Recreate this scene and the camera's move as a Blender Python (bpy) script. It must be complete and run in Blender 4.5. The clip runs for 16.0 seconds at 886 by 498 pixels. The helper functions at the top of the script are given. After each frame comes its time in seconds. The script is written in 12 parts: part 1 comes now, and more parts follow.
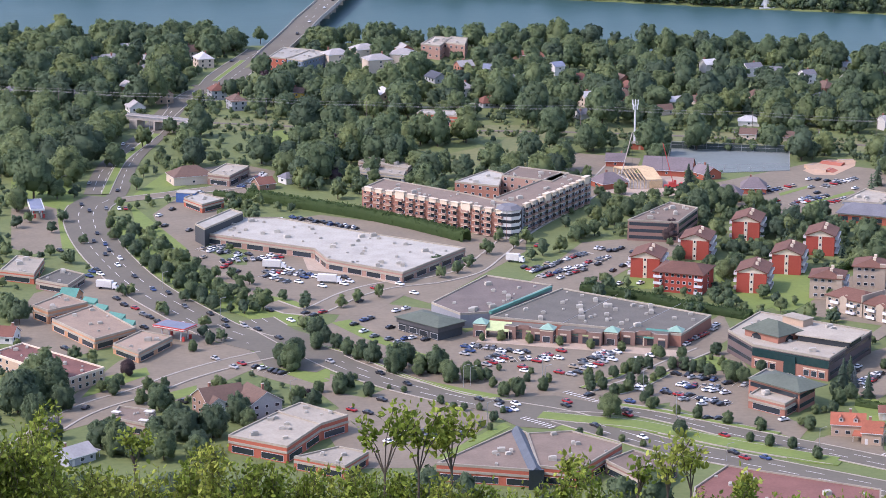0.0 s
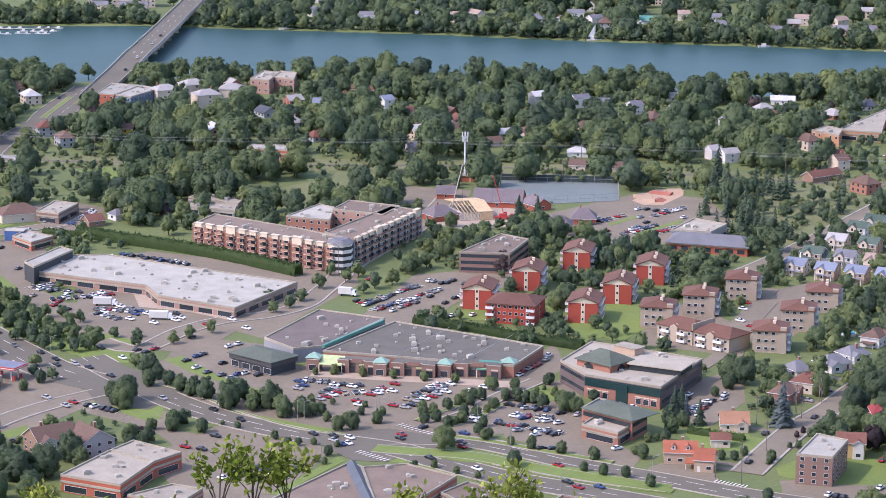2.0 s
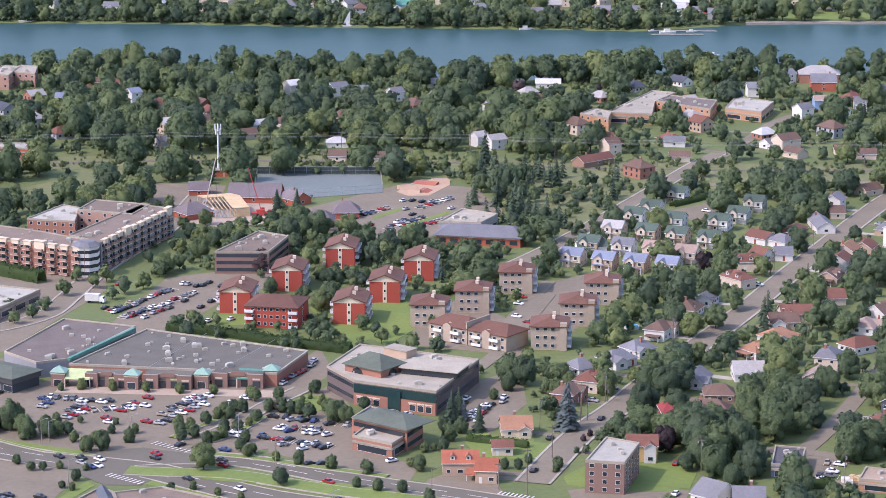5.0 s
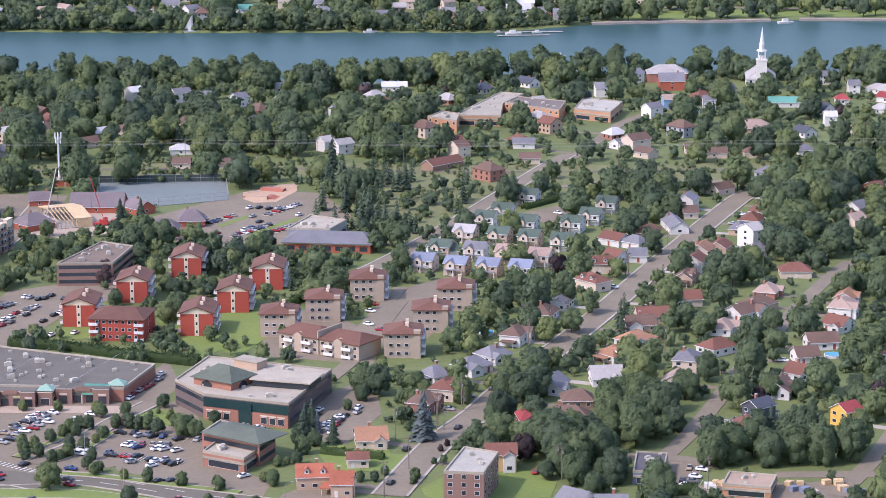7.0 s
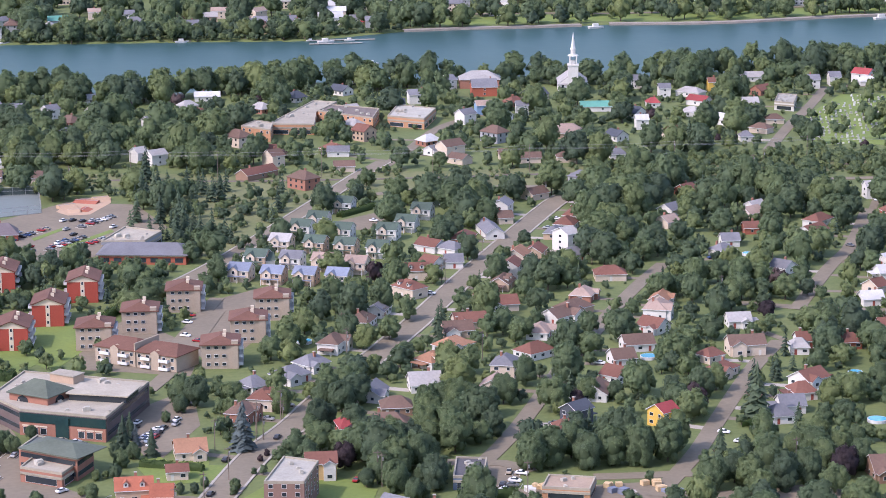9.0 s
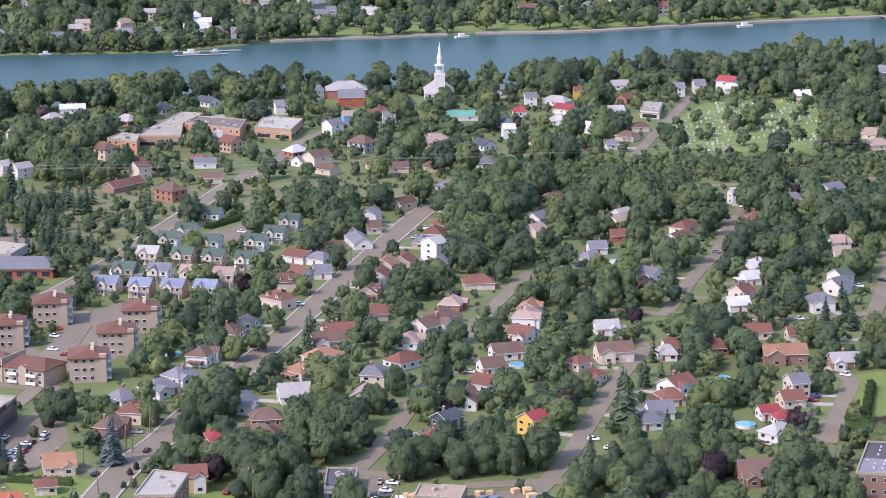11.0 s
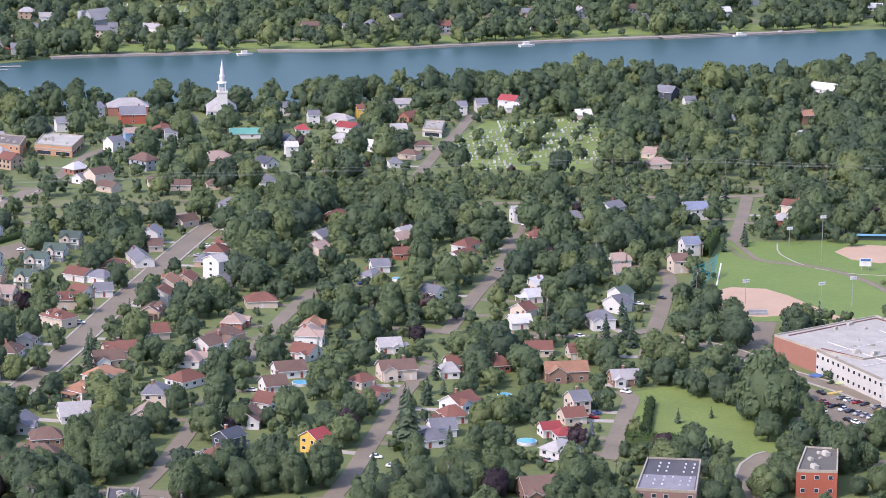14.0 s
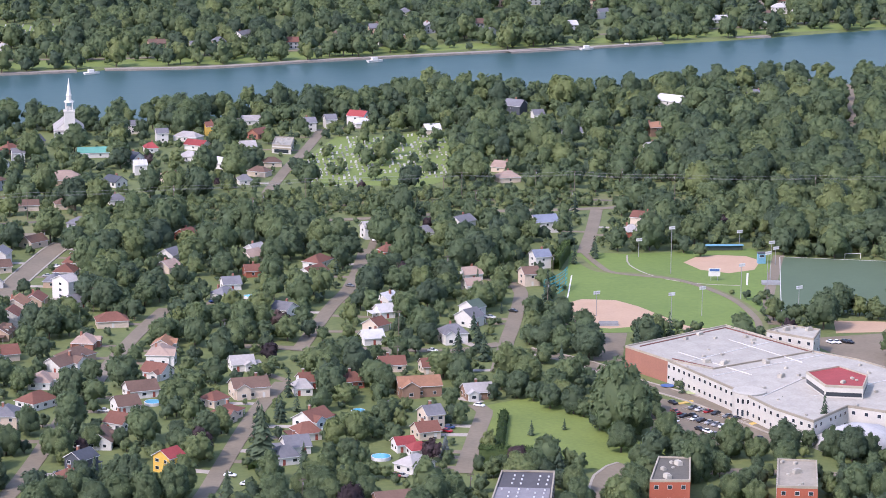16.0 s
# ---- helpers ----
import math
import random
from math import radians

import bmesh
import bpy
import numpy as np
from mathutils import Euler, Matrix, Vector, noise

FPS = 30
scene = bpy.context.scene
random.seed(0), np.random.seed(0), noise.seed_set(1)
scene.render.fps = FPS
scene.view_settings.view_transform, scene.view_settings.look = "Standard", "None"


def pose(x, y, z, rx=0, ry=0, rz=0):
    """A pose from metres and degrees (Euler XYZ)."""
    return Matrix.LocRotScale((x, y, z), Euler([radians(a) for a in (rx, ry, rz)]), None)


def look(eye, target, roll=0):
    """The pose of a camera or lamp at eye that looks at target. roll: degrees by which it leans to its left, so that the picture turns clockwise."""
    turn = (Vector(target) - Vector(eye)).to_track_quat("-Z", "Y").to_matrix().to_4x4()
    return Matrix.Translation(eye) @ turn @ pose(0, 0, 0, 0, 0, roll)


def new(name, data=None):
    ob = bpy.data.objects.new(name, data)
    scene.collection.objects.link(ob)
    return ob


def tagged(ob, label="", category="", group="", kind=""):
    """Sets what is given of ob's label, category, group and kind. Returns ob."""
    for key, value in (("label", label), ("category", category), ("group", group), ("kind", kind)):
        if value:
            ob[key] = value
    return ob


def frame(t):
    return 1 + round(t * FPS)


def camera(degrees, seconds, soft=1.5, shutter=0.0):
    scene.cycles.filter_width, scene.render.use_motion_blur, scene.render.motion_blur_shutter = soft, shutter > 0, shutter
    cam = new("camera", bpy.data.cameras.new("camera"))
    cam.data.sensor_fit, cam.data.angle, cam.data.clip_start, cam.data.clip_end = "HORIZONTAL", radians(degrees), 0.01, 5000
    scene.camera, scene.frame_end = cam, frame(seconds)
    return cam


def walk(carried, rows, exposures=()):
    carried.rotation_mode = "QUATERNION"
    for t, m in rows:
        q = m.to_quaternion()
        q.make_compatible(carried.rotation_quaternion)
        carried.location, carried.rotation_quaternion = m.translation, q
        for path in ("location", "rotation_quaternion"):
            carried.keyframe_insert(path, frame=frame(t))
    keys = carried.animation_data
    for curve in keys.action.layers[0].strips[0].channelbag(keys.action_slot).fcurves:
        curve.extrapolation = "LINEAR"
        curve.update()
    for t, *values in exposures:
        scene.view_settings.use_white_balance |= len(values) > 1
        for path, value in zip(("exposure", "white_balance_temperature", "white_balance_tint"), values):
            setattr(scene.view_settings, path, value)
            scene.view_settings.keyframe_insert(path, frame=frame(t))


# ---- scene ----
# fitted lens, light and exposure
SOFT, EXPO, SKY, SUN = 0.85, 0.29, 0.285, 2.75
KELVIN, TINT = 6250, 28
TURN_RED, TURN_BEIGE = -14.0, -14.0
cam = camera(19.0629, 16.0, soft=SOFT)
walk(cam, [
    (0, look((-9.10, -92.81, 269.24), (-1.07, 879.46, 35.49), 0.462)),
    (0.5, look((-9.10, -92.81, 269.24), (16.00, 880.24, 40.00), 0.641)),
    (1, look((-9.10, -92.81, 269.24), (30.16, 880.68, 43.88), 0.745)),
    (1.5, look((-9.10, -92.81, 269.24), (46.83, 880.66, 47.36), 0.667)),
    (2, look((-9.10, -92.81, 269.24), (62.57, 879.86, 48.37), 0.511)),
    (2.5, look((-9.10, -92.81, 269.24), (78.14, 878.58, 48.35), 0.296)),
    (3, look((-8.50, -86.76, 267.99), (92.25, 883.15, 46.33), 0.088)),
    (3.25, look((-7.73, -78.90, 266.36), (99.98, 890.18, 44.33), 0.006)),
    (3.5, look((-6.94, -70.77, 264.67), (108.08, 897.38, 42.30), -0.038)),
    (3.75, look((-6.14, -62.65, 262.99), (116.47, 904.50, 40.31), -0.051)),
    (4, look((-5.34, -54.53, 261.30), (125.06, 911.55, 38.38), -0.044)),
    (4.25, look((-4.55, -46.40, 259.62), (133.80, 918.53, 36.53), -0.024)),
    (4.5, look((-3.75, -38.28, 257.94), (142.61, 925.45, 34.77), -0.000)),
    (4.75, look((-2.96, -30.16, 256.25), (151.42, 932.33, 33.12), 0.019)),
    (5, look((-2.16, -22.03, 254.57), (160.15, 939.19, 31.60), 0.024)),
    (5.25, look((-1.36, -13.91, 252.88), (168.75, 946.03, 30.22), 0.007)),
    (5.5, look((-0.59, -6.05, 251.25), (177.11, 952.62, 29.06), -0.041)),
    (6, look((0.00, 0.00, 250.00), (192.62, 956.04, 28.91), -0.173)),
    (6.5, look((0.00, 0.00, 250.00), (206.61, 953.32, 29.80), -0.231)),
    (7, look((0.00, 0.00, 250.00), (219.94, 950.11, 28.81), -0.239)),
    (7.5, look((0.00, 0.00, 250.00), (239.73, 945.03, 27.63), -0.236)),
    (8, look((0.00, 0.00, 250.00), (256.89, 940.85, 29.08), -0.278)),
    (8.5, look((0.00, 0.00, 250.00), (272.80, 936.60, 30.08), -0.355)),
    (9, look((0.00, 0.00, 250.00), (287.32, 932.54, 31.33), -0.406)),
    (9.5, look((0.00, 0.00, 250.00), (299.82, 928.94, 32.81), -0.418)),
    (10, look((0.00, 0.00, 250.00), (311.26, 925.48, 34.12), -0.403)),
    (10.5, look((0.00, 0.00, 250.00), (322.61, 921.77, 34.89), -0.377)),
    (11, look((0.00, 0.00, 250.00), (334.81, 917.37, 34.73), -0.354)),
    (11.5, look((0.00, 0.00, 250.00), (347.69, 912.38, 33.97), -0.337)),
    (12, look((0.00, 0.00, 250.00), (360.17, 907.75, 34.90), -0.396)),
    (12.5, look((0.00, 0.00, 250.00), (373.81, 902.69, 36.89), -0.296)),
    (13, look((0.00, 0.00, 250.00), (388.01, 897.26, 39.38), 0.131)),
    (13.5, look((0.00, 0.00, 250.00), (400.43, 892.11, 40.74), 0.590)),
    (14, look((0.00, 0.00, 250.00), (411.40, 887.32, 41.63), 0.696)),
    (14.5, look((0.00, 0.00, 250.00), (424.92, 881.10, 42.37), 0.962)),
    (15, look((0.00, 0.00, 250.00), (438.13, 874.65, 42.54), 1.057)),
    (15.5, look((0.00, 0.00, 250.00), (448.67, 869.49, 43.39), 0.849)),
    (16, look((0.00, 0.00, 250.00), (462.38, 863.35, 47.95), 0.489)),
], exposures=[(0, EXPO, KELVIN, TINT), (16, EXPO, KELVIN, TINT)])

# ---- world, sun ----
world = bpy.data.worlds.new("sky")
scene.world = world
world.use_nodes = True
wn = world.node_tree
sky = wn.nodes.new("ShaderNodeTexSky")
sky.sky_type, sky.sun_disc = "NISHITA", False
sky.sun_elevation, sky.sun_rotation = radians(46), radians(-105)
sky.air_density, sky.dust_density = 1.2, 1.5
wn.links.new(sky.outputs[0], wn.nodes["Background"].inputs[0])
wn.nodes["Background"].inputs[1].default_value = SKY
sun_lamp = new("sun", bpy.data.lights.new("sun", "SUN"))
sun_lamp.data.energy, sun_lamp.data.angle, sun_lamp.data.color = SUN, radians(0.6), (1.0, 0.95, 0.87)
sun_lamp.matrix_world = look((0, 0, 600), (0.955 * 100, 0.297 * 100, 600 - 103))

# ---- materials ----
def mat(name, col, col2=None, rough=0.85, big=0.05, small=0.8, bump=0.0, metal=0.0, vary=0.0, spec=0.3, island=0.0):
    """A surface whose colour drifts between col and col2 at two sizes (waves per metre)."""
    m = bpy.data.materials.new(name)
    m.use_nodes = True
    n, l = m.node_tree.nodes, m.node_tree.links
    b = n["Principled BSDF"]
    b.inputs["Roughness"].default_value, b.inputs["Metallic"].default_value = rough, metal
    b.inputs["Specular IOR Level"].default_value = spec
    col2 = col2 or tuple(c * 0.72 for c in col)
    geo = n.new("ShaderNodeNewGeometry")
    fac = None
    for scale, w in ((big, 0.55), (small, 0.45)):
        t = n.new("ShaderNodeTexNoise")
        t.inputs["Scale"].default_value, t.inputs["Detail"].default_value = scale, 4
        l.new(geo.outputs["Position"], t.inputs["Vector"])
        mul = n.new("ShaderNodeMath")
        mul.operation = "MULTIPLY_ADD"
        mul.inputs[1].default_value = w
        mul.inputs[2].default_value = 0.0
        l.new(t.outputs[0], mul.inputs[0])
        if fac is not None:
            l.new(fac, mul.inputs[2])
        fac = mul.outputs[0]
    ramp = n.new("ShaderNodeMapRange")
    ramp.inputs[1].default_value, ramp.inputs[2].default_value = 0.34, 0.66
    l.new(fac, ramp.inputs[0])
    mix = n.new("ShaderNodeMix")
    mix.data_type = "RGBA"
    l.new(ramp.outputs[0], mix.inputs[0])
    mix.inputs[6].default_value, mix.inputs[7].default_value = (*col, 1), (*col2, 1)
    out = mix.outputs[2]
    if vary or island:
        hsv = n.new("ShaderNodeHueSaturation")
        src = n.new("ShaderNodeObjectInfo").outputs["Random"] if vary else geo.outputs["Random Per Island"]
        amount = vary or island
        r = n.new("ShaderNodeMapRange")
        r.inputs[3].default_value, r.inputs[4].default_value = 1 - amount, 1 + amount
        l.new(src, r.inputs[0])
        l.new(r.outputs[0], hsv.inputs["Value"])
        l.new(out, hsv.inputs["Color"])
        out = hsv.outputs[0]
    l.new(out, b.inputs["Base Color"])
    if bump:
        t = n.new("ShaderNodeTexNoise")
        t.inputs["Scale"].default_value, t.inputs["Detail"].default_value = small * 3, 3
        l.new(geo.outputs["Position"], t.inputs["Vector"])
        bp = n.new("ShaderNodeBump")
        bp.inputs["Strength"].default_value, bp.inputs["Distance"].default_value = bump, 0.4
        l.new(t.outputs[0], bp.inputs["Height"])
        l.new(bp.outputs[0], b.inputs["Normal"])
    return m


M = {}
def define(table):
    for name, col, kw in table:
        M[name] = mat(name, col, **kw)


define([
    ("grass", (0.145, 0.172, 0.062), dict(col2=(0.095, 0.125, 0.042), big=0.03, small=0.5)),
    ("lawn", (0.172, 0.222, 0.054), dict(col2=(0.122, 0.168, 0.044), big=0.05, small=0.6)),
    ("meadow", (0.185, 0.180, 0.082), dict(col2=(0.115, 0.140, 0.052), big=0.04, small=0.3)),
    ("turf", (0.150, 0.212, 0.05), dict(col2=(0.112, 0.17, 0.042), big=0.03, small=0.4)),
    ("turf2", (0.090, 0.130, 0.078), dict(col2=(0.08, 0.118, 0.07), big=0.03, small=0.4)),
    ("clay", (0.45, 0.31, 0.21), dict(col2=(0.40, 0.27, 0.18), big=0.1, small=0.8)),
    ("sand", (0.42, 0.33, 0.25), dict(col2=(0.33, 0.26, 0.2), big=0.1, small=0.8)),
    ("lot", (0.222, 0.182, 0.129), dict(col2=(0.165, 0.137, 0.099), big=0.06, small=0.5)),
    ("asphalt", (0.145, 0.130, 0.098), dict(col2=(0.119, 0.106, 0.081), big=0.05, small=0.6)),
    ("street", (0.220, 0.184, 0.132), dict(col2=(0.168, 0.142, 0.103), big=0.07, small=0.6)),
    ("concrete", (0.42, 0.38, 0.33), dict(big=0.2, small=1.0)),
    ("kerb", (0.40, 0.36, 0.30), dict(big=0.2, small=1.0)),
    ("paint", (0.7, 0.68, 0.64), dict(big=0.3, small=1.5)),
    ("yellow_paint", (0.6, 0.42, 0.12), dict(big=0.3, small=1.5)),
    ("ballast", (0.17, 0.14, 0.115), dict(big=0.2, small=1.5, bump=0.5)),
    ("rock", (0.33, 0.29, 0.25), dict(big=0.2, small=1.0, bump=0.6)),
    ("bark", (0.11, 0.085, 0.065), dict(big=0.5, small=3.0)),
    ("glass", (0.03, 0.04, 0.05), dict(rough=0.15, spec=0.6, vary=0.3)),
    ("teal_glass", (0.02, 0.05, 0.052), dict(rough=0.15, spec=0.6)),
    ("metal", (0.45, 0.45, 0.45), dict(rough=0.5, metal=0.6)),
    ("white_metal", (0.72, 0.72, 0.72), dict(rough=0.5)),
    ("dark_metal", (0.08, 0.08, 0.085), dict(rough=0.6)),
    ("pole_wood", (0.2, 0.16, 0.13), dict()),
    ("tyre", (0.02, 0.02, 0.02), dict(rough=0.9)),
    ("pool_water", (0.10, 0.45, 0.62), dict(rough=0.1, spec=0.5)),
    ("marble", (0.56, 0.54, 0.5), dict(island=0.5)),
    ("timber", (0.62, 0.45, 0.26), dict(big=0.5, small=2.0)),
    ("crane_red", (0.5, 0.07, 0.06), dict(rough=0.5)),
    ("signblue", (0.07, 0.15, 0.36), dict(rough=0.5)),
    ("net", (0.03, 0.30, 0.33), dict(rough=0.7)),
])
# walls
for name, col in (("brick", (0.33, 0.155, 0.11)), ("brickred", (0.40, 0.115, 0.07)), ("brickbrown", (0.25, 0.155, 0.125)), ("shadedtaupe", (0.135, 0.10, 0.095)),
                  ("brickorange", (0.47, 0.25, 0.14)), ("brickcream", (0.36, 0.22, 0.17)), ("brickyellow", (0.52, 0.37, 0.18)), ("brickwhite", (0.52, 0.46, 0.40)),
                  ("brickblue", (0.14, 0.18, 0.24)), ("greyclad", (0.26, 0.27, 0.29)), ("darkclad", (0.06, 0.065, 0.07)), ("whiteconc", (0.54, 0.52, 0.47)),
                  ("redblock", (0.37, 0.072, 0.048)), ("beigeblock", (0.40, 0.325, 0.25)), ("trim_cream", (0.66, 0.55, 0.42)),
                  ("white", (0.64, 0.62, 0.58)), ("cream", (0.60, 0.50, 0.40)), ("tan", (0.45, 0.33, 0.24)), ("brown", (0.27, 0.17, 0.12)), ("grey", (0.36, 0.37, 0.38)),
                  ("red", (0.38, 0.13, 0.085)), ("darkred", (0.30, 0.08, 0.06)), ("yellow", (0.66, 0.42, 0.09)), ("dark", (0.075, 0.085, 0.10)), ("blue", (0.22, 0.34, 0.48)), ("teal", (0.45, 0.5, 0.48))):
    M["wall_" + name] = mat("wall_" + name, col, tuple(c * 0.82 for c in col), big=0.12, small=1.6, bump=0.1)
# roofs
for name, col in (("roofwhite", (0.42, 0.395, 0.335)), ("roofpale", (0.48, 0.45, 0.385)), ("roofbeige", (0.40, 0.355, 0.28)), ("roofgrey", (0.155, 0.143, 0.118)), ("roofgrey2", (0.27, 0.26, 0.275)),
                  ("roofbrown", (0.225, 0.17, 0.13)), ("slate", (0.12, 0.14, 0.165)), ("roofdark", (0.145, 0.155, 0.15)), ("roofdark2", (0.11, 0.105, 0.11)), ("roofred", (0.215, 0.10, 0.08)), ("roofred2", (0.168, 0.083, 0.060)),
                  ("roofpurple", (0.185, 0.15, 0.13)), ("purple", (0.2, 0.165, 0.17)), ("rooftan", (0.37, 0.275, 0.20)),
                  ("green", (0.088, 0.125, 0.098)), ("greyl", (0.40, 0.38, 0.36)), ("grey", (0.19, 0.19, 0.205)), ("rust", (0.205, 0.092, 0.066)), ("red", (0.33, 0.065, 0.065)),
                  ("brown", (0.170, 0.108, 0.082)), ("orange", (0.36, 0.19, 0.115)), ("terracotta", (0.36, 0.12, 0.07)), ("tan", (0.38, 0.28, 0.225)), ("blue", (0.22, 0.25, 0.32)), ("white", (0.58, 0.57, 0.56)), ("dark", (0.085, 0.095, 0.115)), ("teal", (0.11, 0.31, 0.25))):
    M["roof_" + name] = mat("roof_" + name, tuple(c * 0.92 for c in col), tuple(c * 0.68 for c in col), big=0.15, small=1.1, bump=0.12, vary=0.12)
M["awning_green"] = mat("awning_green", (0.48, 0.55, 0.28))
M["mint_metal"] = mat("mint_metal", (0.24, 0.38, 0.30), (0.20, 0.33, 0.26), rough=0.5)
M["teal_metal"] = mat("teal_metal", (0.09, 0.26, 0.21), rough=0.5)
# leaves
def foliage(name, dark, mid, light, per_object=False, low=0.1, high=0.8, through_leaf=0.5, grain=1.6, speckle=0.22):
    """Leaves whose green goes from dark to light tree by tree, with finer drift over the crown; some light passes through."""
    m = bpy.data.materials.new(name)
    m.use_nodes = True
    n, l = m.node_tree.nodes, m.node_tree.links
    b = n["Principled BSDF"]
    b.inputs["Roughness"].default_value, b.inputs["Specular IOR Level"].default_value = 0.7, 0.15
    geo = n.new("ShaderNodeNewGeometry")
    if per_object:
        src = n.new("ShaderNodeMapRange")
        src.inputs[3].default_value, src.inputs[4].default_value = low, high
        l.new(n.new("ShaderNodeObjectInfo").outputs["Random"], src.inputs[0])
        tint = src.outputs[0]
    else:
        src = n.new("ShaderNodeAttribute")
        src.attribute_name = "tint"
        tint = src.outputs["Fac"]
    t = n.new("ShaderNodeTexNoise")
    t.inputs["Scale"].default_value, t.inputs["Detail"].default_value = 0.45, 3
    l.new(geo.outputs["Position"], t.inputs["Vector"])
    drift = n.new("ShaderNodeMath")
    drift.operation = "MULTIPLY_ADD"
    drift.inputs[1].default_value, drift.inputs[2].default_value = 0.5, -0.25
    l.new(t.outputs[0], drift.inputs[0])
    add = n.new("ShaderNodeMath")
    add.use_clamp = True
    l.new(tint, add.inputs[0])
    l.new(drift.outputs[0], add.inputs[1])
    ramp = n.new("ShaderNodeValToRGB")
    ramp.color_ramp.elements[0].color, ramp.color_ramp.elements[1].color = (*dark, 1), (*light, 1)
    ramp.color_ramp.elements.new(0.5).color = (*mid, 1)
    l.new(add.outputs[0], ramp.inputs[0])
    hsv = n.new("ShaderNodeHueSaturation")
    r = n.new("ShaderNodeMapRange")
    r.inputs[3].default_value, r.inputs[4].default_value = 1 - speckle, 1 + speckle
    l.new(geo.outputs["Random Per Island"], r.inputs[0])
    l.new(r.outputs[0], hsv.inputs["Value"])
    l.new(ramp.outputs[0], hsv.inputs["Color"])
    l.new(hsv.outputs[0], b.inputs["Base Color"])
    g = n.new("ShaderNodeTexNoise")
    g.inputs["Scale"].default_value, g.inputs["Detail"].default_value = grain, 3
    l.new(geo.outputs["Position"], g.inputs["Vector"])
    bp = n.new("ShaderNodeBump")
    bp.inputs["Strength"].default_value, bp.inputs["Distance"].default_value = 0.35, 0.4
    l.new(g.outputs[0], bp.inputs["Height"])
    l.new(bp.outputs[0], b.inputs["Normal"])
    tr, mx = n.new("ShaderNodeBsdfTranslucent"), n.new("ShaderNodeMixShader")
    mx.inputs[0].default_value = through_leaf
    l.new(hsv.outputs[0], tr.inputs["Color"])
    l.new(b.outputs[0], mx.inputs[1])
    l.new(tr.outputs[0], mx.inputs[2])
    l.new(mx.outputs[0], n["Material Output"].inputs["Surface"])
    return m


GREENS = (0.089, 0.130, 0.085), (0.139, 0.192, 0.098), (0.211, 0.256, 0.108)
M["leaf_wood"] = foliage("leaf_wood", *GREENS)
M["leaf_tree"] = foliage("leaf_tree", *GREENS, True, 0.05, 0.7)
M["leaf_pale"] = foliage("leaf_pale", *GREENS, True, 0.6, 1.0)
M["leaf_dark"] = foliage("leaf_dark", (0.036, 0.028, 0.032), (0.062, 0.044, 0.047), (0.085, 0.062, 0.058), through_leaf=0.2)
M["leaf_plum"] = foliage("leaf_plum", (0.036, 0.028, 0.032), (0.062, 0.044, 0.047), (0.085, 0.062, 0.058), True, through_leaf=0.2)
M["needle"] = foliage("needle", (0.034, 0.056, 0.040), (0.060, 0.090, 0.056), (0.095, 0.130, 0.075), through_leaf=0.2)
M["needle_tree"] = foliage("needle_tree", (0.034, 0.056, 0.040), (0.060, 0.090, 0.056), (0.095, 0.130, 0.075), True, through_leaf=0.2)
M["needle_blue"] = foliage("needle_blue", (0.075, 0.10, 0.10), (0.115, 0.14, 0.14), (0.16, 0.19, 0.18), True, through_leaf=0.2)
M["hedge"] = foliage("hedge", (0.045, 0.075, 0.030), (0.075, 0.12, 0.042), (0.12, 0.165, 0.055), True, 0.2, 0.7)
M["leaf_near"] = foliage("leaf_near", (0.06, 0.10, 0.018), (0.20, 0.255, 0.042), (0.46, 0.46, 0.11), True, 0.25, 0.7, 0.42, 6.0, 0.55)


def water_material():
    m = mat("water", (0.042, 0.090, 0.090), (0.034, 0.078, 0.077), rough=0.4, big=0.006, small=0.03, spec=0.08)
    n, l = m.node_tree.nodes, m.node_tree.links
    geo = n.new("ShaderNodeNewGeometry")
    t = n.new("ShaderNodeTexNoise")
    t.inputs["Scale"].default_value, t.inputs["Detail"].default_value = 0.12, 3
    l.new(geo.outputs["Position"], t.inputs["Vector"])
    bp = n.new("ShaderNodeBump")
    bp.inputs["Strength"].default_value, bp.inputs["Distance"].default_value = 0.12, 0.6
    l.new(t.outputs[0], bp.inputs["Height"])
    l.new(bp.outputs[0], n["Principled BSDF"].inputs["Normal"])
    return m
M["water"] = water_material()

# ---- mesh helpers ----
def meshdata(name, verts, faces, mats, index=None, smooth=False):
    me = bpy.data.meshes.new(name)
    me.from_pydata([tuple(map(float, v)) for v in verts], [], [tuple(int(i) for i in f) for f in faces])
    for m in mats:
        me.materials.append(m)
    if index is not None:
        me.polygons.foreach_set("material_index", index)
    if smooth:
        me.polygons.foreach_set("use_smooth", [True] * len(me.polygons))
    me.update()
    return me


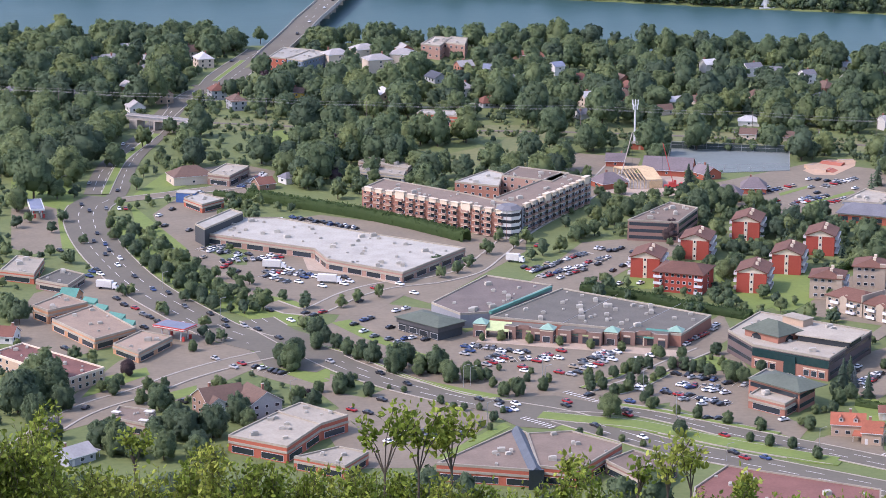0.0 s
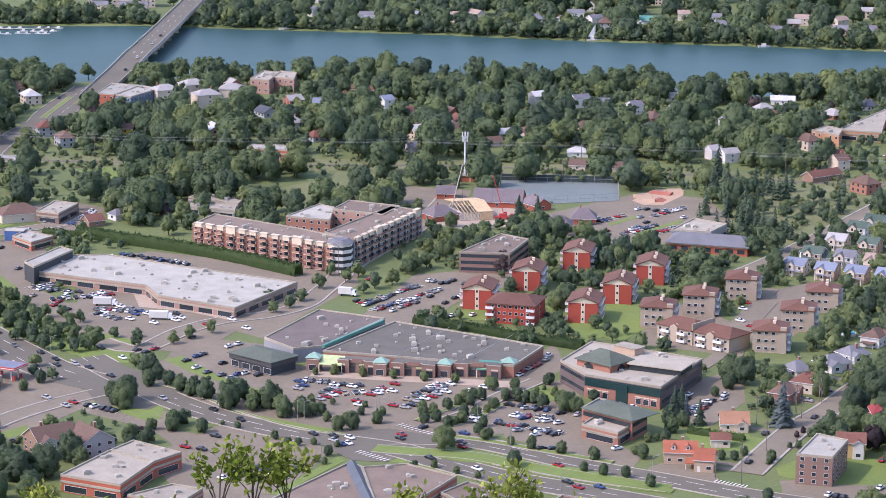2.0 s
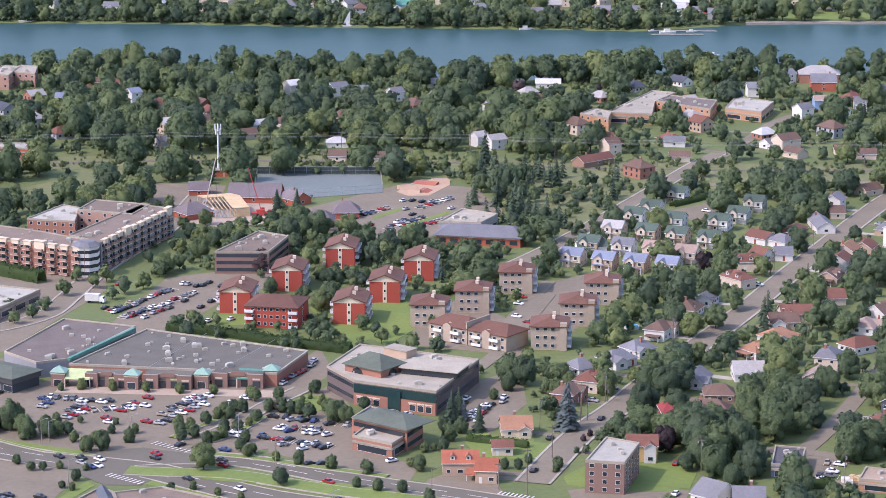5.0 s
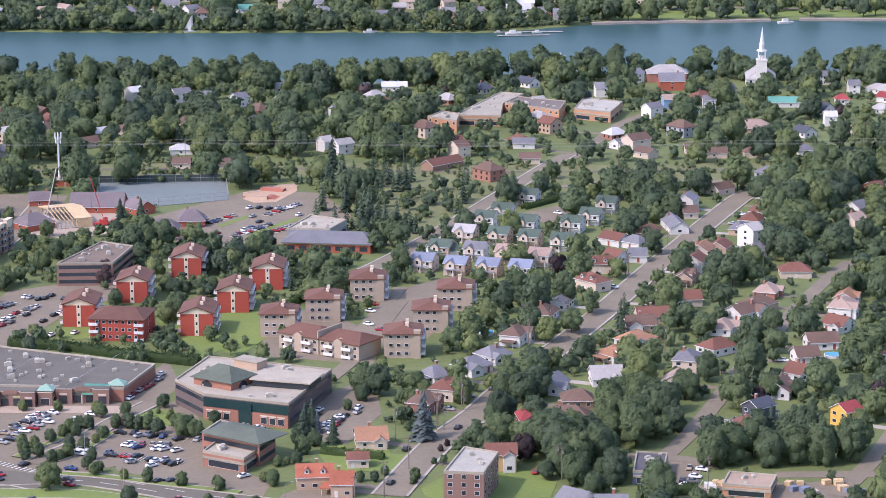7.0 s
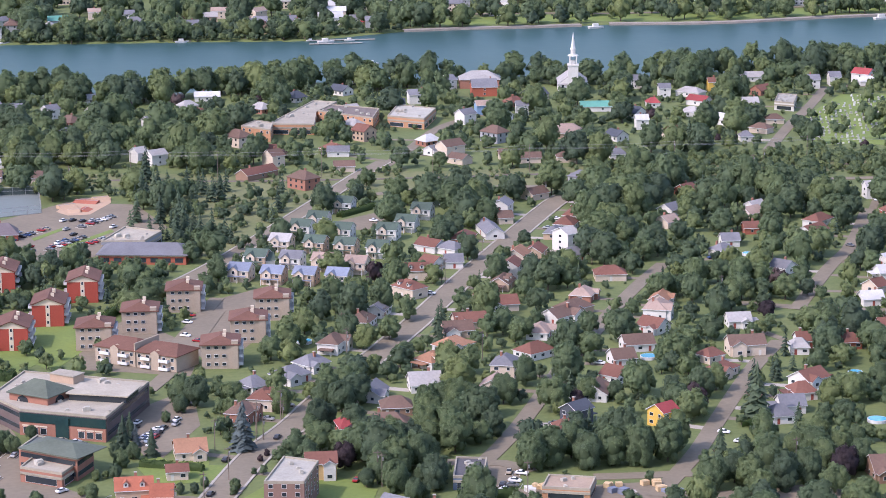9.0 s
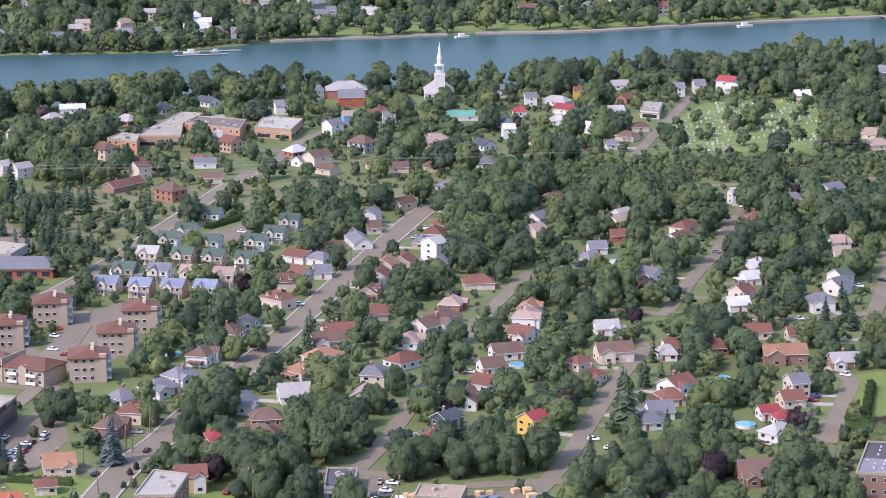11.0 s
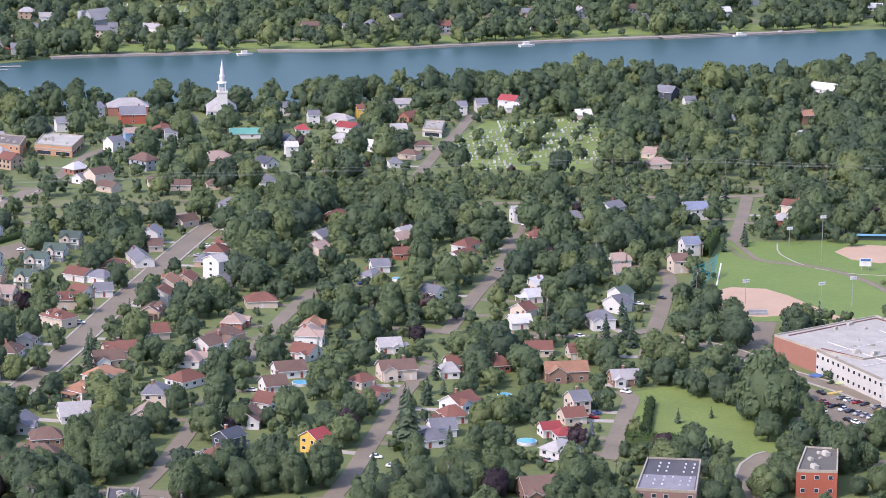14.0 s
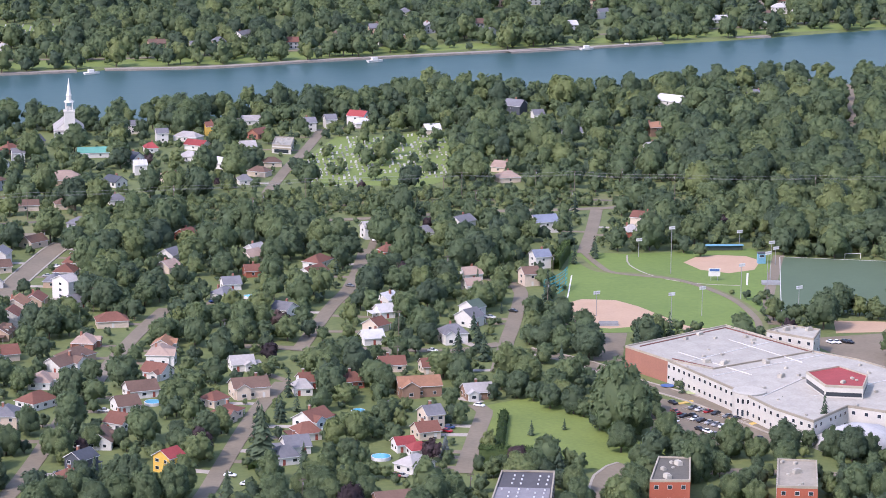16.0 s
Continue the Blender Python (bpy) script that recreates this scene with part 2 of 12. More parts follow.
def big_mesh(name, verts, tris, material, smooth=False, normals=None, tint=None, other=None):
    """A mesh from arrays of vertices and faces; other: a second material and the faces that carry it."""
    me = bpy.data.meshes.new(name)
    me.vertices.add(len(verts)), me.loops.add(tris.size), me.polygons.add(len(tris))
    me.vertices.foreach_set("co", np.ascontiguousarray(verts, np.float32).ravel())
    me.loops.foreach_set("vertex_index", np.ascontiguousarray(tris, np.int32).ravel())
    me.polygons.foreach_set("loop_start", np.arange(0, tris.size, tris.shape[1], dtype=np.int32))
    if smooth:
        me.polygons.foreach_set("use_smooth", np.ones(len(tris), bool))
    me.materials.append(material)
    if other is not None:
        me.materials.append(other[0])
        me.polygons.foreach_set("material_index", np.ascontiguousarray(other[1], np.int32))
    me.update(calc_edges=True)
    if tint is not None:
        me.attributes.new("tint", "FLOAT", "POINT").data.foreach_set("value", np.ascontiguousarray(tint, np.float32))
    if normals is not None:
        me.normals_split_custom_set_from_vertices(np.ascontiguousarray(normals, np.float32))
    return me


def thing(name, x, y, z, turn, label, category, group="", kind=""):
    ob = new(name)
    ob.matrix_basis = pose(x, y, z, 0, 0, turn)
    return tagged(ob, label, category, group, kind)


def part(name, me, parent, m=None, label=""):
    ob = new(name, me)
    ob.parent = parent
    if m is not None:
        ob.matrix_basis = m
    return tagged(ob, label)


BOX_F = ((0, 3, 2, 1), (4, 5, 6, 7), (0, 1, 5, 4), (1, 2, 6, 5), (2, 3, 7, 6), (3, 0, 4, 7))
def box(x0, x1, y0, y1, z0, z1):
    return [(x0, y0, z0), (x1, y0, z0), (x1, y1, z0), (x0, y1, z0), (x0, y0, z1), (x1, y0, z1), (x1, y1, z1), (x0, y1, z1)], list(BOX_F)


def joined(*solids):
    verts, faces = [], []
    for v, f in solids:
        k = len(verts)
        verts += list(v)
        faces += [tuple(i + k for i in q) for q in f]
    return verts, faces


def tube(x, y, z0, z1, r0, r1, n=7):
    v = [(x + r * math.cos(2 * math.pi * i / n), y + r * math.sin(2 * math.pi * i / n), z) for z, r in ((z0, r0), (z1, r1)) for i in range(n)]
    return v, [(i, (i + 1) % n, n + (i + 1) % n, n + i) for i in range(n)] + [tuple(range(n))[::-1], tuple(range(n, 2 * n))]


def beam(a, b, w):
    """A square bar from a to b."""
    a, b = Vector(a), Vector(b)
    d = (b - a).normalized()
    s = d.cross(Vector((0, 0, 1)) if abs(d.z) < 0.95 else Vector((1, 0, 0))).normalized() * w / 2
    u = d.cross(s).normalized() * w / 2
    v = [tuple(p + i * s + j * u) for p in (a, b) for i, j in ((-1, -1), (1, -1), (1, 1), (-1, 1))]
    return v, [(0, 1, 5, 4), (1, 2, 6, 5), (2, 3, 7, 6), (3, 0, 4, 7), (3, 2, 1, 0), (4, 5, 6, 7)]


SHARED = {}
def shared(key, make):
    if key not in SHARED:
        SHARED[key] = make()
    return SHARED[key]


def box_mesh(name, x0, x1, y0, y1, z0, z1, material):
    v, f = box(x0, x1, y0, y1, z0, z1)
    return meshdata(name, v, f, [material])


# where nothing may be planted: a raster of the plain, 3 m a cell
GX0, GY0, GN, CELL = -700.0, 500.0, 800, 3.0
taken, viewed = np.zeros((GN, GN), bool), np.zeros((GN, GN), bool)
CX, CY = np.meshgrid(GX0 + CELL * (np.arange(GN) + 0.5), GY0 + CELL * (np.arange(GN) + 0.5), indexing="ij")


def take_disc(x, y, r, into=None):
    i0, i1 = int((x - r - GX0) / CELL), int((x + r - GX0) / CELL) + 2
    j0, j1 = int((y - r - GY0) / CELL), int((y + r - GY0) / CELL) + 2
    s = np.s_[max(i0, 0):max(i1, 0), max(j0, 0):max(j1, 0)]
    (taken if into is None else into)[s] |= (CX[s] - x) ** 2 + (CY[s] - y) ** 2 < r * r


def inside(points, x, y):
    """Which of the places x, y lie in the polygon."""
    hit = np.zeros(np.shape(x), bool)
    for (x0, y0), (x1, y1) in zip(points, points[1:] + points[:1]):
        if y0 != y1:
            hit ^= ((y0 > y) != (y1 > y)) & (x < (x1 - x0) * (y - y0) / (y1 - y0) + x0)
    return hit


def take_polygon(points, grow=0.0):
    cx, cy = sum(p[0] for p in points) / len(points), sum(p[1] for p in points) / len(points)
    taken[inside(points, CX, CY)] = True
    if grow:
        for (x0, y0), (x1, y1) in zip(points, points[1:] + points[:1]):
            take_line(x0, y0, x1, y1, grow)


def take_line(x0, y0, x1, y1, r, into=None):
    n = max(2, int(math.hypot(x1 - x0, y1 - y0) / 2.5) + 1)
    for i in range(n + 1):
        take_disc(x0 + (x1 - x0) * i / n, y0 + (y1 - y0) * i / n, r, into)


def take_view(x, y, r, reach):
    """Keep the sight from the hill to a house free."""
    d = math.hypot(x, y)
    reach *= max(1.0, d / 850.0)
    take_line(x, y, x - x / d * reach, y - y / d * reach, r, viewed)


# ---- ground, river ----
def shore(x, points):
    return np.interp(x, [p[0] for p in points], [p[1] for p in points])


def hill(x, y):
    """The mountain side under the camera, which falls to the plain."""
    d = y + 93.0
    top = np.where(d < 0, 267 - 0.05 * d, np.where(d < 70, 267 - 0.37 * d, 267 - 25.9 - 0.85 * (d - 70)))
    side = np.clip(1.6 - np.abs(x) / 500.0, 0, 1)
    return np.clip(top, 0, 290) * np.clip(side, 0, 1)


def build_ground():
    xs = np.r_[np.linspace(-5200, -900, 24), np.arange(-880, 1900, 14.0), np.linspace(1920, 5200, 20)]
    ys = np.r_[np.linspace(-3000, -420, 16), np.arange(-400, 420, 20.0), np.arange(430, 1300, 30.0), np.arange(1308, 1960, 7.0), np.arange(1980, 2600, 40.0), np.linspace(2700, 5600, 16)]
    X, Y = np.meshgrid(xs, ys, indexing="ij")
    a, b = shore(X, RIVER_NEAR), shore(X, RIVER_FAR)
    depth = np.clip(np.minimum(Y - a, b - Y) / 9.0, -0.15, 1.0)
    Z = hill(X, Y) - 5.0 * np.clip(depth + 0.15, 0, 1)
    Z += np.where(Z > 5, 2.5 * np.sin(X * 0.05) * np.cos(Y * 0.043), 0)
    nx, ny = X.shape
    k = np.arange(nx * ny).reshape(nx, ny)
    quads = np.stack([k[:-1, :-1], k[1:, :-1], k[1:, 1:], k[:-1, 1:]], -1).reshape(-1, 4)
    g = new("ground", big_mesh("ground", np.stack([X, Y, Z], -1).reshape(-1, 3), quads, M["grass"], True))
    tagged(g, "grassy plain below a wooded hill, cut by a river", "ground", kind="structure")
    xs = np.arange(-5000, 5001, 50.0)
    v = [(x, shore(x, RIVER_NEAR) - 9 if i == 0 else shore(x, RIVER_FAR) + 9, -1.1) for x in xs for i in (0, 1)]
    q = np.array([(2 * i, 2 * i + 2, 2 * i + 3, 2 * i + 1) for i in range(len(xs) - 1)])
    tagged(new("water", big_mesh("water", np.array(v), q, M["water"], True)), "calm blue-green river water", "river", kind="structure")


OPEN = []
def patch(name, material, z, points, label):
    """A flat area of the ground, 3 cm to 1 dm thick."""
    n = len(points)
    v = [(x, y, h) for h in (-0.3, z) for x, y in points]
    area = sum(points[i][0] * points[(i + 1) % n][1] - points[(i + 1) % n][0] * points[i][1] for i in range(n))
    top = tuple(range(n, 2 * n)) if area > 0 else tuple(range(2 * n - 1, n - 1, -1))
    me = meshdata(name, v, [top] + [(i, (i + 1) % n, n + (i + 1) % n, n + i) for i in range(n)], [M[material]])
    tagged(new(name, me), label, name.replace("_", " "), kind="structure")
    if name != "clearing":
        OPEN.append(points)
        take_polygon(points, 1.5 if material in ("lot", "clay", "turf", "turf2") else 0.0)


def smooth_line(points, step=6.0):
    out = []
    p = [points[0]] + list(points) + [points[-1]]
    for i in range(1, len(p) - 2):
        a, b, c, d = (np.array(q, float) for q in p[i - 1:i + 3])
        n = max(1, int(np.linalg.norm(c - b) / step))
        for j in range(n):
            t = j / n
            out.append(0.5 * (2 * b + (c - a) * t + (2 * a - 5 * b + 4 * c - d) * t * t + (3 * b - a - 3 * c + d) * t ** 3))
    return np.array(out + [np.array(points[-1], float)])


def ribbon(line, off0, off1, z0, z1, top):
    """A strip along a line, between two offsets to its right, with a rim down to z0."""
    d = np.gradient(line, axis=0)
    d /= np.linalg.norm(d, axis=1)[:, None] + 1e-9
    side = np.stack([d[:, 1], -d[:, 0]], 1)
    a, b = line + side * off0, line + side * off1
    v, f = [], []
    for i in range(len(line)):
        v += [(*a[i], z0), (*a[i], top), (*b[i], top), (*b[i], z0)]
    for i in range(len(line) - 1):
        k = 4 * i
        f += [(k + 1, k + 2, k + 6, k + 5), (k, k + 1, k + 5, k + 4), (k + 2, k + 3, k + 7, k + 6)]
    return v, f


ROAD_N, ROAD_LINES, HOUSES = [0], [], []
ROADS = []
def runs(line, off, mine):
    """The stretches of a line, moved aside, that lie on no other road."""
    d = np.gradient(line, axis=0)
    d /= np.linalg.norm(d, axis=1)[:, None]
    p = line + off * np.stack([-d[:, 1], d[:, 0]], 1)
    free = np.ones(len(p), bool)
    for k, (other, width, *_) in enumerate(ROADS):
        if k != mine:
            q = np.linalg.norm(p[:, None] - other[None], axis=2).min(1)
            free &= q > math.hypot(width / 2 + 0.6, 2.0)
    out, start = [], None
    for k in range(len(line)):
        if free[k] and start is None:
            start = k
        if (not free[k] or k == len(line) - 1) and start is not None:
            if k - start >= 2:
                out.append(line[start:k + 1] if free[k] else line[start:k])
            start = None
    return out


def finish_roads():
    """Kerbs, pavements and lane markings, broken at the crossings."""
    for n, (line, width, z, main, name) in enumerate(ROADS):
        if main or name == "side_street" or width >= 8:
            for s in (-1, 1):
                for run in runs(line, s * width / 2, n):
                    v, f = ribbon(run, s * width / 2, s * (width / 2 + (0.5 if main else 0.9)), -0.3, z + 0.14, z + 0.14)
                    tagged(new("kerb", meshdata("kerb", v, f, [M["kerb"]])), "pale concrete kerb along the road", "kerb", kind="structure")
        if main:
            solids = []
            for off in ((-width / 6, width / 6) if width > 11 else (0,)):
                for run in runs(line, off, n):
                    for i in range(0, len(run) - 1, 2):
                        solids.append(ribbon(run[i:i + 2], off - 0.12, off + 0.12, z, z + 0.012, z + 0.012))
            if solids:
                v, f = joined(*solids)
                tagged(new("lane_marking", meshdata("lane_marking", v, f, [M["paint"]])), "white dashed lane marking", "road marking", kind="structure")


def road(name, width, points):
    line = smooth_line(points)
    ROAD_N[0] += 1
    z = 0.17 + 0.002 * ROAD_N[0]
    main = name == "boulevard"
    v, f = ribbon(line, -width / 2, width / 2, -0.3, z, z)
    ob = new(name, meshdata(name, v, f, [M["asphalt" if main else "street"]]))
    tagged(ob, "weathered grey asphalt road", "road", kind="structure")
    ROADS.append((line, width, z, main, name))
    if name == "residential_street":
        ROAD_LINES.append(line)
        for px, py in line[::2]:
            take_view(px, py, width / 2 + 1.0, 13)
    for (x0, y0), (x1, y1) in zip(line[:-1], line[1:]):
        take_line(x0, y0, x1, y1, width / 2 + 2.2)

RIVER_NEAR = [(-5000.0, 1781.1), (-579.8, 1581.1), (-279.8, 1581.1), (-190.4, 1589.5), (-120.9, 1583.3), (-29.9, 1607.9), (41.0, 1593.4), (127.5, 1570.1), (204.1, 1557.5), (281.8, 1513.2), (368.6, 1536.9), (433.2, 1526.8), (516.7, 1505.8), (601.3, 1486.8), (720.6, 1485.2), (769.8, 1504.1), (829.0, 1466.1), (900.3, 1433.6), (944.9, 1474.1), (1043.9, 1452.0), (1111.6, 1435.9), (1711.6, 1442.5), (5000.0, 1445.8)]
RIVER_FAR = [(-5000.0, 1995.3), (-613.4, 1845.3), (-313.4, 1845.3), (-150.7, 1844.0), (-92.9, 1846.6), (-12.3, 1825.7), (108.5, 1800.5), (230.4, 1762.3), (350.8, 1733.6), (429.0, 1711.1), (512.7, 1734.5), (591.0, 1722.8), (651.6, 1717.4), (728.2, 1697.4), (822.0, 1696.7), (869.3, 1698.9), (979.7, 1692.2), (1026.5, 1681.0), (1151.2, 1677.1), (1302.0, 1684.9), (1902.0, 1671.4), (5000.0, 1664.6)]
build_ground()
patch("parking", "lot", 0.0600, [(-87.9, 1072.9), (-55.9, 1092.6), (37.0, 1044.7), (36.1, 1023.4), (-5.8, 933.4), (-42.8, 975.5), (-46.4, 938.9), (-56.3, 905.3), (-79.6, 933.3)], "open asphalt car park with worn pinkish-grey surface")
patch("parking", "lot", 0.0605, [(7.9, 889.0), (13.5, 896.4), (91.2, 884.3), (110.7, 920.5), (111.2, 886.6), (91.8, 849.1), (82.6, 799.9), (66.0, 791.3), (46.7, 796.3), (25.6, 801.6), (7.9, 812.3), (-10.4, 825.7), (-26.5, 839.3), (-40.3, 858.1), (-51.3, 888.3), (-43.2, 904.0), (-37.4, 938.0), (-5.9, 924.6)], "open asphalt car park with worn pinkish-grey surface")
patch("parking", "lot", 0.0610, [(86.9, 842.0), (109.2, 870.7), (111.7, 839.9), (106.3, 797.8), (124.1, 770.0), (114.7, 746.1), (85.2, 786.4), (78.0, 793.6)], "open asphalt car park with worn pinkish-grey surface")
patch("parking", "lot", 0.0615, [(33.7, 964.1), (61.8, 1041.4), (87.7, 1050.2), (113.0, 1048.1), (99.7, 1017.0), (80.9, 998.0), (66.8, 969.8), (55.2, 934.0)], "open asphalt car park with worn pinkish-grey surface")
patch("parking", "lot", 0.0620, [(134.2, 1168.8), (190.3, 1220.9), (220.0, 1204.0), (224.3, 1148.1), (182.9, 1100.5), (159.9, 1090.3), (139.2, 1116.4)], "open asphalt car park with worn pinkish-grey surface")
patch("parking", "lot", 0.0625, [(51.0, 1247.9), (102.6, 1227.9), (91.2, 1158.9), (60.3, 1202.6)], "open asphalt car park with worn pinkish-grey surface")
patch("parking", "lot", 0.0630, [(145.2, 852.1), (178.6, 880.9), (171.8, 834.7), (147.9, 794.2)], "open asphalt car park with worn pinkish-grey surface")
patch("parking", "lot", 0.0635, [(125.0, 757.4), (145.2, 768.2), (145.4, 737.4), (120.8, 748.5)], "open asphalt car park with worn pinkish-grey surface")
patch("parking", "lot", 0.0640, [(149.9, 953.4), (177.4, 990.0), (192.9, 931.3), (181.7, 897.2), (146.7, 917.4)], "open asphalt car park with worn pinkish-grey surface")
patch("parking", "lot", 0.0645, [(-45.0, 777.1), (-22.1, 811.7), (8.1, 792.1), (17.8, 779.3), (-5.8, 723.3), (-31.8, 721.7)], "open asphalt car park with worn pinkish-grey surface")
patch("parking", "lot", 0.0650, [(-166.4, 945.2), (-138.8, 983.8), (-101.6, 911.2), (-77.1, 847.1), (-102.1, 846.6), (-115.8, 877.6), (-143.7, 845.7), (-169.4, 876.4)], "open asphalt car park with worn pinkish-grey surface")
patch("parking", "lot", 0.0655, [(-199.4, 1101.4), (-177.6, 1114.1), (-157.0, 1034.6), (-176.2, 1013.1), (-187.5, 1023.2)], "open asphalt car park with worn pinkish-grey surface")
patch("parking", "lot", 0.0660, [(-133.0, 1091.4), (-121.8, 1140.6), (-102.4, 1134.8), (-105.8, 1014.9), (-119.0, 1025.0)], "open asphalt car park with worn pinkish-grey surface")
patch("parking", "lot", 0.0665, [(-123.6, 1193.4), (-102.1, 1207.9), (-82.0, 1190.0), (-84.0, 1150.0), (-100.0, 1122.0)], "open asphalt car park with worn pinkish-grey surface")
patch("parking", "lot", 0.0670, [(-64.6, 847.4), (-34.7, 825.7), (-42.1, 804.2), (-72.0, 832.2)], "open asphalt car park with worn pinkish-grey surface")
patch("parking", "lot", 0.0675, [(165.8, 735.6), (193.2, 739.1), (191.2, 715.8), (163.4, 724.1)], "open asphalt car park with worn pinkish-grey surface")
patch("parking", "lot", 0.0680, [(241.5, 763.0), (261.3, 759.9), (249.4, 736.1), (267.4, 724.6), (265.1, 718.3), (229.2, 729.6)], "open asphalt car park with worn pinkish-grey surface")
patch("parking", "lot", 0.0685, [(252.8, 735.1), (288.0, 730.0), (300.3, 714.3), (349.3, 710.8), (341.4, 694.5), (245.5, 724.5)], "open asphalt car park with worn pinkish-grey surface")
patch("parking", "lot", 0.0690, [(287.9, 1129.8), (328.1, 1153.2), (314.9, 1114.8), (290.3, 1116.8)], "open asphalt car park with worn pinkish-grey surface")
patch("parking", "lot", 0.0695, [(514.9, 798.1), (531.0, 738.0), (509.0, 716.8), (485.7, 752.2)], "open asphalt car park with worn pinkish-grey surface")
patch("parking", "lot", 0.0700, [(618.5, 846.3), (655.2, 839.3), (604.1, 772.6), (612.3, 807.6)], "open asphalt car park with worn pinkish-grey surface")
patch("parking", "lot", 0.0705, [(547.4, 892.0), (559.9, 885.9), (532.8, 846.7), (522.9, 851.5)], "open asphalt car park with worn pinkish-grey surface")
patch("parking", "lot", 0.0710, [(215.4, 1007.3), (244.8, 1026.2), (219.9, 947.5), (194.5, 904.7), (188.4, 931.7)], "open asphalt car park with worn pinkish-grey surface")
patch("parking", "lot", 0.0715, [(-120.9, 846.2), (-105.1, 877.8), (-78.7, 870.4), (-64.6, 847.4), (-91.7, 799.8), (-118.3, 772.4), (-133.5, 756.2), (-131.9, 802.4)], "open asphalt car park with worn pinkish-grey surface")
patch("lawn", "lawn", 0.1420, [(-160.1, 1104.9), (-156.1, 1100.2), (-144.7, 1068.0), (-118.0, 1014.6), (-84.0, 947.2), (-50.1, 903.9), (-49.8, 895.5), (-69.7, 899.2), (-99.3, 937.7), (-128.0, 994.0), (-149.7, 1056.6)], "mown green lawn")
patch("dirt", "sand", 0.0625, [(82.1, 1186.7), (123.0, 1197.4), (120.3, 1143.4), (94.6, 1132.6), (79.2, 1146.7)], "bare sandy ground")
patch("field", "turf", 0.0630, [(592.5, 990.4), (623.5, 1037.6), (644.0, 1020.6), (703.9, 1006.1), (707.0, 983.0), (654.6, 921.7), (610.5, 866.7), (537.1, 897.1)], "mown green ball field")
patch("infield", "clay", 0.1035, [(548.4, 925.3), (561.3, 942.6), (575.6, 947.8), (587.6, 939.5), (590.0, 925.0), (589.6, 911.1), (570.4, 894.1), (557.8, 895.7), (544.7, 910.0)], "bare reddish clay infield")
patch("infield", "clay", 0.1040, [(657.2, 993.0), (668.3, 1000.3), (680.6, 1000.0), (691.1, 992.1), (691.4, 980.6), (677.4, 965.4), (662.8, 964.3), (655.3, 976.0)], "bare reddish clay infield")
patch("sports_field", "turf2", 0.0745, [(704.6, 984.1), (743.9, 955.3), (679.3, 870.8), (638.6, 890.6)], "dark green artificial turf sports field")
patch("dirt", "clay", 0.0950, [(649.1, 866.9), (667.6, 855.6), (656.4, 840.9), (636.8, 848.3)], "bare sandy ground")
patch("lawn", "lawn", 0.0955, [(452.6, 812.3), (475.4, 815.3), (488.6, 771.5), (455.1, 717.6), (438.3, 732.0), (422.5, 753.6)], "mown green lawn")
patch("lawn", "lawn", 0.0960, [(472.5, 788.1), (475.5, 769.7), (481.1, 730.6), (466.0, 721.3), (440.4, 734.0)], "mown green lawn")
patch("lawn", "lawn", 0.0965, [(80.5, 993.1), (103.0, 976.4), (103.3, 957.3), (75.4, 959.7)], "mown green lawn")
patch("lawn", "lawn", 0.0970, [(117.2, 975.2), (158.1, 991.6), (167.0, 971.0), (135.5, 918.4)], "mown green lawn")
patch("lawn", "lawn", 0.0975, [(142.9, 794.6), (167.0, 799.4), (161.8, 773.1), (144.4, 774.7)], "mown green lawn")
patch("lawn", "lawn", 0.0980, [(179.8, 765.1), (196.7, 770.1), (207.1, 756.4), (199.2, 732.6), (171.3, 735.1)], "mown green lawn")
patch("clearing", "meadow", 0.0585, [(234.3, 1217.5), (367.5, 1253.0), (354.9, 1207.9), (313.0, 1196.6), (285.5, 1143.2), (249.6, 1095.1), (217.9, 1085.6)], "rough grass clearing with scattered trees")
patch("meadow", "meadow", 0.0590, [(349.0, 1241.5), (444.8, 1225.9), (430.4, 1170.0), (331.7, 1180.6)], "rough grass meadow")
patch("meadow", "meadow", 0.0595, [(-47.0, 1268.4), (5.7, 1238.5), (35.7, 1268.3), (10.9, 1181.9)], "rough grass meadow")
patch("meadow", "lawn", 0.0600, [(-83.4, 1297.8), (-100.4, 1283.9), (-97.7, 1239.0), (-72.6, 1251.1)], "rough grass meadow")
patch("meadow", "meadow", 0.0605, [(21.7, 1237.4), (41.1, 1296.3), (63.4, 1261.4), (43.4, 1205.1)], "rough grass meadow")
patch("cemetery", "lawn", 0.0610, [(594.5, 1292.6), (669.9, 1385.1), (688.0, 1376.9), (741.8, 1375.6), (664.9, 1232.2), (631.5, 1210.4), (614.6, 1236.1), (589.2, 1238.4)], "mown cemetery grass between graves")
patch("lawn", "lawn", 0.1015, [(-147.3, 1127.3), (-134.8, 1193.0), (-122.9, 1153.4), (-144.0, 1121.2)], "mown green lawn")
patch("lawn", "lawn", 0.1020, [(-146.0, 1115.0), (-111.6, 1025.2), (-106.5, 994.6), (-118.0, 1014.6), (-138.3, 1068.2)], "mown green lawn")
patch("lawn", "lawn", 0.1025, [(-208.9, 1163.8), (-177.2, 1151.7), (-169.2, 1090.4), (-153.3, 1024.1), (-165.5, 1023.8), (-178.6, 1102.0), (-203.1, 1125.6)], "mown green lawn")
patch("lawn", "lawn", 0.1030, [(111.6, 994.5), (134.8, 960.0), (142.3, 940.3), (122.9, 921.6)], "mown green lawn")
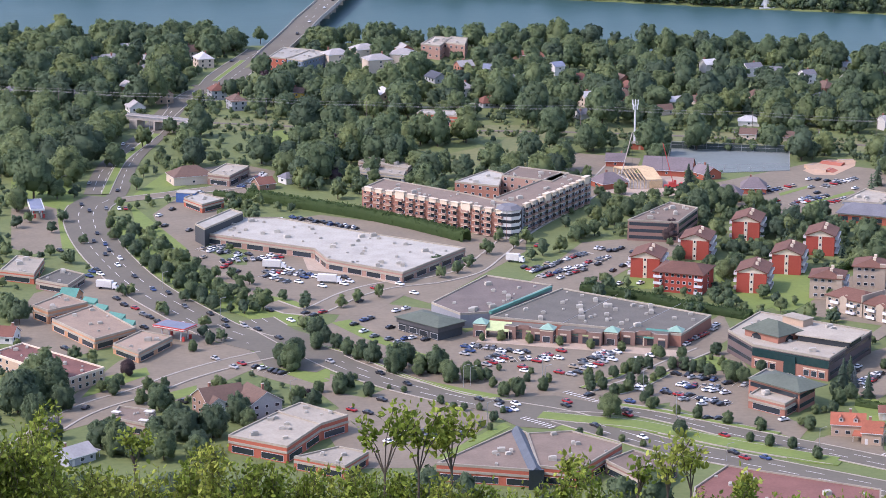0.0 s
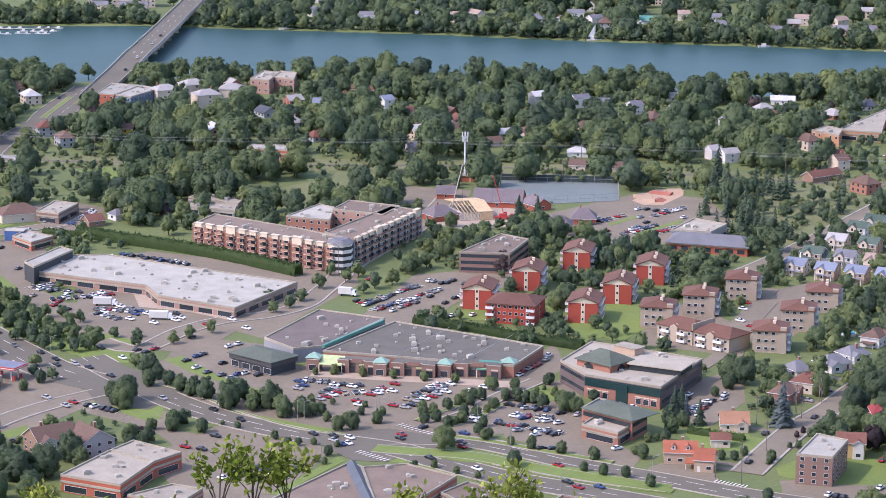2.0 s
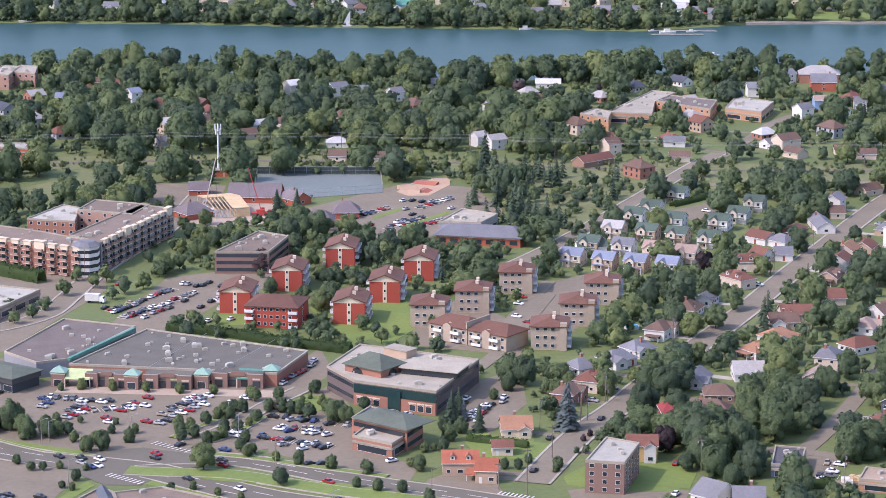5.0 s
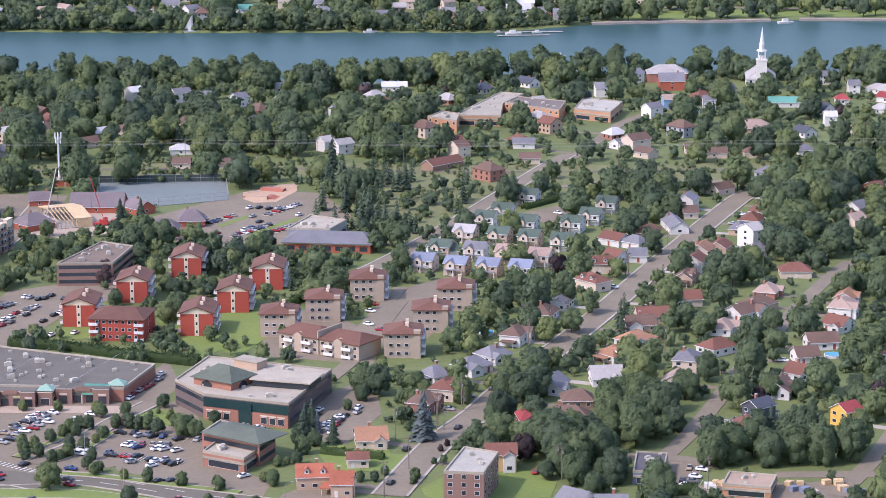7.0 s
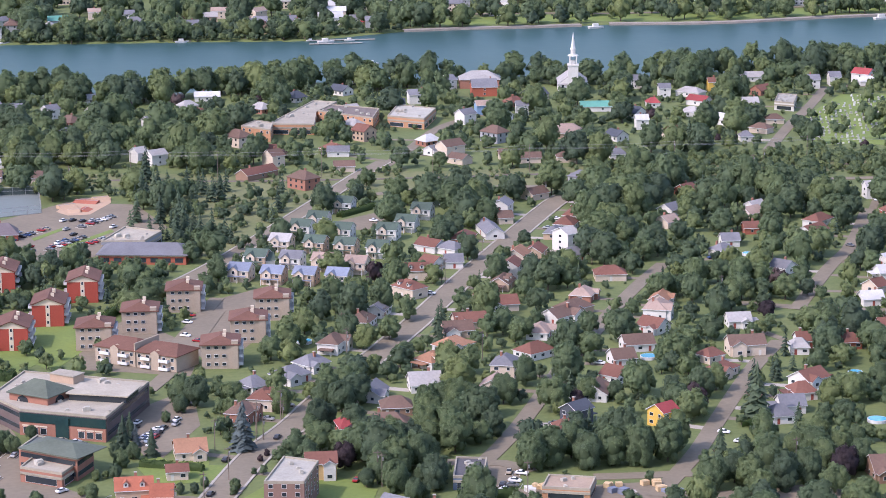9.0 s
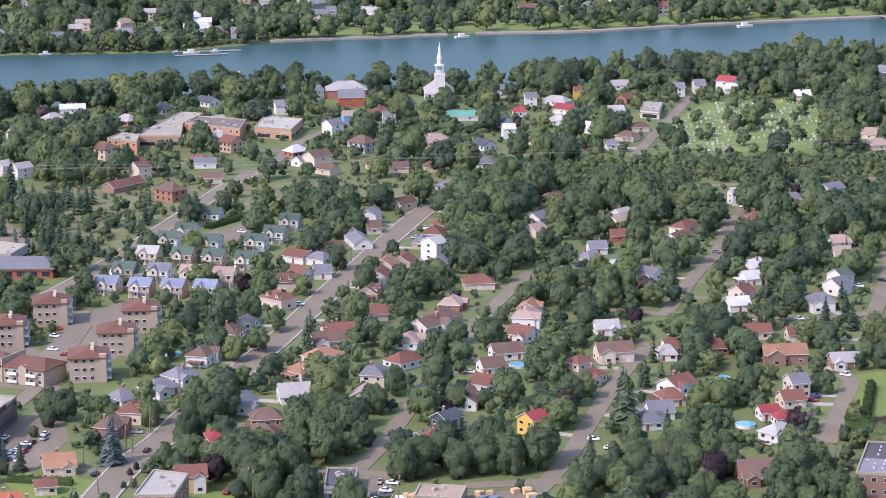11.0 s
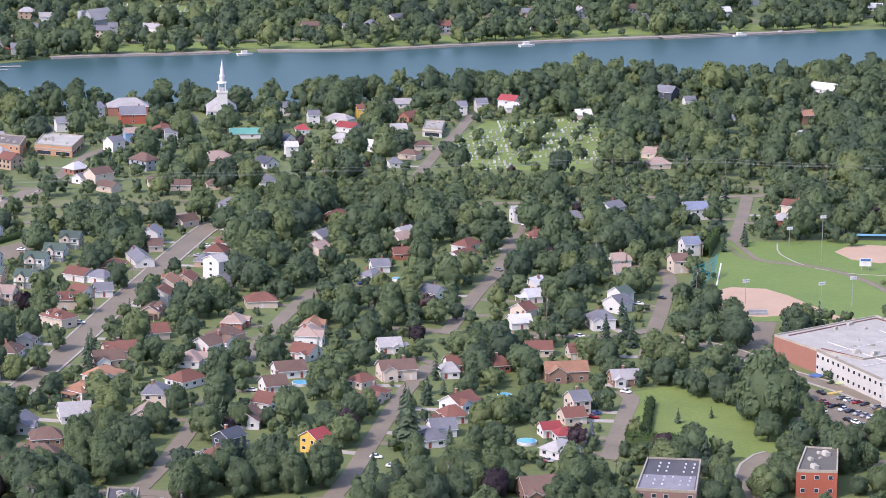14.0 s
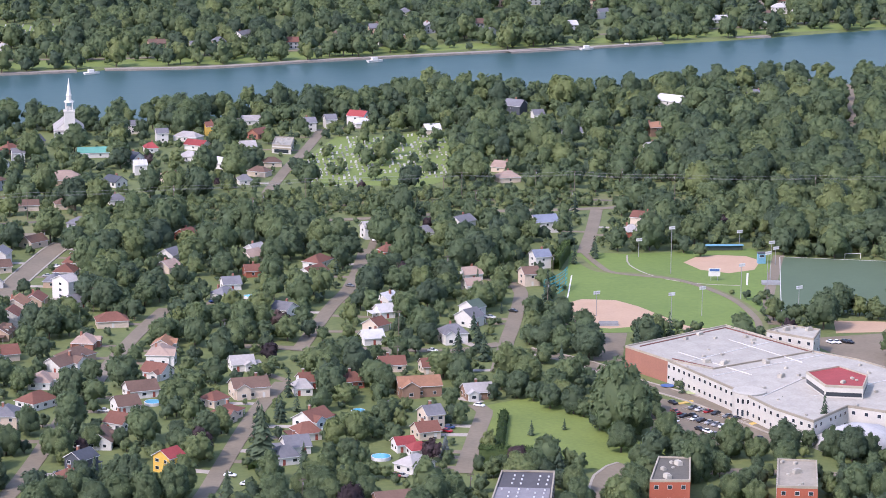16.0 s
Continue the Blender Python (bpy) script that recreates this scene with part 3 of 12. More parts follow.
patch("riverside_park", "lawn", 0.0635, [(508.5, 1747.9), (595.7, 1736.5), (655.7, 1728.4), (732.8, 1708.3), (827.3, 1707.7), (843.5, 1741.5), (727.9, 1748.2), (609.2, 1776.0), (518.3, 1781.6)], "green riverside park strip")
patch("riverside_park", "lawn", 0.0640, [(822.9, 1711.9), (1066.0, 1700.0), (1080.6, 1723.6), (839.4, 1746.3)], "green riverside park strip")
patch("riverside_park", "lawn", 0.0645, [(1031.4, 1697.2), (1306.7, 1691.1), (1330.7, 1722.4), (1045.7, 1720.8)], "green riverside park strip")
patch("lawn", "lawn", 0.1100, [(-53.2, 879.7), (-40.3, 858.1), (-26.5, 839.3), (-10.4, 825.7), (7.9, 812.3), (25.6, 801.6), (33.1, 796.9), (27.8, 792.1), (10.2, 799.8), (-7.8, 814.7), (-23.7, 829.4), (-37.4, 847.2), (-50.7, 869.9)], "mown green lawn")
patch("lawn", "lawn", 0.1105, [(-44.2, 902.4), (-37.2, 907.6), (-21.4, 876.1), (-9.1, 859.6), (0.5, 853.1), (-4.9, 849.2), (-21.3, 868.2), (-32.6, 882.4)], "mown green lawn")
patch("lawn", "lawn", 0.1110, [(-72.2, 853.6), (-64.4, 858.2), (-42.4, 836.5), (-42.1, 824.9), (-57.9, 833.0)], "mown green lawn")
patch("lawn", "lawn", 0.1115, [(-75.8, 941.8), (-70.1, 943.9), (-59.4, 934.9), (-54.8, 925.6), (-64.7, 924.0), (-72.3, 930.0)], "mown green lawn")
patch("lawn", "lawn", 0.3570, [(44.8, 778.9), (50.0, 780.4), (64.0, 769.6), (82.6, 762.3), (82.2, 758.1), (61.3, 764.8), (47.1, 774.2)], "mown green lawn")
patch("lawn", "lawn", 0.3575, [(75.2, 764.9), (97.8, 756.7), (119.1, 740.9), (129.1, 731.2), (127.2, 727.3), (117.5, 730.4), (96.6, 747.1), (74.7, 759.3)], "mown green lawn")
patch("lawn", "lawn", 0.1130, [(54.4, 799.0), (64.6, 791.5), (77.7, 782.5), (84.4, 779.3), (84.1, 776.1), (77.3, 778.6), (64.2, 786.2)], "mown green lawn")
patch("lawn", "lawn", 0.1135, [(77.3, 785.8), (99.9, 773.4), (115.8, 758.2), (115.3, 755.1), (99.3, 769.0), (76.8, 781.2)], "mown green lawn")
patch("lawn", "lawn", 0.1140, [(34.3, 769.0), (37.0, 772.6), (60.4, 753.9), (80.2, 739.6), (79.8, 735.5), (60.0, 748.5)], "mown green lawn")
patch("lawn", "lawn", 0.1145, [(19.4, 772.7), (21.6, 768.1), (-1.0, 731.8), (-4.9, 732.1)], "mown green lawn")
patch("lawn", "lawn", 0.1150, [(149.9, 810.6), (154.6, 795.0), (170.5, 787.5), (170.1, 779.6), (160.0, 772.0), (151.0, 789.2), (145.9, 802.6)], "mown green lawn")
patch("lawn", "lawn", 0.1155, [(167.0, 752.4), (178.0, 764.6), (171.6, 740.4), (166.5, 744.5)], "mown green lawn")
patch("lawn", "lawn", 0.1160, [(192.0, 757.7), (201.4, 756.9), (209.1, 748.7), (203.0, 734.1), (185.1, 742.9)], "mown green lawn")
patch("parking", "lot", 0.0815, [(-53.9, 828.2), (-40.3, 808.5), (-23.4, 797.9), (-0.3, 786.8), (17.0, 776.8), (-4.7, 732.0), (-27.7, 733.7), (-34.6, 781.7)], "open asphalt car park with worn pinkish-grey surface")
patch("parking", "lot", 0.0820, [(165.4, 739.2), (184.7, 741.1), (202.5, 732.3), (198.9, 723.2), (181.9, 719.5), (164.9, 726.2)], "open asphalt car park with worn pinkish-grey surface")
patch("parking", "lot", 0.0875, [(127.9, 759.6), (142.4, 767.8), (143.9, 750.2), (138.1, 743.4), (125.5, 751.8)], "open asphalt car park with worn pinkish-grey surface")
patch("dirt", "sand", 0.1430, [(-61.4, 1017.9), (-53.7, 1027.4), (-49.0, 997.5), (-19.1, 976.0), (-19.1, 970.3), (-57.1, 987.5)], "bare sandy ground")
patch("skate_park", "clay", 0.1035, [(181.6, 1199.8), (191.4, 1217.9), (197.9, 1227.8), (212.1, 1225.2), (209.6, 1212.1), (195.6, 1188.8), (185.6, 1189.6)], "pale pinkish concrete skate park")
patch("lawn", "lawn", 0.1240, [(162.1, 1145.2), (178.9, 1163.9), (179.4, 1159.8), (162.5, 1140.0)], "mown green lawn")
patch("lawn", "lawn", 0.1245, [(171.5, 1123.9), (199.2, 1152.8), (199.4, 1147.5), (171.9, 1118.8)], "mown green lawn")
patch("parking", "lot", 0.0930, [(-114.2, 1057.6), (-104.2, 1025.4), (-87.4, 995.0), (-54.0, 1000.9), (-33.9, 967.1), (-15.0, 948.4), (-30.4, 912.8), (-50.6, 916.7), (-79.5, 947.3), (-95.4, 975.2), (-109.5, 1014.8)], "open asphalt car park with worn pinkish-grey surface")
patch("lawn", "lawn", 0.1165, [(-128.7, 799.0), (-123.1, 805.8), (-107.6, 828.9), (-109.9, 838.3), (-125.3, 823.9)], "mown green lawn")
patch("lawn", "lawn", 0.1170, [(-98.3, 806.3), (-89.5, 815.5), (-88.7, 806.5), (-95.6, 797.5)], "mown green lawn")
patch("lawn", "lawn", 0.1175, [(-70.5, 841.5), (-60.6, 851.4), (-52.0, 838.0), (-42.0, 822.0), (-47.0, 818.0), (-60.1, 832.7)], "mown green lawn")
patch("parking_island", "yellow_paint", 0.2355, [(518.1, 783.9), (525.2, 784.9), (524.2, 782.7), (517.2, 781.7)], "yellow-painted parking island")
patch("parking_island", "yellow_paint", 0.2360, [(522.4, 759.1), (528.8, 760.2), (527.9, 758.1), (521.5, 757.0)], "yellow-painted parking island")
patch("parking_island", "yellow_paint", 0.2365, [(525.4, 749.1), (530.2, 750.1), (529.0, 747.4), (524.2, 746.4)], "yellow-painted parking island")
patch("pavement", "sand", 0.1500, [(13.9, 884.0), (92.4, 864.0), (90.3, 855.8), (11.8, 875.8)], "worn pinkish paving before the mall shops")
patch("lawn", "lawn", 0.1520, [(91.2, 851.7), (96.9, 859.2), (104.9, 855.0), (106.3, 840.5), (98.1, 837.1), (92.5, 840.6)], "green lawn with shrubs before the offices")
patch("median", "meadow", 0.2600, [(-117.8, 1493.0), (-114.7, 1524.6), (-112.7, 1531.1), (-115.0, 1497.3)], "strip of rough grass between the carriageways")
patch("crossing", "asphalt", 0.1970, [(16.6, 802.5), (38.7, 805.1), (51.1, 797.3), (55.1, 782.5), (43.2, 774.6), (35.5, 765.8), (24.3, 767.9), (16.0, 781.4)], "wide asphalt road crossing")
patch("crossing", "asphalt", 0.1975, [(-77.4, 882.5), (-67.7, 901.8), (-53.8, 887.1), (-31.4, 859.6), (-47.3, 832.8), (-66.2, 839.8)], "wide asphalt road crossing")
road("boulevard", 23, [(-108.9, 1563.1), (-109.9, 1555.1), (-115.2, 1526.7), (-120.9, 1497.0), (-126.4, 1460.5), (-129.3, 1427.5), (-134.5, 1438.0)])
road("boulevard", 12, [(-130.3, 1446.2), (-140.4, 1407.9), (-146.1, 1380.5), (-151.5, 1337.0), (-154.3, 1288.0), (-160.3, 1246.5), (-165.6, 1192.1), (-164.0, 1133.0)])
road("boulevard", 9, [(-144.5, 1398.6), (-147.6, 1328.8), (-149.0, 1280.4), (-154.4, 1232.0), (-155.8, 1192.4), (-154.0, 1139.6), (-155.5, 1117.1)])
road("boulevard", 20, [(-157.9, 1126.9), (-163.7, 1108.4), (-162.1, 1078.9), (-152.1, 1034.8), (-137.0, 988.8), (-121.2, 950.9), (-101.9, 915.5), (-84.2, 886.4), (-68.0, 870.6), (-54.9, 863.0)])
road("boulevard", 14, [(-73.7, 907.0), (-64.1, 888.0), (-53.8, 869.5), (-43.9, 851.6), (-34.5, 838.0), (-21.0, 821.9), (-7.8, 809.9), (11.3, 795.6), (26.6, 787.6), (40.8, 779.2), (52.5, 766.9), (73.5, 746.7), (97.7, 731.0), (114.6, 719.8), (144.0, 700.6)])
road("boulevard", 12, [(22.8, 791.2), (34.7, 792.1), (50.3, 791.4), (67.9, 786.6), (83.9, 774.8), (101.4, 759.4), (127.3, 741.9), (148.9, 726.5), (168.8, 715.0), (193.2, 701.7)])
road("side_street", 9, [(-55.1, 869.3), (-66.2, 856.5), (-77.1, 847.1), (-94.2, 828.1), (-108.3, 806.4), (-120.7, 792.3), (-130.3, 775.5), (-141.1, 743.6)])
road("side_street", 9, [(-70.7, 932.5), (-54.6, 917.8), (-37.5, 947.0), (-21.8, 963.2), (-5.6, 970.1), (11.0, 986.7), (21.2, 1015.3), (37.8, 1066.7), (67.5, 1134.8), (89.8, 1214.3)])
road("side_street", 9, [(-150.6, 1121.0), (-129.2, 1134.0), (-119.1, 1140.7), (-98.4, 1154.1)])
road("residential_street", 10, [(156.1, 747.9), (181.1, 794.7), (201.8, 825.1), (218.6, 852.4), (246.6, 894.7), (277.7, 941.6), (300.1, 977.5), (324.3, 1016.4), (349.6, 1055.5), (377.3, 1098.9), (406.2, 1142.5), (417.6, 1156.9)])
road("residential_street", 6.2, [(242.3, 756.5), (261.3, 782.6), (283.0, 817.3), (309.3, 862.5), (327.9, 890.0), (356.2, 935.3), (383.9, 976.2), (408.2, 1009.2)])
road("residential_street", 6.2, [(287.8, 715.3), (316.0, 752.3), (338.0, 785.7), (362.0, 822.2), (379.9, 848.3), (401.0, 875.4)])
road("residential_street", 6.2, [(276.7, 739.6), (290.5, 736.5), (307.2, 733.1)])
road("residential_street", 6.2, [(231.0, 771.3), (254.4, 762.1), (260.1, 750.9)])
road("residential_street", 6.2, [(427.1, 917.4), (471.2, 980.2), (494.5, 1010.2), (523.1, 1055.9), (539.1, 1083.5)])
road("residential_street", 6.2, [(401.0, 940.3), (417.9, 929.1), (432.4, 918.6), (462.2, 903.2), (482.9, 890.0), (504.6, 892.7)])
road("residential_street", 6.2, [(481.5, 853.6), (506.6, 891.8), (529.0, 924.7), (558.1, 969.8), (563.6, 985.8)])
road("residential_street", 6.2, [(404.2, 739.7), (436.1, 786.3), (448.9, 805.4), (450.6, 814.9)])
road("residential_street", 6.2, [(626.2, 1030.7), (657.5, 1075.0), (688.6, 1121.2)])
road("railway_road", 6, [(331.8, 1190.5), (370.0, 1195.5), (409.4, 1184.1), (500.3, 1169.2), (572.2, 1150.4), (628.4, 1143.1), (671.9, 1128.7), (705.5, 1120.3)])
road("residential_street", 8, [(199.6, 1030.0), (223.8, 1061.6), (250.9, 1101.1), (299.2, 1176.3), (339.1, 1239.5), (359.6, 1269.7)])
road("residential_street", 6.2, [(357.1, 1257.8), (384.9, 1303.3), (416.4, 1355.5), (449.2, 1386.9)])
road("residential_street", 6.2, [(557.1, 1234.8), (598.4, 1299.1), (634.4, 1351.4), (673.6, 1412.4)])
road("residential_street", 6, [(216.1, 1009.4), (200.8, 975.4), (186.5, 943.6), (170.4, 910.6)])
road("residential_street", 6.2, [(930.6, 1233.3), (1004.8, 1331.1), (1079.1, 1435.8)])
road("residential_street", 6, [(860.3, 1300.5), (896.8, 1343.4), (907.9, 1363.4)])
road("residential_street", 6, [(1233.3, 1757.3), (1328.1, 1897.7)])
road("residential_street", 8, [(458.6, 723.2), (445.2, 714.8), (415.8, 673.4)])
road("side_street", 7, [(508.3, 879.2), (518.6, 848.7), (518.8, 824.2), (527.0, 778.6), (528.1, 727.1)])
road("residential_street", 6.2, [(464.6, 708.6), (486.7, 701.3), (528.2, 673.3)])
road("residential_street", 6, [(211.3, 987.1), (180.5, 914.6), (163.3, 882.2)])
road("shore_road", 6, [(528.9, 1803.5), (613.1, 1787.6), (689.7, 1761.3), (847.6, 1750.2)])
road("shore_road", 6, [(1060.3, 1745.1), (1138.9, 1737.6), (1345.5, 1741.8)])
road("shore_road", 3, [(628.3, 1035.3), (618.8, 1004.6), (616.8, 986.6), (633.8, 962.5), (634.8, 923.9), (623.1, 886.5), (611.5, 866.2)])
road("side_street", 6, [(53.5, 806.0), (60.5, 815.5), (66.9, 822.0), (72.5, 830.5), (76.6, 837.0), (84.0, 848.0), (92.6, 859.0), (98.0, 866.0)])
finish_roads()

# ---- buildings ----
def window_mesh(w, h, frame_mat, glass="glass"):
    """A framed window, facing -y, set slightly proud of its wall."""
    def make():
        v, f = joined(box(-w / 2, w / 2, -0.06, 0.1, -h / 2, h / 2), box(-w / 2 + 0.09, w / 2 - 0.09, -0.075, 0.05, -h / 2 + 0.09, h / 2 - 0.09))
        return meshdata("window", v, f, [M[frame_mat], M[glass]], [0] * 6 + [1] * 6)
    return shared(("win", w, h, frame_mat, glass), make)


def on_wall(a, b, s, z, out=0.0):
    """A pose on the wall from a to b (outside to the right), s metres along."""
    d = Vector((b[0] - a[0], b[1] - a[1])).normalized()
    p = Vector(a) + d * s + Vector((d.y, -d.x)) * out
    return Matrix.Translation((p.x, p.y, z)) @ Matrix.Rotation(math.atan2(d.y, d.x), 4, "Z")


def hides(a, b, ox, oy):
    """Whether the wall's outside looks away from the hill."""
    mx, my = ox + (a[0] + b[0]) / 2, oy + (a[1] + b[1]) / 2
    return (b[1] - a[1]) * -mx + -(b[0] - a[0]) * -my < 0


def flat_building(name, label, points, h, wall, roof, storeys=2, style="rows", units=4, trim="roof_roofbeige"):
    """A flat-roofed building on a plan: walls, parapet, roof, windows, roof units. points run counter-clockwise."""
    cx, cy = sum(p[0] for p in points) / len(points), sum(p[1] for p in points) / len(points)
    p = [(x - cx, y - cy) for x, y in points]
    n = len(p)
    area = sum(p[i][0] * p[(i + 1) % n][1] - p[(i + 1) % n][0] * p[i][1] for i in range(n))
    if area < 0:
        p = p[::-1]
    ob = thing(name, cx, cy, 0, 0, label, "building")
    v = [(x, y, z) for z in (-0.3, h - 0.25) for x, y in p]
    part("wall", meshdata("wall", v, [(i, (i + 1) % n, n + (i + 1) % n, n + i) for i in range(n)], [M["wall_" + wall]]), ob)
    inner = []
    for i in range(n):
        a, b, c = Vector(p[i - 1]), Vector(p[i]), Vector(p[(i + 1) % n])
        d0, d1 = (b - a).normalized(), (c - b).normalized()
        m = (Vector((-d0.y, d0.x)) + Vector((-d1.y, d1.x))).normalized()
        k = max(0.5, m.dot(Vector((-d1.y, d1.x))))
        inner.append(tuple(b + m * 0.45 / k))
    part("roof", meshdata("roof", [(x, y, h - 0.35) for x, y in inner], [tuple(range(n))], [M["roof_" + roof]]), ob)
    v = [(x, y, z) for z in (h - 0.7, h + 0.15) for x, y in [(q[0] * 1.003, q[1] * 1.003) for q in p]] + [(x, y, z) for z in (h + 0.15, h - 0.7) for x, y in inner]
    f = []
    for i in range(n):
        j = (i + 1) % n
        f += [(i, j, n + j, n + i), (n + i, n + j, 2 * n + j, 2 * n + i), (2 * n + i, 2 * n + j, 3 * n + j, 3 * n + i)]
    part("parapet", meshdata("parapet", v, f, [M[trim]]), ob)
    rng = random.Random(int(abs(cx * 7 + cy * 3)))
    for i in range(n):
        a, b = p[i], p[(i + 1) % n]
        length = math.hypot(b[0] - a[0], b[1] - a[1])
        if hides(a, b, cx, cy) or length < 4 or style == "none":
            continue
        if style == "bands":
            for s in range(storeys):
                part("window_band", window_mesh(round(length * 0.94, 1), 1.5, "dark_metal"), ob, on_wall(a, b, length / 2, (s + 0.55) * (h - 0.6) / storeys + 0.2), "dark ribbon window")
            continue
        if style == "shop":
            k = max(1, int(length / 9))
            for j in range(k):
                part("shop_window", window_mesh(round(length / k * 0.75, 1), 2.2, "trim_shop"), ob, on_wall(a, b, (j + 0.5) * length / k, 1.5), "dark shop window")
            part("fascia", shared(("fas", round(length, 1), trim), lambda: box_mesh("fascia", -length / 2, length / 2, -0.25, 0.0, -0.4, 0.4, M[trim])), ob, on_wall(a, b, length / 2, h * 0.62))
            continue
        k = max(1, int(length / 3.6))
        for s in range(storeys):
            for j in range(k):
                if rng.random() < 0.93:
                    part("window", window_mesh(1.5, 1.4, "white_metal"), ob, on_wall(a, b, (j + 0.5) * length / k, (s + 0.55) * (h - 0.4) / storeys))
    xs, ys = [q[0] for q in p], [q[1] for q in p]
    made = 0
    for _ in range(200):
        if made >= min(units * 2.2, abs(area) / 2 / 75):
            break
        x, y = rng.uniform(min(xs), max(xs)), rng.uniform(min(ys), max(ys))
        s = rng.choice((0.5, 0.7, 0.9, 1.3))
        if all(inside(p, np.array([x + i * s * 1.6]), np.array([y + j * s * 1.6]))[0] for i in (-1, 1) for j in (-1, 1)):
            me = shared(("unit", s), lambda: meshdata("rooftop_unit", *joined(box(-s, s, -s * 0.7, s * 0.7, 0, s * 0.95), box(-s * 0.5, s * 0.9, -s * 0.5, s * 0.5, s * 0.95, s * 1.15)), [M["roof_roofpale"]]))
            part("rooftop_unit", me, ob, pose(x, y, h - 0.35, 0, 0, rng.choice((0, 20, 90))))
            made += 1
    take_polygon(points, 2.5)
    for q in points:
        take_view(q[0], q[1], 4, h * 3.0)
    for (x0, y0), (x1, y1) in zip(points, points[1:] + points[:1]):
        take_view((x0 + x1) / 2, (y0 + y1) / 2, 5, h * 3.0)
    return ob


M["trim_shop"] = M["white_metal"]


def gable(w, d, h, rise, over=0.45, hip=0.0, thick=0.22):
    """Roof slabs over a plan w by d (ridge along x), hipped by that many metres."""
    x, y = w / 2 + over, d / 2 + over
    e = h - rise * over / (d / 2)
    top = [(-x, -y, e), (x, -y, e), (x, y, e), (-x, y, e), (-x + hip, 0, h + rise), (x - hip, 0, h + rise)]
    v = [(a, b, c + thick) for a, b, c in top] + top
    f = [(0, 1, 5, 4), (2, 3, 4, 5), (1, 2, 5), (3, 0, 4)] if hip else [(0, 1, 5, 4), (2, 3, 4, 5)]
    g = [tuple(i + 6 for i in q)[::-1] for q in f]
    if hip:
        rim = [(0, 6, 7, 1), (1, 7, 8, 2), (2, 8, 9, 3), (3, 9, 6, 0)]
    else:
        rim = [(0, 6, 7, 1), (2, 8, 9, 3), (1, 7, 11, 5), (5, 11, 8, 2), (3, 9, 10, 4), (4, 10, 6, 0)]
    return v, f + g + rim


def gable_wall(w, d, h, rise, hip):
    x, y = w / 2, d / 2
    v = [(-x, -y, -0.3), (x, -y, -0.3), (x, y, -0.3), (-x, y, -0.3), (-x, -y, h), (x, -y, h), (x, y, h), (-x, y, h)]
    if hip:
        return v, [(0, 1, 5, 4), (1, 2, 6, 5), (2, 3, 7, 6), (3, 0, 4, 7)]
    v += [(-x, 0, h + rise - 0.02), (x, 0, h + rise - 0.02)]
    return v, [(0, 1, 5, 4), (1, 2, 6, 9, 5), (2, 3, 7, 6), (3, 0, 4, 8, 7)]


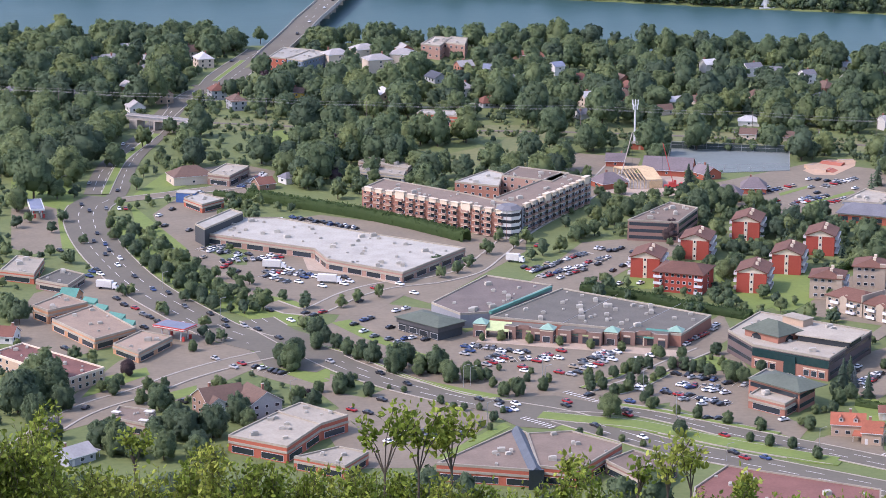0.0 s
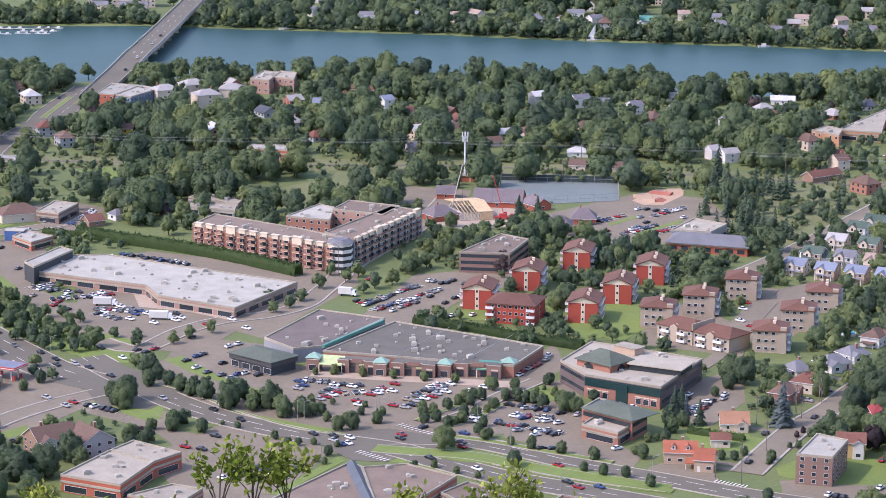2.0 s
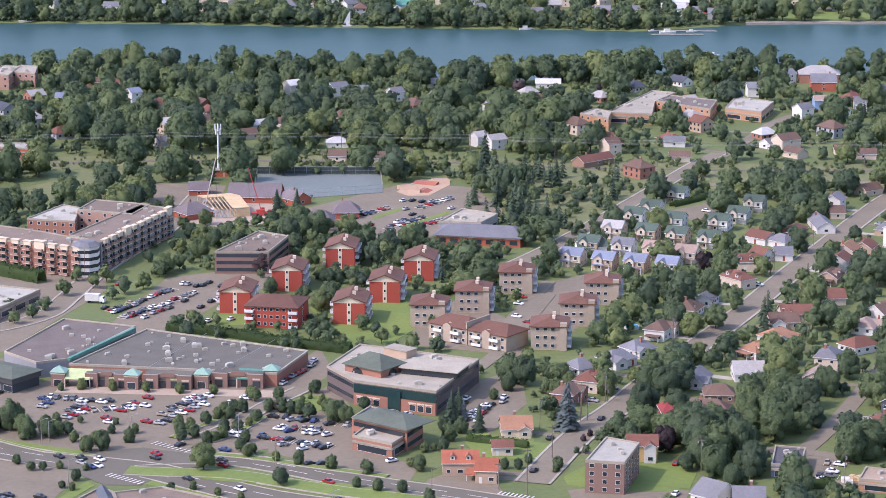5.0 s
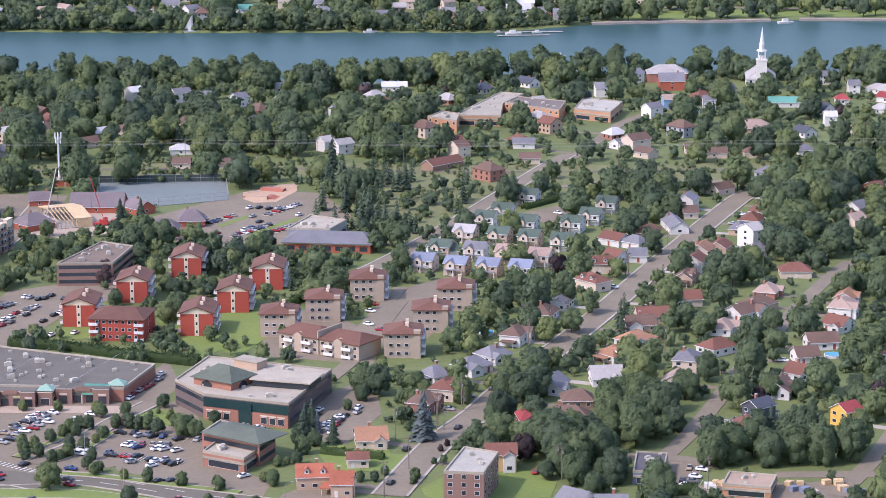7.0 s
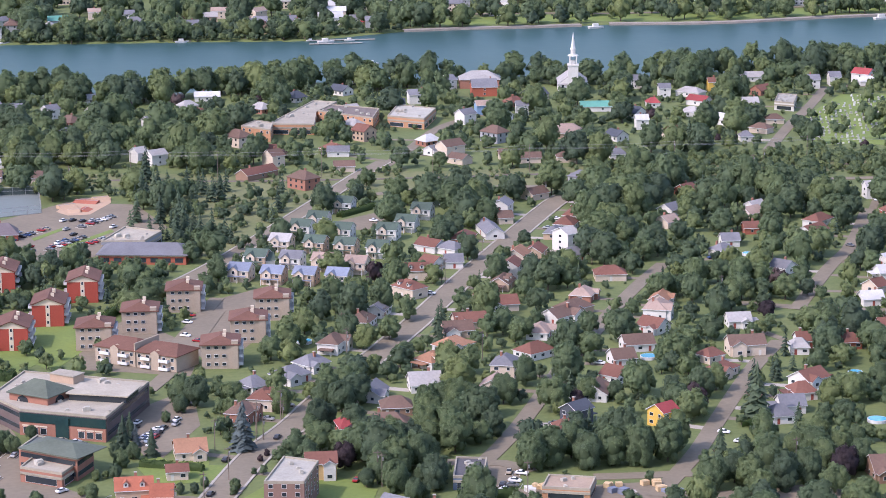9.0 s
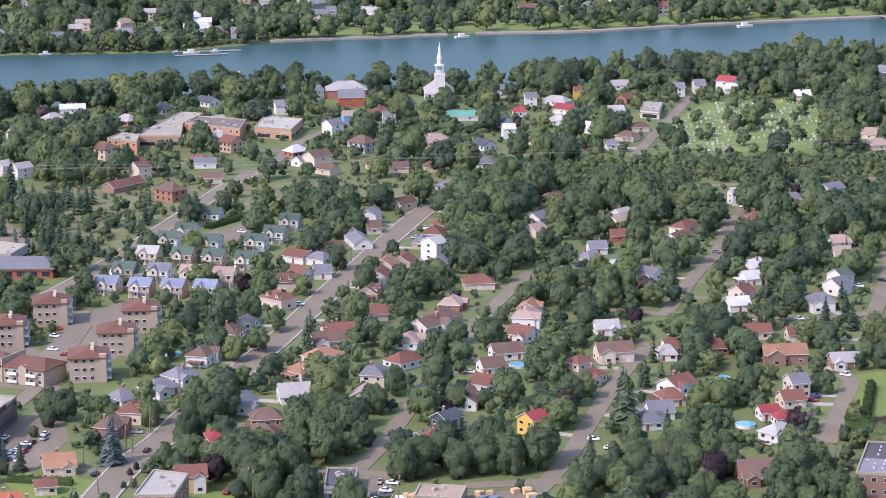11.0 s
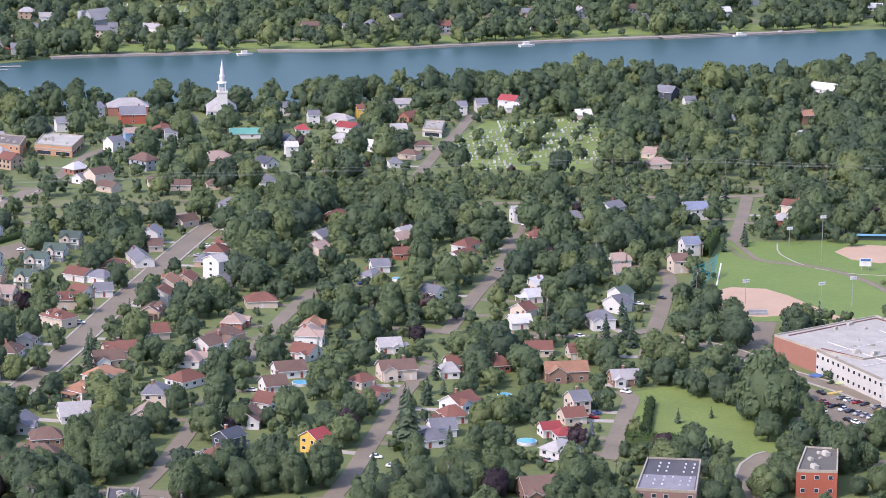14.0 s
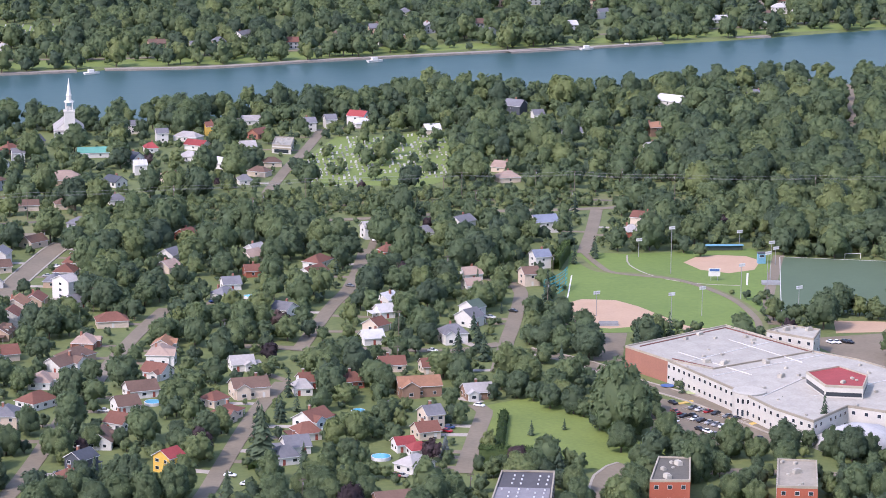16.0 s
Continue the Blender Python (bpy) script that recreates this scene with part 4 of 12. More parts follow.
HOUSE_WORDS = dict(green="green", grey="dark grey", greyl="pale grey", rust="rust-brown", red="red", brown="brown", orange="orange-brown", tan="tan", blue="blue-grey", white="white", dark="charcoal", teal="turquoise", purple="purple-grey", terracotta="terracotta")
def house(x, y, turn, w, d, storeys, wall, roof, hip=0):
    w, d = w * 0.95, d * 0.93
    h = 2.6 * storeys + 0.35
    rise = d * (0.30 if storeys < 3 else 0.22)
    ob = thing("house", x, y, 0, turn, f"{wall.replace('brick', 'brick ')} {'two-storey ' if storeys >= 2 else ''}house with a {HOUSE_WORDS[roof]} {'hipped' if hip else 'gabled'} roof", "house", "houses of the town")
    rng = random.Random(int(abs(x * 13 + y * 5)))
    hips = min(w * 0.33, d * 0.5) if hip else 0.0
    v, f = gable_wall(w, d, h, rise, hip)
    part("wall", meshdata("wall", v, f, [M["wall_" + wall]]), ob)
    v, f = gable(w, d, h, rise, 0.45, hips + (0.45 if hip else 0))
    k = 8 if hip else 4
    part("roof", meshdata("roof", v, f, [M["roof_" + roof], M["white_metal"]], [0] * k + [1] * (len(f) - k)), ob)
    if rng.random() < 0.5:
        cx = rng.uniform(-w * 0.3, w * 0.3)
        stack = part("chimney", shared("chimney", lambda: box_mesh("chimney", -0.4, 0.4, -0.4, 0.4, -3.0, 1.0, M["wall_brick"])), ob, pose(cx, d * 0.16, h + rise))
        if math.hypot(x, y) < 1000:
            part("chimney_cap", shared("cap", lambda: box_mesh("chimney_cap", -0.5, 0.5, -0.5, 0.5, 1.0, 1.18, M["concrete"])), stack)
    c, s = math.cos(radians(turn)), math.sin(radians(turn))
    corners = [(-w / 2, -d / 2), (w / 2, -d / 2), (w / 2, d / 2), (-w / 2, d / 2)]
    lx, ly = c * x + s * y, -s * x + c * y
    side = 1 if hides(corners[0], corners[1], lx, ly) else -1
    near = math.hypot(x, y) < 1080
    wing_at = None
    if near and w > 8.5 and storeys < 3 and rng.random() < 0.6:
        # a front gable across the main roof
        ww = w * rng.uniform(0.34, 0.46)
        wing_at = rng.choice((-1, 1)) * (w - ww) * 0.42
        deep = d / 2 + rng.uniform(0.9, 2.2)
        wr = rise * ww / d * 1.05
        at = Matrix.Translation((wing_at, 0, 0)) @ Matrix.Rotation(radians(90 * side), 4, "Z") @ Matrix.Translation((deep / 2, 0, 0))
        front = part("front_gable", meshdata("front_gable", *gable_wall(deep, ww, h - 0.1, wr, 0), [M["wall_" + (wall if rng.random() < 0.5 else "white")]]), ob, at)
        v, f = gable(deep, ww, h - 0.08, wr, 0.4)
        part("gable_roof", meshdata("gable_roof", v, f, [M["roof_" + roof], M["white_metal"]], [0] * 4 + [1] * (len(f) - 4)), front)
        part("gable_window", window_mesh(1.7, 1.3, "white_metal"), front, Matrix.Translation((deep / 2, 0, 1.6)) @ Matrix.Rotation(radians(90), 4, "Z"))
    elif near and storeys in (1, 1.5) and w > 9 and rng.random() < (0.9 if storeys == 1.5 else 0.25):
        for dx in (-w * 0.22, w * 0.22):
            def dormer_mesh():
                v, f = gable_wall(2.0, 1.5, 1.1, 0.7, 0)
                return meshdata("dormer", v, f, [M["wall_white"]])
            dorm = part("dormer", shared("dormer", dormer_mesh), ob, Matrix.Translation((dx, side * d * 0.3, h + rise * 0.3)) @ Matrix.Rotation(radians(90 * side), 4, "Z"))
            part("dormer_roof", shared(("dr", roof), lambda: meshdata("dormer_roof", *gable(2.2, 1.5, 1.1, 0.7, 0.2, 0, 0.12), [M["roof_" + roof]])), dorm)
            part("dormer_window", window_mesh(0.8, 0.9, "white_metal"), dorm, Matrix.Translation((1.0, 0, 0.6)) @ Matrix.Rotation(radians(90), 4, "Z"))
    if near and rng.random() < 0.4:
        # an open carport or lean-to with its own lower roof
        e = rng.choice((-1, 1))
        port = part("carport", meshdata("carport", *joined(*[box(q - 0.07, q + 0.07, r_ - 0.07, r_ + 0.07, -0.2, 2.3) for q in (e * (w / 2 + 3.0),) for r_ in (-d * 0.3, d * 0.3)]), [M["white_metal"]]), ob)
        x0, x1 = sorted((e * w / 2, e * (w / 2 + 3.4)))
        part("carport_roof", meshdata("carport_roof", *box(x0, x1, -d * 0.36, d * 0.36, 2.3, 2.5), [M["roof_" + roof]]), port)
    first = True
    for i in range(4):
        a, b = corners[i], corners[(i + 1) % 4]
        if hides(a, b, lx, ly):
            continue
        length = w if i % 2 == 0 else d
        k = (3 if length > 10 else 2) if math.hypot(x, y) < 1000 else 1
        if math.hypot(x, y) > 1250 and not first:
            continue
        door_at = rng.randrange(k) if first and math.hypot(x, y) < 1150 else -1
        for fl in range(max(1, int(storeys))):
            for j in range(k):
                at = on_wall(a, b, (j + 0.5) * length / k, 1.6 + 2.6 * fl)
                if wing_at is not None and i == (0 if side < 0 else 2) and abs((-w / 2 + (j + 0.5) * length / k) * -side - wing_at) < 2.6:
                    continue
                if fl == 0 and j == door_at:
                    part("door", shared(("door", wall == "white"), lambda: box_mesh("door", -0.5, 0.5, -0.05, 0.08, -1.5, 0.55, M["wall_darkred" if wall == "white" else "wall_white"])), ob, at)
                else:
                    part("window", window_mesh((1.2, 1.7)[(j + i) % 2], 1.2, "white_metal"), ob, at)
        first = False
    r = math.hypot(w, d) / 2
    HOUSES.append((x, y, r))
    take_disc(x, y, r + 2.0)
    take_view(x, y, w * 0.45, r + (h + rise) * 2.4)
    return ob


DISTANT = []
def distant_house(x, y, turn, w, d, storeys, wall, roof, hip=0):
    """A house far off, kept for the one mesh of distant houses."""
    h, rise = 2.6 * storeys + 0.4, d * 0.32
    m = pose(x, y, 0, 0, 0, turn)
    for (v, f), name in ((gable_wall(w, d, h, rise, hip), "wall_" + wall), (gable(w, d, h, rise, 0.45, (min(w * 0.33, d * 0.5) + 0.45) if hip else 0), "roof_" + roof)):
        DISTANT.append(([tuple(m @ Vector(p)) for p in v], f, name))
    rng = random.Random(int(abs(x * 3 + y)))
    if rng.random() < 0.4:
        v, f = box(-0.45, 0.45, 0.8, 1.6, h + rise - 1.5, h + rise + 0.9)
        DISTANT.append(([tuple(m @ Vector(p)) for p in v], f, "wall_brick"))
    for fl in range(int(max(1, storeys))):
        for k in (-0.3, 0.0, 0.3):
            for side in (-1, 1):
                v, f = box(w * k - 0.6, w * k + 0.6, side * d / 2 - 0.06, side * d / 2 + 0.06, 1.0 + 2.6 * fl, 2.3 + 2.6 * fl)
                DISTANT.append(([tuple(m @ Vector(p)) for p in v], f, "glass"))
        for side in (-1, 1):
            for k in (-0.22, 0.22):
                v, f = box(side * w / 2 - 0.06, side * w / 2 + 0.06, d * k - 0.5, d * k + 0.5, 1.0 + 2.6 * fl, 2.3 + 2.6 * fl)
                DISTANT.append(([tuple(m @ Vector(p)) for p in v], f, "glass"))
    HOUSES.append((x, y, math.hypot(w, d) / 2))
    take_disc(x, y, math.hypot(w, d) / 2 + 2)
    take_view(x, y, w * 0.42, math.hypot(w, d) / 2 + (h + rise) * 2.6)


def finish_distant():
    names = sorted({n for _, _, n in DISTANT})
    v, f = joined(*[(v, f) for v, f, _ in DISTANT])
    index = [names.index(n) for _, f_, n in DISTANT for _ in f_]
    tagged(new("distant_houses", meshdata("distant_houses", v, f, [M[n] for n in names], index)), "small white and tan houses among far trees", "houses", kind="stuff")


TOWNHOUSES = []
def townhouse(x, y, turn, wall, roof):
    """A narrow two-storey house with two white front gables and a porch on posts, front to -y."""
    w, d, h, rise = 9.0, 9.5, 4.9, 2.4
    ob = thing("townhouse", x, y, 0, turn, f"{'pale ' if wall != 'tan' else ''}{wall} two-storey townhouse with a {HOUSE_WORDS[roof]} roof and front gables", "townhouse", "rows of townhouses")
    part("wall", shared(("thw", wall), lambda: meshdata("wall", *gable_wall(w, d, h, rise, 0), [M["wall_" + wall]])), ob)
    def roof_mesh():
        v, f = gable(w, d, h, rise, 0.4)
        return meshdata("roof", v, f, [M["roof_" + roof], M["white_metal"]], [0] * 4 + [1] * (len(f) - 4))
    part("roof", shared(("thr", roof), roof_mesh), ob)
    for gx in (-1.6,):
        at = Matrix.Translation((gx, 0, 0)) @ Matrix.Rotation(radians(-90), 4, "Z") @ Matrix.Translation((2.75, 0, 0))
        g = part("front_gable", shared("thg", lambda: meshdata("front_gable", *gable_wall(5.5, 3.6, h + 0.1, 1.6, 0), [M["wall_cream"]])), ob, at)
        part("gable_roof", shared(("thgr", roof), lambda: meshdata("gable_roof", *gable(5.5, 3.6, h + 0.12, 1.6, 0.3), [M["roof_" + roof]])), g)
        part("gable_window", window_mesh(1.2, 1.4, "white_metal"), g, Matrix.Translation((2.75, 0, 4.1)) @ Matrix.Rotation(radians(90), 4, "Z"))
        part("door", shared("thd", lambda: box_mesh("door", -0.5, 0.5, -0.06, 0.06, 0, 2.1, M["wall_tan"])), ob, pose(gx - 0.6, -5.55, 0.2))
        part("window", window_mesh(1.0, 1.3, "white_metal"), ob, pose(gx + 0.75, -5.5, 1.6))
        part("window", window_mesh(1.4, 1.3, "white_metal"), ob, pose(2.6, -4.78, 3.7))
    part("porch_roof", shared(("thp", roof), lambda: meshdata("porch_roof", *box(-3.9, 3.9, -6.9, -5.5, 2.6, 2.8), [M["roof_" + roof]])), ob)
    for px in (-3.7, 0.0, 3.7):
        part("porch_post", shared("thpp", lambda: box_mesh("porch_post", -0.1, 0.1, -0.1, 0.1, -0.2, 2.6, M["white_metal"])), ob, pose(px, -6.75, 0))
    for fl in (1.6, 4.2):
        for wy in (-2.2, 2.0):
            part("window", window_mesh(1.0, 1.3, "white_metal"), ob, pose(w / 2 + 0.02, wy, fl, 0, 0, 90))
    TOWNHOUSES.append((x, y))
    HOUSES.append((x, y, 6.5))
    take_disc(x, y, 9)
    take_view(x, y, 4.5, 22)


def gable_block(kind, x, y, turn):
    """A three-storey walk-up: front gable with a pale stair strip, balconies along the right side."""
    w, d, h, rise = (12.2, 17.0, 8.9, 2.3) if kind == "red" else (13.4, 14.0, 9.0, 2.2)
    ob = thing("apartment_house", x, y, 0, turn, "three-storey red block of flats with pale stair strip" if kind == "red" else "three-storey beige brick block of flats, brown-red roof", "apartment house", "walk-up flats")
    v, f = gable_wall(d, w, h, rise, kind != "red")
    q = Matrix.Rotation(radians(90), 4, "Z") @ Matrix.Translation((d / 2, 0, 0))
    part("wall", shared(("gw", kind), lambda: meshdata("wall", v, f, [M["wall_redblock" if kind == "red" else "wall_beigeblock"]])), ob, q)
    v2, f2 = gable(d, w, h, rise, 0.7, 0 if kind == "red" else 5.0, 0.35)
    part("roof", shared(("gr", kind), lambda: meshdata("roof", v2, f2, [M["roof_roofred2"]])), ob, q)
    if kind == "red":
        part("gable_panel", shared("gp", lambda: meshdata("gable_panel", [(-w / 2, -0.06, h - 0.4), (w / 2, -0.06, h - 0.4), (0, -0.06, h + rise), (-w / 2, 0.05, h - 0.4), (w / 2, 0.05, h - 0.4), (0, 0.05, h + rise)], [(0, 1, 2), (5, 4, 3), (0, 3, 4, 1), (1, 4, 5, 2), (2, 5, 3, 0)], [M["wall_trim_cream"]])), ob)
        part("stair_strip", shared("ss", lambda: box_mesh("stair_strip", -0.8, 0.8, -0.12, 0.05, -0.2, h - 0.3, M["wall_trim_cream"])), ob)
    else:
        part("corner_tower", shared("ct", lambda: box_mesh("corner_tower", w / 2 - 2.6, w / 2 - 0.2, -0.5, 1.6, -0.2, h + 1.4, M["wall_beigeblock"])), ob)
    for fl in range(3):
        for k in ((0.0,) if kind == "red" else (-4.2, -1.4, 1.4)):
            part("window", window_mesh(0.9 if kind == "red" else 1.5, 1.2, "white_metal"), ob, pose(k, -0.14, 1.8 + 3.1 * fl))
        for k in (0.2, 0.5, 0.8):
            me = shared(("balc", kind), lambda: meshdata("balcony", *joined(box(0, 1.5, -1.6, 1.6, -0.12, 0.06), box(1.42, 1.5, -1.6, 1.6, 0.06, 1.0), box(0, 1.42, -1.6, -1.52, 0.06, 1.0), box(0, 1.42, 1.52, 1.6, 0.06, 1.0)), [M["white_metal"]]))
            part("balcony", me, ob, pose(w / 2, d * k, 0.9 + 3.1 * fl))
            part("balcony_door", window_mesh(1.8, 2.0, "white_metal"), ob, pose(w / 2 + 0.02, d * k, 2.0 + 3.1 * fl, 0, 0, 90))
            if kind == "red" and k == 0.2:
                part("balcony", me, ob, pose(-w / 2, d * k, 0.9 + 3.1 * fl, 0, 0, 180))
    for k in (0.3, 0.7):
        part("chimney", shared(("gch", kind), lambda: box_mesh("chimney", -0.6, 0.6, -0.6, 0.6, 0, 2.0, M["wall_trim_cream"])), ob, pose(1.5, d * k, h + rise * 0.55))
    c, s = math.cos(radians(turn)), math.sin(radians(turn))
    take_disc(x - s * d / 2, y + c * d / 2, 13)
    take_view(x, y, 8, 26)


# ---- trees ----
# glades, the yard and meadows without tall trees
CLEARINGS = ([(-124, 1298), (-80, 1304), (-72, 1212), (-112, 1206)], [(-6, 1182), (4, 1256), (36, 1287), (50, 1278), (36, 1196)],
             [(240.0, 1174.0), (266.0, 1209.0), (288.0, 1198.0), (270.0, 1125.0), (240.0, 1086.0), (222.0, 1092.0)],
             [(222, 728), (232, 760), (248, 762), (260, 746), (296, 737), (305, 708)],
             [(302, 792), (331, 793), (320, 761), (299, 766)],
             [(440, 1190), (505, 1171), (570, 1158), (630, 1151), (672, 1137), (705, 1126), (690, 1165), (655, 1195), (600, 1221), (530, 1232), (470, 1228)],
             [(500, 1167), (526, 1162), (508, 1128), (482, 1134)], [(545, 1157), (578, 1149), (560, 1112), (528, 1120)],
             [(-142, 1408), (-141, 1496), (-121, 1584), (-99, 1585), (-103, 1467), (-116, 1409)])
for zone in CLEARINGS[:3] + CLEARINGS[4:]:
    take_polygon(zone)
def ico_sphere(level=1):
    bm = bmesh.new()
    bmesh.ops.create_icosphere(bm, subdivisions=level, radius=1.0)
    v = np.array([q.co[:] for q in bm.verts])
    f = np.array([[q.index for q in t.verts] for t in bm.faces])
    bm.free()
    return v, f
ICO1, ICO2 = ico_sphere(1), ico_sphere(2)


def unit(v):
    return v / (np.linalg.norm(v, axis=-1, keepdims=True) + 1e-9)


def crown_arrays(rng, clumps, cards, tall=1.1, card=0.1, ball=ICO1):
    """A crown of unit radius, centre at the origin: rounded clumps over a core, under many small sprays of leaves.
    Gives vertices, triangles and soft normals that follow the clumps and the whole crown."""
    stretch = np.array([rng.uniform(0.85, 1.12), rng.uniform(0.85, 1.12), tall * rng.uniform(0.9, 1.08)])
    k = np.arange(clumps) + 0.5
    z = 1 - 1.72 * k / clumps
    a = 2.39996 * k + rng.uniform(0, 6.283) + 0.35 * rng.normal(size=clumps)
    ring = np.sqrt(np.clip(1 - z * z, 0, 1))
    d = unit(np.stack([ring * np.cos(a), ring * np.sin(a), z], 1) + 0.16 * rng.normal(size=(clumps, 3)))
    size = rng.uniform(0.24, 0.42, clumps) * (1.25 if clumps < 10 else 1.0)
    cc = d * stretch * (rng.uniform(0.86, 1.08, clumps) - size * 0.85)[:, None]
    core = 0.70
    middle = ICO2 if clumps > 12 else ICO1
    vs, fs, ns, n0 = [middle[0] * core * stretch], [middle[1]], [middle[0]], len(middle[0])
    for c, r in zip(cc, size):
        bv, bf = ball
        v = c + bv * r * 0.94 * (1 + 0.1 * rng.normal(size=(len(bv), 1)))
        vs.append(v), fs.append(bf + n0), ns.append(unit(0.4 * bv + 0.7 * unit(v / stretch) + (0, 0, 0.35)))
        n0 += len(bv)
    pick = rng.choice(clumps, cards, p=size ** 2 / (size ** 2).sum())
    out = unit(rng.normal(size=(cards, 3)) + 0.9 * d[pick] + (0, 0, 0.25))
    p = cc[pick] + out * (size[pick] * rng.uniform(0.86, 1.14, cards))[:, None]
    soft = unit(0.4 * out + 0.7 * unit(p / stretch) + (0, 0, 0.35))
    flat = unit(soft + 0.42 * rng.normal(size=out.shape))
    u = unit(np.cross(flat, rng.normal(size=out.shape)))
    w = np.cross(flat, u)
    e, g = card * rng.uniform(0.6, 1.35, (cards, 1)), card * rng.uniform(0.6, 1.35, (cards, 1))
    tips = np.stack([p - u * e - w * g * 0.5, p + u * e - w * g * rng.uniform(0.2, 0.8, (cards, 1)), p + w * g + u * e * rng.uniform(-0.5, 0.5, (cards, 1))], 1)
    turned = ((np.cross(tips[:, 1] - tips[:, 0], tips[:, 2] - tips[:, 0]) * soft).sum(1) < 0)
    tips[turned] = tips[turned][:, ::-1]
    vs.append(tips.reshape(-1, 3)), fs.append(np.arange(cards * 3).reshape(-1, 3) + n0), ns.append(np.repeat(soft, 3, 0))
    return np.concatenate(vs) * 0.92, np.concatenate(fs), np.concatenate(ns)


def conifer_arrays(rng, whorls=17, arms=10):
    """A spire of unit height and about 0.25 radius at the base: drooping boughs in close whorls."""
    vs, fs, ns, k = [], [], [], 0
    for i in range(whorls):
        z = 0.05 + 0.93 * i / whorls
        r = 0.26 * (1 - z) ** 0.8 + 0.012
        n = arms if z < 0.7 else max(4, arms - 4)
        for j in range(n):
            a = 2 * math.pi * (j + rng.uniform(-0.4, 0.4)) / n + i
            q, z1 = r * rng.uniform(0.65, 1.2), z + rng.uniform(-0.02, 0.02)
            o, s = np.array([math.cos(a), math.sin(a), 0]), np.array([-math.sin(a), math.cos(a), 0])
            vs.append(np.array([(0, 0, z1 + 0.085), o * q * 0.6 + s * q * 0.36 + (0, 0, z1), o * q + (0, 0, z1 - 0.035), o * q * 0.6 - s * q * 0.36 + (0, 0, z1)]))
            ns.append(unit(np.array([o * 0.3 + (0, 0, 0.6), o + s * 0.5 + (0, 0, 0.5), o + (0, 0, 0.5), o - s * 0.5 + (0, 0, 0.5)])))
            fs.append(np.array([[0, 2, 1], [0, 3, 2]]) + k)
            k += 4
    return np.concatenate(vs), np.concatenate(fs), np.concatenate(ns)


TREE_RNG = np.random.default_rng(5)
TALLS = (1.0, 1.12, 1.22, 1.05, 0.92, 1.3)
CROWNS = [crown_arrays(TREE_RNG, 26, 1300, t, 0.075) for t in TALLS]
# crowns for the joined trees, from the largest in view to the smallest
WOOD_CROWNS = [[crown_arrays(TREE_RNG, c, n, t, s) for t in TALLS] for c, n, s in ((24, 900, 0.085), (17, 420, 0.12), (10, 180, 0.17), (6, 70, 0.25))]
SPIRES = [conifer_arrays(TREE_RNG) for _ in range(3)]
SPIRE_CROWNS = [[(v * (3.8, 3.8, 3.6) - (0, 0, 1.2), f, n) for v, f, n in (conifer_arrays(TREE_RNG, w, m) for _ in range(3))] for w, m in ((17, 10), (14, 8), (11, 7), (8, 6))]
KINDS = dict(d="leaf_tree", k="leaf_plum", l="leaf_pale", c="needle_tree", b="needle_blue")
PLANTED = []


def trunk_mesh():
    def make():
        limbs = [tube(0, 0, -0.2, 1.0, 0.055, 0.035)]
        for a in (0.4, 2.5, 4.6):
            limbs.append(beam((0, 0, 0.75), (0.3 * math.cos(a), 0.3 * math.sin(a), 1.25), 0.03))
        return meshdata("trunk", *joined(*limbs), [M["bark"]])
    return shared("trunk", make)


def before_house(x, y, r):
    """Whether a tree stands right before a house as seen from the hill."""
    d = math.hypot(x, y)
    for hx, hy, hr in HOUSES:
        hd = math.hypot(hx, hy)
        if abs(x * hy - y * hx) / hd < 2.4 + r * 0.6 and 1.0 < hd - d < hr + 3.0 + r * 1.7:
            return True
    return False


def leaf_mesh(name, arrays, material):
    v, f, n = arrays
    return big_mesh(name, v, f, material, True, n)


def tree(x, y, r, kind="d"):
    """A tree of crown radius r that stands alone."""
    if any(inside(zone, np.array([x]), np.array([y]))[0] for zone in CLEARINGS[3:] if r > 2.4 or zone is CLEARINGS[3]) or before_house(x, y, r):
        return
    i = len(PLANTED)
    PLANTED.append((x, y, r))
    rng = random.Random(i * 7 + 1)
    if kind in "cb":
        name, label, cat = "conifer", "blue-grey spruce" if kind == "b" else "dark green spruce with drooping boughs", "conifer"
    else:
        name, label, cat = "tree", {"d": "leafy green broad-crowned street tree", "k": "dark purple-leaved tree", "l": "pale green young tree"}[kind], "tree"
    ob = thing(name, x, y, 0, rng.uniform(0, 360), label + " in full summer leaf" if kind not in "cb" else label + " on grass", cat, "trees of the town")
    material = KINDS[kind]
    if kind in "cb":
        n = rng.randrange(3)
        me = shared(("spire", n, material), lambda: leaf_mesh("crown", SPIRES[n], M[material]))
        part("crown", me, ob, Matrix.Diagonal((r * 4.4, r * 4.4, r * 3.9, 1)))
        part("trunk", trunk_mesh(), ob, Matrix.Diagonal((r * 2.4, r * 2.4, r * 1.6, 1)))
    else:
        n = rng.randrange(len(CROWNS))
        me = shared(("crown", n, material), lambda: leaf_mesh("crown", CROWNS[n], M[material]))
        part("crown", me, ob, Matrix.Translation((0, 0, r * 1.0)) @ Matrix.Diagonal((r, r, r * rng.uniform(1.0, 1.25), 1)))
        part("trunk", trunk_mesh(), ob, Matrix.Diagonal((r, r, r * 0.85, 1)))
    take_disc(x, y, r * 0.8)


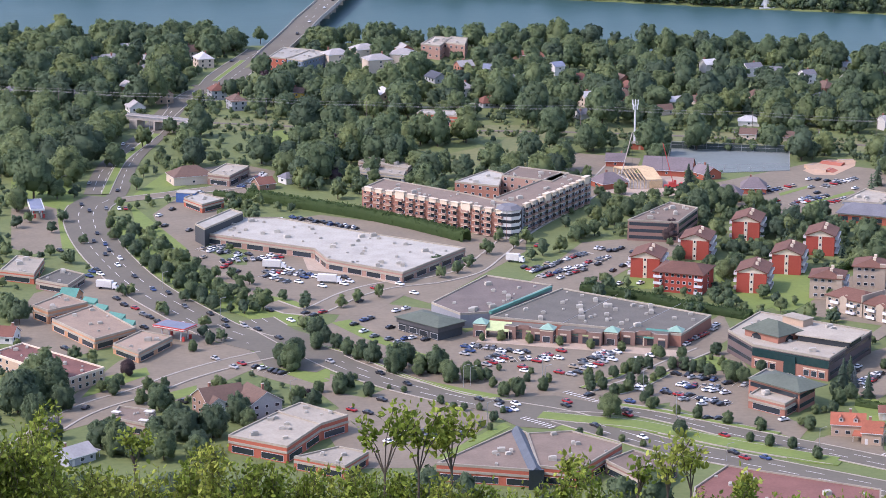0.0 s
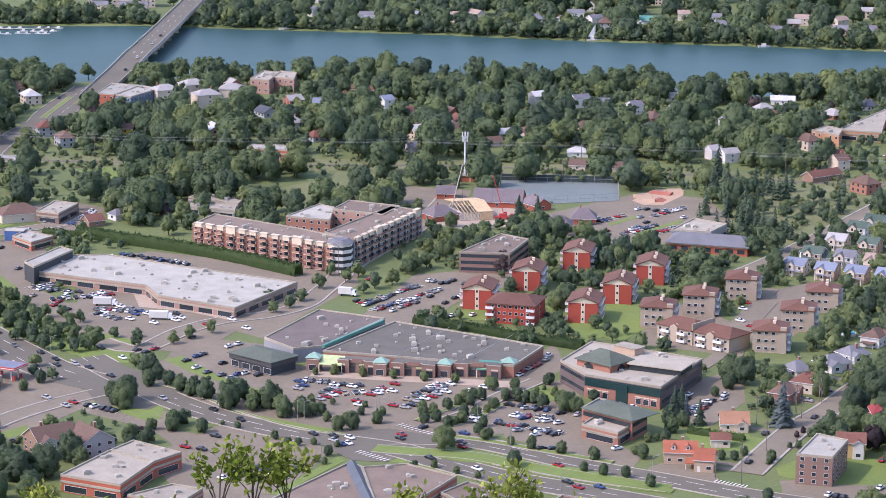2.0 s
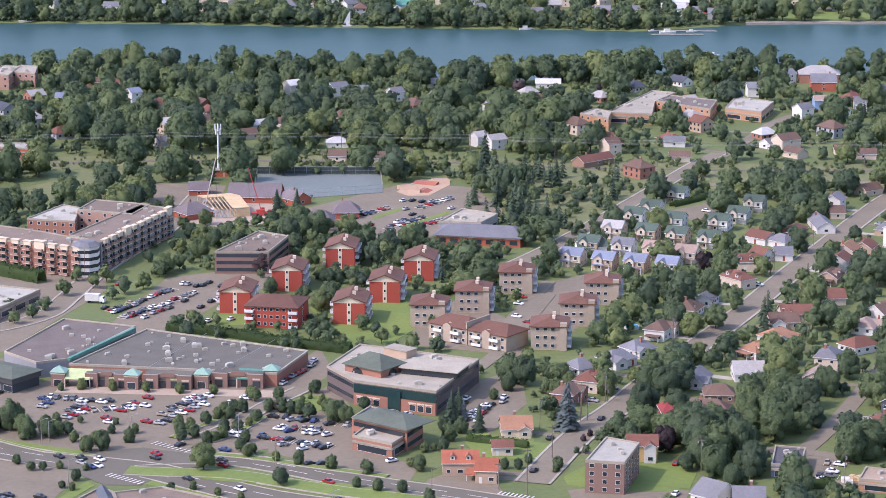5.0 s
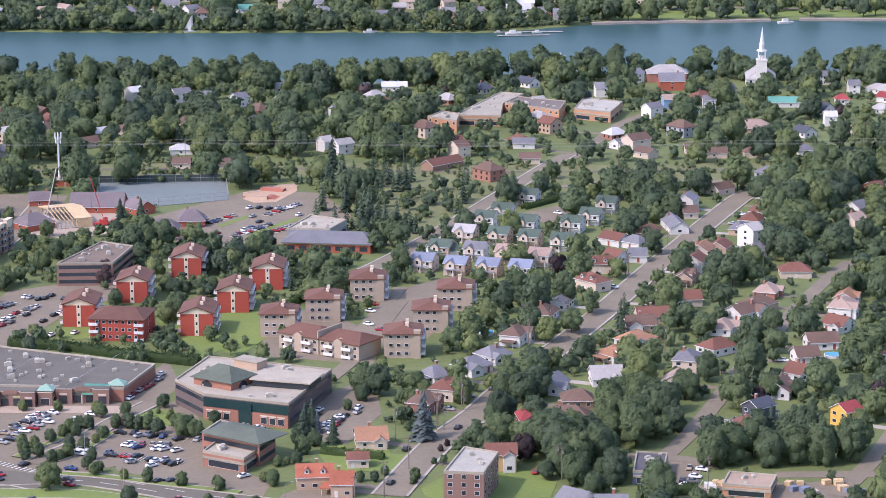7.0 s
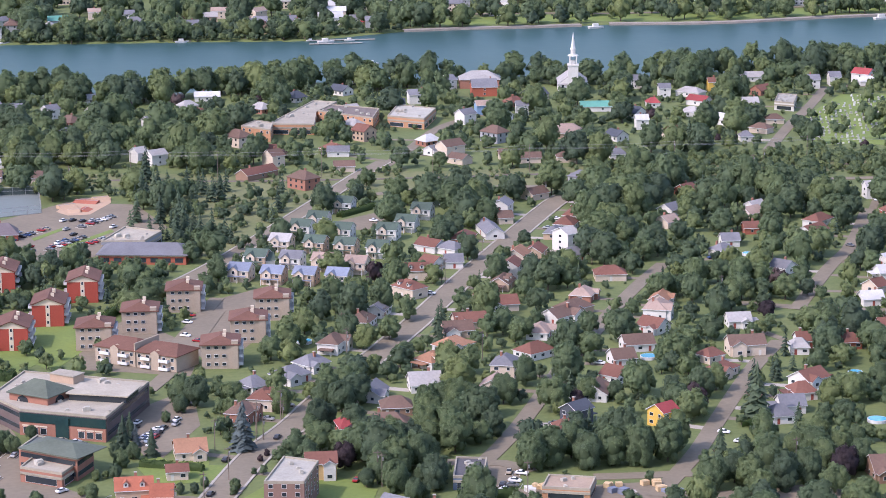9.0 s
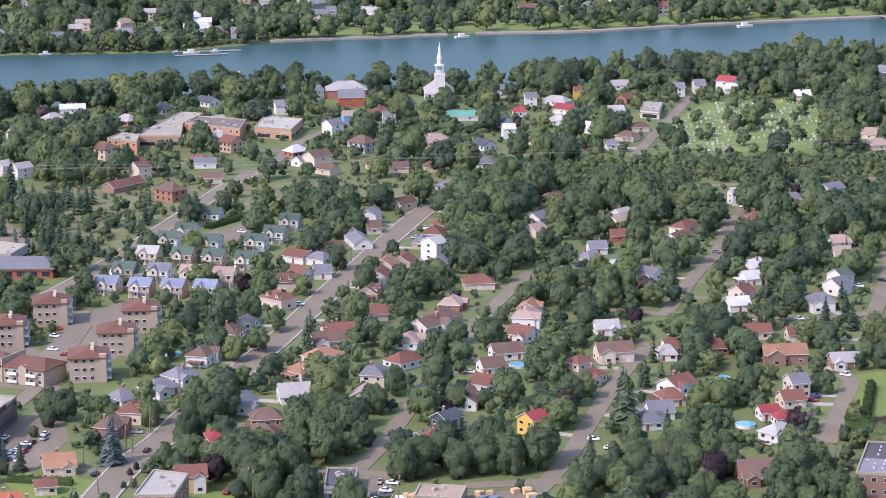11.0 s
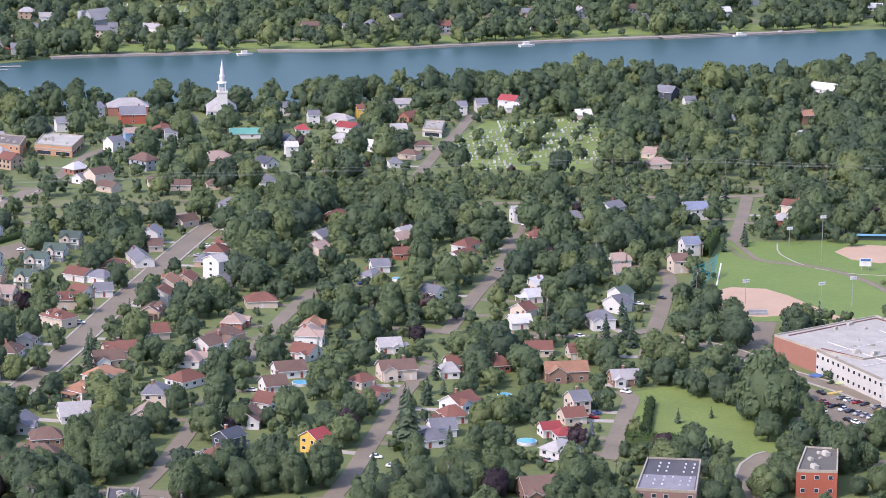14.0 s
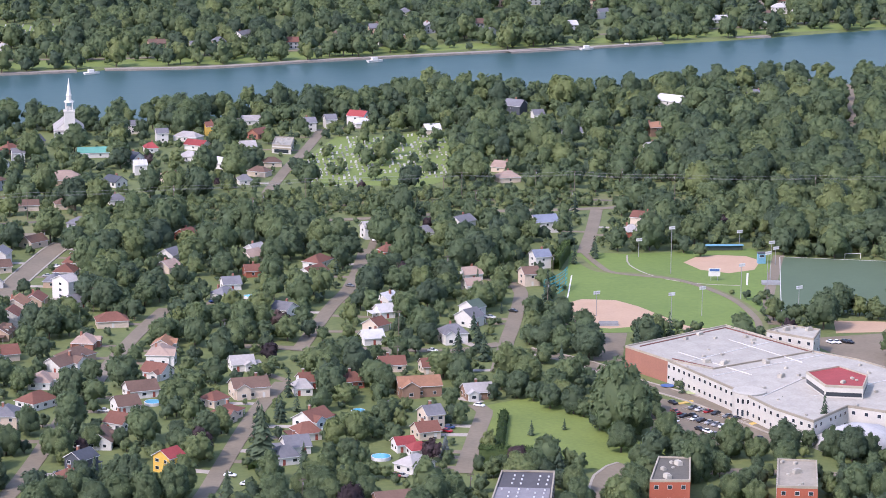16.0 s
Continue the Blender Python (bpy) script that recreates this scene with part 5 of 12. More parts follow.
def woods(name, label, places, kits, material, squash=1.0, tone=0.42):
    """Many crowns on their trunks in one mesh: places are x, y, radius; tone: how light the greens are on the whole."""
    rng = np.random.default_rng(len(places))
    vs, fs, ns, tints, wood, k = [], [], [], [], [], 0
    tv, tf = tube(0, 0, -0.3, 0.9, 0.06, 0.04, 5)
    tv, tf = np.array(tv), np.array([t for q in tf for t in ([q[:3], (q[0], q[2], q[3])] if len(q) == 4 else [])])
    tn = unit(tv * (1, 1, 0))
    for x, y, r in places:
        near = r / math.hypot(x, y)
        kit = kits[0 if near > 0.0074 else 1 if near > 0.0050 else 2 if near > 0.0032 else 3]
        v, f, n = kit[rng.integers(len(kit))]
        a = rng.uniform(0, 6.283)
        c, s = math.cos(a), math.sin(a)
        h = r * rng.uniform(0.9, 1.2) * squash
        vs += [np.stack([x + r * (c * v[:, 0] - s * v[:, 1]), y + r * (s * v[:, 0] + c * v[:, 1]), 0.98 * h + h * v[:, 2]], 1), tv * (r, r, h) + (x, y, 0)]
        ns += [np.stack([c * n[:, 0] - s * n[:, 1], s * n[:, 0] + c * n[:, 1], n[:, 2]], 1), tn]
        fs += [f + k, tf + k + len(v)]
        wood += [np.zeros(len(f)), np.ones(len(tf))]
        k += len(v) + len(tv)
        tints.append(np.full(len(v) + len(tv), np.clip(rng.normal(tone, 0.22) + (0.35 if rng.random() < 0.1 else 0.0), 0.0, 1.0)))
    if vs:
        me = big_mesh(name, np.concatenate(vs), np.concatenate(fs), M[material], True, np.concatenate(ns), np.concatenate(tints), (M["bark"], np.concatenate(wood)))
        tagged(new(name, me), label, "trees", kind="stuff")


def scatter(points, step, r0, r1, seed, keep=1.0, clear=True):
    """Places for trees all over a polygon, but for what is taken."""
    rng = np.random.default_rng(seed)
    xs, ys = [p[0] for p in points], [p[1] for p in points]
    X, Y = np.meshgrid(np.arange(min(xs), max(xs), step), np.arange(min(ys), max(ys), step))
    X = X.ravel() + rng.uniform(-0.45, 0.45, X.size) * step
    Y = Y.ravel() + rng.uniform(-0.45, 0.45, Y.size) * step
    r = rng.uniform(r0, r1, X.size) * np.where(rng.random(X.size) < 0.3, 0.6, 1.0)
    ok = inside(points, X, Y) & (rng.random(X.size) < keep)
    i, j = ((X - GX0) / CELL).astype(int), ((Y - GY0) / CELL).astype(int)
    ok &= (i >= 0) & (i < GN) & (j >= 0) & (j < GN)
    if clear:
        ok[ok] &= ~(taken if clear == "low" else taken | viewed)[i[ok], j[ok]]
    way = np.degrees(np.arctan2(X, Y + 40))
    ok &= (way > -13.5) & (way < 39.5) & (Y < 20 + np.interp(X, [-300, 140, 500, 730, 1070, 1430], [1840, 2020, 2100, 2180, 2040, 1890]))
    ok &= (Y < shore(X, RIVER_NEAR) - 4) | (Y > shore(X, RIVER_FAR) + 1.5)
    return list(zip(X[ok], Y[ok], r[ok]))


# ---- vehicles ----
CAR_PAINT = dict(w=(0.75, 0.75, 0.74), s=(0.37, 0.365, 0.36), k=(0.025, 0.025, 0.03), r=(0.32, 0.02, 0.025), b=(0.03, 0.06, 0.16), g=(0.13, 0.135, 0.14), t=(0.33, 0.27, 0.2))
for key, col in CAR_PAINT.items():
    M["car_" + key] = mat("car_" + key, col, tuple(c * 0.9 for c in col), rough=0.3, spec=0.5)
CAR_WORDS = dict(w="white", s="silver", k="black", r="red", b="dark blue", g="dark grey", t="beige")


def car_body():
    side = [(-2.25, 0.3), (-2.3, 0.75), (-2.0, 0.92), (-1.3, 0.98), (1.0, 0.95), (1.9, 0.82), (2.25, 0.62), (2.25, 0.3)]
    n = len(side)
    v = [(x, y, z) for y in (-0.88, 0.88) for x, z in side]
    f = [tuple(range(n)), tuple(range(2 * n - 1, n - 1, -1))] + [(i, n + i, n + (i + 1) % n, (i + 1) % n) for i in range(n)]
    roof = [(-1.55, 0.97, 0.85), (-1.05, 1.42, 0.68), (0.35, 1.42, 0.68), (1.05, 0.95, 0.85)]
    top = [(-1.0, 1.43, 0.66), (0.32, 1.43, 0.66), (0.3, 1.48, 0.6), (-0.95, 1.48, 0.6)]
    k = len(v)
    v += [(x, s * w, z) for x, z, w in top for s in (-1, 1)]
    f += [(k, k + 2, k + 3, k + 1), (k, k + 1, k + 7, k + 6), (k + 2, k + 4, k + 5, k + 3), (k + 4, k + 6, k + 7, k + 5), (k, k + 6, k + 4, k + 2), (k + 1, k + 3, k + 5, k + 7)]
    return v, f


def car_glass():
    p = [(-1.55, 0.96, 0.84), (-1.02, 1.44, 0.66), (0.34, 1.44, 0.66), (1.08, 0.94, 0.84)]
    v = [(x, s * w, z) for s in (-1, 1) for x, z, w in p]
    return v, [(0, 1, 2, 3)[::-1], (4, 5, 6, 7), (0, 4, 5, 1)[::-1], (1, 5, 6, 2)[::-1], (2, 6, 7, 3)[::-1]]


def wheel_mesh():
    v, f = tube(0, 0, -0.11, 0.11, 0.33, 0.33, 10)
    return meshdata("wheel", [(x, z, y) for x, y, z in v], f, [M["tyre"]])


CARS, FAR_CARS, BAYS = [], [], []
def car_row(a, b, n, seed):
    """Cars parked side by side from a to b, some bays empty."""
    rng = random.Random(seed)
    turn = math.degrees(math.atan2(b[1] - a[1], b[0] - a[0])) + 90
    c, s = math.cos(radians(turn)), math.sin(radians(turn))
    for i in range(n + 1):
        x, y = a[0] + (b[0] - a[0]) * i / n, a[1] + (b[1] - a[1]) * i / n
        BAYS.append(beam((x - 2.4 * c, y - 2.4 * s, 0.2), (x + 2.4 * c, y + 2.4 * s, 0.2), 0.11))
    for i in range(n):
        x, y = a[0] + (b[0] - a[0]) * (i + 0.5) / n, a[1] + (b[1] - a[1]) * (i + 0.5) / n
        if rng.random() < 0.82 and all(math.hypot(x - p, y - q) > 2.3 for p, q in CARS):
            car(x + rng.uniform(-0.2, 0.2), y + rng.uniform(-0.2, 0.2), turn + rng.choice((0, 180)) + rng.uniform(-3, 3), rng.choice("wwwsskkkkggrrbt"))


def car(x, y, turn, colour, big=0.92, single=False):
    if math.hypot(x, y) > 990 and not single:
        m = pose(x, y, 0.19, 0, 0, turn) @ Matrix.Diagonal((big, big, big, 1))
        for (v, f), name in ((car_body(), "car_" + colour), (car_glass(), "glass"), (box(-1.75, 1.75, -0.8, 0.8, -0.08, 0.45), "tyre")):
            FAR_CARS.append(([tuple(m @ Vector(p)) for p in v], f, name))
        CARS.append((x, y))
        take_disc(x, y, 3)
        return None
    ob = thing("car", x, y, 0.19, turn, f"{CAR_WORDS[colour]} car standing on the asphalt", "car", "cars of the town")
    def body():
        v, f = joined(car_body(), box(-1.75, -1.05, -0.84, 0.84, -0.08, 0.5), box(1.05, 1.75, -0.84, 0.84, -0.08, 0.5))
        return meshdata("body", v, f, [M["car_" + colour], M["tyre"]], [0] * (len(f) - 12) + [1] * 12)
    part("body", shared(("car", colour), body), ob, Matrix.Diagonal((big, big, big, 1)))
    part("glazing", shared("carglass", lambda: meshdata("glazing", *car_glass(), [M["glass"]])), ob, Matrix.Diagonal((big, big, big, 1)), "dark tinted glass")
    CARS.append((x, y))
    take_disc(x, y, 3)
    return ob


def finish_cars():
    names = sorted({n for _, _, n in FAR_CARS})
    v, f = joined(*[(v, f) for v, f, _ in FAR_CARS])
    index = [names.index(n) for _, g, n in FAR_CARS for _ in g]
    tagged(new("distant_cars", meshdata("distant_cars", v, f, [M[n] for n in names], index)), "many small cars far off on streets and car parks", "cars", kind="stuff")


def lamp_post(x, y, h=9.0, turn=0.0, double=False):
    ob = thing("street_lamp", x, y, 0, turn, "grey metal street lamp on a tall pole", "street lamp", "street lamps")
    part("pole", shared(("pole", h), lambda: meshdata("pole", *tube(0, 0, -0.2, h, 0.13, 0.08, 6), [M["metal"]])), ob)
    for s in ((1, -1) if double else (1,)):
        part("arm", shared(("arm", h, s), lambda: meshdata("arm", *joined(beam((0, 0, h - 0.1), (s * 1.6, 0, h + 0.5), 0.1), box(min(s * 1.5, s * 2.3), max(s * 1.5, s * 2.3), -0.15, 0.15, h + 0.42, h + 0.58)), [M["metal"]])), ob)


def utility_pole(x, y, h=10.0, turn=0.0):
    ob = thing("utility_pole", x, y, 0, turn, "weathered wooden utility pole with a crossarm", "utility pole", "utility poles")
    part("pole", shared(("upole", h), lambda: meshdata("pole", *tube(0, 0, -0.2, h, 0.17, 0.12, 6), [M["pole_wood"]])), ob)
    part("crossarm", shared(("xarm", h), lambda: meshdata("crossarm", *joined(box(-1.2, 1.2, -0.07, 0.07, h - 0.9, h - 0.7), *[tube(k, 0, h - 0.7, h - 0.4, 0.06, 0.05, 5) for k in (-1.1, -0.4, 0.4, 1.1)]), [M["pole_wood"]])), ob)
    part("transformer", shared(("trafo", h), lambda: meshdata("transformer", *tube(0.35, 0, h - 2.6, h - 1.6, 0.25, 0.25, 8), [M["metal"]])), ob)


def flood_mast(x, y, h=18.0):
    ob = thing("floodlight_mast", x, y, 0, 0, "tall grey mast with a rack of white floodlights", "floodlight", "sports field floodlights")
    part("pole", shared(("fpole", h), lambda: meshdata("pole", *tube(0, 0, -0.2, h, 0.2, 0.12, 6), [M["metal"]])), ob)
    rack = part("lamp_rack", shared(("frack", h), lambda: box_mesh("lamp_rack", -1.5, 1.5, -0.06, 0.06, h - 0.1, h + 0.7, M["metal"])), ob)
    for k in (-1.2, -0.4, 0.4, 1.2):
        for j in (0, 0.8):
            part("floodlight", shared("flood", lambda: meshdata("floodlight", [(-0.3, -0.38, -0.24), (0.3, -0.38, -0.34), (0.3, 0.1, -0.3), (-0.3, 0.1, -0.3), (-0.3, -0.3, 0.3), (0.3, -0.3, 0.3), (0.22, 0.1, 0.2), (-0.22, 0.1, 0.2)], list(BOX_F), [M["white_metal"]])), rack, pose(k, -0.07, h - 0.2 + j))


def pool(x, y, r):
    ob = thing("swimming_pool", x, y, 0, 0, "round above-ground pool with blue water", "pool", "garden pools")
    part("rim", meshdata("rim", *tube(0, 0, -0.1, 1.1, r, r, 16), [M["white_metal"]]), ob)
    part("water_surface", meshdata("water_surface", *tube(0, 0, 1.05, 1.13, r * 0.93, r * 0.93, 16), [M["pool_water"]]), ob)
    take_disc(x, y, r + 2)
    take_view(x, y, r, 9)

# ---- the buildings of the town ----
flat_building("shopping_mall", "long white-roofed shopping mall with a pale brick front", [(-105.5, 1035.1), (-89.7, 1065.7), (-74.4, 1066.1), (-35.7, 1039.2), (9.5, 1009.9), (-17.1, 965.2), (-49.2, 988.5), (-55.2, 1006.7), (-76.7, 1018.7)], 4.8, "brickcream", "roofwhite", 1, "shop", 22)
flat_building("mall_tower", "raised dark block with a white roof over the mall", [(-108.9, 1038.8), (-95.4, 1068.7), (-89.4, 1061.9), (-103.9, 1029.0)], 8, "darkclad", "roofwhite", 1, "none", 0)
flat_building("strip_mall", "red brick strip mall with a flat dark grey roof", [(47.8, 939.9), (103.7, 898.9), (89.3, 870.4), (17.5, 895.0)], 5, "brick", "roofgrey", 1, "none", 16)
flat_building("supermarket", "grey supermarket with a flat lilac-grey roof", [(-5.2, 912.3), (17.4, 957.0), (43.8, 941.1), (18.0, 898.7), (6.0, 895.3)], 6, "greyclad", "roofpurple", 1, "none", 8)
flat_building("apartment_block", "flat-roofed brick block of flats", [(-27.0, 1118.1), (11.9, 1085.5), (35.7, 1060.3), (28.5, 1046.4), (-36.9, 1096.2)], 12, "brick", "roofbrown", 4, "rows", 8)
# this wing's grey wall colour stands in for shade on the brick
flat_building("apartment_block", "flat-roofed brick block of flats", [(23.1, 1076.4), (56.7, 1134.3), (70.3, 1122.5), (35.7, 1059.1)], 12, "greyclad", "roofbrown", 4, "rows", 6)
flat_building("apartment_block", "flat-roofed brick block of flats", [(36.9, 1148.0), (60.7, 1133.7), (51.7, 1114.1), (28.5, 1128.0)], 12, "brickcream", "roofbrown", 4, "rows", 3)
flat_building("apartment_block", "flat-roofed brick block of flats", [(6.2, 1121.8), (22.4, 1149.1), (29.7, 1141.3), (26.7, 1112.1)], 10, "brick", "roofwhite", 3, "rows", 2)
flat_building("office_building", "flat-roofed brick office building with dark ribbon windows", [(82.0, 1045.5), (104.0, 1082.4), (115.6, 1070.6), (104.1, 1041.4)], 9.5, "brickbrown", "roofbrown", 3, "bands", 4)
# the office's taupe wall colour is darkened to hold its right side's shade
flat_building("office_building", "flat-roofed brick office building with dark ribbon windows", [(106.2, 863.9), (121.6, 891.6), (160.4, 864.1), (138.7, 825.6), (113.2, 843.7)], 8.6, "shadedtaupe", "roofbeige", 2, "bands", 6)
flat_building("bank_building", "flat-roofed bank building with brick  walls", [(107.0, 803.8), (114.7, 816.0), (129.5, 797.0), (122.6, 786.6)], 7.5, "brick", "roofdark", 2, "bands", 0)
flat_building("bank_annex", "flat-roofed bank annex with brick  walls", [(105.5, 791.6), (111.9, 802.8), (124.4, 792.0), (116.8, 780.6)], 5, "brick", "roofbeige", 1, "shop", 1)
flat_building("apartment_block", "flat-roofed brick block of flats", [(170.2, 735.8), (182.0, 758.9), (191.0, 750.9), (181.6, 731.7)], 10.5, "brickbrown", "roofwhite", 4, "rows", 3)
flat_building("school", "flat-roofed school with brick orange walls", [(323.0, 1366.1), (365.3, 1432.2), (376.3, 1423.1), (357.1, 1394.4), (346.1, 1356.8)], 6, "brickorange", "roofbeige", 1, "shop", 3)
flat_building("school", "flat-roofed school with brick orange walls", [(357.6, 1392.5), (369.4, 1409.6), (391.3, 1388.0), (379.7, 1359.9)], 7, "brickorange", "roofpurple", 2, "rows", 3)
flat_building("school", "flat-roofed school with brick orange walls", [(390.7, 1369.4), (406.4, 1403.6), (422.9, 1384.1), (406.6, 1352.7)], 6, "brickorange", "roofwhite", 1, "shop", 3)
flat_building("school_wing", "flat-roofed school wing with brick orange walls", [(306.4, 1359.2), (318.2, 1374.0), (324.8, 1362.4), (318.5, 1342.5)], 7, "brickorange", "roofbeige", 2, "rows", 3)
flat_building("school", "flat-roofed school with brick  walls", [(528.2, 836.8), (582.9, 849.0), (588.7, 798.1), (538.8, 792.3), (530.8, 811.6)], 9, "brick", "roofpale", 2, "none", 6)
flat_building("school", "flat-roofed school with white walls", [(531.0, 812.0), (539.0, 792.6), (589.0, 798.4), (596.5, 779.8), (598.2, 765.4), (590.9, 732.0), (567.4, 702.3), (559.3, 714.6), (551.8, 726.8), (529.0, 715.5), (526.7, 735.8), (529.3, 764.2)], 8.9, "whiteconc", "roofpale", 2, "rows", 10)
flat_building("school_hall", "flat-roofed school hall with white walls", [(557.6, 759.9), (573.5, 761.5), (574.9, 745.9), (563.0, 732.8), (552.1, 740.8)], 13, "whiteconc", "red", 2, "bands", 1)
flat_building("annex", "flat-roofed annex with white walls", [(591.9, 833.8), (605.3, 838.1), (612.3, 826.0), (600.2, 813.9)], 9, "whiteconc", "roofwhite", 2, "rows", 3)
block = flat_building("apartment_block", "brick block of flats, its flat roof half black, half grey", [(384.7, 685.7), (404.4, 713.8), (419.4, 705.2), (400.5, 675.6)], 8, "brickbrown", "roofdark2", 2, "rows", 0)
def two_tone_roof(ob, h):
    """Grey sheeting over the near half of the roof and rows of small white vents."""
    a, b, c, d = (Vector(q) - Vector((402.275, 695.075)) for q in ((385.5, 686.0), (394.6, 699.0), (408.9, 690.3), (400.2, 676.6)))
    v = [(q.x, q.y, z) for z in (h - 0.36, h - 0.31) for q in (a, d, c, b)]
    part("roof_sheet", meshdata("roof_sheet", v, list(BOX_F), [M["roof_roofgrey2"]]), ob, label="grey roof sheeting")
    for i in range(6):
        for k in (0.35, 0.62, 0.85, 1.25, 1.55, 1.8):
            if (i + int(k * 10)) % 3 == 0:
                continue
            p = a + (d - a) * (i + 0.6) / 6.4 + (b - a) * k
            part("roof_vent", shared("roof_vent", lambda: box_mesh("roof_vent", -0.22, 0.22, -0.22, 0.22, 0, 0.5, M["white_metal"])), ob, pose(p.x, p.y, h - 0.34))
two_tone_roof(block, 8)
flat_building("apartment_block", "flat-roofed brick block of flats", [(439.6, 680.2), (456.7, 701.9), (465.5, 696.0), (451.2, 674.4)], 9, "brickred", "roofgrey", 2, "rows", 3)
flat_building("apartment_block", "flat-roofed brick block of flats", [(472.3, 656.9), (490.3, 682.2), (500.8, 674.8), (483.3, 650.1)], 9, "brickred", "roofbeige", 2, "rows", 3)
flat_building("clinic_building", "flat-roofed clinic building with brick red walls", [(-72.5, 738.3), (-57.6, 765.2), (-42.5, 751.4), (-52.5, 726.5)], 6, "brickred", "roofbeige", 1, "shop", 3)
flat_building("clinic_building", "flat-roofed clinic building with brick red walls", [(-57.6, 765.2), (-50.4, 775.9), (-33.7, 761.1), (-42.5, 751.4)], 6, "brickred", "roofbeige", 1, "shop", 3)
flat_building("clinic_wing", "flat-roofed clinic wing with brick red walls", [(-50.0, 720.5), (-35.8, 731.5), (-26.0, 725.8), (-33.3, 710.9)], 4.5, "brickred", "roofbeige", 1, "shop", 3)
flat_building("offices_by_the_road", "flat-roofed offices by the road with brick red walls", [(-4.0, 710.0), (22.6, 748.0), (26.2, 742.7), (28.5, 706.6), (27.5, 703.3)], 6, "brickred", "roofbrown", 1, "shop", 3)
flat_building("offices_by_the_road", "flat-roofed offices by the road with brick red walls", [(26.2, 742.1), (41.2, 745.0), (56.8, 731.0), (40.8, 703.9), (28.5, 707.7)], 6, "brickred", "roofbrown", 1, "shop", 3)
flat_building("offices_by_the_road", "flat-roofed offices by the road with brick brown walls", [(50.6, 718.3), (60.4, 729.8), (73.6, 715.7), (63.1, 696.6)], 4.5, "brickbrown", "roofbrown", 1, "shop", 3)
flat_building("offices_by_the_road", "flat-roofed offices by the road with brick brown walls", [(76.4, 690.0), (89.3, 712.6), (134.7, 689.3), (132.6, 677.5), (75.1, 677.1)], 5, "brickbrown", "roofred", 1, "shop", 3)
flat_building("restaurant_building", "flat-roofed restaurant building with brick red walls", [(-183.4, 966.6), (-180.3, 992.4), (-168.0, 986.7), (-168.5, 960.2)], 4.5, "brickred", "roofbeige", 1, "shop", 3)
flat_building("shop_building", "flat-roofed shop building with brick brown walls", [(-166.7, 952.8), (-158.5, 972.1), (-147.9, 962.7), (-152.4, 943.8)], 4, "brickbrown", "roofgrey", 1, "shop", 3)
flat_building("shop_building", "flat-roofed shop building with brick orange walls", [(-161.1, 906.4), (-152.0, 924.3), (-140.3, 911.3), (-154.0, 898.0)], 5.5, "brickorange", "rooftan", 1, "shop", 3)
flat_building("shop_building", "flat-roofed shop building with brick orange walls", [(-151.2, 888.7), (-138.0, 910.4), (-117.8, 877.0), (-131.3, 860.6)], 4.6, "brickorange", "rooftan", 1, "shop", 3)
flat_building("gas_shop", "flat-roofed gas shop with brick orange walls", [(-124.1, 856.6), (-115.5, 875.2), (-103.0, 867.4), (-113.2, 843.7)], 4, "brickorange", "rooftan", 1, "shop", 3)
flat_building("shop_building", "flat-roofed shop building with brick brown walls", [(-114.3, 763.5), (-112.9, 776.6), (-99.8, 771.6), (-101.0, 754.8)], 4.2, "brickbrown", "roofbrown", 1, "shop", 1)
for x, y in ((-112.6, 766.6), (-101.6, 767.4), (-102.3, 757.2)):
    ob = thing("roof_canopy", x, y, 4.2, -20, "white slab canopy on the brown roof of the shop", "canopy", "roof canopies")
    part("stand", box_mesh("stand", -1.1, 1.1, -0.7, 0.7, 0.0, 0.75, M["concrete"]), ob)
    part("slab", box_mesh("slab", -1.5, 1.5, -1.0, 1.0, 0.75, 1.0, M["wall_white"]), ob)
flat_building("corner_shop", "flat-roofed corner shop with brick red walls", [(-120.2, 1109.0), (-114.7, 1121.5), (-101.4, 1107.1), (-110.4, 1094.7)], 4.2, "brickred", "roofwhite", 1, "shop", 3)
house(195.9, 767.3, -11, 10.0, 9, 2, "brickyellow", "rust", 0)
flat_building("medical_centre", "flat-roofed medical centre with grey clad walls", [(186.1, 1104.1), (201.3, 1129.8), (214.8, 1115.7), (204.1, 1098.8)], 6, "greyclad", "roofbeige", 1, "shop", 3)
flat_building("commercial_block", "flat-roofed commercial block with brick red walls", [(-102.9, 1489.2), (-95.6, 1526.5), (-78.1, 1518.4), (-91.9, 1484.0)], 8, "brickred", "roofwhite", 2, "rows", 3)
flat_building("commercial_block", "flat-roofed commercial block with brick blue walls", [(-91.2, 1483.9), (-78.1, 1518.4), (-65.8, 1506.5), (-81.5, 1474.8)], 8, "brickblue", "roofwhite", 2, "rows", 3)
house(480.0, 1482.0, -14, 25.0, 15, 2, "brick", "greyl", 1)
flat_building("riverside_flats", "long cream block of flats on the far bank", [(-134.0, 1936.0), (-83.0, 1940.0), (-84.0, 1956.0), (-135.0, 1952.0)], 13, "cream", "roofbrown", 4, "rows", 3)
flat_building("riverside_flats", "flat-roofed riverside flats with brick cream walls", [(-10.5, 1537.4), (-1.8, 1568.5), (8.6, 1562.7), (1.4, 1529.3)], 9, "brickcream", "roofbeige", 2, "rows", 3)
flat_building("riverside_flats", "flat-roofed riverside flats with brick cream walls", [(3.3, 1544.9), (8.7, 1567.4), (19.1, 1561.7), (16.9, 1534.4)], 9, "brickcream", "roofbeige", 2, "rows", 3)
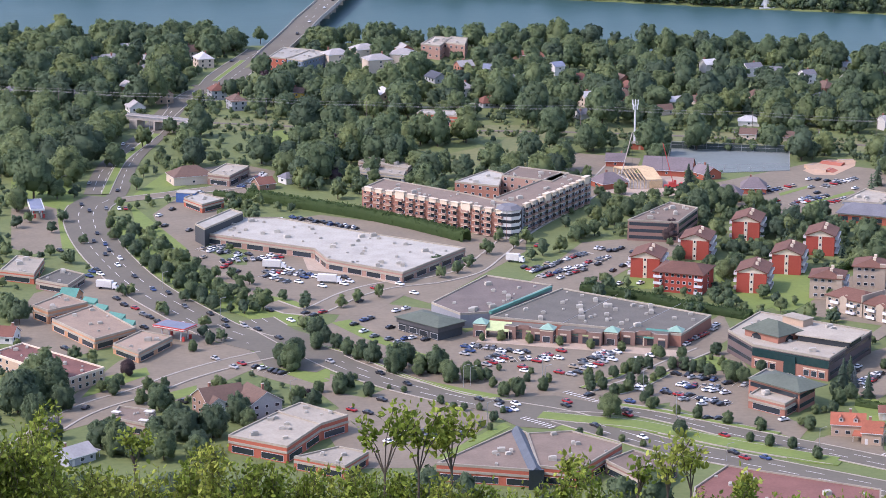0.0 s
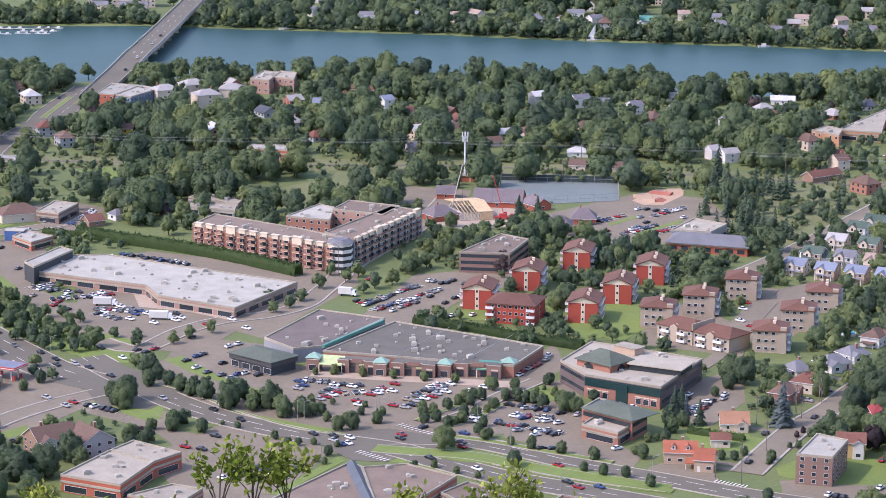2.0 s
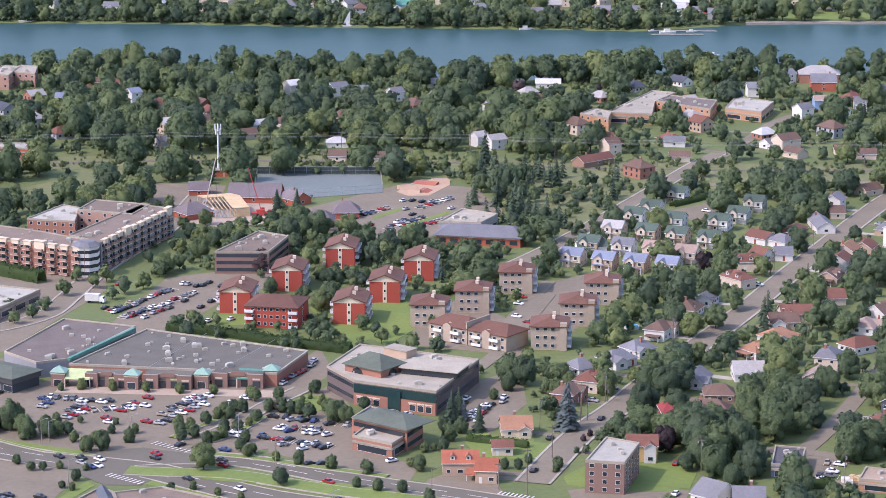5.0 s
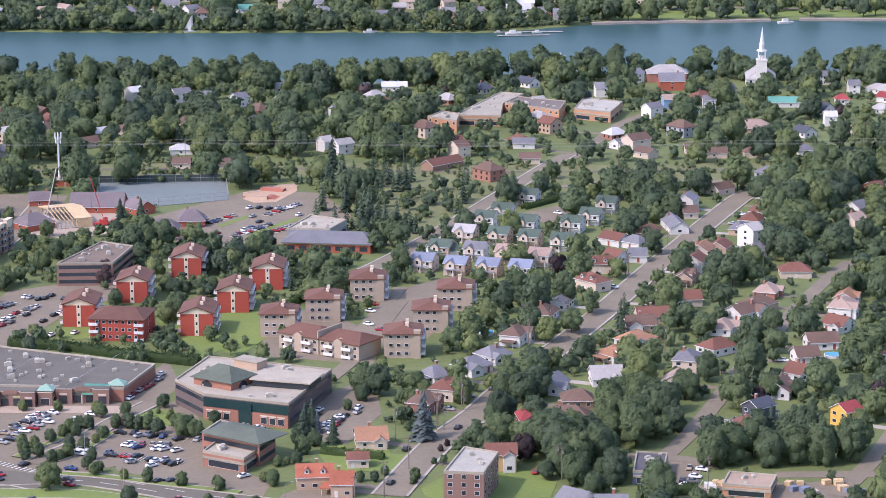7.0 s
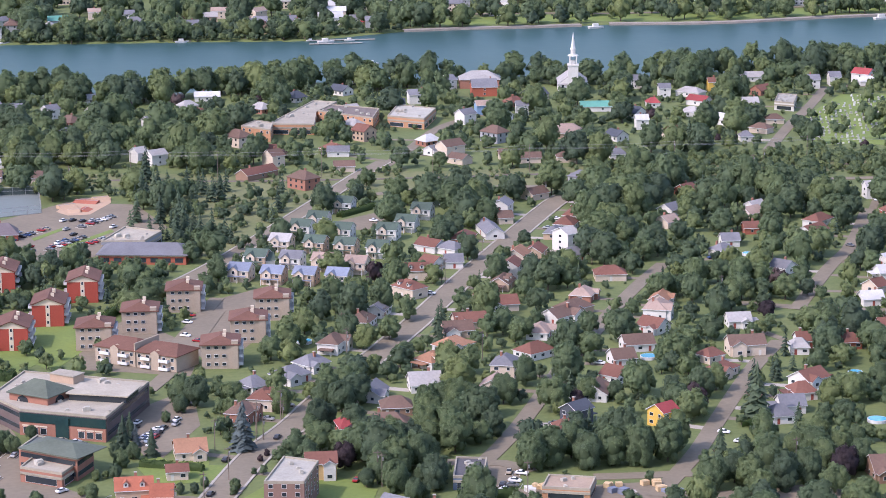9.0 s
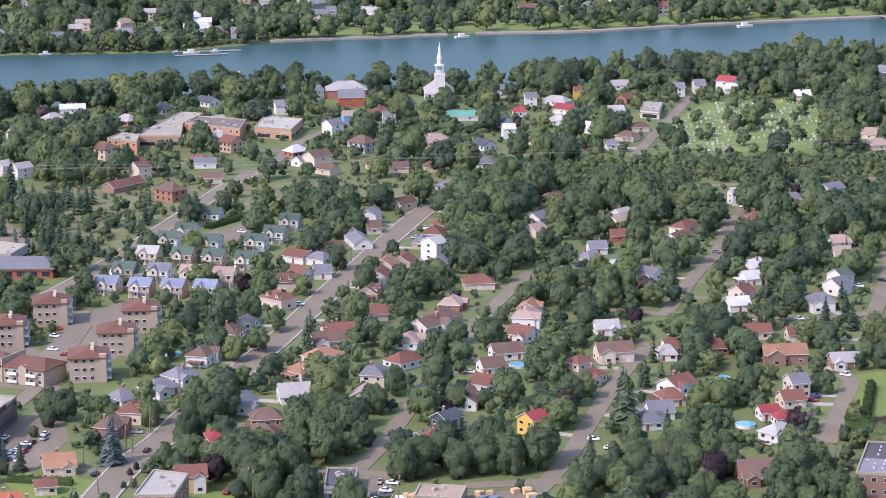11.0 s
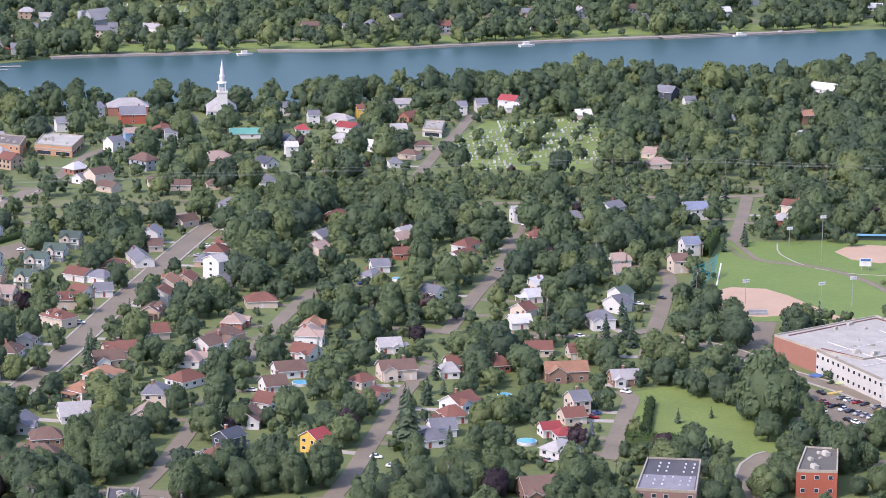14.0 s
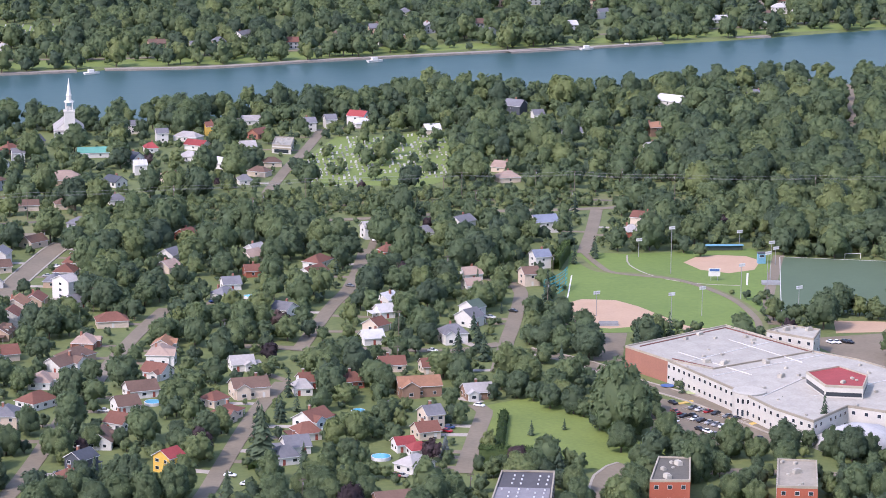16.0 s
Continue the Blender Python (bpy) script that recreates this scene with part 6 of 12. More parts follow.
flat_building("low_building", "flat-roofed low building with grey clad walls", [(-43.1, 1176.7), (-39.2, 1187.8), (-16.9, 1176.8), (-18.1, 1163.3)], 4, "greyclad", "roofbeige", 1, "shop", 3)
flat_building("low_building", "flat-roofed low building with brick brown walls", [(-41.1, 1196.9), (-35.8, 1205.9), (-13.7, 1192.3), (-16.4, 1179.1)], 4, "brickbrown", "roofbeige", 1, "shop", 3)
house(-122.0, 1163.0, 22, 21.0, 14, 1.5, "cream", "brown", 1)
flat_building("restaurant_wing", "low brick wing of the restaurant with a pale flat roof", [(-113.0, 1158.0), (-106.0, 1182.0), (-94.0, 1176.0), (-102.0, 1152.0)], 5.5, "brickbrown", "roofbeige", 1, "shop", 3)
flat_building("shed_building", "flat-roofed shed building with brick blue walls", [(231.0, 741.0), (240.0, 738.0), (247.0, 756.0), (238.0, 760.0)], 4.5, "brickblue", "roofdark2", 1, "shop", 1)
flat_building("yard_hall", "low brick hall with a tan flat roof in the yard", [(254.0, 724.0), (267.0, 717.0), (273.0, 728.0), (260.0, 735.0)], 4, "brickorange", "rooftan", 1, "shop", 2)
flat_building("white_hall", "flat-roofed white hall with white walls", [(611.2, 1347.9), (624.6, 1372.5), (633.3, 1365.4), (619.2, 1339.2)], 5, "whiteconc", "roofwhite", 1, "shop", 3)
flat_building("low_building", "flat-roofed low building with brick red walls", [(-12.3, 1318.8), (-9.3, 1328.5), (17.8, 1324.3), (16.0, 1307.7)], 6, "brickred", "roofwhite", 1, "shop", 3)
gable_block("red", 84.2, 977.0, TURN_RED)
gable_block("red", 134.5, 1046.3, TURN_RED)
gable_block("red", 108.2, 1010.0, TURN_RED)
gable_block("red", 144.4, 984.7, TURN_RED)
gable_block("red", 163.6, 1019.0, TURN_RED)
gable_block("red", 125.8, 952.6, TURN_RED)
gable_block("beige", 175.7, 962.2, TURN_BEIGE)
gable_block("beige", 155.0, 943.2, TURN_BEIGE)
gable_block("beige", 198.6, 990.4, TURN_BEIGE)
gable_block("beige", 193.9, 903.2, TURN_BEIGE)
gable_block("beige", 211.8, 935.6, TURN_BEIGE)
gable_block("beige", 228.6, 966.5, TURN_BEIGE)
house(245.2, 1060.5, -3, 13.1, 9, 1, "white", "green", 0)
house(301.2, 1016.6, -11, 11.1, 9, 1.5, "cream", "rust", 0)
house(290.3, 988.1, -63, 12.9, 9, 1.5, "cream", "rust", 1)
house(322.5, 1064.8, -56, 11.8, 9, 1, "white", "rust", 0)
house(313.4, 1032.8, 121, 8.5, 9, 1, "white", "rust", 0)
house(329.5, 1056.6, -57, 10.7, 9, 1, "white", "grey", 1)
house(322.7, 1032.7, -11, 7.9, 9, 1, "white", "grey", 0)
house(356.9, 1087.6, 84, 23.6, 9, 1, "white", "grey", 0)
house(376.4, 1029.7, 22, 10.7, 9, 1, "white", "grey", 0)
house(371.0, 1110.0, -4, 7.0, 9, 1, "cream", "brown", 0)
house(402.2, 1157.0, 24, 11.1, 9, 1, "cream", "brown", 0)
house(378.0, 1046.7, 22, 7.0, 11, 3, "white", "greyl", 0)
house(318.3, 955.6, -4, 12.5, 10, 1, "cream", "rust", 0)
house(376.9, 990.3, -14, 13.3, 10, 1, "cream", "rust", 1)
house(297.8, 933.2, -5, 13.0, 10, 1, "cream", "rust", 0)
house(289.2, 922.0, -4, 11.9, 10, 1, "tan", "brown", 0)
house(342.8, 940.4, 26, 13.9, 10, 1, "tan", "brown", 1)
house(280.7, 900.2, 26, 12.6, 10, 1, "white", "orange", 1)
house(268.3, 882.7, -154, 11.5, 10, 1, "white", "orange", 1)
house(256.0, 854.2, -8, 11.4, 12, 1, "white", "greyl", 0)
house(238.4, 829.1, -11, 10.9, 10, 1, "brown", "brown", 1)
house(213.9, 879.4, 25, 12.4, 10, 1, "white", "grey", 1)
house(224.9, 892.3, -152, 10.5, 10, 1, "white", "grey", 1)
house(198.4, 870.4, 22, 7.2, 10, 1, "white", "grey", 1)
house(161.4, 801.4, -6, 10.5, 11, 1, "cream", "orange", 0)
house(217.2, 811.2, -4, 8.5, 11, 1, "darkred", "red", 1)
house(229.1, 807.2, -15, 16.4, 14, 1, "brown", "brown", 1)
house(306.7, 883.2, -155, 12.7, 10, 1, "white", "rust", 1)
house(323.3, 842.7, -56, 8.2, 10, 1, "white", "rust", 0)
house(361.8, 903.5, -55, 9.8, 10, 1, "white", "rust", 0)
house(334.3, 931.1, -149, 16.2, 10, 1, "white", "brown", 0)
house(346.3, 881.4, -5, 11.8, 10, 1, "white", "brown", 0)
house(333.6, 864.0, -2, 8.8, 10, 1, "white", "brown", 0)
house(292.0, 797.4, 27, 8.7, 8, 2, "dark", "dark", 0)
house(318.5, 786.2, 25, 7.7, 8, 2, "yellow", "red", 0)
house(284.2, 786.7, -3, 7.8, 8, 1, "cream", "rust", 1)
house(365.2, 856.7, 22, 8.1, 8, 1, "cream", "rust", 1)
house(360.9, 837.4, 33, 12.9, 8, 1, "cream", "rust", 1)
house(385.8, 816.9, 25, 11.8, 10, 1, "white", "rust", 0)
house(376.4, 802.4, -3, 8.5, 10, 1, "white", "rust", 1)
house(366.0, 788.8, -11, 9.0, 10, 1, "white", "grey", 0)
house(357.3, 778.8, -3, 8.2, 10, 1, "white", "grey", 1)
house(381.8, 863.3, -9, 14.0, 10, 1.5, "cream", "brown", 0)
house(406.7, 865.8, -11, 7.0, 9, 1, "white", "rust", 0)
house(502.9, 1059.4, 34, 13.3, 9, 1, "white", "rust", 1)
house(490.2, 1038.1, 31, 14.1, 9, 1, "white", "rust", 0)
house(448.9, 978.0, -59, 8.7, 9, 1, "white", "grey", 0)
house(437.8, 1015.7, 24, 9.0, 9, 1, "white", "grey", 1)
house(448.5, 1033.1, -11, 8.1, 9, 1, "white", "grey", 0)
house(450.5, 1102.9, 33, 14.1, 9, 1, "white", "grey", 0)
house(437.4, 1077.4, 27, 8.7, 9, 1, "cream", "tan", 0)
house(480.4, 1083.1, -155, 9.9, 9, 1, "cream", "tan", 0)
house(473.2, 1142.9, 29, 8.6, 8, 1, "red", "rust", 0)
house(467.4, 1053.4, -11, 7.0, 8, 1, "red", "rust", 0)
house(395.4, 901.1, -11, 9.2, 9, 1, "white", "greyl", 0)
house(400.9, 858.0, -17, 7.0, 9, 1, "white", "greyl", 1)
house(487.4, 1094.3, 27, 9.1, 9, 1, "white", "greyl", 0)
house(136.0, 763.4, -9, 11.8, 10, 1.5, "tan", "terracotta", 0)
house(143.0, 754.1, -16, 7.0, 10, 1.5, "tan", "terracotta", 0)
house(152.7, 780.0, -7, 7.0, 6, 1, "cream", "rust", 0)
house(205.4, 714.0, -53, 9.4, 13, 2, "white", "grey", 0)
house(213.8, 706.5, -14, 9.8, 13, 2, "white", "grey", 0)
house(309.9, 1309.4, -7, 7.0, 8, 1, "red", "rust", 0)
house(189.6, 1480.3, 23, 11.1, 8, 2, "white", "grey", 0)
house(201.9, 1466.4, -7, 7.3, 8, 2, "white", "grey", 0)
house(219.7, 1456.6, 26, 8.3, 8, 2, "white", "grey", 0)
house(266.8, 1402.7, 27, 10.3, 8, 2, "white", "grey", 0)
house(164.4, 1491.0, 26, 8.4, 9, 2, "white", "white", 0)
house(51.5, 1536.6, -15, 11.1, 8, 1, "brown", "rust", 0)
house(65.3, 1530.8, -7, 10.0, 8, 1, "brown", "rust", 1)
house(154.9, 1404.2, -7, 7.9, 8, 1, "brown", "rust", 0)
house(140.4, 1453.5, -14, 10.5, 8, 1, "brown", "rust", 1)
house(107.4, 1520.8, 28, 8.0, 8, 1, "brown", "rust", 0)
house(126.7, 1352.7, 28, 16.3, 9, 1, "cream", "brown", 0)
house(164.1, 1283.2, -14, 9.1, 9, 1, "cream", "brown", 0)
house(185.3, 1275.0, -7, 16.0, 9, 1, "cream", "brown", 0)
house(145.8, 1380.9, -54, 9.3, 9, 1, "cream", "brown", 1)
house(133.3, 1379.0, 22, 13.0, 8, 1, "white", "white", 0)
house(168.7, 1320.3, -7, 12.0, 8, 1, "white", "white", 1)
house(315.7, 1487.7, -12, 15.3, 8, 1, "white", "white", 0)
house(249.8, 1501.4, -7, 8.5, 8, 1, "white", "white", 0)
house(241.8, 1310.4, 26, 7.0, 8, 2, "white", "greyl", 0)
house(248.8, 1301.1, 23, 9.9, 8, 2, "white", "greyl", 0)
house(71.5, 1479.4, 32, 7.7, 8, 2, "white", "blue", 0)
house(30.7, 1470.0, -8, 7.0, 8, 2, "white", "blue", 0)
house(-62.2, 1504.2, 25, 15.5, 13, 3, "cream", "greyl", 1)
house(-45.7, 1524.1, 25, 15.5, 13, 3, "cream", "greyl", 1)
house(-36.7, 1485.5, 22, 16.0, 13, 3, "cream", "greyl", 1)
house(-21.3, 1506.9, -8, 15.5, 13, 3, "cream", "greyl", 1)
house(-79.7, 1384.5, -15, 8.5, 8, 2, "yellow", "brown", 0)
house(-95.1, 1430.3, 126, 10.1, 7, 1, "red", "red", 0)
house(-74.2, 1163.3, -144, 7.6, 8, 1, "white", "grey", 1)
house(60.0, 1345.0, -15, 9.8, 8, 1, "white", "grey", 0)
house(79.2, 1337.6, -155, 8.2, 8, 1, "white", "grey", 0)
house(40.5, 1414.3, -8, 9.3, 8, 1, "white", "grey", 0)
house(75.9, 1405.4, -55, 15.7, 8, 1, "white", "grey", 0)
house(-85.5, 1149.7, 31, 9.1, 9, 1, "brown", "rust", 0)
house(342.0, 1300.8, -55, 13.4, 9, 1, "brown", "rust", 1)
house(289.4, 1250.7, 32, 22.5, 9, 1, "brown", "rust", 0)
house(369.6, 1776.0, -7, 17.7, 9, 2, "tan", "grey", 0)
house(413.1, 1770.0, -16, 11.1, 9, 2, "tan", "grey", 0)
house(432.3, 1765.6, -7, 8.8, 9, 2, "tan", "grey", 0)
house(466.4, 1777.7, -7, 17.8, 12, 2, "white", "white", 0)
house(500.9, 1792.9, -14, 16.3, 8, 1, "red", "rust", 1)
house(234.1, 1868.9, -7, 12.9, 8, 2, "white", "grey", 0)
house(244.6, 1839.8, 33, 11.4, 8, 2, "white", "grey", 0)
house(78.0, 1857.3, -13, 14.8, 8, 2, "white", "grey", 0)
house(37.4, 1890.1, -54, 8.8, 8, 2, "white", "grey", 0)
house(62.1, 1877.0, -5, 7.0, 8, 2, "white", "grey", 0)
house(335.1, 1845.5, -7, 11.0, 8, 2, "white", "grey", 0)
house(288.3, 1847.3, -7, 18.6, 10, 1, "teal", "teal", 0)
house(140.2, 1858.2, -7, 10.9, 8, 2, "cream", "tan", 0)
house(158.4, 1868.8, -55, 13.7, 8, 2, "cream", "tan", 0)
house(315.1, 1863.6, -7, 9.2, 8, 2, "cream", "tan", 0)
house(401.9, 1837.8, -14, 14.9, 8, 2, "cream", "tan", 0)
house(426.2, 1827.9, 32, 12.0, 8, 2, "cream", "tan", 0)
house(-123.0, 1900.5, -7, 12.4, 10, 3, "cream", "grey", 0)
house(-103.0, 1898.6, -7, 10.7, 10, 3, "cream", "grey", 0)
house(-90.3, 1897.4, -7, 7.1, 10, 3, "cream", "grey", 0)
house(408.5, 1410.7, -12, 8.0, 9, 2, "white", "grey", 0)
house(428.2, 1437.8, -6, 11.3, 9, 2, "white", "grey", 0)
house(460.8, 1482.6, 23, 7.0, 9, 2, "white", "grey", 0)
house(434.0, 1364.9, 23, 9.1, 9, 2, "white", "grey", 0)
house(452.1, 1353.0, -64, 7.0, 9, 2, "white", "grey", 0)
house(473.3, 1453.2, -12, 15.3, 14, 2, "brickred", "grey", 0)
house(452.7, 1389.9, -5, 9.8, 8, 2, "blue", "tan", 0)
house(472.3, 1381.3, -12, 7.0, 8, 2, "white", "grey", 0)
house(565.6, 1447.4, -12, 11.2, 8, 2, "white", "grey", 0)
house(570.3, 1412.2, -12, 7.0, 8, 2, "white", "grey", 0)
house(519.3, 1378.7, -15, 25.8, 9, 1, "white", "teal", 0)
house(472.7, 1307.7, -12, 20.0, 14, 1, "tan", "tan", 1)
house(518.8, 1316.5, -12, 7.0, 8, 2, "white", "white", 0)
house(585.5, 1408.4, -54, 16.2, 9, 1, "white", "greyl", 1)
house(560.1, 1344.9, -54, 10.8, 9, 1, "white", "greyl", 1)
house(603.0, 1363.2, -12, 9.1, 9, 1, "white", "greyl", 0)
house(641.7, 1449.5, -12, 14.5, 9, 1, "white", "greyl", 0)
house(550.8, 1380.6, -12, 7.6, 9, 1, "white", "red", 1)
house(578.4, 1378.7, -56, 13.1, 9, 1, "white", "red", 0)
house(593.3, 1308.5, -12, 10.2, 8, 1, "cream", "brown", 1)
house(575.0, 1284.3, -53, 11.6, 8, 1, "cream", "brown", 1)
house(421.0, 1257.5, -12, 7.0, 8, 1, "cream", "brown", 0)
house(428.8, 1245.0, -16, 13.9, 8, 1, "cream", "brown", 0)
house(447.7, 1240.4, -12, 9.5, 8, 1, "cream", "brown", 1)
house(395.5, 1253.5, -61, 11.1, 8, 1, "cream", "brown", 0)
house(334.7, 1253.1, -12, 10.7, 8, 1, "cream", "brown", 0)
house(557.4, 1264.6, -12, 7.0, 8, 1, "white", "grey", 1)
house(494.3, 1216.9, -12, 8.1, 8, 1, "white", "grey", 1)
house(475.6, 1239.6, -12, 8.2, 8, 1, "white", "grey", 1)
house(342.5, 1293.5, -17, 11.7, 8, 1, "white", "grey", 0)
house(390.3, 1280.3, -149, 9.4, 8, 1, "white", "grey", 0)
house(605.6, 1422.6, -12, 7.0, 8, 2, "yellow", "rust", 0)
house(664.9, 1411.8, -12, 7.0, 9, 2, "white", "grey", 0)
house(681.3, 1417.8, -12, 7.0, 9, 2, "white", "grey", 0)
house(397.2, 1275.6, 23, 12.9, 10, 2, "cream", "brown", 0)
house(304.7, 1278.9, 22, 8.0, 10, 2, "cream", "brown", 0)
house(553.2, 1107.0, -8, 7.9, 9, 2, "white", "greyl", 0)
house(606.6, 1113.3, 22, 11.9, 9, 1, "white", "grey", 0)
house(578.7, 1098.4, -14, 7.0, 9, 1, "white", "grey", 1)
house(636.2, 1084.4, -8, 12.3, 10, 2, "white", "blue", 0)
house(592.9, 1013.6, -8, 8.0, 9, 2, "white", "blue", 0)
house(570.0, 983.7, -8, 7.7, 9, 2, "cream", "brown", 0)
house(552.4, 1005.3, -8, 8.8, 9, 1, "white", "tan", 0)
house(541.7, 984.4, -8, 7.5, 9, 1, "white", "tan", 0)
house(515.5, 936.3, 22, 7.7, 9, 2, "white", "green", 0)
house(509.0, 926.9, 22, 8.5, 10, 1.5, "white", "grey", 0)
house(489.6, 905.2, -14, 10.7, 10, 1.5, "white", "grey", 1)
house(459.0, 916.9, -9, 8.8, 9, 1, "white", "white", 0)
house(495.7, 975.9, -156, 7.9, 9, 1, "white", "white", 0)
house(484.4, 956.1, -4, 7.0, 9, 1, "white", "white", 0)
house(470.1, 935.3, 24, 7.4, 9, 1, "cream", "rust", 0)
house(446.4, 874.6, -17, 10.3, 9, 1, "cream", "rust", 0)
house(458.0, 865.5, -14, 7.0, 9, 1, "cream", "rust", 0)
house(438.6, 837.6, -15, 16.7, 10, 1.5, "brown", "orange", 0)
house(456.2, 824.3, -13, 10.8, 9, 1, "brown", "greyl", 0)
house(421.9, 795.7, -2, 7.0, 9, 2, "cream", "grey", 0)
house(414.3, 785.3, -5, 8.4, 9, 1, "cream", "rust", 0)
house(399.5, 773.5, -7, 7.0, 7, 1, "white", "red", 0)
house(401.1, 765.1, -9, 7.0, 7, 1, "white", "red", 1)
house(391.6, 750.9, 23, 10.6, 9, 1, "white", "greyl", 1)
house(364.3, 712.7, -9, 12.3, 14, 1, "brown", "brown", 0)
house(422.0, 859.0, -6, 7.0, 9, 1, "red", "rust", 1)
house(541.4, 1064.9, -4, 7.0, 9, 1, "red", "rust", 1)
house(551.7, 1053.9, 22, 7.0, 9, 1, "red", "rust", 0)
house(702.7, 1422.0, -55, 12.0, 10, 2, "white", "red", 0)
house(700.0, 1410.5, -14, 11.3, 9, 1, "white", "white", 1)
house(726.6, 1372.0, -14, 9.5, 10, 1, "cream", "white", 0)
house(810.5, 1419.2, -56, 12.1, 12, 2, "dark", "grey", 0)
house(795.8, 1326.6, -14, 12.5, 9, 1, "white", "grey", 0)
house(813.3, 1396.2, -14, 7.0, 9, 1, "white", "grey", 0)
house(700.6, 1240.7, -57, 9.1, 10, 1, "cream", "tan", 0)
house(687.6, 1211.5, -8, 12.1, 10, 1, "cream", "tan", 1)
house(910.8, 1394.3, -64, 18.3, 12, 2, "white", "white", 0)
house(842.7, 1309.1, -2, 9.5, 9, 2, "brown", "orange", 0)
house(811.0, 1260.8, -4, 7.7, 9, 1, "white", "greyl", 0)
house(785.6, 1229.7, -7, 10.2, 9, 1, "white", "greyl", 0)
house(848.3, 1241.1, -14, 9.3, 9, 1, "white", "red", 0)
house(981.1, 1403.5, -61, 13.2, 9, 1.5, "white", "grey", 1)
house(1040.8, 1427.0, -4, 11.3, 9, 1.5, "white", "grey", 1)
house(685.4, 1071.6, -54, 11.6, 9, 2, "cream", "rust", 0)
house(668.7, 1056.7, -14, 7.0, 9, 1, "red", "greyl", 1)
house(1212.9, 1740.3, 115, 13.8, 9, 2, "white", "greyl", 0)
house(1272.7, 1764.2, -14, 9.8, 9, 2, "white", "greyl", 0)
house(878.5, 1754.0, -57, 15.1, 8, 2, "white", "grey", 0)
house(978.6, 1765.2, -58, 19.7, 8, 2, "white", "grey", 0)
house(802.2, 1820.6, 32, 16.4, 8, 2, "white", "grey", 0)
house(1129.5, 1837.5, 23, 16.7, 8, 2, "white", "grey", 0)
house(-239.0, 1485.4, -4, 9.7, 9, 1, "white", "grey", 0)
house(-217.6, 1478.0, -153, 10.1, 9, 1, "white", "grey", 1)
house(-210.9, 1499.2, 29, 8.8, 9, 1, "white", "grey", 0)
house(-252.2, 1476.6, 29, 8.5, 9, 1, "white", "grey", 0)
house(-243.7, 1398.4, 28, 8.1, 9, 1, "white", "grey", 1)
house(-231.9, 1395.1, 33, 7.0, 9, 1, "white", "grey", 0)
house(-200.3, 1494.8, -148, 9.1, 9, 2, "white", "greyl", 0)
house(-177.5, 1413.2, 127, 14.6, 9, 1, "brown", "greyl", 0)
house(-181.8, 1508.9, -4, 9.8, 9, 1, "brown", "greyl", 0)
house(-78.9, 784.4, 30, 16.0, 13, 2, "brown", "brown", 0)
house(-65.7, 782.9, -58, 14.5, 13, 2, "grey", "brown", 0)
flat_building("walk_up_flats", "cream block of flats with a red-brown roof and pale roof edges", [(-156.9, 851.1), (-122.8, 819.0), (-133.5, 804.4), (-166.4, 837.4)], 5.6, "tan", "roofred", 2, "rows", 5, "wall_trim_cream")
house(-166.7, 873.9, -10, 8.7, 10, 1, "white", "rust", 0)
house(-122.0, 728.0, 48, 12.0, 9, 1, "grey", "greyl", 0)
house(113.6, 1192.5, -13, 25.6, 18, 1, "brickred", "purple", 0)
house(150.7, 1149.9, -7, 12.6, 14, 1, "brickred", "purple", 1)
house(136.2, 1133.0, -12, 14.3, 14, 1, "brickred", "purple", 1)
house(81.3, 1159.5, 28, 14.8, 14, 1, "brickred", "purple", 1)
house(88.4, 1210.7, -7, 9.9, 11, 1, "brickred", "purple", 0)
house(130.9, 1181.4, -57, 11.8, 11, 1, "brickred", "purple", 0)
house(-149.7, 932.3, -13, 7.0, 10, 1, "brickorange", "teal", 0)
house(474.1, 1792.1, -14, 15.0, 12, 3, "cream", "white", 0)
house(580.8, 1881.7, -14, 13.2, 14, 3, "grey", "white", 0)
house(556.9, 1910.4, -14, 12.6, 10, 2, "white", "greyl", 0)
house(608.9, 1821.1, -53, 14.5, 10, 2, "white", "greyl", 0)
house(752.8, 1796.8, -14, 7.2, 8, 1, "white", "grey", 0)
house(855.2, 1768.0, -14, 9.2, 8, 1, "white", "grey", 0)
house(442.2, 1798.2, -14, 9.8, 8, 1, "white", "grey", 0)
house(486.8, 1784.2, -14, 9.4, 8, 1, "white", "grey", 0)
house(416.4, 1778.7, -14, 9.9, 9, 2, "grey", "grey", 0)
house(488.2, 1752.1, -14, 7.0, 9, 2, "grey", "grey", 0)
house(584.5, 1837.2, -14, 7.0, 9, 2, "grey", "grey", 0)

# ---- vehicles and poles ----
car(43.6, 862.3, -34, "r")
car(38.4, 856.7, -34, "r")
car(37.0, 853.8, -34, "w")
car(36.4, 850.1, -34, "w")
car(42.0, 852.5, -34, "w")
car(33.8, 848.2, -34, "r")
car(28.3, 839.9, -33, "r")
car(27.4, 859.5, -34, "w")
car(24.1, 862.2, -34, "k")
car(30.0, 860.8, -34, "k")
car(20.4, 858.1, -34, "s")
car(20.9, 861.9, -34, "w")
car(18.6, 854.5, -34, "k")
car(22.1, 851.8, -34, "r")
car(19.7, 848.3, -34, "w")
car(17.3, 845.6, -34, "r")
car(16.4, 851.0, -34, "g")
car(14.9, 842.9, -34, "s")
car(28.9, 834.7, -33, "w")
car(7.7, 867.4, -34, "b")
car(9.3, 861.8, -34, "b")
car(7.1, 857.4, -34, "s")
car(59.7, 860.1, -33, "w")
car(57.0, 857.2, -33, "w")
car(54.5, 852.1, -33, "k")
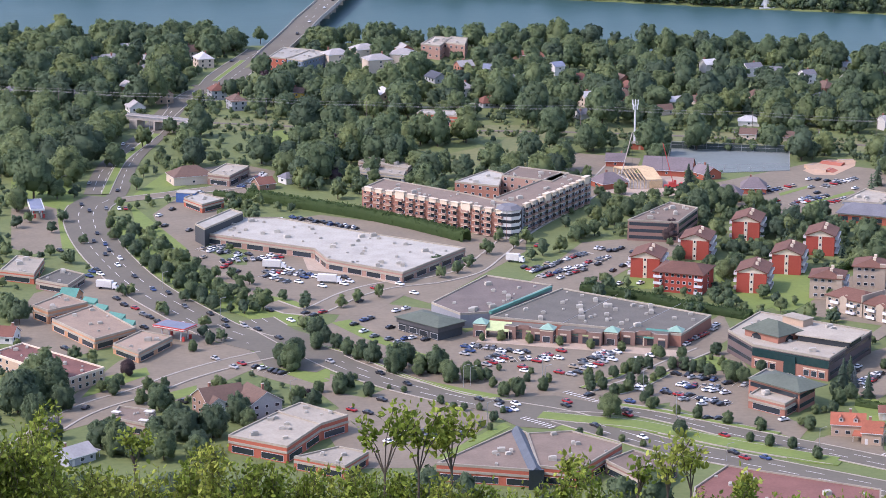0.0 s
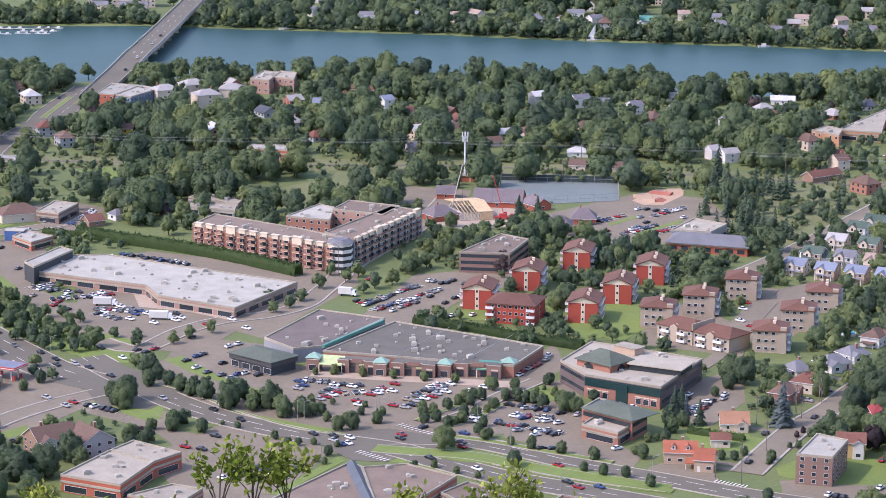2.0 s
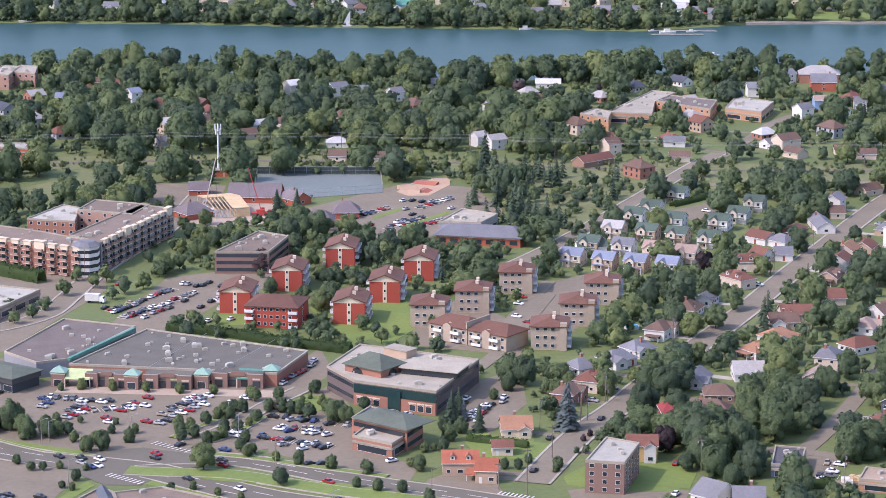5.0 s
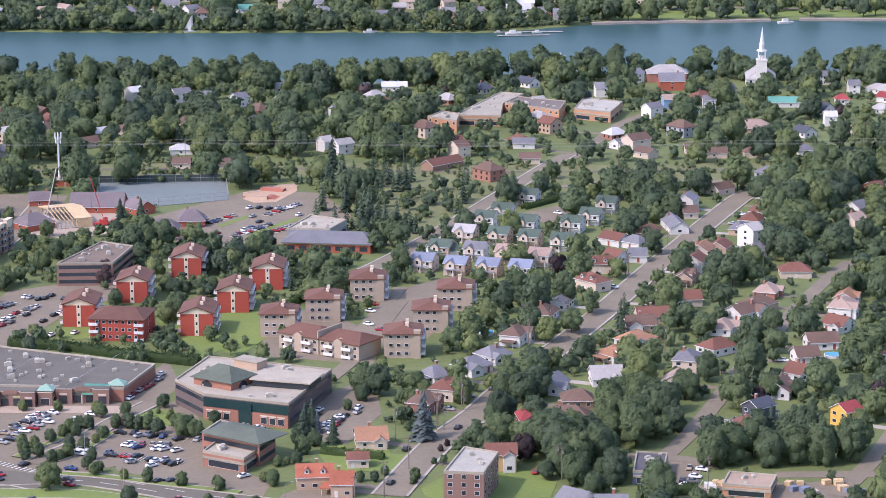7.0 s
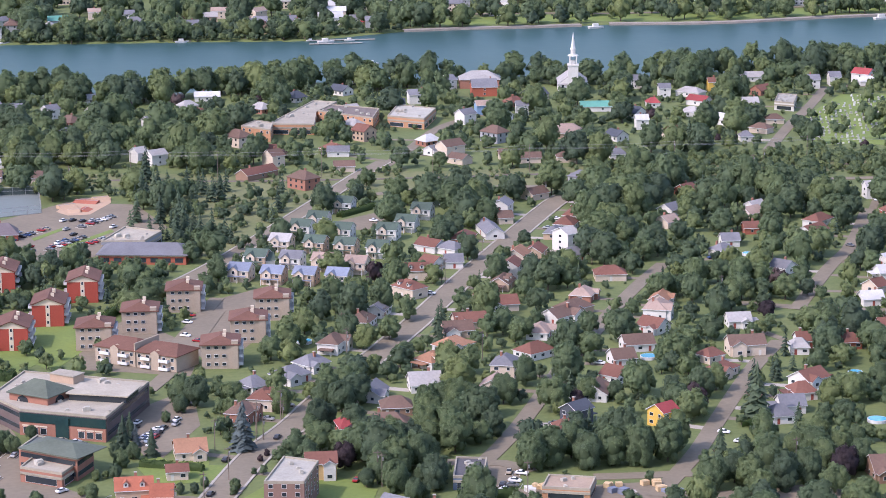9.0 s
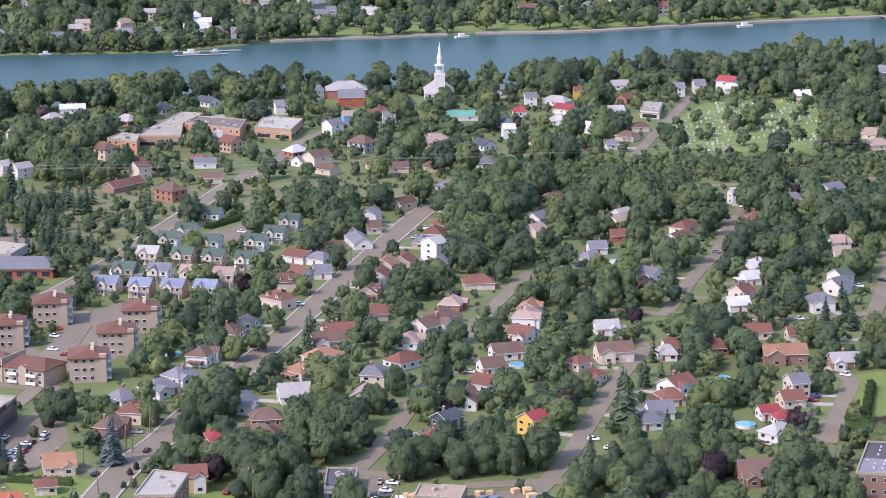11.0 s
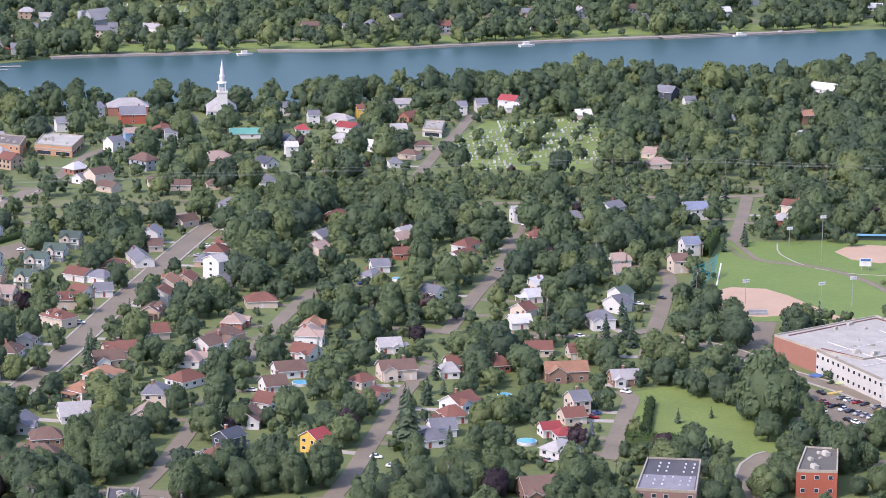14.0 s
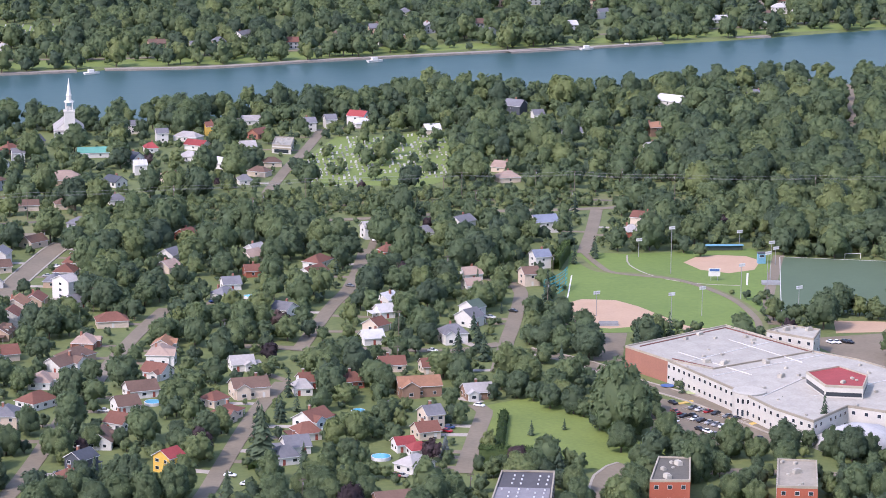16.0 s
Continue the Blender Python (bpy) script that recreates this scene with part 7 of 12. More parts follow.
car(57.4, 851.9, -33, "k")
car(61.0, 854.6, -33, "s")
car(62.0, 850.7, -33, "w")
car(58.4, 848.0, -33, "s")
car(56.5, 844.5, -33, "r")
car(53.6, 841.8, -33, "w")
car(50.9, 845.0, -33, "g")
car(47.0, 840.9, -33, "t")
car(50.9, 838.3, -33, "s")
car(41.4, 833.4, -33, "r")
car(45.5, 830.8, -32, "s")
car(48.2, 833.5, -33, "k")
car(69.7, 845.6, -33, "b")
car(71.0, 850.7, -33, "w")
car(76.7, 856.3, -33, "w")
car(83.9, 832.5, -33, "k")
car(84.4, 817.5, -33, "w")
car(82.4, 805.8, -32, "r")
car(83.4, 800.3, -32, "g")
car(78.4, 808.2, -32, "k")
car(70.1, 816.6, -32, "w")
car(68.6, 812.5, -32, "w")
car(64.5, 797.2, -32, "b")
car(62.4, 786.1, -32, "k")
car(96.8, 835.1, 30, "s")
car(93.7, 825.9, 30, "k")
car(89.6, 827.7, 30, "s")
car(87.4, 815.1, 29, "b")
car(85.8, 819.5, 30, "w")
car(93.3, 811.8, 29, "w")
car(95.6, 810.9, 29, "w")
car(101.5, 820.9, 29, "k")
car(99.4, 808.5, 29, "w")
car(86.4, 805.5, 29, "k")
car(83.8, 800.2, 29, "s")
car(90.1, 801.0, 29, "k")
car(91.5, 798.9, 29, "w")
car(89.6, 794.3, 29, "w")
car(94.8, 796.6, 29, "k")
car(96.5, 794.4, 29, "k")
car(116.1, 776.8, 28, "w")
car(93.8, 777.5, 28, "k")
car(89.9, 777.9, 28, "k")
car(117.0, 834.1, 29, "w")
car(120.2, 833.1, 29, "k")
car(124.6, 830.5, 29, "t")
car(128.7, 827.2, 29, "w")
car(130.1, 824.2, 29, "g")
car(106.0, 901.1, 56, "w")
car(104.4, 894.6, 56, "s")
car(100.5, 887.5, 56, "r")
car(98.4, 884.4, 56, "r")
car(96.1, 881.4, 56, "s")
car(93.1, 877.6, 56, "r")
car(91.8, 872.9, 56, "w")
car(152.2, 843.0, 52, "w")
car(150.5, 837.8, 52, "k")
car(151.7, 820.9, 52, "w")
car(154.7, 825.0, 52, "r")
car(151.4, 816.6, 52, "w")
car(156.7, 829.2, 52, "k")
car(165.5, 842.6, 52, "w")
car(164.1, 837.4, 52, "s")
car(159.3, 834.1, 52, "k")
car(-42.7, 846.0, -52, "s")
car(-23.9, 830.7, -52, "k")
car(-25.9, 860.2, -53, "k")
car(-72.3, 890.3, -52, "k")
car(-60.1, 903.9, -53, "w")
car(-69.3, 919.3, -53, "k")
car(-63.4, 878.2, -52, "k")
car(11.4, 798.7, -52, "k")
car(18.4, 796.0, -52, "k")
car(24.1, 793.5, -52, "w")
car(23.2, 786.9, -52, "w")
car(21.0, 785.8, -51, "b")
car(18.3, 790.7, -52, "s")
car(42.4, 796.5, -52, "r")
car(41.7, 791.9, -52, "k")
car(50.5, 768.6, -52, "k")
car(65.6, 755.5, -52, "w")
car(50.6, 805.2, 41, "k")
car(-54.9, 915.3, 48, "k")
car(-51.3, 912.3, 48, "k")
car(-48.1, 917.2, 48, "r")
car(-31.4, 905.2, 46, "b")
car(-35.2, 899.0, 47, "k")
car(-29.1, 908.3, 46, "g")
car(-31.2, 888.6, 46, "w")
car(-27.0, 881.6, 45, "g")
car(-21.4, 877.6, 45, "g")
car(-15.2, 878.3, 45, "b")
car(-17.9, 873.1, 44, "s")
car(-15.6, 870.4, 44, "g")
car(-12.6, 879.6, 45, "w")
car(-7.5, 877.3, 44, "k")
car(-21.1, 894.6, 45, "k")
car(-34.1, 935.0, 48, "k")
car(-19.0, 919.6, 46, "w")
car(-15.2, 923.4, 46, "w")
car(-69.5, 838.3, 46, "k")
car(-67.1, 836.6, 46, "w")
car(-63.4, 834.0, 46, "k")
car(-59.6, 830.7, 46, "k")
car(-33.1, 785.2, -38, "r")
car(-27.4, 782.0, -37, "k")
car(-22.8, 797.5, -38, "k")
car(-14.6, 757.7, -36, "w")
car(-16.3, 753.6, -36, "w")
car(-19.7, 748.9, -36, "w")
car(-7.9, 760.3, -36, "k")
car(-5.2, 761.3, -37, "k")
car(-0.4, 749.8, -36, "w")
car(4.5, 758.0, -36, "k")
car(-77.5, 1006.5, -42, "w")
car(-79.0, 1003.6, -42, "k")
car(-74.0, 1011.1, -42, "w")
car(-70.0, 1008.7, -42, "r")
car(-71.6, 1002.9, -42, "r")
car(-75.4, 1002.2, -42, "g")
car(-61.6, 1019.1, -43, "k")
car(-57.7, 1016.7, -43, "k")
car(-64.5, 986.4, -42, "w")
car(-59.7, 982.1, -42, "g")
car(-55.8, 977.8, -42, "b")
car(-58.0, 973.3, -42, "b")
car(-53.1, 973.7, -42, "w")
car(-59.9, 965.0, -42, "w")
car(-41.3, 973.5, -42, "k")
car(-41.1, 962.2, -42, "w")
car(-74.3, 981.6, -42, "g")
car(-70.9, 977.4, -42, "w")
car(-49.9, 958.4, -42, "w")
car(-38.9, 966.6, -42, "w")
car(-83.8, 1013.1, -42, "k")
car(-81.0, 1030.4, -43, "k")
car(-18.1, 962.7, -44, "w")
car(-12.1, 947.9, -44, "w")
car(-28.3, 955.0, -44, "r")
car(-72.9, 1079.7, -49, "w")
car(-68.3, 1085.0, -50, "b")
car(-64.7, 1083.5, -50, "k")
car(-60.0, 1080.7, -50, "k")
car(-54.0, 1075.6, -50, "k")
car(-47.3, 1070.4, -50, "k")
car(-43.8, 1068.9, -50, "w")
car(-39.9, 1065.2, -50, "w")
car(-51.0, 1074.1, -50, "k")
car(67.7, 1028.3, 56, "w")
car(69.6, 1027.1, 55, "s")
car(72.8, 1023.7, 55, "k")
car(75.4, 1024.5, 55, "k")
car(78.2, 1028.5, 55, "k")
car(82.8, 1021.8, 55, "k")
car(70.9, 1011.3, 55, "w")
car(56.0, 1011.5, 56, "r")
car(53.4, 1007.7, 55, "w")
car(50.0, 1003.0, 55, "k")
car(47.9, 999.3, 55, "g")
car(46.2, 995.5, 55, "s")
car(43.9, 992.8, 55, "k")
car(41.7, 990.2, 55, "k")
car(39.7, 987.5, 55, "b")
car(62.3, 1002.8, 55, "r")
car(66.2, 999.5, 55, "k")
car(60.0, 997.0, 55, "w")
car(56.9, 993.2, 55, "w")
car(52.3, 988.7, 55, "w")
car(48.0, 984.3, 54, "b")
car(44.5, 979.0, 54, "r")
car(49.0, 975.4, 54, "w")
car(52.9, 981.8, 55, "s")
car(56.0, 985.4, 55, "r")
car(59.5, 989.0, 55, "g")
car(76.4, 996.6, 54, "k")
car(79.1, 999.4, 54, "w")
car(71.7, 988.0, 54, "k")
car(34.4, 993.2, 55, "k")
car(37.9, 985.8, 55, "w")
car(41.7, 1032.4, 56, "r")
car(72.8, 965.6, 54, "w")
car(81.7, 966.8, 53, "w")
car(154.9, 1151.8, 41, "w")
car(158.0, 1158.2, 41, "w")
car(151.7, 1137.6, 40, "r")
car(150.3, 1112.4, 40, "k")
car(158.8, 1126.8, 40, "r")
car(158.1, 1118.0, 40, "b")
car(167.9, 1123.5, 40, "r")
car(171.7, 1130.8, 40, "w")
car(175.3, 1134.4, 40, "b")
car(177.4, 1118.9, 39, "k")
car(181.4, 1123.7, 39, "g")
car(180.9, 1145.7, 40, "k")
car(179.7, 1157.8, 40, "s")
car(200.8, 1156.1, 40, "w")
car(185.6, 1176.4, 40, "k")
car(189.7, 1173.3, 40, "k")
car(181.4, 1176.8, 41, "w")
car(194.2, 1173.0, 40, "s")
car(145.5, 1127.9, 40, "w")
car(166.2, 949.3, -40, "w")
car(168.8, 948.1, -40, "k")
car(176.2, 948.4, -40, "g")
car(178.1, 940.8, -40, "w")
car(180.1, 938.8, -40, "w")
car(191.4, 952.8, -41, "w")
car(199.7, 983.3, -41, "r")
car(196.2, 972.6, -41, "w")
car(194.1, 943.2, -40, "r")
car(192.7, 811.6, 57, "k")
car(158.9, 759.1, 56, "k")
car(171.1, 792.6, 57, "k")
car(178.6, 722.4, 54, "w")
car(180.9, 721.0, 54, "k")
car(182.9, 719.7, 54, "k")
car(197.3, 728.9, 54, "w")
car(193.9, 724.5, 54, "k")
car(191.8, 720.6, 54, "b")
car(205.2, 758.8, 54, "r")
car(243.4, 750.8, -36, "k")
car(251.7, 742.7, -36, "w")
car(249.5, 738.5, -36, "g")
car(246.1, 734.9, -36, "w")
car(256.1, 749.2, -36, "w")
car(236.5, 736.1, -35, "b")
car(333.8, 770.7, -37, "w")
car(334.6, 759.1, -37, "w")
car(299.0, 987.9, -41, "w")
car(324.8, 1146.4, -44, "w")
car(315.6, 1130.9, -43, "w")
car(356.0, 1153.8, -44, "w")
car(339.9, 918.9, -40, "w")
car(424.7, 830.3, -57, "g")
car(426.7, 790.9, -57, "b")
car(423.5, 786.7, -57, "r")
car(450.4, 812.1, -58, "w")
car(382.3, 746.0, -55, "r")
car(384.5, 745.0, -55, "s")
car(496.6, 1013.3, -62, "g")
car(473.9, 892.9, -60, "w")
car(536.8, 939.3, -62, "k")
car(502.7, 767.7, -82, "w")
car(503.0, 763.3, -82, "w")
car(509.7, 772.9, -82, "r")
car(512.5, 765.4, -82, "k")
car(504.5, 749.2, -82, "k")
car(505.3, 745.5, -82, "w")
car(505.5, 740.5, -82, "g")
car(515.8, 783.9, -83, "k")
car(624.2, 835.0, -88, "w")
car(626.4, 833.9, -88, "w")
car(629.9, 833.2, -88, "k")
car(631.1, 831.6, -88, "k")
car(516.7, 729.3, -82, "k")
car(-170.1, 1156.5, 89, "s")
car(-154.6, 1140.3, 88, "k")
car(-158.0, 1238.7, 88, "k")
car(-164.5, 1253.4, 88, "w")
car(-127.1, 1517.3, 87, "k")
car(-167.9, 1108.8, -78, "k")
car(-162.6, 1095.8, -78, "k")
car(-155.4, 1100.7, -78, "g")
car(-149.4, 1100.9, -78, "w")
car(-146.5, 1101.0, -78, "r")
car(-153.5, 1050.3, -78, "k")
car(-153.1, 1035.1, -78, "k")
car(-147.5, 1029.9, -78, "b")
car(-144.5, 1018.3, -78, "k")
car(-145.3, 1011.0, -78, "k")
car(-138.2, 1004.1, -68, "w")
car(-137.8, 992.0, -68, "w")
car(-128.6, 972.6, -68, "k")
car(-118.7, 951.1, -68, "b")
car(-111.9, 945.7, -68, "k")
car(-103.4, 924.3, -68, "g")
car(-92.4, 913.1, -59, "k")
car(-85.8, 903.0, -59, "k")
car(-84.8, 894.6, -59, "k")
car(-77.8, 895.6, -59, "s")
car(-14.0, 817.4, -59, "k")
car(-124.7, 1100.4, 61, "k")
car(-129.5, 1087.2, 61, "w")
car(-124.9, 1066.7, 60, "k")
car(-113.2, 1058.0, 60, "g")
car(-115.0, 1137.6, 61, "w")
car(-108.2, 1157.1, 62, "s")
car(-106.2, 1159.7, 62, "w")
car(-104.3, 1163.7, 62, "w")
car(-102.1, 1167.8, 62, "k")
car(-100.2, 1171.8, 62, "k")
car(-98.5, 1175.9, 62, "w")
car(-100.7, 1018.4, 59, "w")
car(-102.7, 1007.0, 58, "t")
car(-95.8, 1015.4, 58, "k")
car(-88.0, 1011.5, 58, "w")
car(-89.0, 1004.3, 58, "w")
car(-91.0, 996.1, 58, "r")
car(-92.5, 990.1, 58, "r")
car(-86.5, 982.3, 57, "k")
car(-147.2, 980.8, -49, "b")
car(-147.4, 973.0, -49, "b")
car(-145.7, 983.8, -49, "k")
car(-143.1, 976.1, -49, "w")
car(-165.6, 1017.7, -50, "k")
car(-127.7, 926.3, -48, "k")
car(-122.8, 921.1, -48, "r")
car(-131.9, 936.1, -48, "k")
car(-118.7, 911.7, -48, "g")
car(-115.6, 907.4, -48, "k")
car(-111.6, 900.7, -48, "k")
car(-116.2, 892.2, -48, "k")
car(-101.4, 896.7, -48, "w")
car(-142.7, 861.8, -46, "k")
car(-75.1, 842.4, -48, "r")
car(-77.7, 837.9, -47, "s")
car(-85.4, 849.1, -48, "s")
car(-92.2, 794.0, -46, "k")
car(-82.3, 786.1, -46, "w")
car(-125.4, 785.9, 73, "k")
car(62.5, 781.0, -49, "r")
car(93.5, 758.1, -49, "r")
car(94.4, 739.7, -49, "k")
car(97.4, 733.9, -48, "r")
car(104.3, 734.0, -49, "b")
lamp_post(-28.3, 853.0, 6)
lamp_post(35.6, 819.2, 7)
lamp_post(34.3, 814.5, 12)
lamp_post(6.1, 815.3, 8)
lamp_post(69.4, 801.1, 6)
lamp_post(13.5, 766.9, 9)
lamp_post(122.3, 736.4, 10)
lamp_post(79.1, 779.1, 9)
lamp_post(-54.9, 795.0, 8)
lamp_post(8.6, 817.1, 7)
lamp_post(-12.6, 860.1, 7)
lamp_post(91.3, 731.6, 6)
lamp_post(-115.0, 953.8, 7)
lamp_post(-87.7, 904.7, 9)
lamp_post(-180.0, 1132.5, 9)
lamp_post(-166.9, 1203.1, 7)
lamp_post(-152.7, 1272.5, 10)
lamp_post(69.9, 806.4, 10)
lamp_post(-116.1, 994.3, 7)
utility_pole(199.6, 832.3, 6)
utility_pole(187.9, 811.5, 8)
utility_pole(152.2, 736.8, 15)
utility_pole(144.6, 743.4, 9)
utility_pole(246.2, 928.6, 11)
utility_pole(240.6, 900.7, 11)
utility_pole(254.0, 917.1, 8)
utility_pole(264.8, 929.8, 8)
utility_pole(211.2, 751.0, 11)
utility_pole(167.6, 772.6, 11)
utility_pole(10.1, 1301.0, 13)
utility_pole(198.7, 1266.2, 9)
utility_pole(152.9, 1254.1, 11)
utility_pole(309.1, 1005.3, 8)
utility_pole(264.2, 932.2, 8)
utility_pole(253.4, 922.3, 7)
utility_pole(343.1, 1055.3, 7)
utility_pole(407.1, 1156.1, 8)
utility_pole(420.6, 1173.2, 11)
utility_pole(461.6, 1244.5, 10)
utility_pole(500.2, 1223.7, 10)
utility_pole(540.2, 1202.6, 7)
utility_pole(526.1, 1183.7, 9)
utility_pole(210.6, 754.2, 11)
utility_pole(236.0, 740.3, 6)
utility_pole(251.4, 729.6, 11)
utility_pole(320.5, 710.9, 6)
utility_pole(339.2, 726.1, 11)
utility_pole(187.6, 819.2, 11)
utility_pole(199.0, 833.0, 7)
utility_pole(594.5, 1179.9, 6)
utility_pole(637.5, 1155.7, 9)
utility_pole(645.0, 1204.3, 8)
utility_pole(689.4, 1184.4, 11)
utility_pole(731.1, 1165.8, 11)
utility_pole(686.4, 1142.2, 7)
utility_pole(544.8, 1013.2, 10)
utility_pole(450.1, 876.9, 9)
utility_pole(395.9, 719.0, 7)
utility_pole(557.6, 946.2, 10)
utility_pole(588.2, 994.0, 10)
utility_pole(473.8, 921.9, 11)
flood_mast(638.4, 974.8, 21)
flood_mast(645.3, 1012.8, 8)
flood_mast(698.6, 1008.7, 8)
flood_mast(653.9, 922.0, 18)
flood_mast(581.3, 886.5, 14)
flood_mast(637.3, 917.7, 15)
flood_mast(691.7, 969.4, 8)
flood_mast(647.0, 888.9, 10)
flood_mast(668.6, 940.4, 18)
flood_mast(604.2, 898.1, 12)
flood_mast(564.3, 917.5, 10)

for spot in ((254.7, 924.2), (264.4, 932.1), (241.7, 905.7), (198.8, 831.7), (185.4, 811.1), (309.9, 1003.1), (404.7, 939.0), (287.6, 885.6), (378.6, 1016.0), (170.2, 804.6), (215.9, 934.3)):
    utility_pole(*spot, 11.0, 20.0)

# ---- trees that stand alone ----
tree(-81.8, 729.3, 4.4, "d")
tree(157.6, 718.4, 2.2, "d")
tree(-102.1, 730.1, 3.6, "d")
tree(-107.0, 734.7, 5.1, "d")
tree(121.4, 734.3, 2.1, "d")
tree(-115.2, 743.0, 4.6, "d")
tree(-109.3, 735.3, 5.0, "d")
tree(-96.9, 741.5, 4.4, "d")
tree(-92.6, 755.8, 4.8, "d")
tree(-87.0, 749.7, 5.2, "d")
tree(-82.0, 735.1, 4.2, "d")
tree(-78.3, 754.2, 4.6, "d")
tree(-93.0, 729.6, 5.0, "d")
tree(65.0, 746.4, 1.3, "d")
tree(114.6, 745.0, 2.1, "d")
tree(58.4, 751.8, 1.4, "d")
tree(-111.4, 746.8, 4.5, "d")
tree(107.4, 747.5, 2.1, "d")
tree(-78.9, 754.2, 6.0, "d")
tree(101.4, 752.2, 1.8, "d")
tree(44.4, 758.4, 1.5, "d")
tree(51.3, 758.4, 1.4, "d")
tree(-97.8, 753.9, 3.7, "d")
tree(-90.5, 756.5, 5.3, "d")
tree(78.4, 758.5, 3.1, "d")
tree(-130.8, 751.4, 2.8, "d")
tree(14.4, 764.5, 1.2, "d")
tree(-67.4, 762.7, 3.4, "d")
tree(216.6, 734.6, 3.7, "d")
tree(11.4, 767.2, 1.2, "d")
tree(-92.1, 759.4, 3.6, "d")
tree(-74.1, 766.3, 5.3, "d")
tree(317.9, 703.7, 4.6, "d")
tree(16.0, 773.8, 2.0, "d")
tree(213.5, 744.5, 5.0, "d")
tree(-71.8, 771.6, 5.0, "d")
tree(145.5, 761.2, 1.1, "d")
tree(165.7, 757.6, 1.5, "d")
tree(123.5, 766.4, 2.5, "d")
tree(225.8, 743.4, 5.0, "d")
tree(106.6, 769.8, 1.7, "d")
tree(154.7, 763.0, 1.7, "d")
tree(150.5, 764.0, 1.6, "d")
tree(381.3, 679.4, 3.8, "d")
tree(306.6, 716.3, 5.4, "d")
tree(340.9, 700.9, 5.0, "d")
tree(-69.1, 776.9, 3.8, "d")
tree(167.3, 761.9, 1.9, "d")
tree(318.1, 712.6, 5.4, "d")
tree(216.5, 749.8, 3.6, "d")
tree(206.6, 752.6, 3.1, "d")
tree(121.5, 771.0, 1.7, "l")
tree(56.2, 778.6, 4.7, "d")
tree(-140.8, 768.7, 5.4, "d")
tree(328.0, 709.5, 5.4, "d")
tree(378.7, 685.3, 4.7, "d")
tree(224.3, 750.4, 3.3, "d")
tree(368.9, 690.9, 4.3, "d")
tree(158.8, 767.7, 1.7, "d")
tree(19.4, 783.7, 1.2, "d")
tree(179.5, 763.9, 1.9, "d")
tree(212.3, 757.0, 5.1, "d")
tree(6.0, 786.3, 1.6, "d")
tree(2.3, 786.7, 1.6, "d")
tree(316.0, 720.6, 5.1, "d")
tree(-76.5, 783.3, 3.2, "d")
tree(11.3, 787.1, 1.3, "d")
tree(-52.0, 785.8, 2.5, "d")
tree(376.6, 692.4, 4.7, "d")
tree(337.0, 712.6, 5.4, "d")
tree(218.2, 759.4, 6.2, "d")
tree(-99.9, 784.8, 4.7, "d")
tree(408.6, 678.4, 4.7, "d")
tree(-46.4, 791.3, 2.9, "d")
tree(-58.4, 792.1, 1.7, "d")
tree(-2.2, 794.4, 1.6, "d")
tree(370.3, 702.9, 4.4, "d")
tree(-148.4, 781.3, 7.4, "d")
tree(416.4, 677.9, 3.5, "d")
tree(176.4, 775.8, 1.1, "d")
tree(128.2, 785.3, 1.7, "l")
tree(-133.4, 784.7, 4.7, "d")
tree(260.5, 752.2, 6.2, "d")
tree(73.0, 792.8, 1.9, "d")
tree(350.6, 715.0, 5.1, "k")
tree(-54.0, 795.0, 2.1, "d")
tree(226.7, 764.5, 6.2, "d")
tree(134.4, 786.1, 2.2, "d")
tree(316.2, 732.3, 3.8, "c")
tree(131.4, 787.0, 1.3, "l")
tree(215.3, 768.4, 7.4, "d")
tree(330.1, 726.9, 5.5, "d")
tree(-52.0, 797.5, 2.9, "d")
tree(-106.8, 792.1, 2.6, "d")
tree(278.3, 749.4, 5.5, "d")
tree(205.2, 773.1, 4.4, "k")
tree(69.5, 797.1, 2.2, "d")
tree(267.1, 755.0, 6.6, "d")
tree(325.0, 732.7, 4.4, "d")
tree(347.5, 722.8, 5.1, "d")
tree(-49.0, 801.2, 1.8, "k")
tree(-102.3, 796.2, 3.2, "d")
tree(417.1, 686.0, 5.2, "d")
tree(286.3, 750.3, 6.3, "d")
tree(294.8, 747.7, 6.3, "d")
tree(-27.6, 803.2, 2.6, "d")
tree(20.3, 803.6, 2.9, "d")
tree(358.8, 719.4, 4.8, "d")
tree(-145.7, 790.8, 7.4, "d")
tree(188.5, 782.0, 1.3, "d")
tree(25.4, 805.1, 3.2, "d")
tree(384.1, 708.4, 4.8, "d")
tree(-38.2, 805.9, 2.9, "d")
tree(-138.6, 795.0, 7.5, "d")
tree(212.5, 778.8, 6.3, "d")
tree(233.6, 773.2, 3.7, "d")
tree(-15.1, 808.0, 1.3, "d")
tree(138.1, 796.5, 2.9, "d")
tree(375.4, 716.6, 3.2, "d")
tree(-45.5, 807.7, 2.1, "d")
tree(222.3, 777.9, 6.3, "d")
tree(181.5, 788.6, 1.1, "k")
tree(-28.1, 808.8, 1.9, "k")
tree(72.2, 806.4, 1.9, "d")
tree(59.4, 807.5, 1.9, "d")
tree(276.9, 761.1, 6.0, "d")
tree(292.0, 778.5, 2.6, "d")
tree(299.5, 783.0, 4.2, "d")
tree(284.5, 776.0, 3.0, "d")
tree(436.1, 684.5, 3.6, "d")
tree(-38.1, 810.8, 3.3, "d")
tree(-117.8, 803.5, 2.9, "d")
tree(430.3, 688.9, 3.3, "d")
tree(-20.5, 812.0, 1.0, "d")
tree(34.6, 811.8, 2.3, "d")
tree(229.2, 780.1, 5.2, "d")
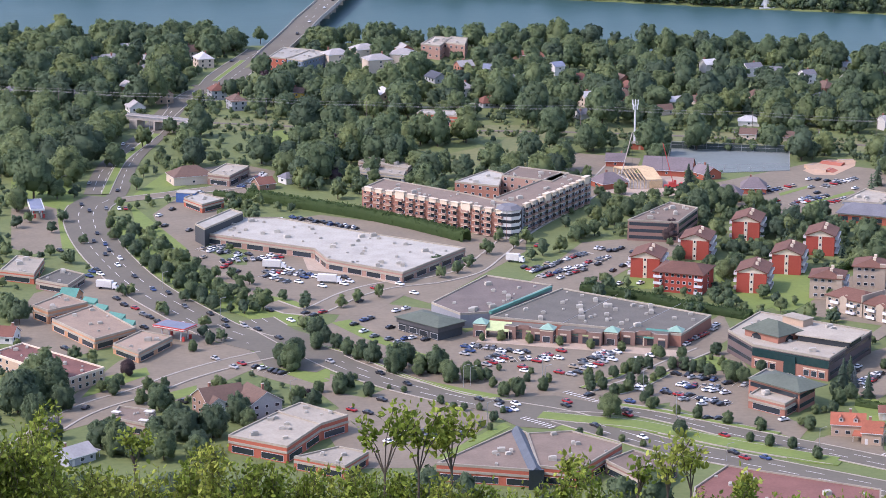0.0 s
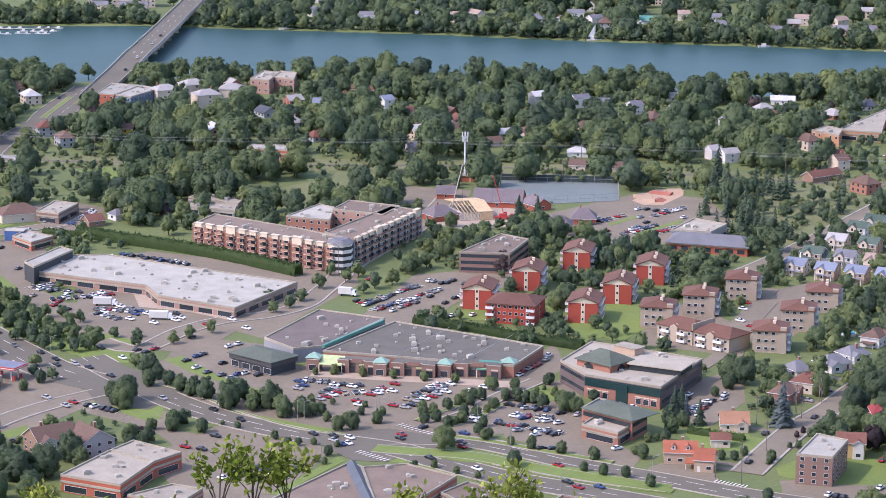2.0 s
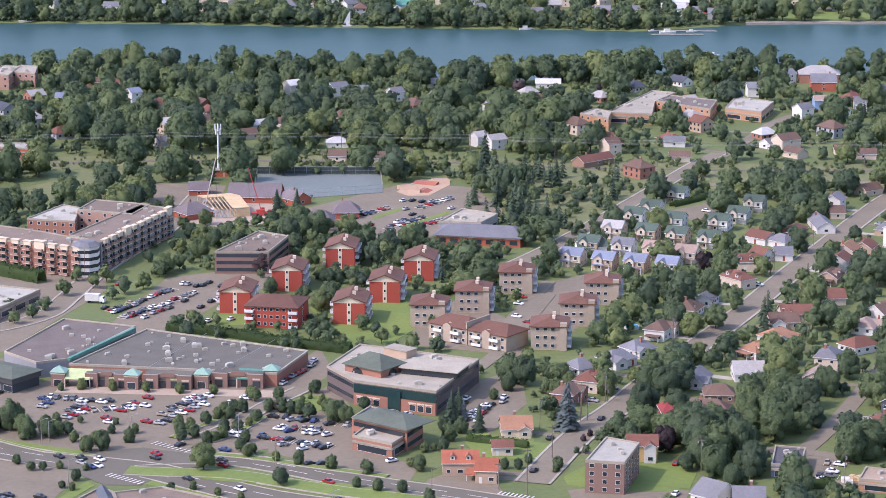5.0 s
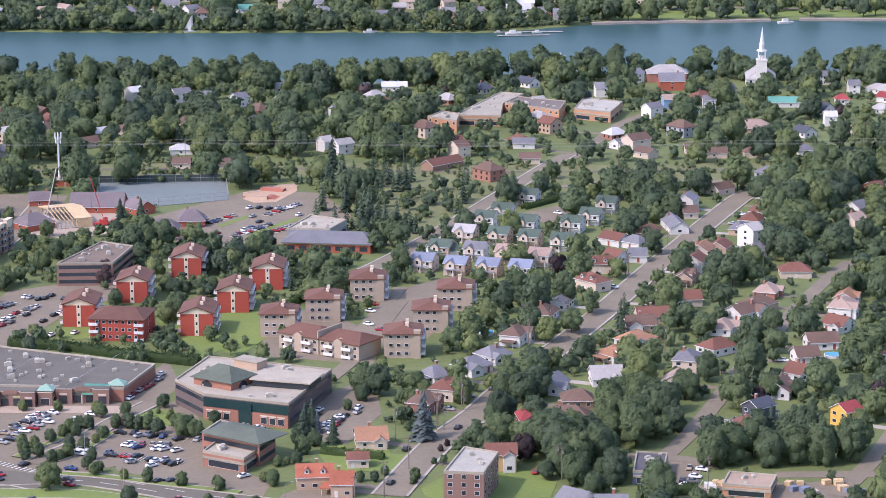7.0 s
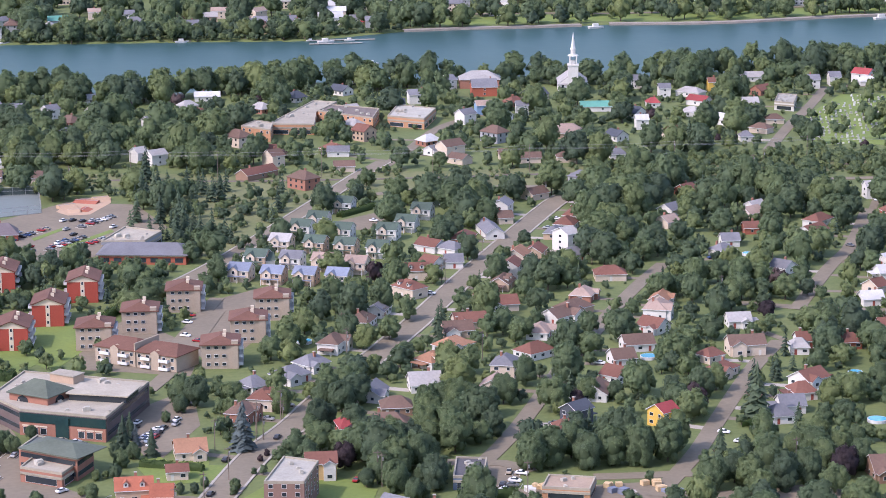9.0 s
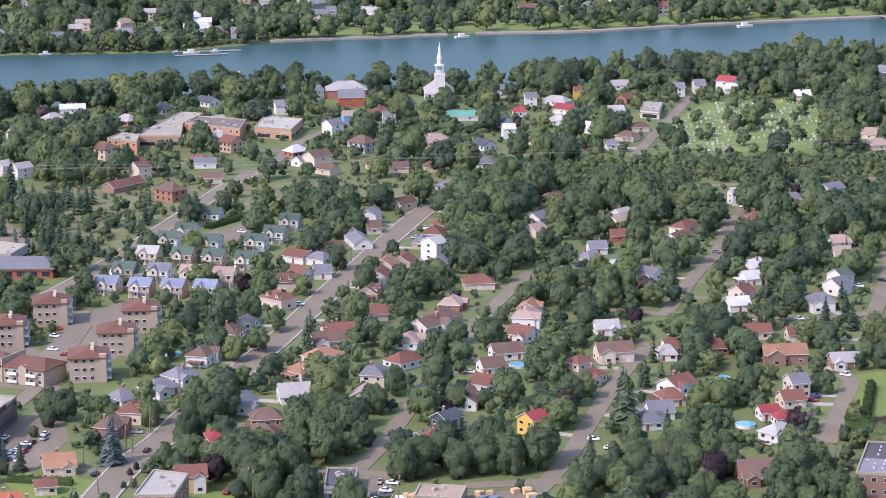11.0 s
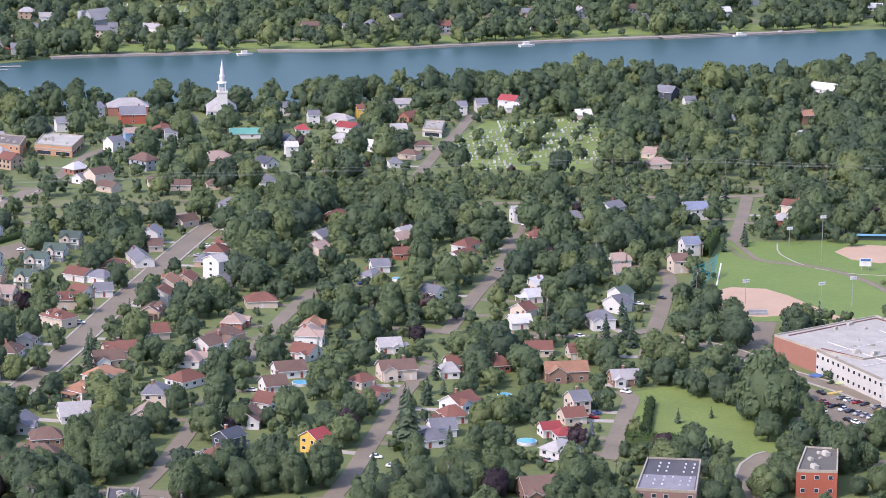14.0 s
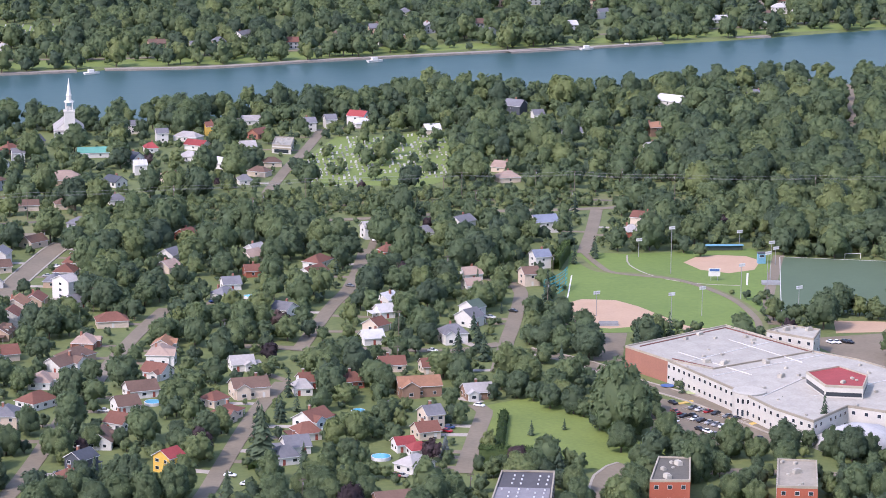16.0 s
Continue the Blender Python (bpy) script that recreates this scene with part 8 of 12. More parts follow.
tree(24.2, 812.8, 2.3, "l")
tree(51.6, 811.6, 1.9, "d")
tree(344.6, 737.6, 4.8, "d")
tree(184.8, 793.7, 1.1, "k")
tree(-34.7, 814.3, 2.6, "d")
tree(55.8, 813.3, 2.3, "d")
tree(470.9, 665.5, 4.5, "d")
tree(16.7, 815.7, 1.8, "d")
tree(459.5, 674.3, 3.3, "d")
tree(-122.4, 806.9, 2.3, "d")
tree(306.1, 756.8, 3.4, "d")
tree(224.3, 785.2, 5.4, "d")
tree(441.9, 686.9, 4.5, "d")
tree(143.5, 804.2, 2.6, "d")
tree(-106.5, 810.0, 2.3, "d")
tree(-142.7, 804.5, 7.6, "d")
tree(358.9, 734.5, 4.5, "d")
tree(-100.6, 811.6, 2.0, "d")
tree(213.0, 789.7, 4.5, "k")
tree(149.7, 805.2, 2.5, "c")
tree(467.9, 673.9, 4.5, "d")
tree(388.7, 722.7, 3.6, "d")
tree(237.3, 785.9, 4.5, "d")
tree(-117.0, 812.6, 2.6, "d")
tree(8.5, 821.1, 3.0, "d")
tree(138.3, 809.6, 2.1, "d")
tree(218.2, 791.9, 5.3, "d")
tree(1.6, 821.5, 3.3, "d")
tree(296.2, 766.4, 6.4, "d")
tree(66.3, 819.4, 2.3, "d")
tree(425.5, 703.5, 4.9, "d")
tree(179.1, 802.8, 4.3, "b")
tree(496.8, 655.6, 3.3, "d")
tree(36.9, 822.0, 1.6, "d")
tree(29.3, 822.8, 1.6, "d")
tree(11.8, 823.2, 2.6, "d")
tree(-33.0, 823.4, 1.3, "d")
tree(14.9, 824.3, 2.3, "d")
tree(361.5, 741.4, 3.6, "d")
tree(7.8, 825.8, 3.0, "d")
tree(51.5, 824.4, 2.3, "d")
tree(245.9, 788.9, 6.5, "d")
tree(0.5, 826.6, 3.5, "l")
tree(474.7, 677.4, 4.5, "d")
tree(444.5, 697.9, 4.9, "d")
tree(238.5, 792.7, 5.7, "d")
tree(510.3, 652.6, 4.5, "d")
tree(315.8, 766.2, 4.9, "d")
tree(357.3, 747.9, 4.5, "d")
tree(107.4, 822.1, 3.3, "d")
tree(-10.0, 829.4, 2.6, "d")
tree(142.6, 817.4, 2.9, "c")
tree(103.5, 824.6, 3.7, "d")
tree(146.8, 818.2, 2.0, "b")
tree(504.2, 662.5, 4.6, "d")
tree(369.9, 746.2, 3.3, "d")
tree(176.4, 814.0, 1.7, "d")
tree(31.1, 832.6, 1.3, "d")
tree(-3.3, 833.5, 4.6, "d")
tree(-9.5, 833.5, 3.3, "d")
tree(260.5, 791.9, 4.6, "d")
tree(-18.7, 833.8, 5.0, "d")
tree(181.0, 814.5, 2.9, "b")
tree(-115.3, 827.0, 3.3, "k")
tree(95.9, 829.6, 2.7, "d")
tree(69.5, 833.4, 2.3, "d")
tree(19.5, 836.8, 1.3, "d")
tree(11.7, 837.7, 1.8, "d")
tree(425.8, 721.8, 3.3, "d")
tree(-56.5, 836.3, 4.6, "d")
tree(513.7, 663.2, 5.0, "d")
tree(256.9, 798.9, 6.6, "d")
tree(146.7, 827.2, 2.4, "c")
tree(218.8, 811.4, 5.0, "d")
tree(424.1, 726.3, 4.6, "d")
tree(468.5, 698.6, 6.6, "d")
tree(-59.9, 839.3, 2.7, "d")
tree(205.1, 816.4, 3.0, "d")
tree(243.5, 806.3, 5.8, "d")
tree(-14.6, 842.2, 4.6, "d")
tree(415.4, 733.3, 3.4, "d")
tree(74.2, 840.2, 2.3, "d")
tree(86.6, 839.2, 2.3, "k")
tree(115.5, 836.7, 2.4, "d")
tree(-1.6, 845.7, 2.4, "d")
tree(356.4, 767.6, 2.7, "d")
tree(410.7, 740.2, 2.4, "d")
tree(-55.8, 845.1, 5.0, "d")
tree(307.0, 789.3, 5.0, "d")
tree(422.3, 734.2, 4.6, "k")
tree(208.7, 821.0, 4.6, "d")
tree(-26.9, 846.7, 3.7, "d")
tree(324.9, 783.7, 5.0, "d")
tree(492.8, 690.6, 2.4, "d")
tree(-4.9, 848.5, 1.9, "d")
tree(-61.3, 848.3, 3.1, "d")
tree(213.2, 823.7, 3.4, "d")
tree(-32.4, 850.5, 2.7, "d")
tree(469.9, 710.1, 3.7, "d")
tree(492.4, 696.5, 2.7, "d")
tree(369.2, 768.9, 3.1, "d")
tree(349.3, 779.4, 5.3, "c")
tree(482.6, 705.4, 3.4, "d")
tree(461.6, 721.7, 3.8, "d")
tree(79.6, 853.2, 2.7, "d")
tree(266.0, 814.8, 5.5, "d")
tree(161.6, 842.3, 1.9, "d")
tree(-36.6, 856.9, 3.1, "d")
tree(-61.7, 856.0, 2.4, "d")
tree(88.1, 854.0, 2.4, "d")
tree(376.8, 771.9, 3.4, "d")
tree(-31.4, 858.9, 2.7, "d")
tree(407.6, 758.2, 2.2, "b")
tree(247.6, 824.8, 4.7, "d")
tree(505.1, 698.3, 4.7, "d")
tree(333.6, 795.0, 5.1, "k")
tree(258.5, 822.7, 5.9, "d")
tree(184.2, 844.1, 3.1, "d")
tree(220.9, 835.3, 5.7, "d")
tree(485.0, 715.9, 4.7, "d")
tree(201.2, 841.7, 4.5, "d")
tree(253.9, 827.4, 5.1, "d")
tree(297.6, 812.8, 3.1, "k")
tree(-94.7, 860.6, 2.1, "d")
tree(-41.0, 865.0, 3.1, "d")
tree(-48.5, 864.8, 3.1, "d")
tree(101.5, 860.5, 2.4, "d")
tree(168.6, 851.6, 3.1, "d")
tree(215.7, 841.1, 4.7, "d")
tree(501.3, 709.4, 4.3, "d")
tree(494.9, 715.6, 6.0, "d")
tree(190.2, 850.4, 3.1, "d")
tree(464.9, 737.8, 5.6, "d")
tree(484.5, 725.5, 4.4, "d")
tree(276.3, 827.6, 5.2, "d")
tree(529.4, 693.7, 6.0, "d")
tree(80.2, 870.9, 1.4, "d")
tree(293.5, 824.1, 2.6, "b")
tree(535.7, 692.2, 4.4, "d")
tree(175.3, 857.7, 5.6, "d")
tree(-89.2, 871.0, 2.4, "d")
tree(-45.7, 874.4, 2.8, "d")
tree(32.3, 875.5, 1.4, "d")
tree(526.1, 700.7, 4.8, "d")
tree(219.5, 848.4, 5.2, "d")
tree(305.0, 821.9, 4.4, "d")
tree(513.7, 710.9, 6.0, "d")
tree(14.2, 877.8, 1.4, "d")
tree(170.8, 861.3, 4.8, "d")
tree(332.7, 813.1, 4.4, "d")
tree(314.8, 820.4, 3.5, "d")
tree(481.7, 735.4, 6.0, "d")
# trees round the flats and the school behind them
for spot in ((125.4, 1104.4, 5.5, 'd'), (132.6, 1107.5, 6.1, 'd'), (151.2, 1058.8, 4.5, 'd'), (125.8, 1019.9, 3.6, 'd'), (130.4, 1020.0, 2.8, 'd'), (136.6, 1017.7, 3.4, 'd'), (141.0, 1020.3, 3.2, 'd'), (156.8, 1051.1, 3.5, 'd'),
             (160.9, 1046.0, 4.1, 'd'), (168.5, 1091.6, 3.0, 'd'), (176.3, 1094.6, 3.7, 'd'), (101.3, 1007.1, 3.4, 'd'), (117.9, 974.7, 4.6, 'l'), (124.2, 991.0, 3.5, 'd'), (85.6, 1141.2, 3.5, 'd'), (77.4, 1114.5, 3.4, 'd'),
             (99.4, 1115.1, 4.3, 'd'), (92.9, 1103.5, 4.3, 'd'), (86.0, 1094.9, 4.2, 'd'), (78.4, 1075.5, 4.5, 'l'), (71.2, 1086.2, 3.0, 'l'), (61.7, 1048.5, 4.4, 'l'), (101.2, 1044.4, 4.6, 'k'), (120.2, 1160.5, 3.0, 'c'),
             (128.4, 1151.5, 3.4, 'c'), (187.4, 1051.9, 4.1, 'd'), (190.9, 1026.5, 4.6, 'd'), (115.0, 1133.1, 3.8, 'd')):
    tree(*spot)
REST = []
REST_SPIRES = []
REST += [(188, 859, 4.4), (-85, 875, 2.4), (532, 700, 4.8), (-49, 878, 4.4), (215, 854, 3.2), (343, 812, 5.6), (274, 838, 6.5), (227, 854, 5.6), (508, 725, 3.2), (397, 792, 4.4), (-93, 881, 2.8), (307, 832, 3.2), (526, 714, 3.5), (266, 847, 6.9), (488, 741, 3.5), (473, 751, 11.6), (232, 858, 3.7), (352, 820, 4.9), (399, 801, 3.6), (291, 847, 4.9), (234, 865, 4.9), (411, 798, 3.2), (511, 738, 3.6), (286, 851, 6.1), (-93, 894, 2.9), (406, 802, 4.9), (473, 765, 4.9), (427, 794, 2.5), (247, 870, 3.8), (433, 794, 3.6)]
REST += [(226, 876, 2.9), (237, 874, 4.5), (183, 889, 2.9), (242, 875, 3.6), (349, 838, 4.5), (482, 771, 6.2), (277, 868, 5.0), (-165, 897, 5.0), (342, 846, 2.9), (243, 880, 2.9), (237, 884, 3.6), (499, 769, 3.6), (477, 783, 3.6), (-110, 912, 2.5), (-79, 915, 2.9), (493, 775, 7.1), (-170, 903, 5.4), (-75, 917, 2.5), (256, 884, 4.6), (476, 788, 5.0), (-112, 916, 2.6), (97, 918, 2.6), (101, 918, 2.6), (144, 912, 2.9), (-72, 922, 4.6), (539, 751, 2.6), (-55, 924, 3.3), (492, 785, 7.2), (153, 913, 2.6), (502, 779, 5.5)]
REST += [(-41, 926, 2.6), (472, 798, 5.0), (-76, 926, 2.6), (222, 902, 2.9), (126, 922, 2.0), (408, 837, 4.6), (134, 922, 3.0), (-96, 927, 2.2), (-81, 929, 3.7), (420, 833, 3.7), (120, 926, 2.0), (214, 909, 5.1), (-35, 934, 2.6), (499, 791, 6.0), (480, 803, 5.1), (-88, 933, 3.0), (319, 881, 6.4), (114, 931, 2.0), (472, 810, 3.7), (460, 818, 3.3), (-56, 937, 2.2), (-93, 934, 2.6), (-65, 937, 2.2), (-104, 934, 2.6), (136, 931, 1.7), (469, 817, 5.1), (-89, 938, 3.7), (-26, 942, 2.6), (103, 937, 1.7), (-75, 940, 2.2)]
REST += [(109, 937, 1.7), (133, 934, 2.8), (141, 934, 1.7), (157, 933, 1.7), (63, 944, 3.4), (-98, 941, 3.0), (484, 814, 3.8), (251, 913, 5.1), (492, 811, 3.8), (109, 942, 3.0), (236, 918, 3.8), (115, 941, 3.0), (224, 923, 5.6), (-130, 942, 2.6), (368, 877, 3.4), (69, 949, 1.5), (130, 944, 3.2), (-127, 944, 2.3), (469, 829, 3.8), (425, 854, 5.2), (157, 942, 2.4), (247, 923, 5.2), (307, 905, 3.4), (349, 892, 3.4), (-97, 953, 3.4), (59, 957, 2.6), (263, 923, 4.8), (116, 953, 3.2), (530, 801, 2.1), (299, 915, 4.3)]
REST += [(378, 886, 5.2), (66, 961, 1.7), (-103, 960, 3.1), (-80, 962, 2.7), (62, 964, 2.1), (306, 917, 5.3), (337, 908, 5.3), (67, 966, 2.7), (235, 942, 5.3), (260, 936, 6.2), (427, 876, 4.4), (-1, 975, 2.7), (-88, 971, 2.7), (389, 895, 4.4), (-95, 971, 2.7), (-108, 972, 3.5), (374, 904, 3.1), (323, 927, 3.5), (6, 983, 2.7), (-114, 977, 2.3), (-112, 980, 2.7), (257, 953, 6.7), (371, 915, 5.4), (278, 950, 4.9), (496, 857, 3.5), (246, 960, 5.4), (-3, 993, 3.1), (11, 995, 3.1), (505, 858, 4.9), (-114, 989, 4.5)]
REST += [(-121, 990, 2.7), (370, 929, 4.5), (-110, 996, 3.6), (523, 855, 7.8), (272, 965, 5.9), (359, 937, 3.2), (-119, 998, 3.2), (125, 1000, 2.8), (38, 1008, 2.8), (256, 979, 5.5), (519, 869, 5.5), (529, 864, 3.2), (-121, 1009, 4.6), (43, 1016, 3.2), (19, 1017, 3.6), (516, 878, 6.0), (-118, 1012, 2.4), (139, 1013, 2.6), (51, 1023, 3.6), (514, 886, 4.6), (111, 1019, 1.8), (333, 970, 4.6), (430, 934, 5.6), (-131, 1020, 2.8), (31, 1028, 3.2), (135, 1020, 2.8), (422, 939, 5.1), (186, 1014, 3.2), (-128, 1024, 4.6), (222, 1010, 1.8)]
REST += [(441, 937, 3.7), (124, 1030, 3.3), (346, 979, 6.1), (37, 1038, 3.3), (222, 1015, 2.4), (523, 898, 5.6), (-137, 1031, 2.9), (100, 1035, 1.8), (219, 1017, 2.2), (566, 874, 5.2), (25, 1042, 2.9), (-157, 1032, 2.5), (194, 1026, 2.9), (59, 1043, 3.7), (420, 957, 5.7), (342, 988, 6.6), (216, 1024, 2.9), (336, 992, 6.2), (185, 1033, 3.7), (58, 1048, 2.7), (330, 997, 5.7), (571, 882, 2.5), (-136, 1042, 3.7), (-145, 1041, 2.9), (406, 970, 6.2), (493, 929, 3.7), (446, 954, 4.7), (121, 1046, 4.5), (416, 969, 5.7), (177, 1040, 2.3)]
REST += [(68, 1054, 3.7), (63, 1055, 2.7), (539, 912, 3.3), (149, 1051, 5.0), (144, 1052, 2.9), (159, 1052, 2.3), (177, 1049, 2.9), (-129, 1057, 2.1), (197, 1047, 2.7), (359, 1003, 4.8), (405, 986, 5.3), (636, 856, 8.3), (-174, 1053, 2.5), (222, 1044, 2.7), (389, 996, 4.3), (73, 1067, 2.7), (-144, 1061, 3.4), (191, 1054, 2.3), (56, 1071, 2.9), (493, 953, 6.3), (-128, 1065, 1.7), (622, 876, 1.3), (627, 874, 1.3), (541, 930, 4.3), (156, 1066, 3.6), (-191, 1062, 3.0), (483, 965, 4.8), (640, 869, 4.4), (90, 1077, 3.4), (77, 1078, 3.4)]
REST += [(383, 1013, 7.9), (95, 1079, 4.6), (390, 1012, 5.4), (647, 872, 5.4), (119, 1079, 5.1), (507, 960, 5.9), (-172, 1074, 3.0), (101, 1083, 4.9), (-187, 1073, 3.0), (402, 1017, 5.9), (332, 1042, 5.4), (661, 872, 1.3), (91, 1091, 2.8), (70, 1093, 2.8), (667, 869, 1.3), (381, 1027, 7.5), (537, 955, 4.4), (672, 866, 1.3), (152, 1089, 4.7), (229, 1077, 2.4), (129, 1096, 3.3), (522, 973, 4.5), (637, 905, 2.2), (98, 1102, 5.2), (216, 1086, 1.9), (391, 1041, 8.6), (-196, 1095, 6.0), (509, 990, 7.1), (469, 1009, 5.5), (476, 1007, 5.5)]
REST += [(647, 908, 1.7), (448, 1021, 4.5), (415, 1036, 6.0), (639, 916, 2.2), (79, 1114, 2.8), (667, 896, 3.1), (645, 913, 2.2), (209, 1099, 2.4), (499, 1002, 5.5), (521, 997, 7.1), (127, 1117, 2.4), (639, 927, 1.3), (554, 981, 5.1), (340, 1074, 5.6), (-49, 1127, 5.1), (139, 1120, 2.9), (470, 1035, 5.1), (-181, 1122, 5.6), (-192, 1122, 10.5), (514, 1021, 5.6), (406, 1069, 7.2), (85, 1141, 2.0), (468, 1048, 5.1), (560, 1003, 5.2), (524, 1026, 6.2), (-66, 1150, 5.7), (-146, 1144, 3.6), (-7, 1155, 5.7), (352, 1100, 4.7), (458, 1063, 5.2)]
REST += [(348, 1108, 3.2), (510, 1048, 5.8), (-180, 1153, 9.6), (469, 1069, 5.8), (543, 1034, 5.8), (579, 1021, 5.3), (-77, 1174, 6.4), (487, 1073, 6.4), (-34, 1181, 5.3), (360, 1128, 6.4), (576, 1036, 5.3), (21, 1186, 3.7), (515, 1070, 6.4), (-98, 1185, 3.7), (-12, 1193, 6.4), (-78, 1191, 5.9), (355, 1139, 7.0), (-23, 1195, 5.4), (-205, 1180, 12.2), (443, 1114, 6.5), (38, 1200, 3.3), (503, 1091, 7.0), (432, 1121, 8.2), (573, 1058, 6.5), (671, 1000, 3.3), (-56, 1204, 8.2), (-23, 1206, 7.1), (-68, 1205, 6.0), (414, 1134, 7.1), (2, 1208, 6.0)]
REST += [(-34, 1208, 7.1), (13, 1209, 5.4), (464, 1117, 4.9), (373, 1150, 6.5), (-45, 1208, 5.4), (-163, 1198, 6.5), (-90, 1207, 8.2), (713, 979, 3.3), (563, 1073, 4.9), (32, 1212, 4.3), (721, 975, 3.3), (669, 1011, 4.3), (366, 1157, 8.3), (49, 1212, 3.3), (-178, 1201, 11.1), (444, 1131, 8.3), (516, 1100, 7.1), (727, 975, 2.8), (734, 972, 2.9), (598, 1061, 6.6), (455, 1131, 7.7), (741, 968, 2.9), (473, 1125, 7.7), (532, 1098, 6.6), (714, 989, 4.3), (-46, 1220, 7.7), (709, 995, 3.3), (670, 1022, 4.9), (657, 1032, 4.4), (704, 1001, 2.9)]
REST += [(-92, 1221, 5.5), (651, 1038, 3.4), (431, 1149, 8.3), (690, 1019, 3.4), (582, 1086, 6.1), (624, 1063, 4.4), (-58, 1233, 6.1), (611, 1073, 6.1), (672, 1040, 4.4), (488, 1141, 6.7), (65, 1239, 3.4), (471, 1149, 6.1), (532, 1123, 7.3), (-104, 1241, 4.4), (186, 1233, 2.9), (638, 1071, 4.4), (45, 1248, 5.6), (-199, 1235, 10.3), (-18, 1251, 6.8), (577, 1111, 5.0), (-38, 1251, 7.3), (663, 1062, 3.4), (57, 1252, 4.5), (181, 1242, 4.5), (-64, 1254, 7.4), (211, 1240, 4.5), (-154, 1248, 5.6), (-175, 1246, 8.6), (556, 1130, 2.9), (-117, 1256, 4.5)]
REST += [(75, 1262, 5.1), (-132, 1260, 6.3), (118, 1262, 4.5), (-221, 1249, 10.4), (201, 1252, 5.1), (-1, 1273, 5.1), (609, 1119, 3.5), (146, 1269, 5.7), (11, 1283, 5.7), (113, 1278, 4.6), (-27, 1286, 6.3), (132, 1283, 6.4), (65, 1288, 6.4), (-143, 1282, 5.2), (26, 1297, 5.8), (-12, 1303, 5.8), (-57, 1302, 7.0), (-42, 1304, 6.4), (90, 1302, 6.4), (54, 1309, 5.9), (42, 1311, 5.9), (-96, 1309, 6.5), (-72, 1319, 7.1), (-200, 1308, 5.9), (-87, 1321, 7.1), (-168, 1322, 6.6), (-232, 1320, 6.6), (-155, 1339, 6.7), (-186, 1338, 6.7), (-225, 1353, 6.8)]
REST += [(626, 1246, 4.6), (-217, 1389, 6.9), (596, 1275, 4.7), (615, 1268, 2.5), (612, 1272, 3.6), (661, 1252, 3.3), (649, 1259, 1.6), (-203, 1404, 7.7), (-155, 1410, 7.0), (679, 1250, 5.4), (641, 1287, 5.1), (663, 1276, 1.7), (-190, 1427, 7.1), (652, 1289, 6.8), (-171, 1443, 7.8), (697, 1288, 5.5), (668, 1312, 6.6), (706, 1294, 7.6), (744, 1274, 9.7), (720, 1292, 8.7), (-211, 1469, 6.6), (699, 1317, 2.0), (724, 1314, 8.8), (746, 1304, 8.8), (686, 1338, 4.7), (-137, 1506, 4.7), (778, 1297, 7.8), (-230, 1504, 7.5), (-155, 1522, 5.4), (-170, 1533, 6.9)]
REST += [(-202, 1532, 6.9), (812, 1327, 9.1), (-189, 1549, 7.7), (-252, 1541, 8.4), (723, 1385, 10.3), (-123, 1562, 6.3), (-270, 1567, 7.8), (768, 1395, 8.2), (-114, 1595, 5.0), (755, 1413, 10.6), (689, 1487, 6.2), (735, 1472, 7.4), (842, 1415, 10.9), (669, 1511, 6.3), (844, 1439, 6.3), (868, 1430, 8.7), (724, 1512, 4.8), (772, 1501, 4.5), (811, 1487, 8.0), (826, 1488, 8.0), (803, 1521, 8.5), (843, 1502, 6.5)]
REST_SPIRES += [(360, 806, 4.2), (448, 770, 1.9), (462, 771, 1.3), (539, 723, 3.9), (377, 825, 3.1), (542, 728, 3.1), (533, 743, 2.4), (388, 835, 2.4), (539, 748, 2.4), (394, 855, 2.8), (551, 763, 2.0), (534, 777, 1.4), (532, 781, 1.8), (534, 784, 1.6), (527, 795, 1.8), (280, 916, 4.2), (287, 924, 2.9), (286, 931, 3.8), (428, 884, 2.5), (485, 871, 3.4), (480, 883, 3.5), (490, 885, 3.9), (310, 969, 1.7), (535, 883, 3.1), (499, 905, 3.6), (529, 891, 3.6), (321, 992, 2.2), (549, 913, 2.7), (244, 1107, 2.9), (231, 1111, 3.9)]
REST_SPIRES += [(221, 1117, 3.4), (243, 1115, 3.4), (211, 1122, 2.9), (240, 1128, 3.5), (206, 1143, 3.5), (234, 1141, 3.5), (229, 1145, 4.5), (271, 1143, 3.0), (223, 1159, 4.6), (610, 1012, 2.5), (213, 1165, 4.1), (625, 1018, 2.5), (279, 1164, 3.6), (628, 1024, 3.1), (228, 1200, 4.7), (288, 1192, 3.7), (669, 1033, 3.1), (226, 1220, 4.3), (677, 1048, 4.3), (236, 1260, 5.0)]

# ---- landmarks ----
def rect(a, b, c):
    """Centre, turn, width and depth of the rectangle on the edge a-b that reaches to c."""
    a, b, c = Vector(a), Vector(b), Vector(c)
    u = (b - a).normalized()
    n = Vector((-u.y, u.x))
    d = (c - a).dot(n)
    m = (a + b) / 2 + n * d / 2
    return m.x, m.y, math.degrees(math.atan2(u.y, u.x)) + (180 if d < 0 else 0), (b - a).length, abs(d)


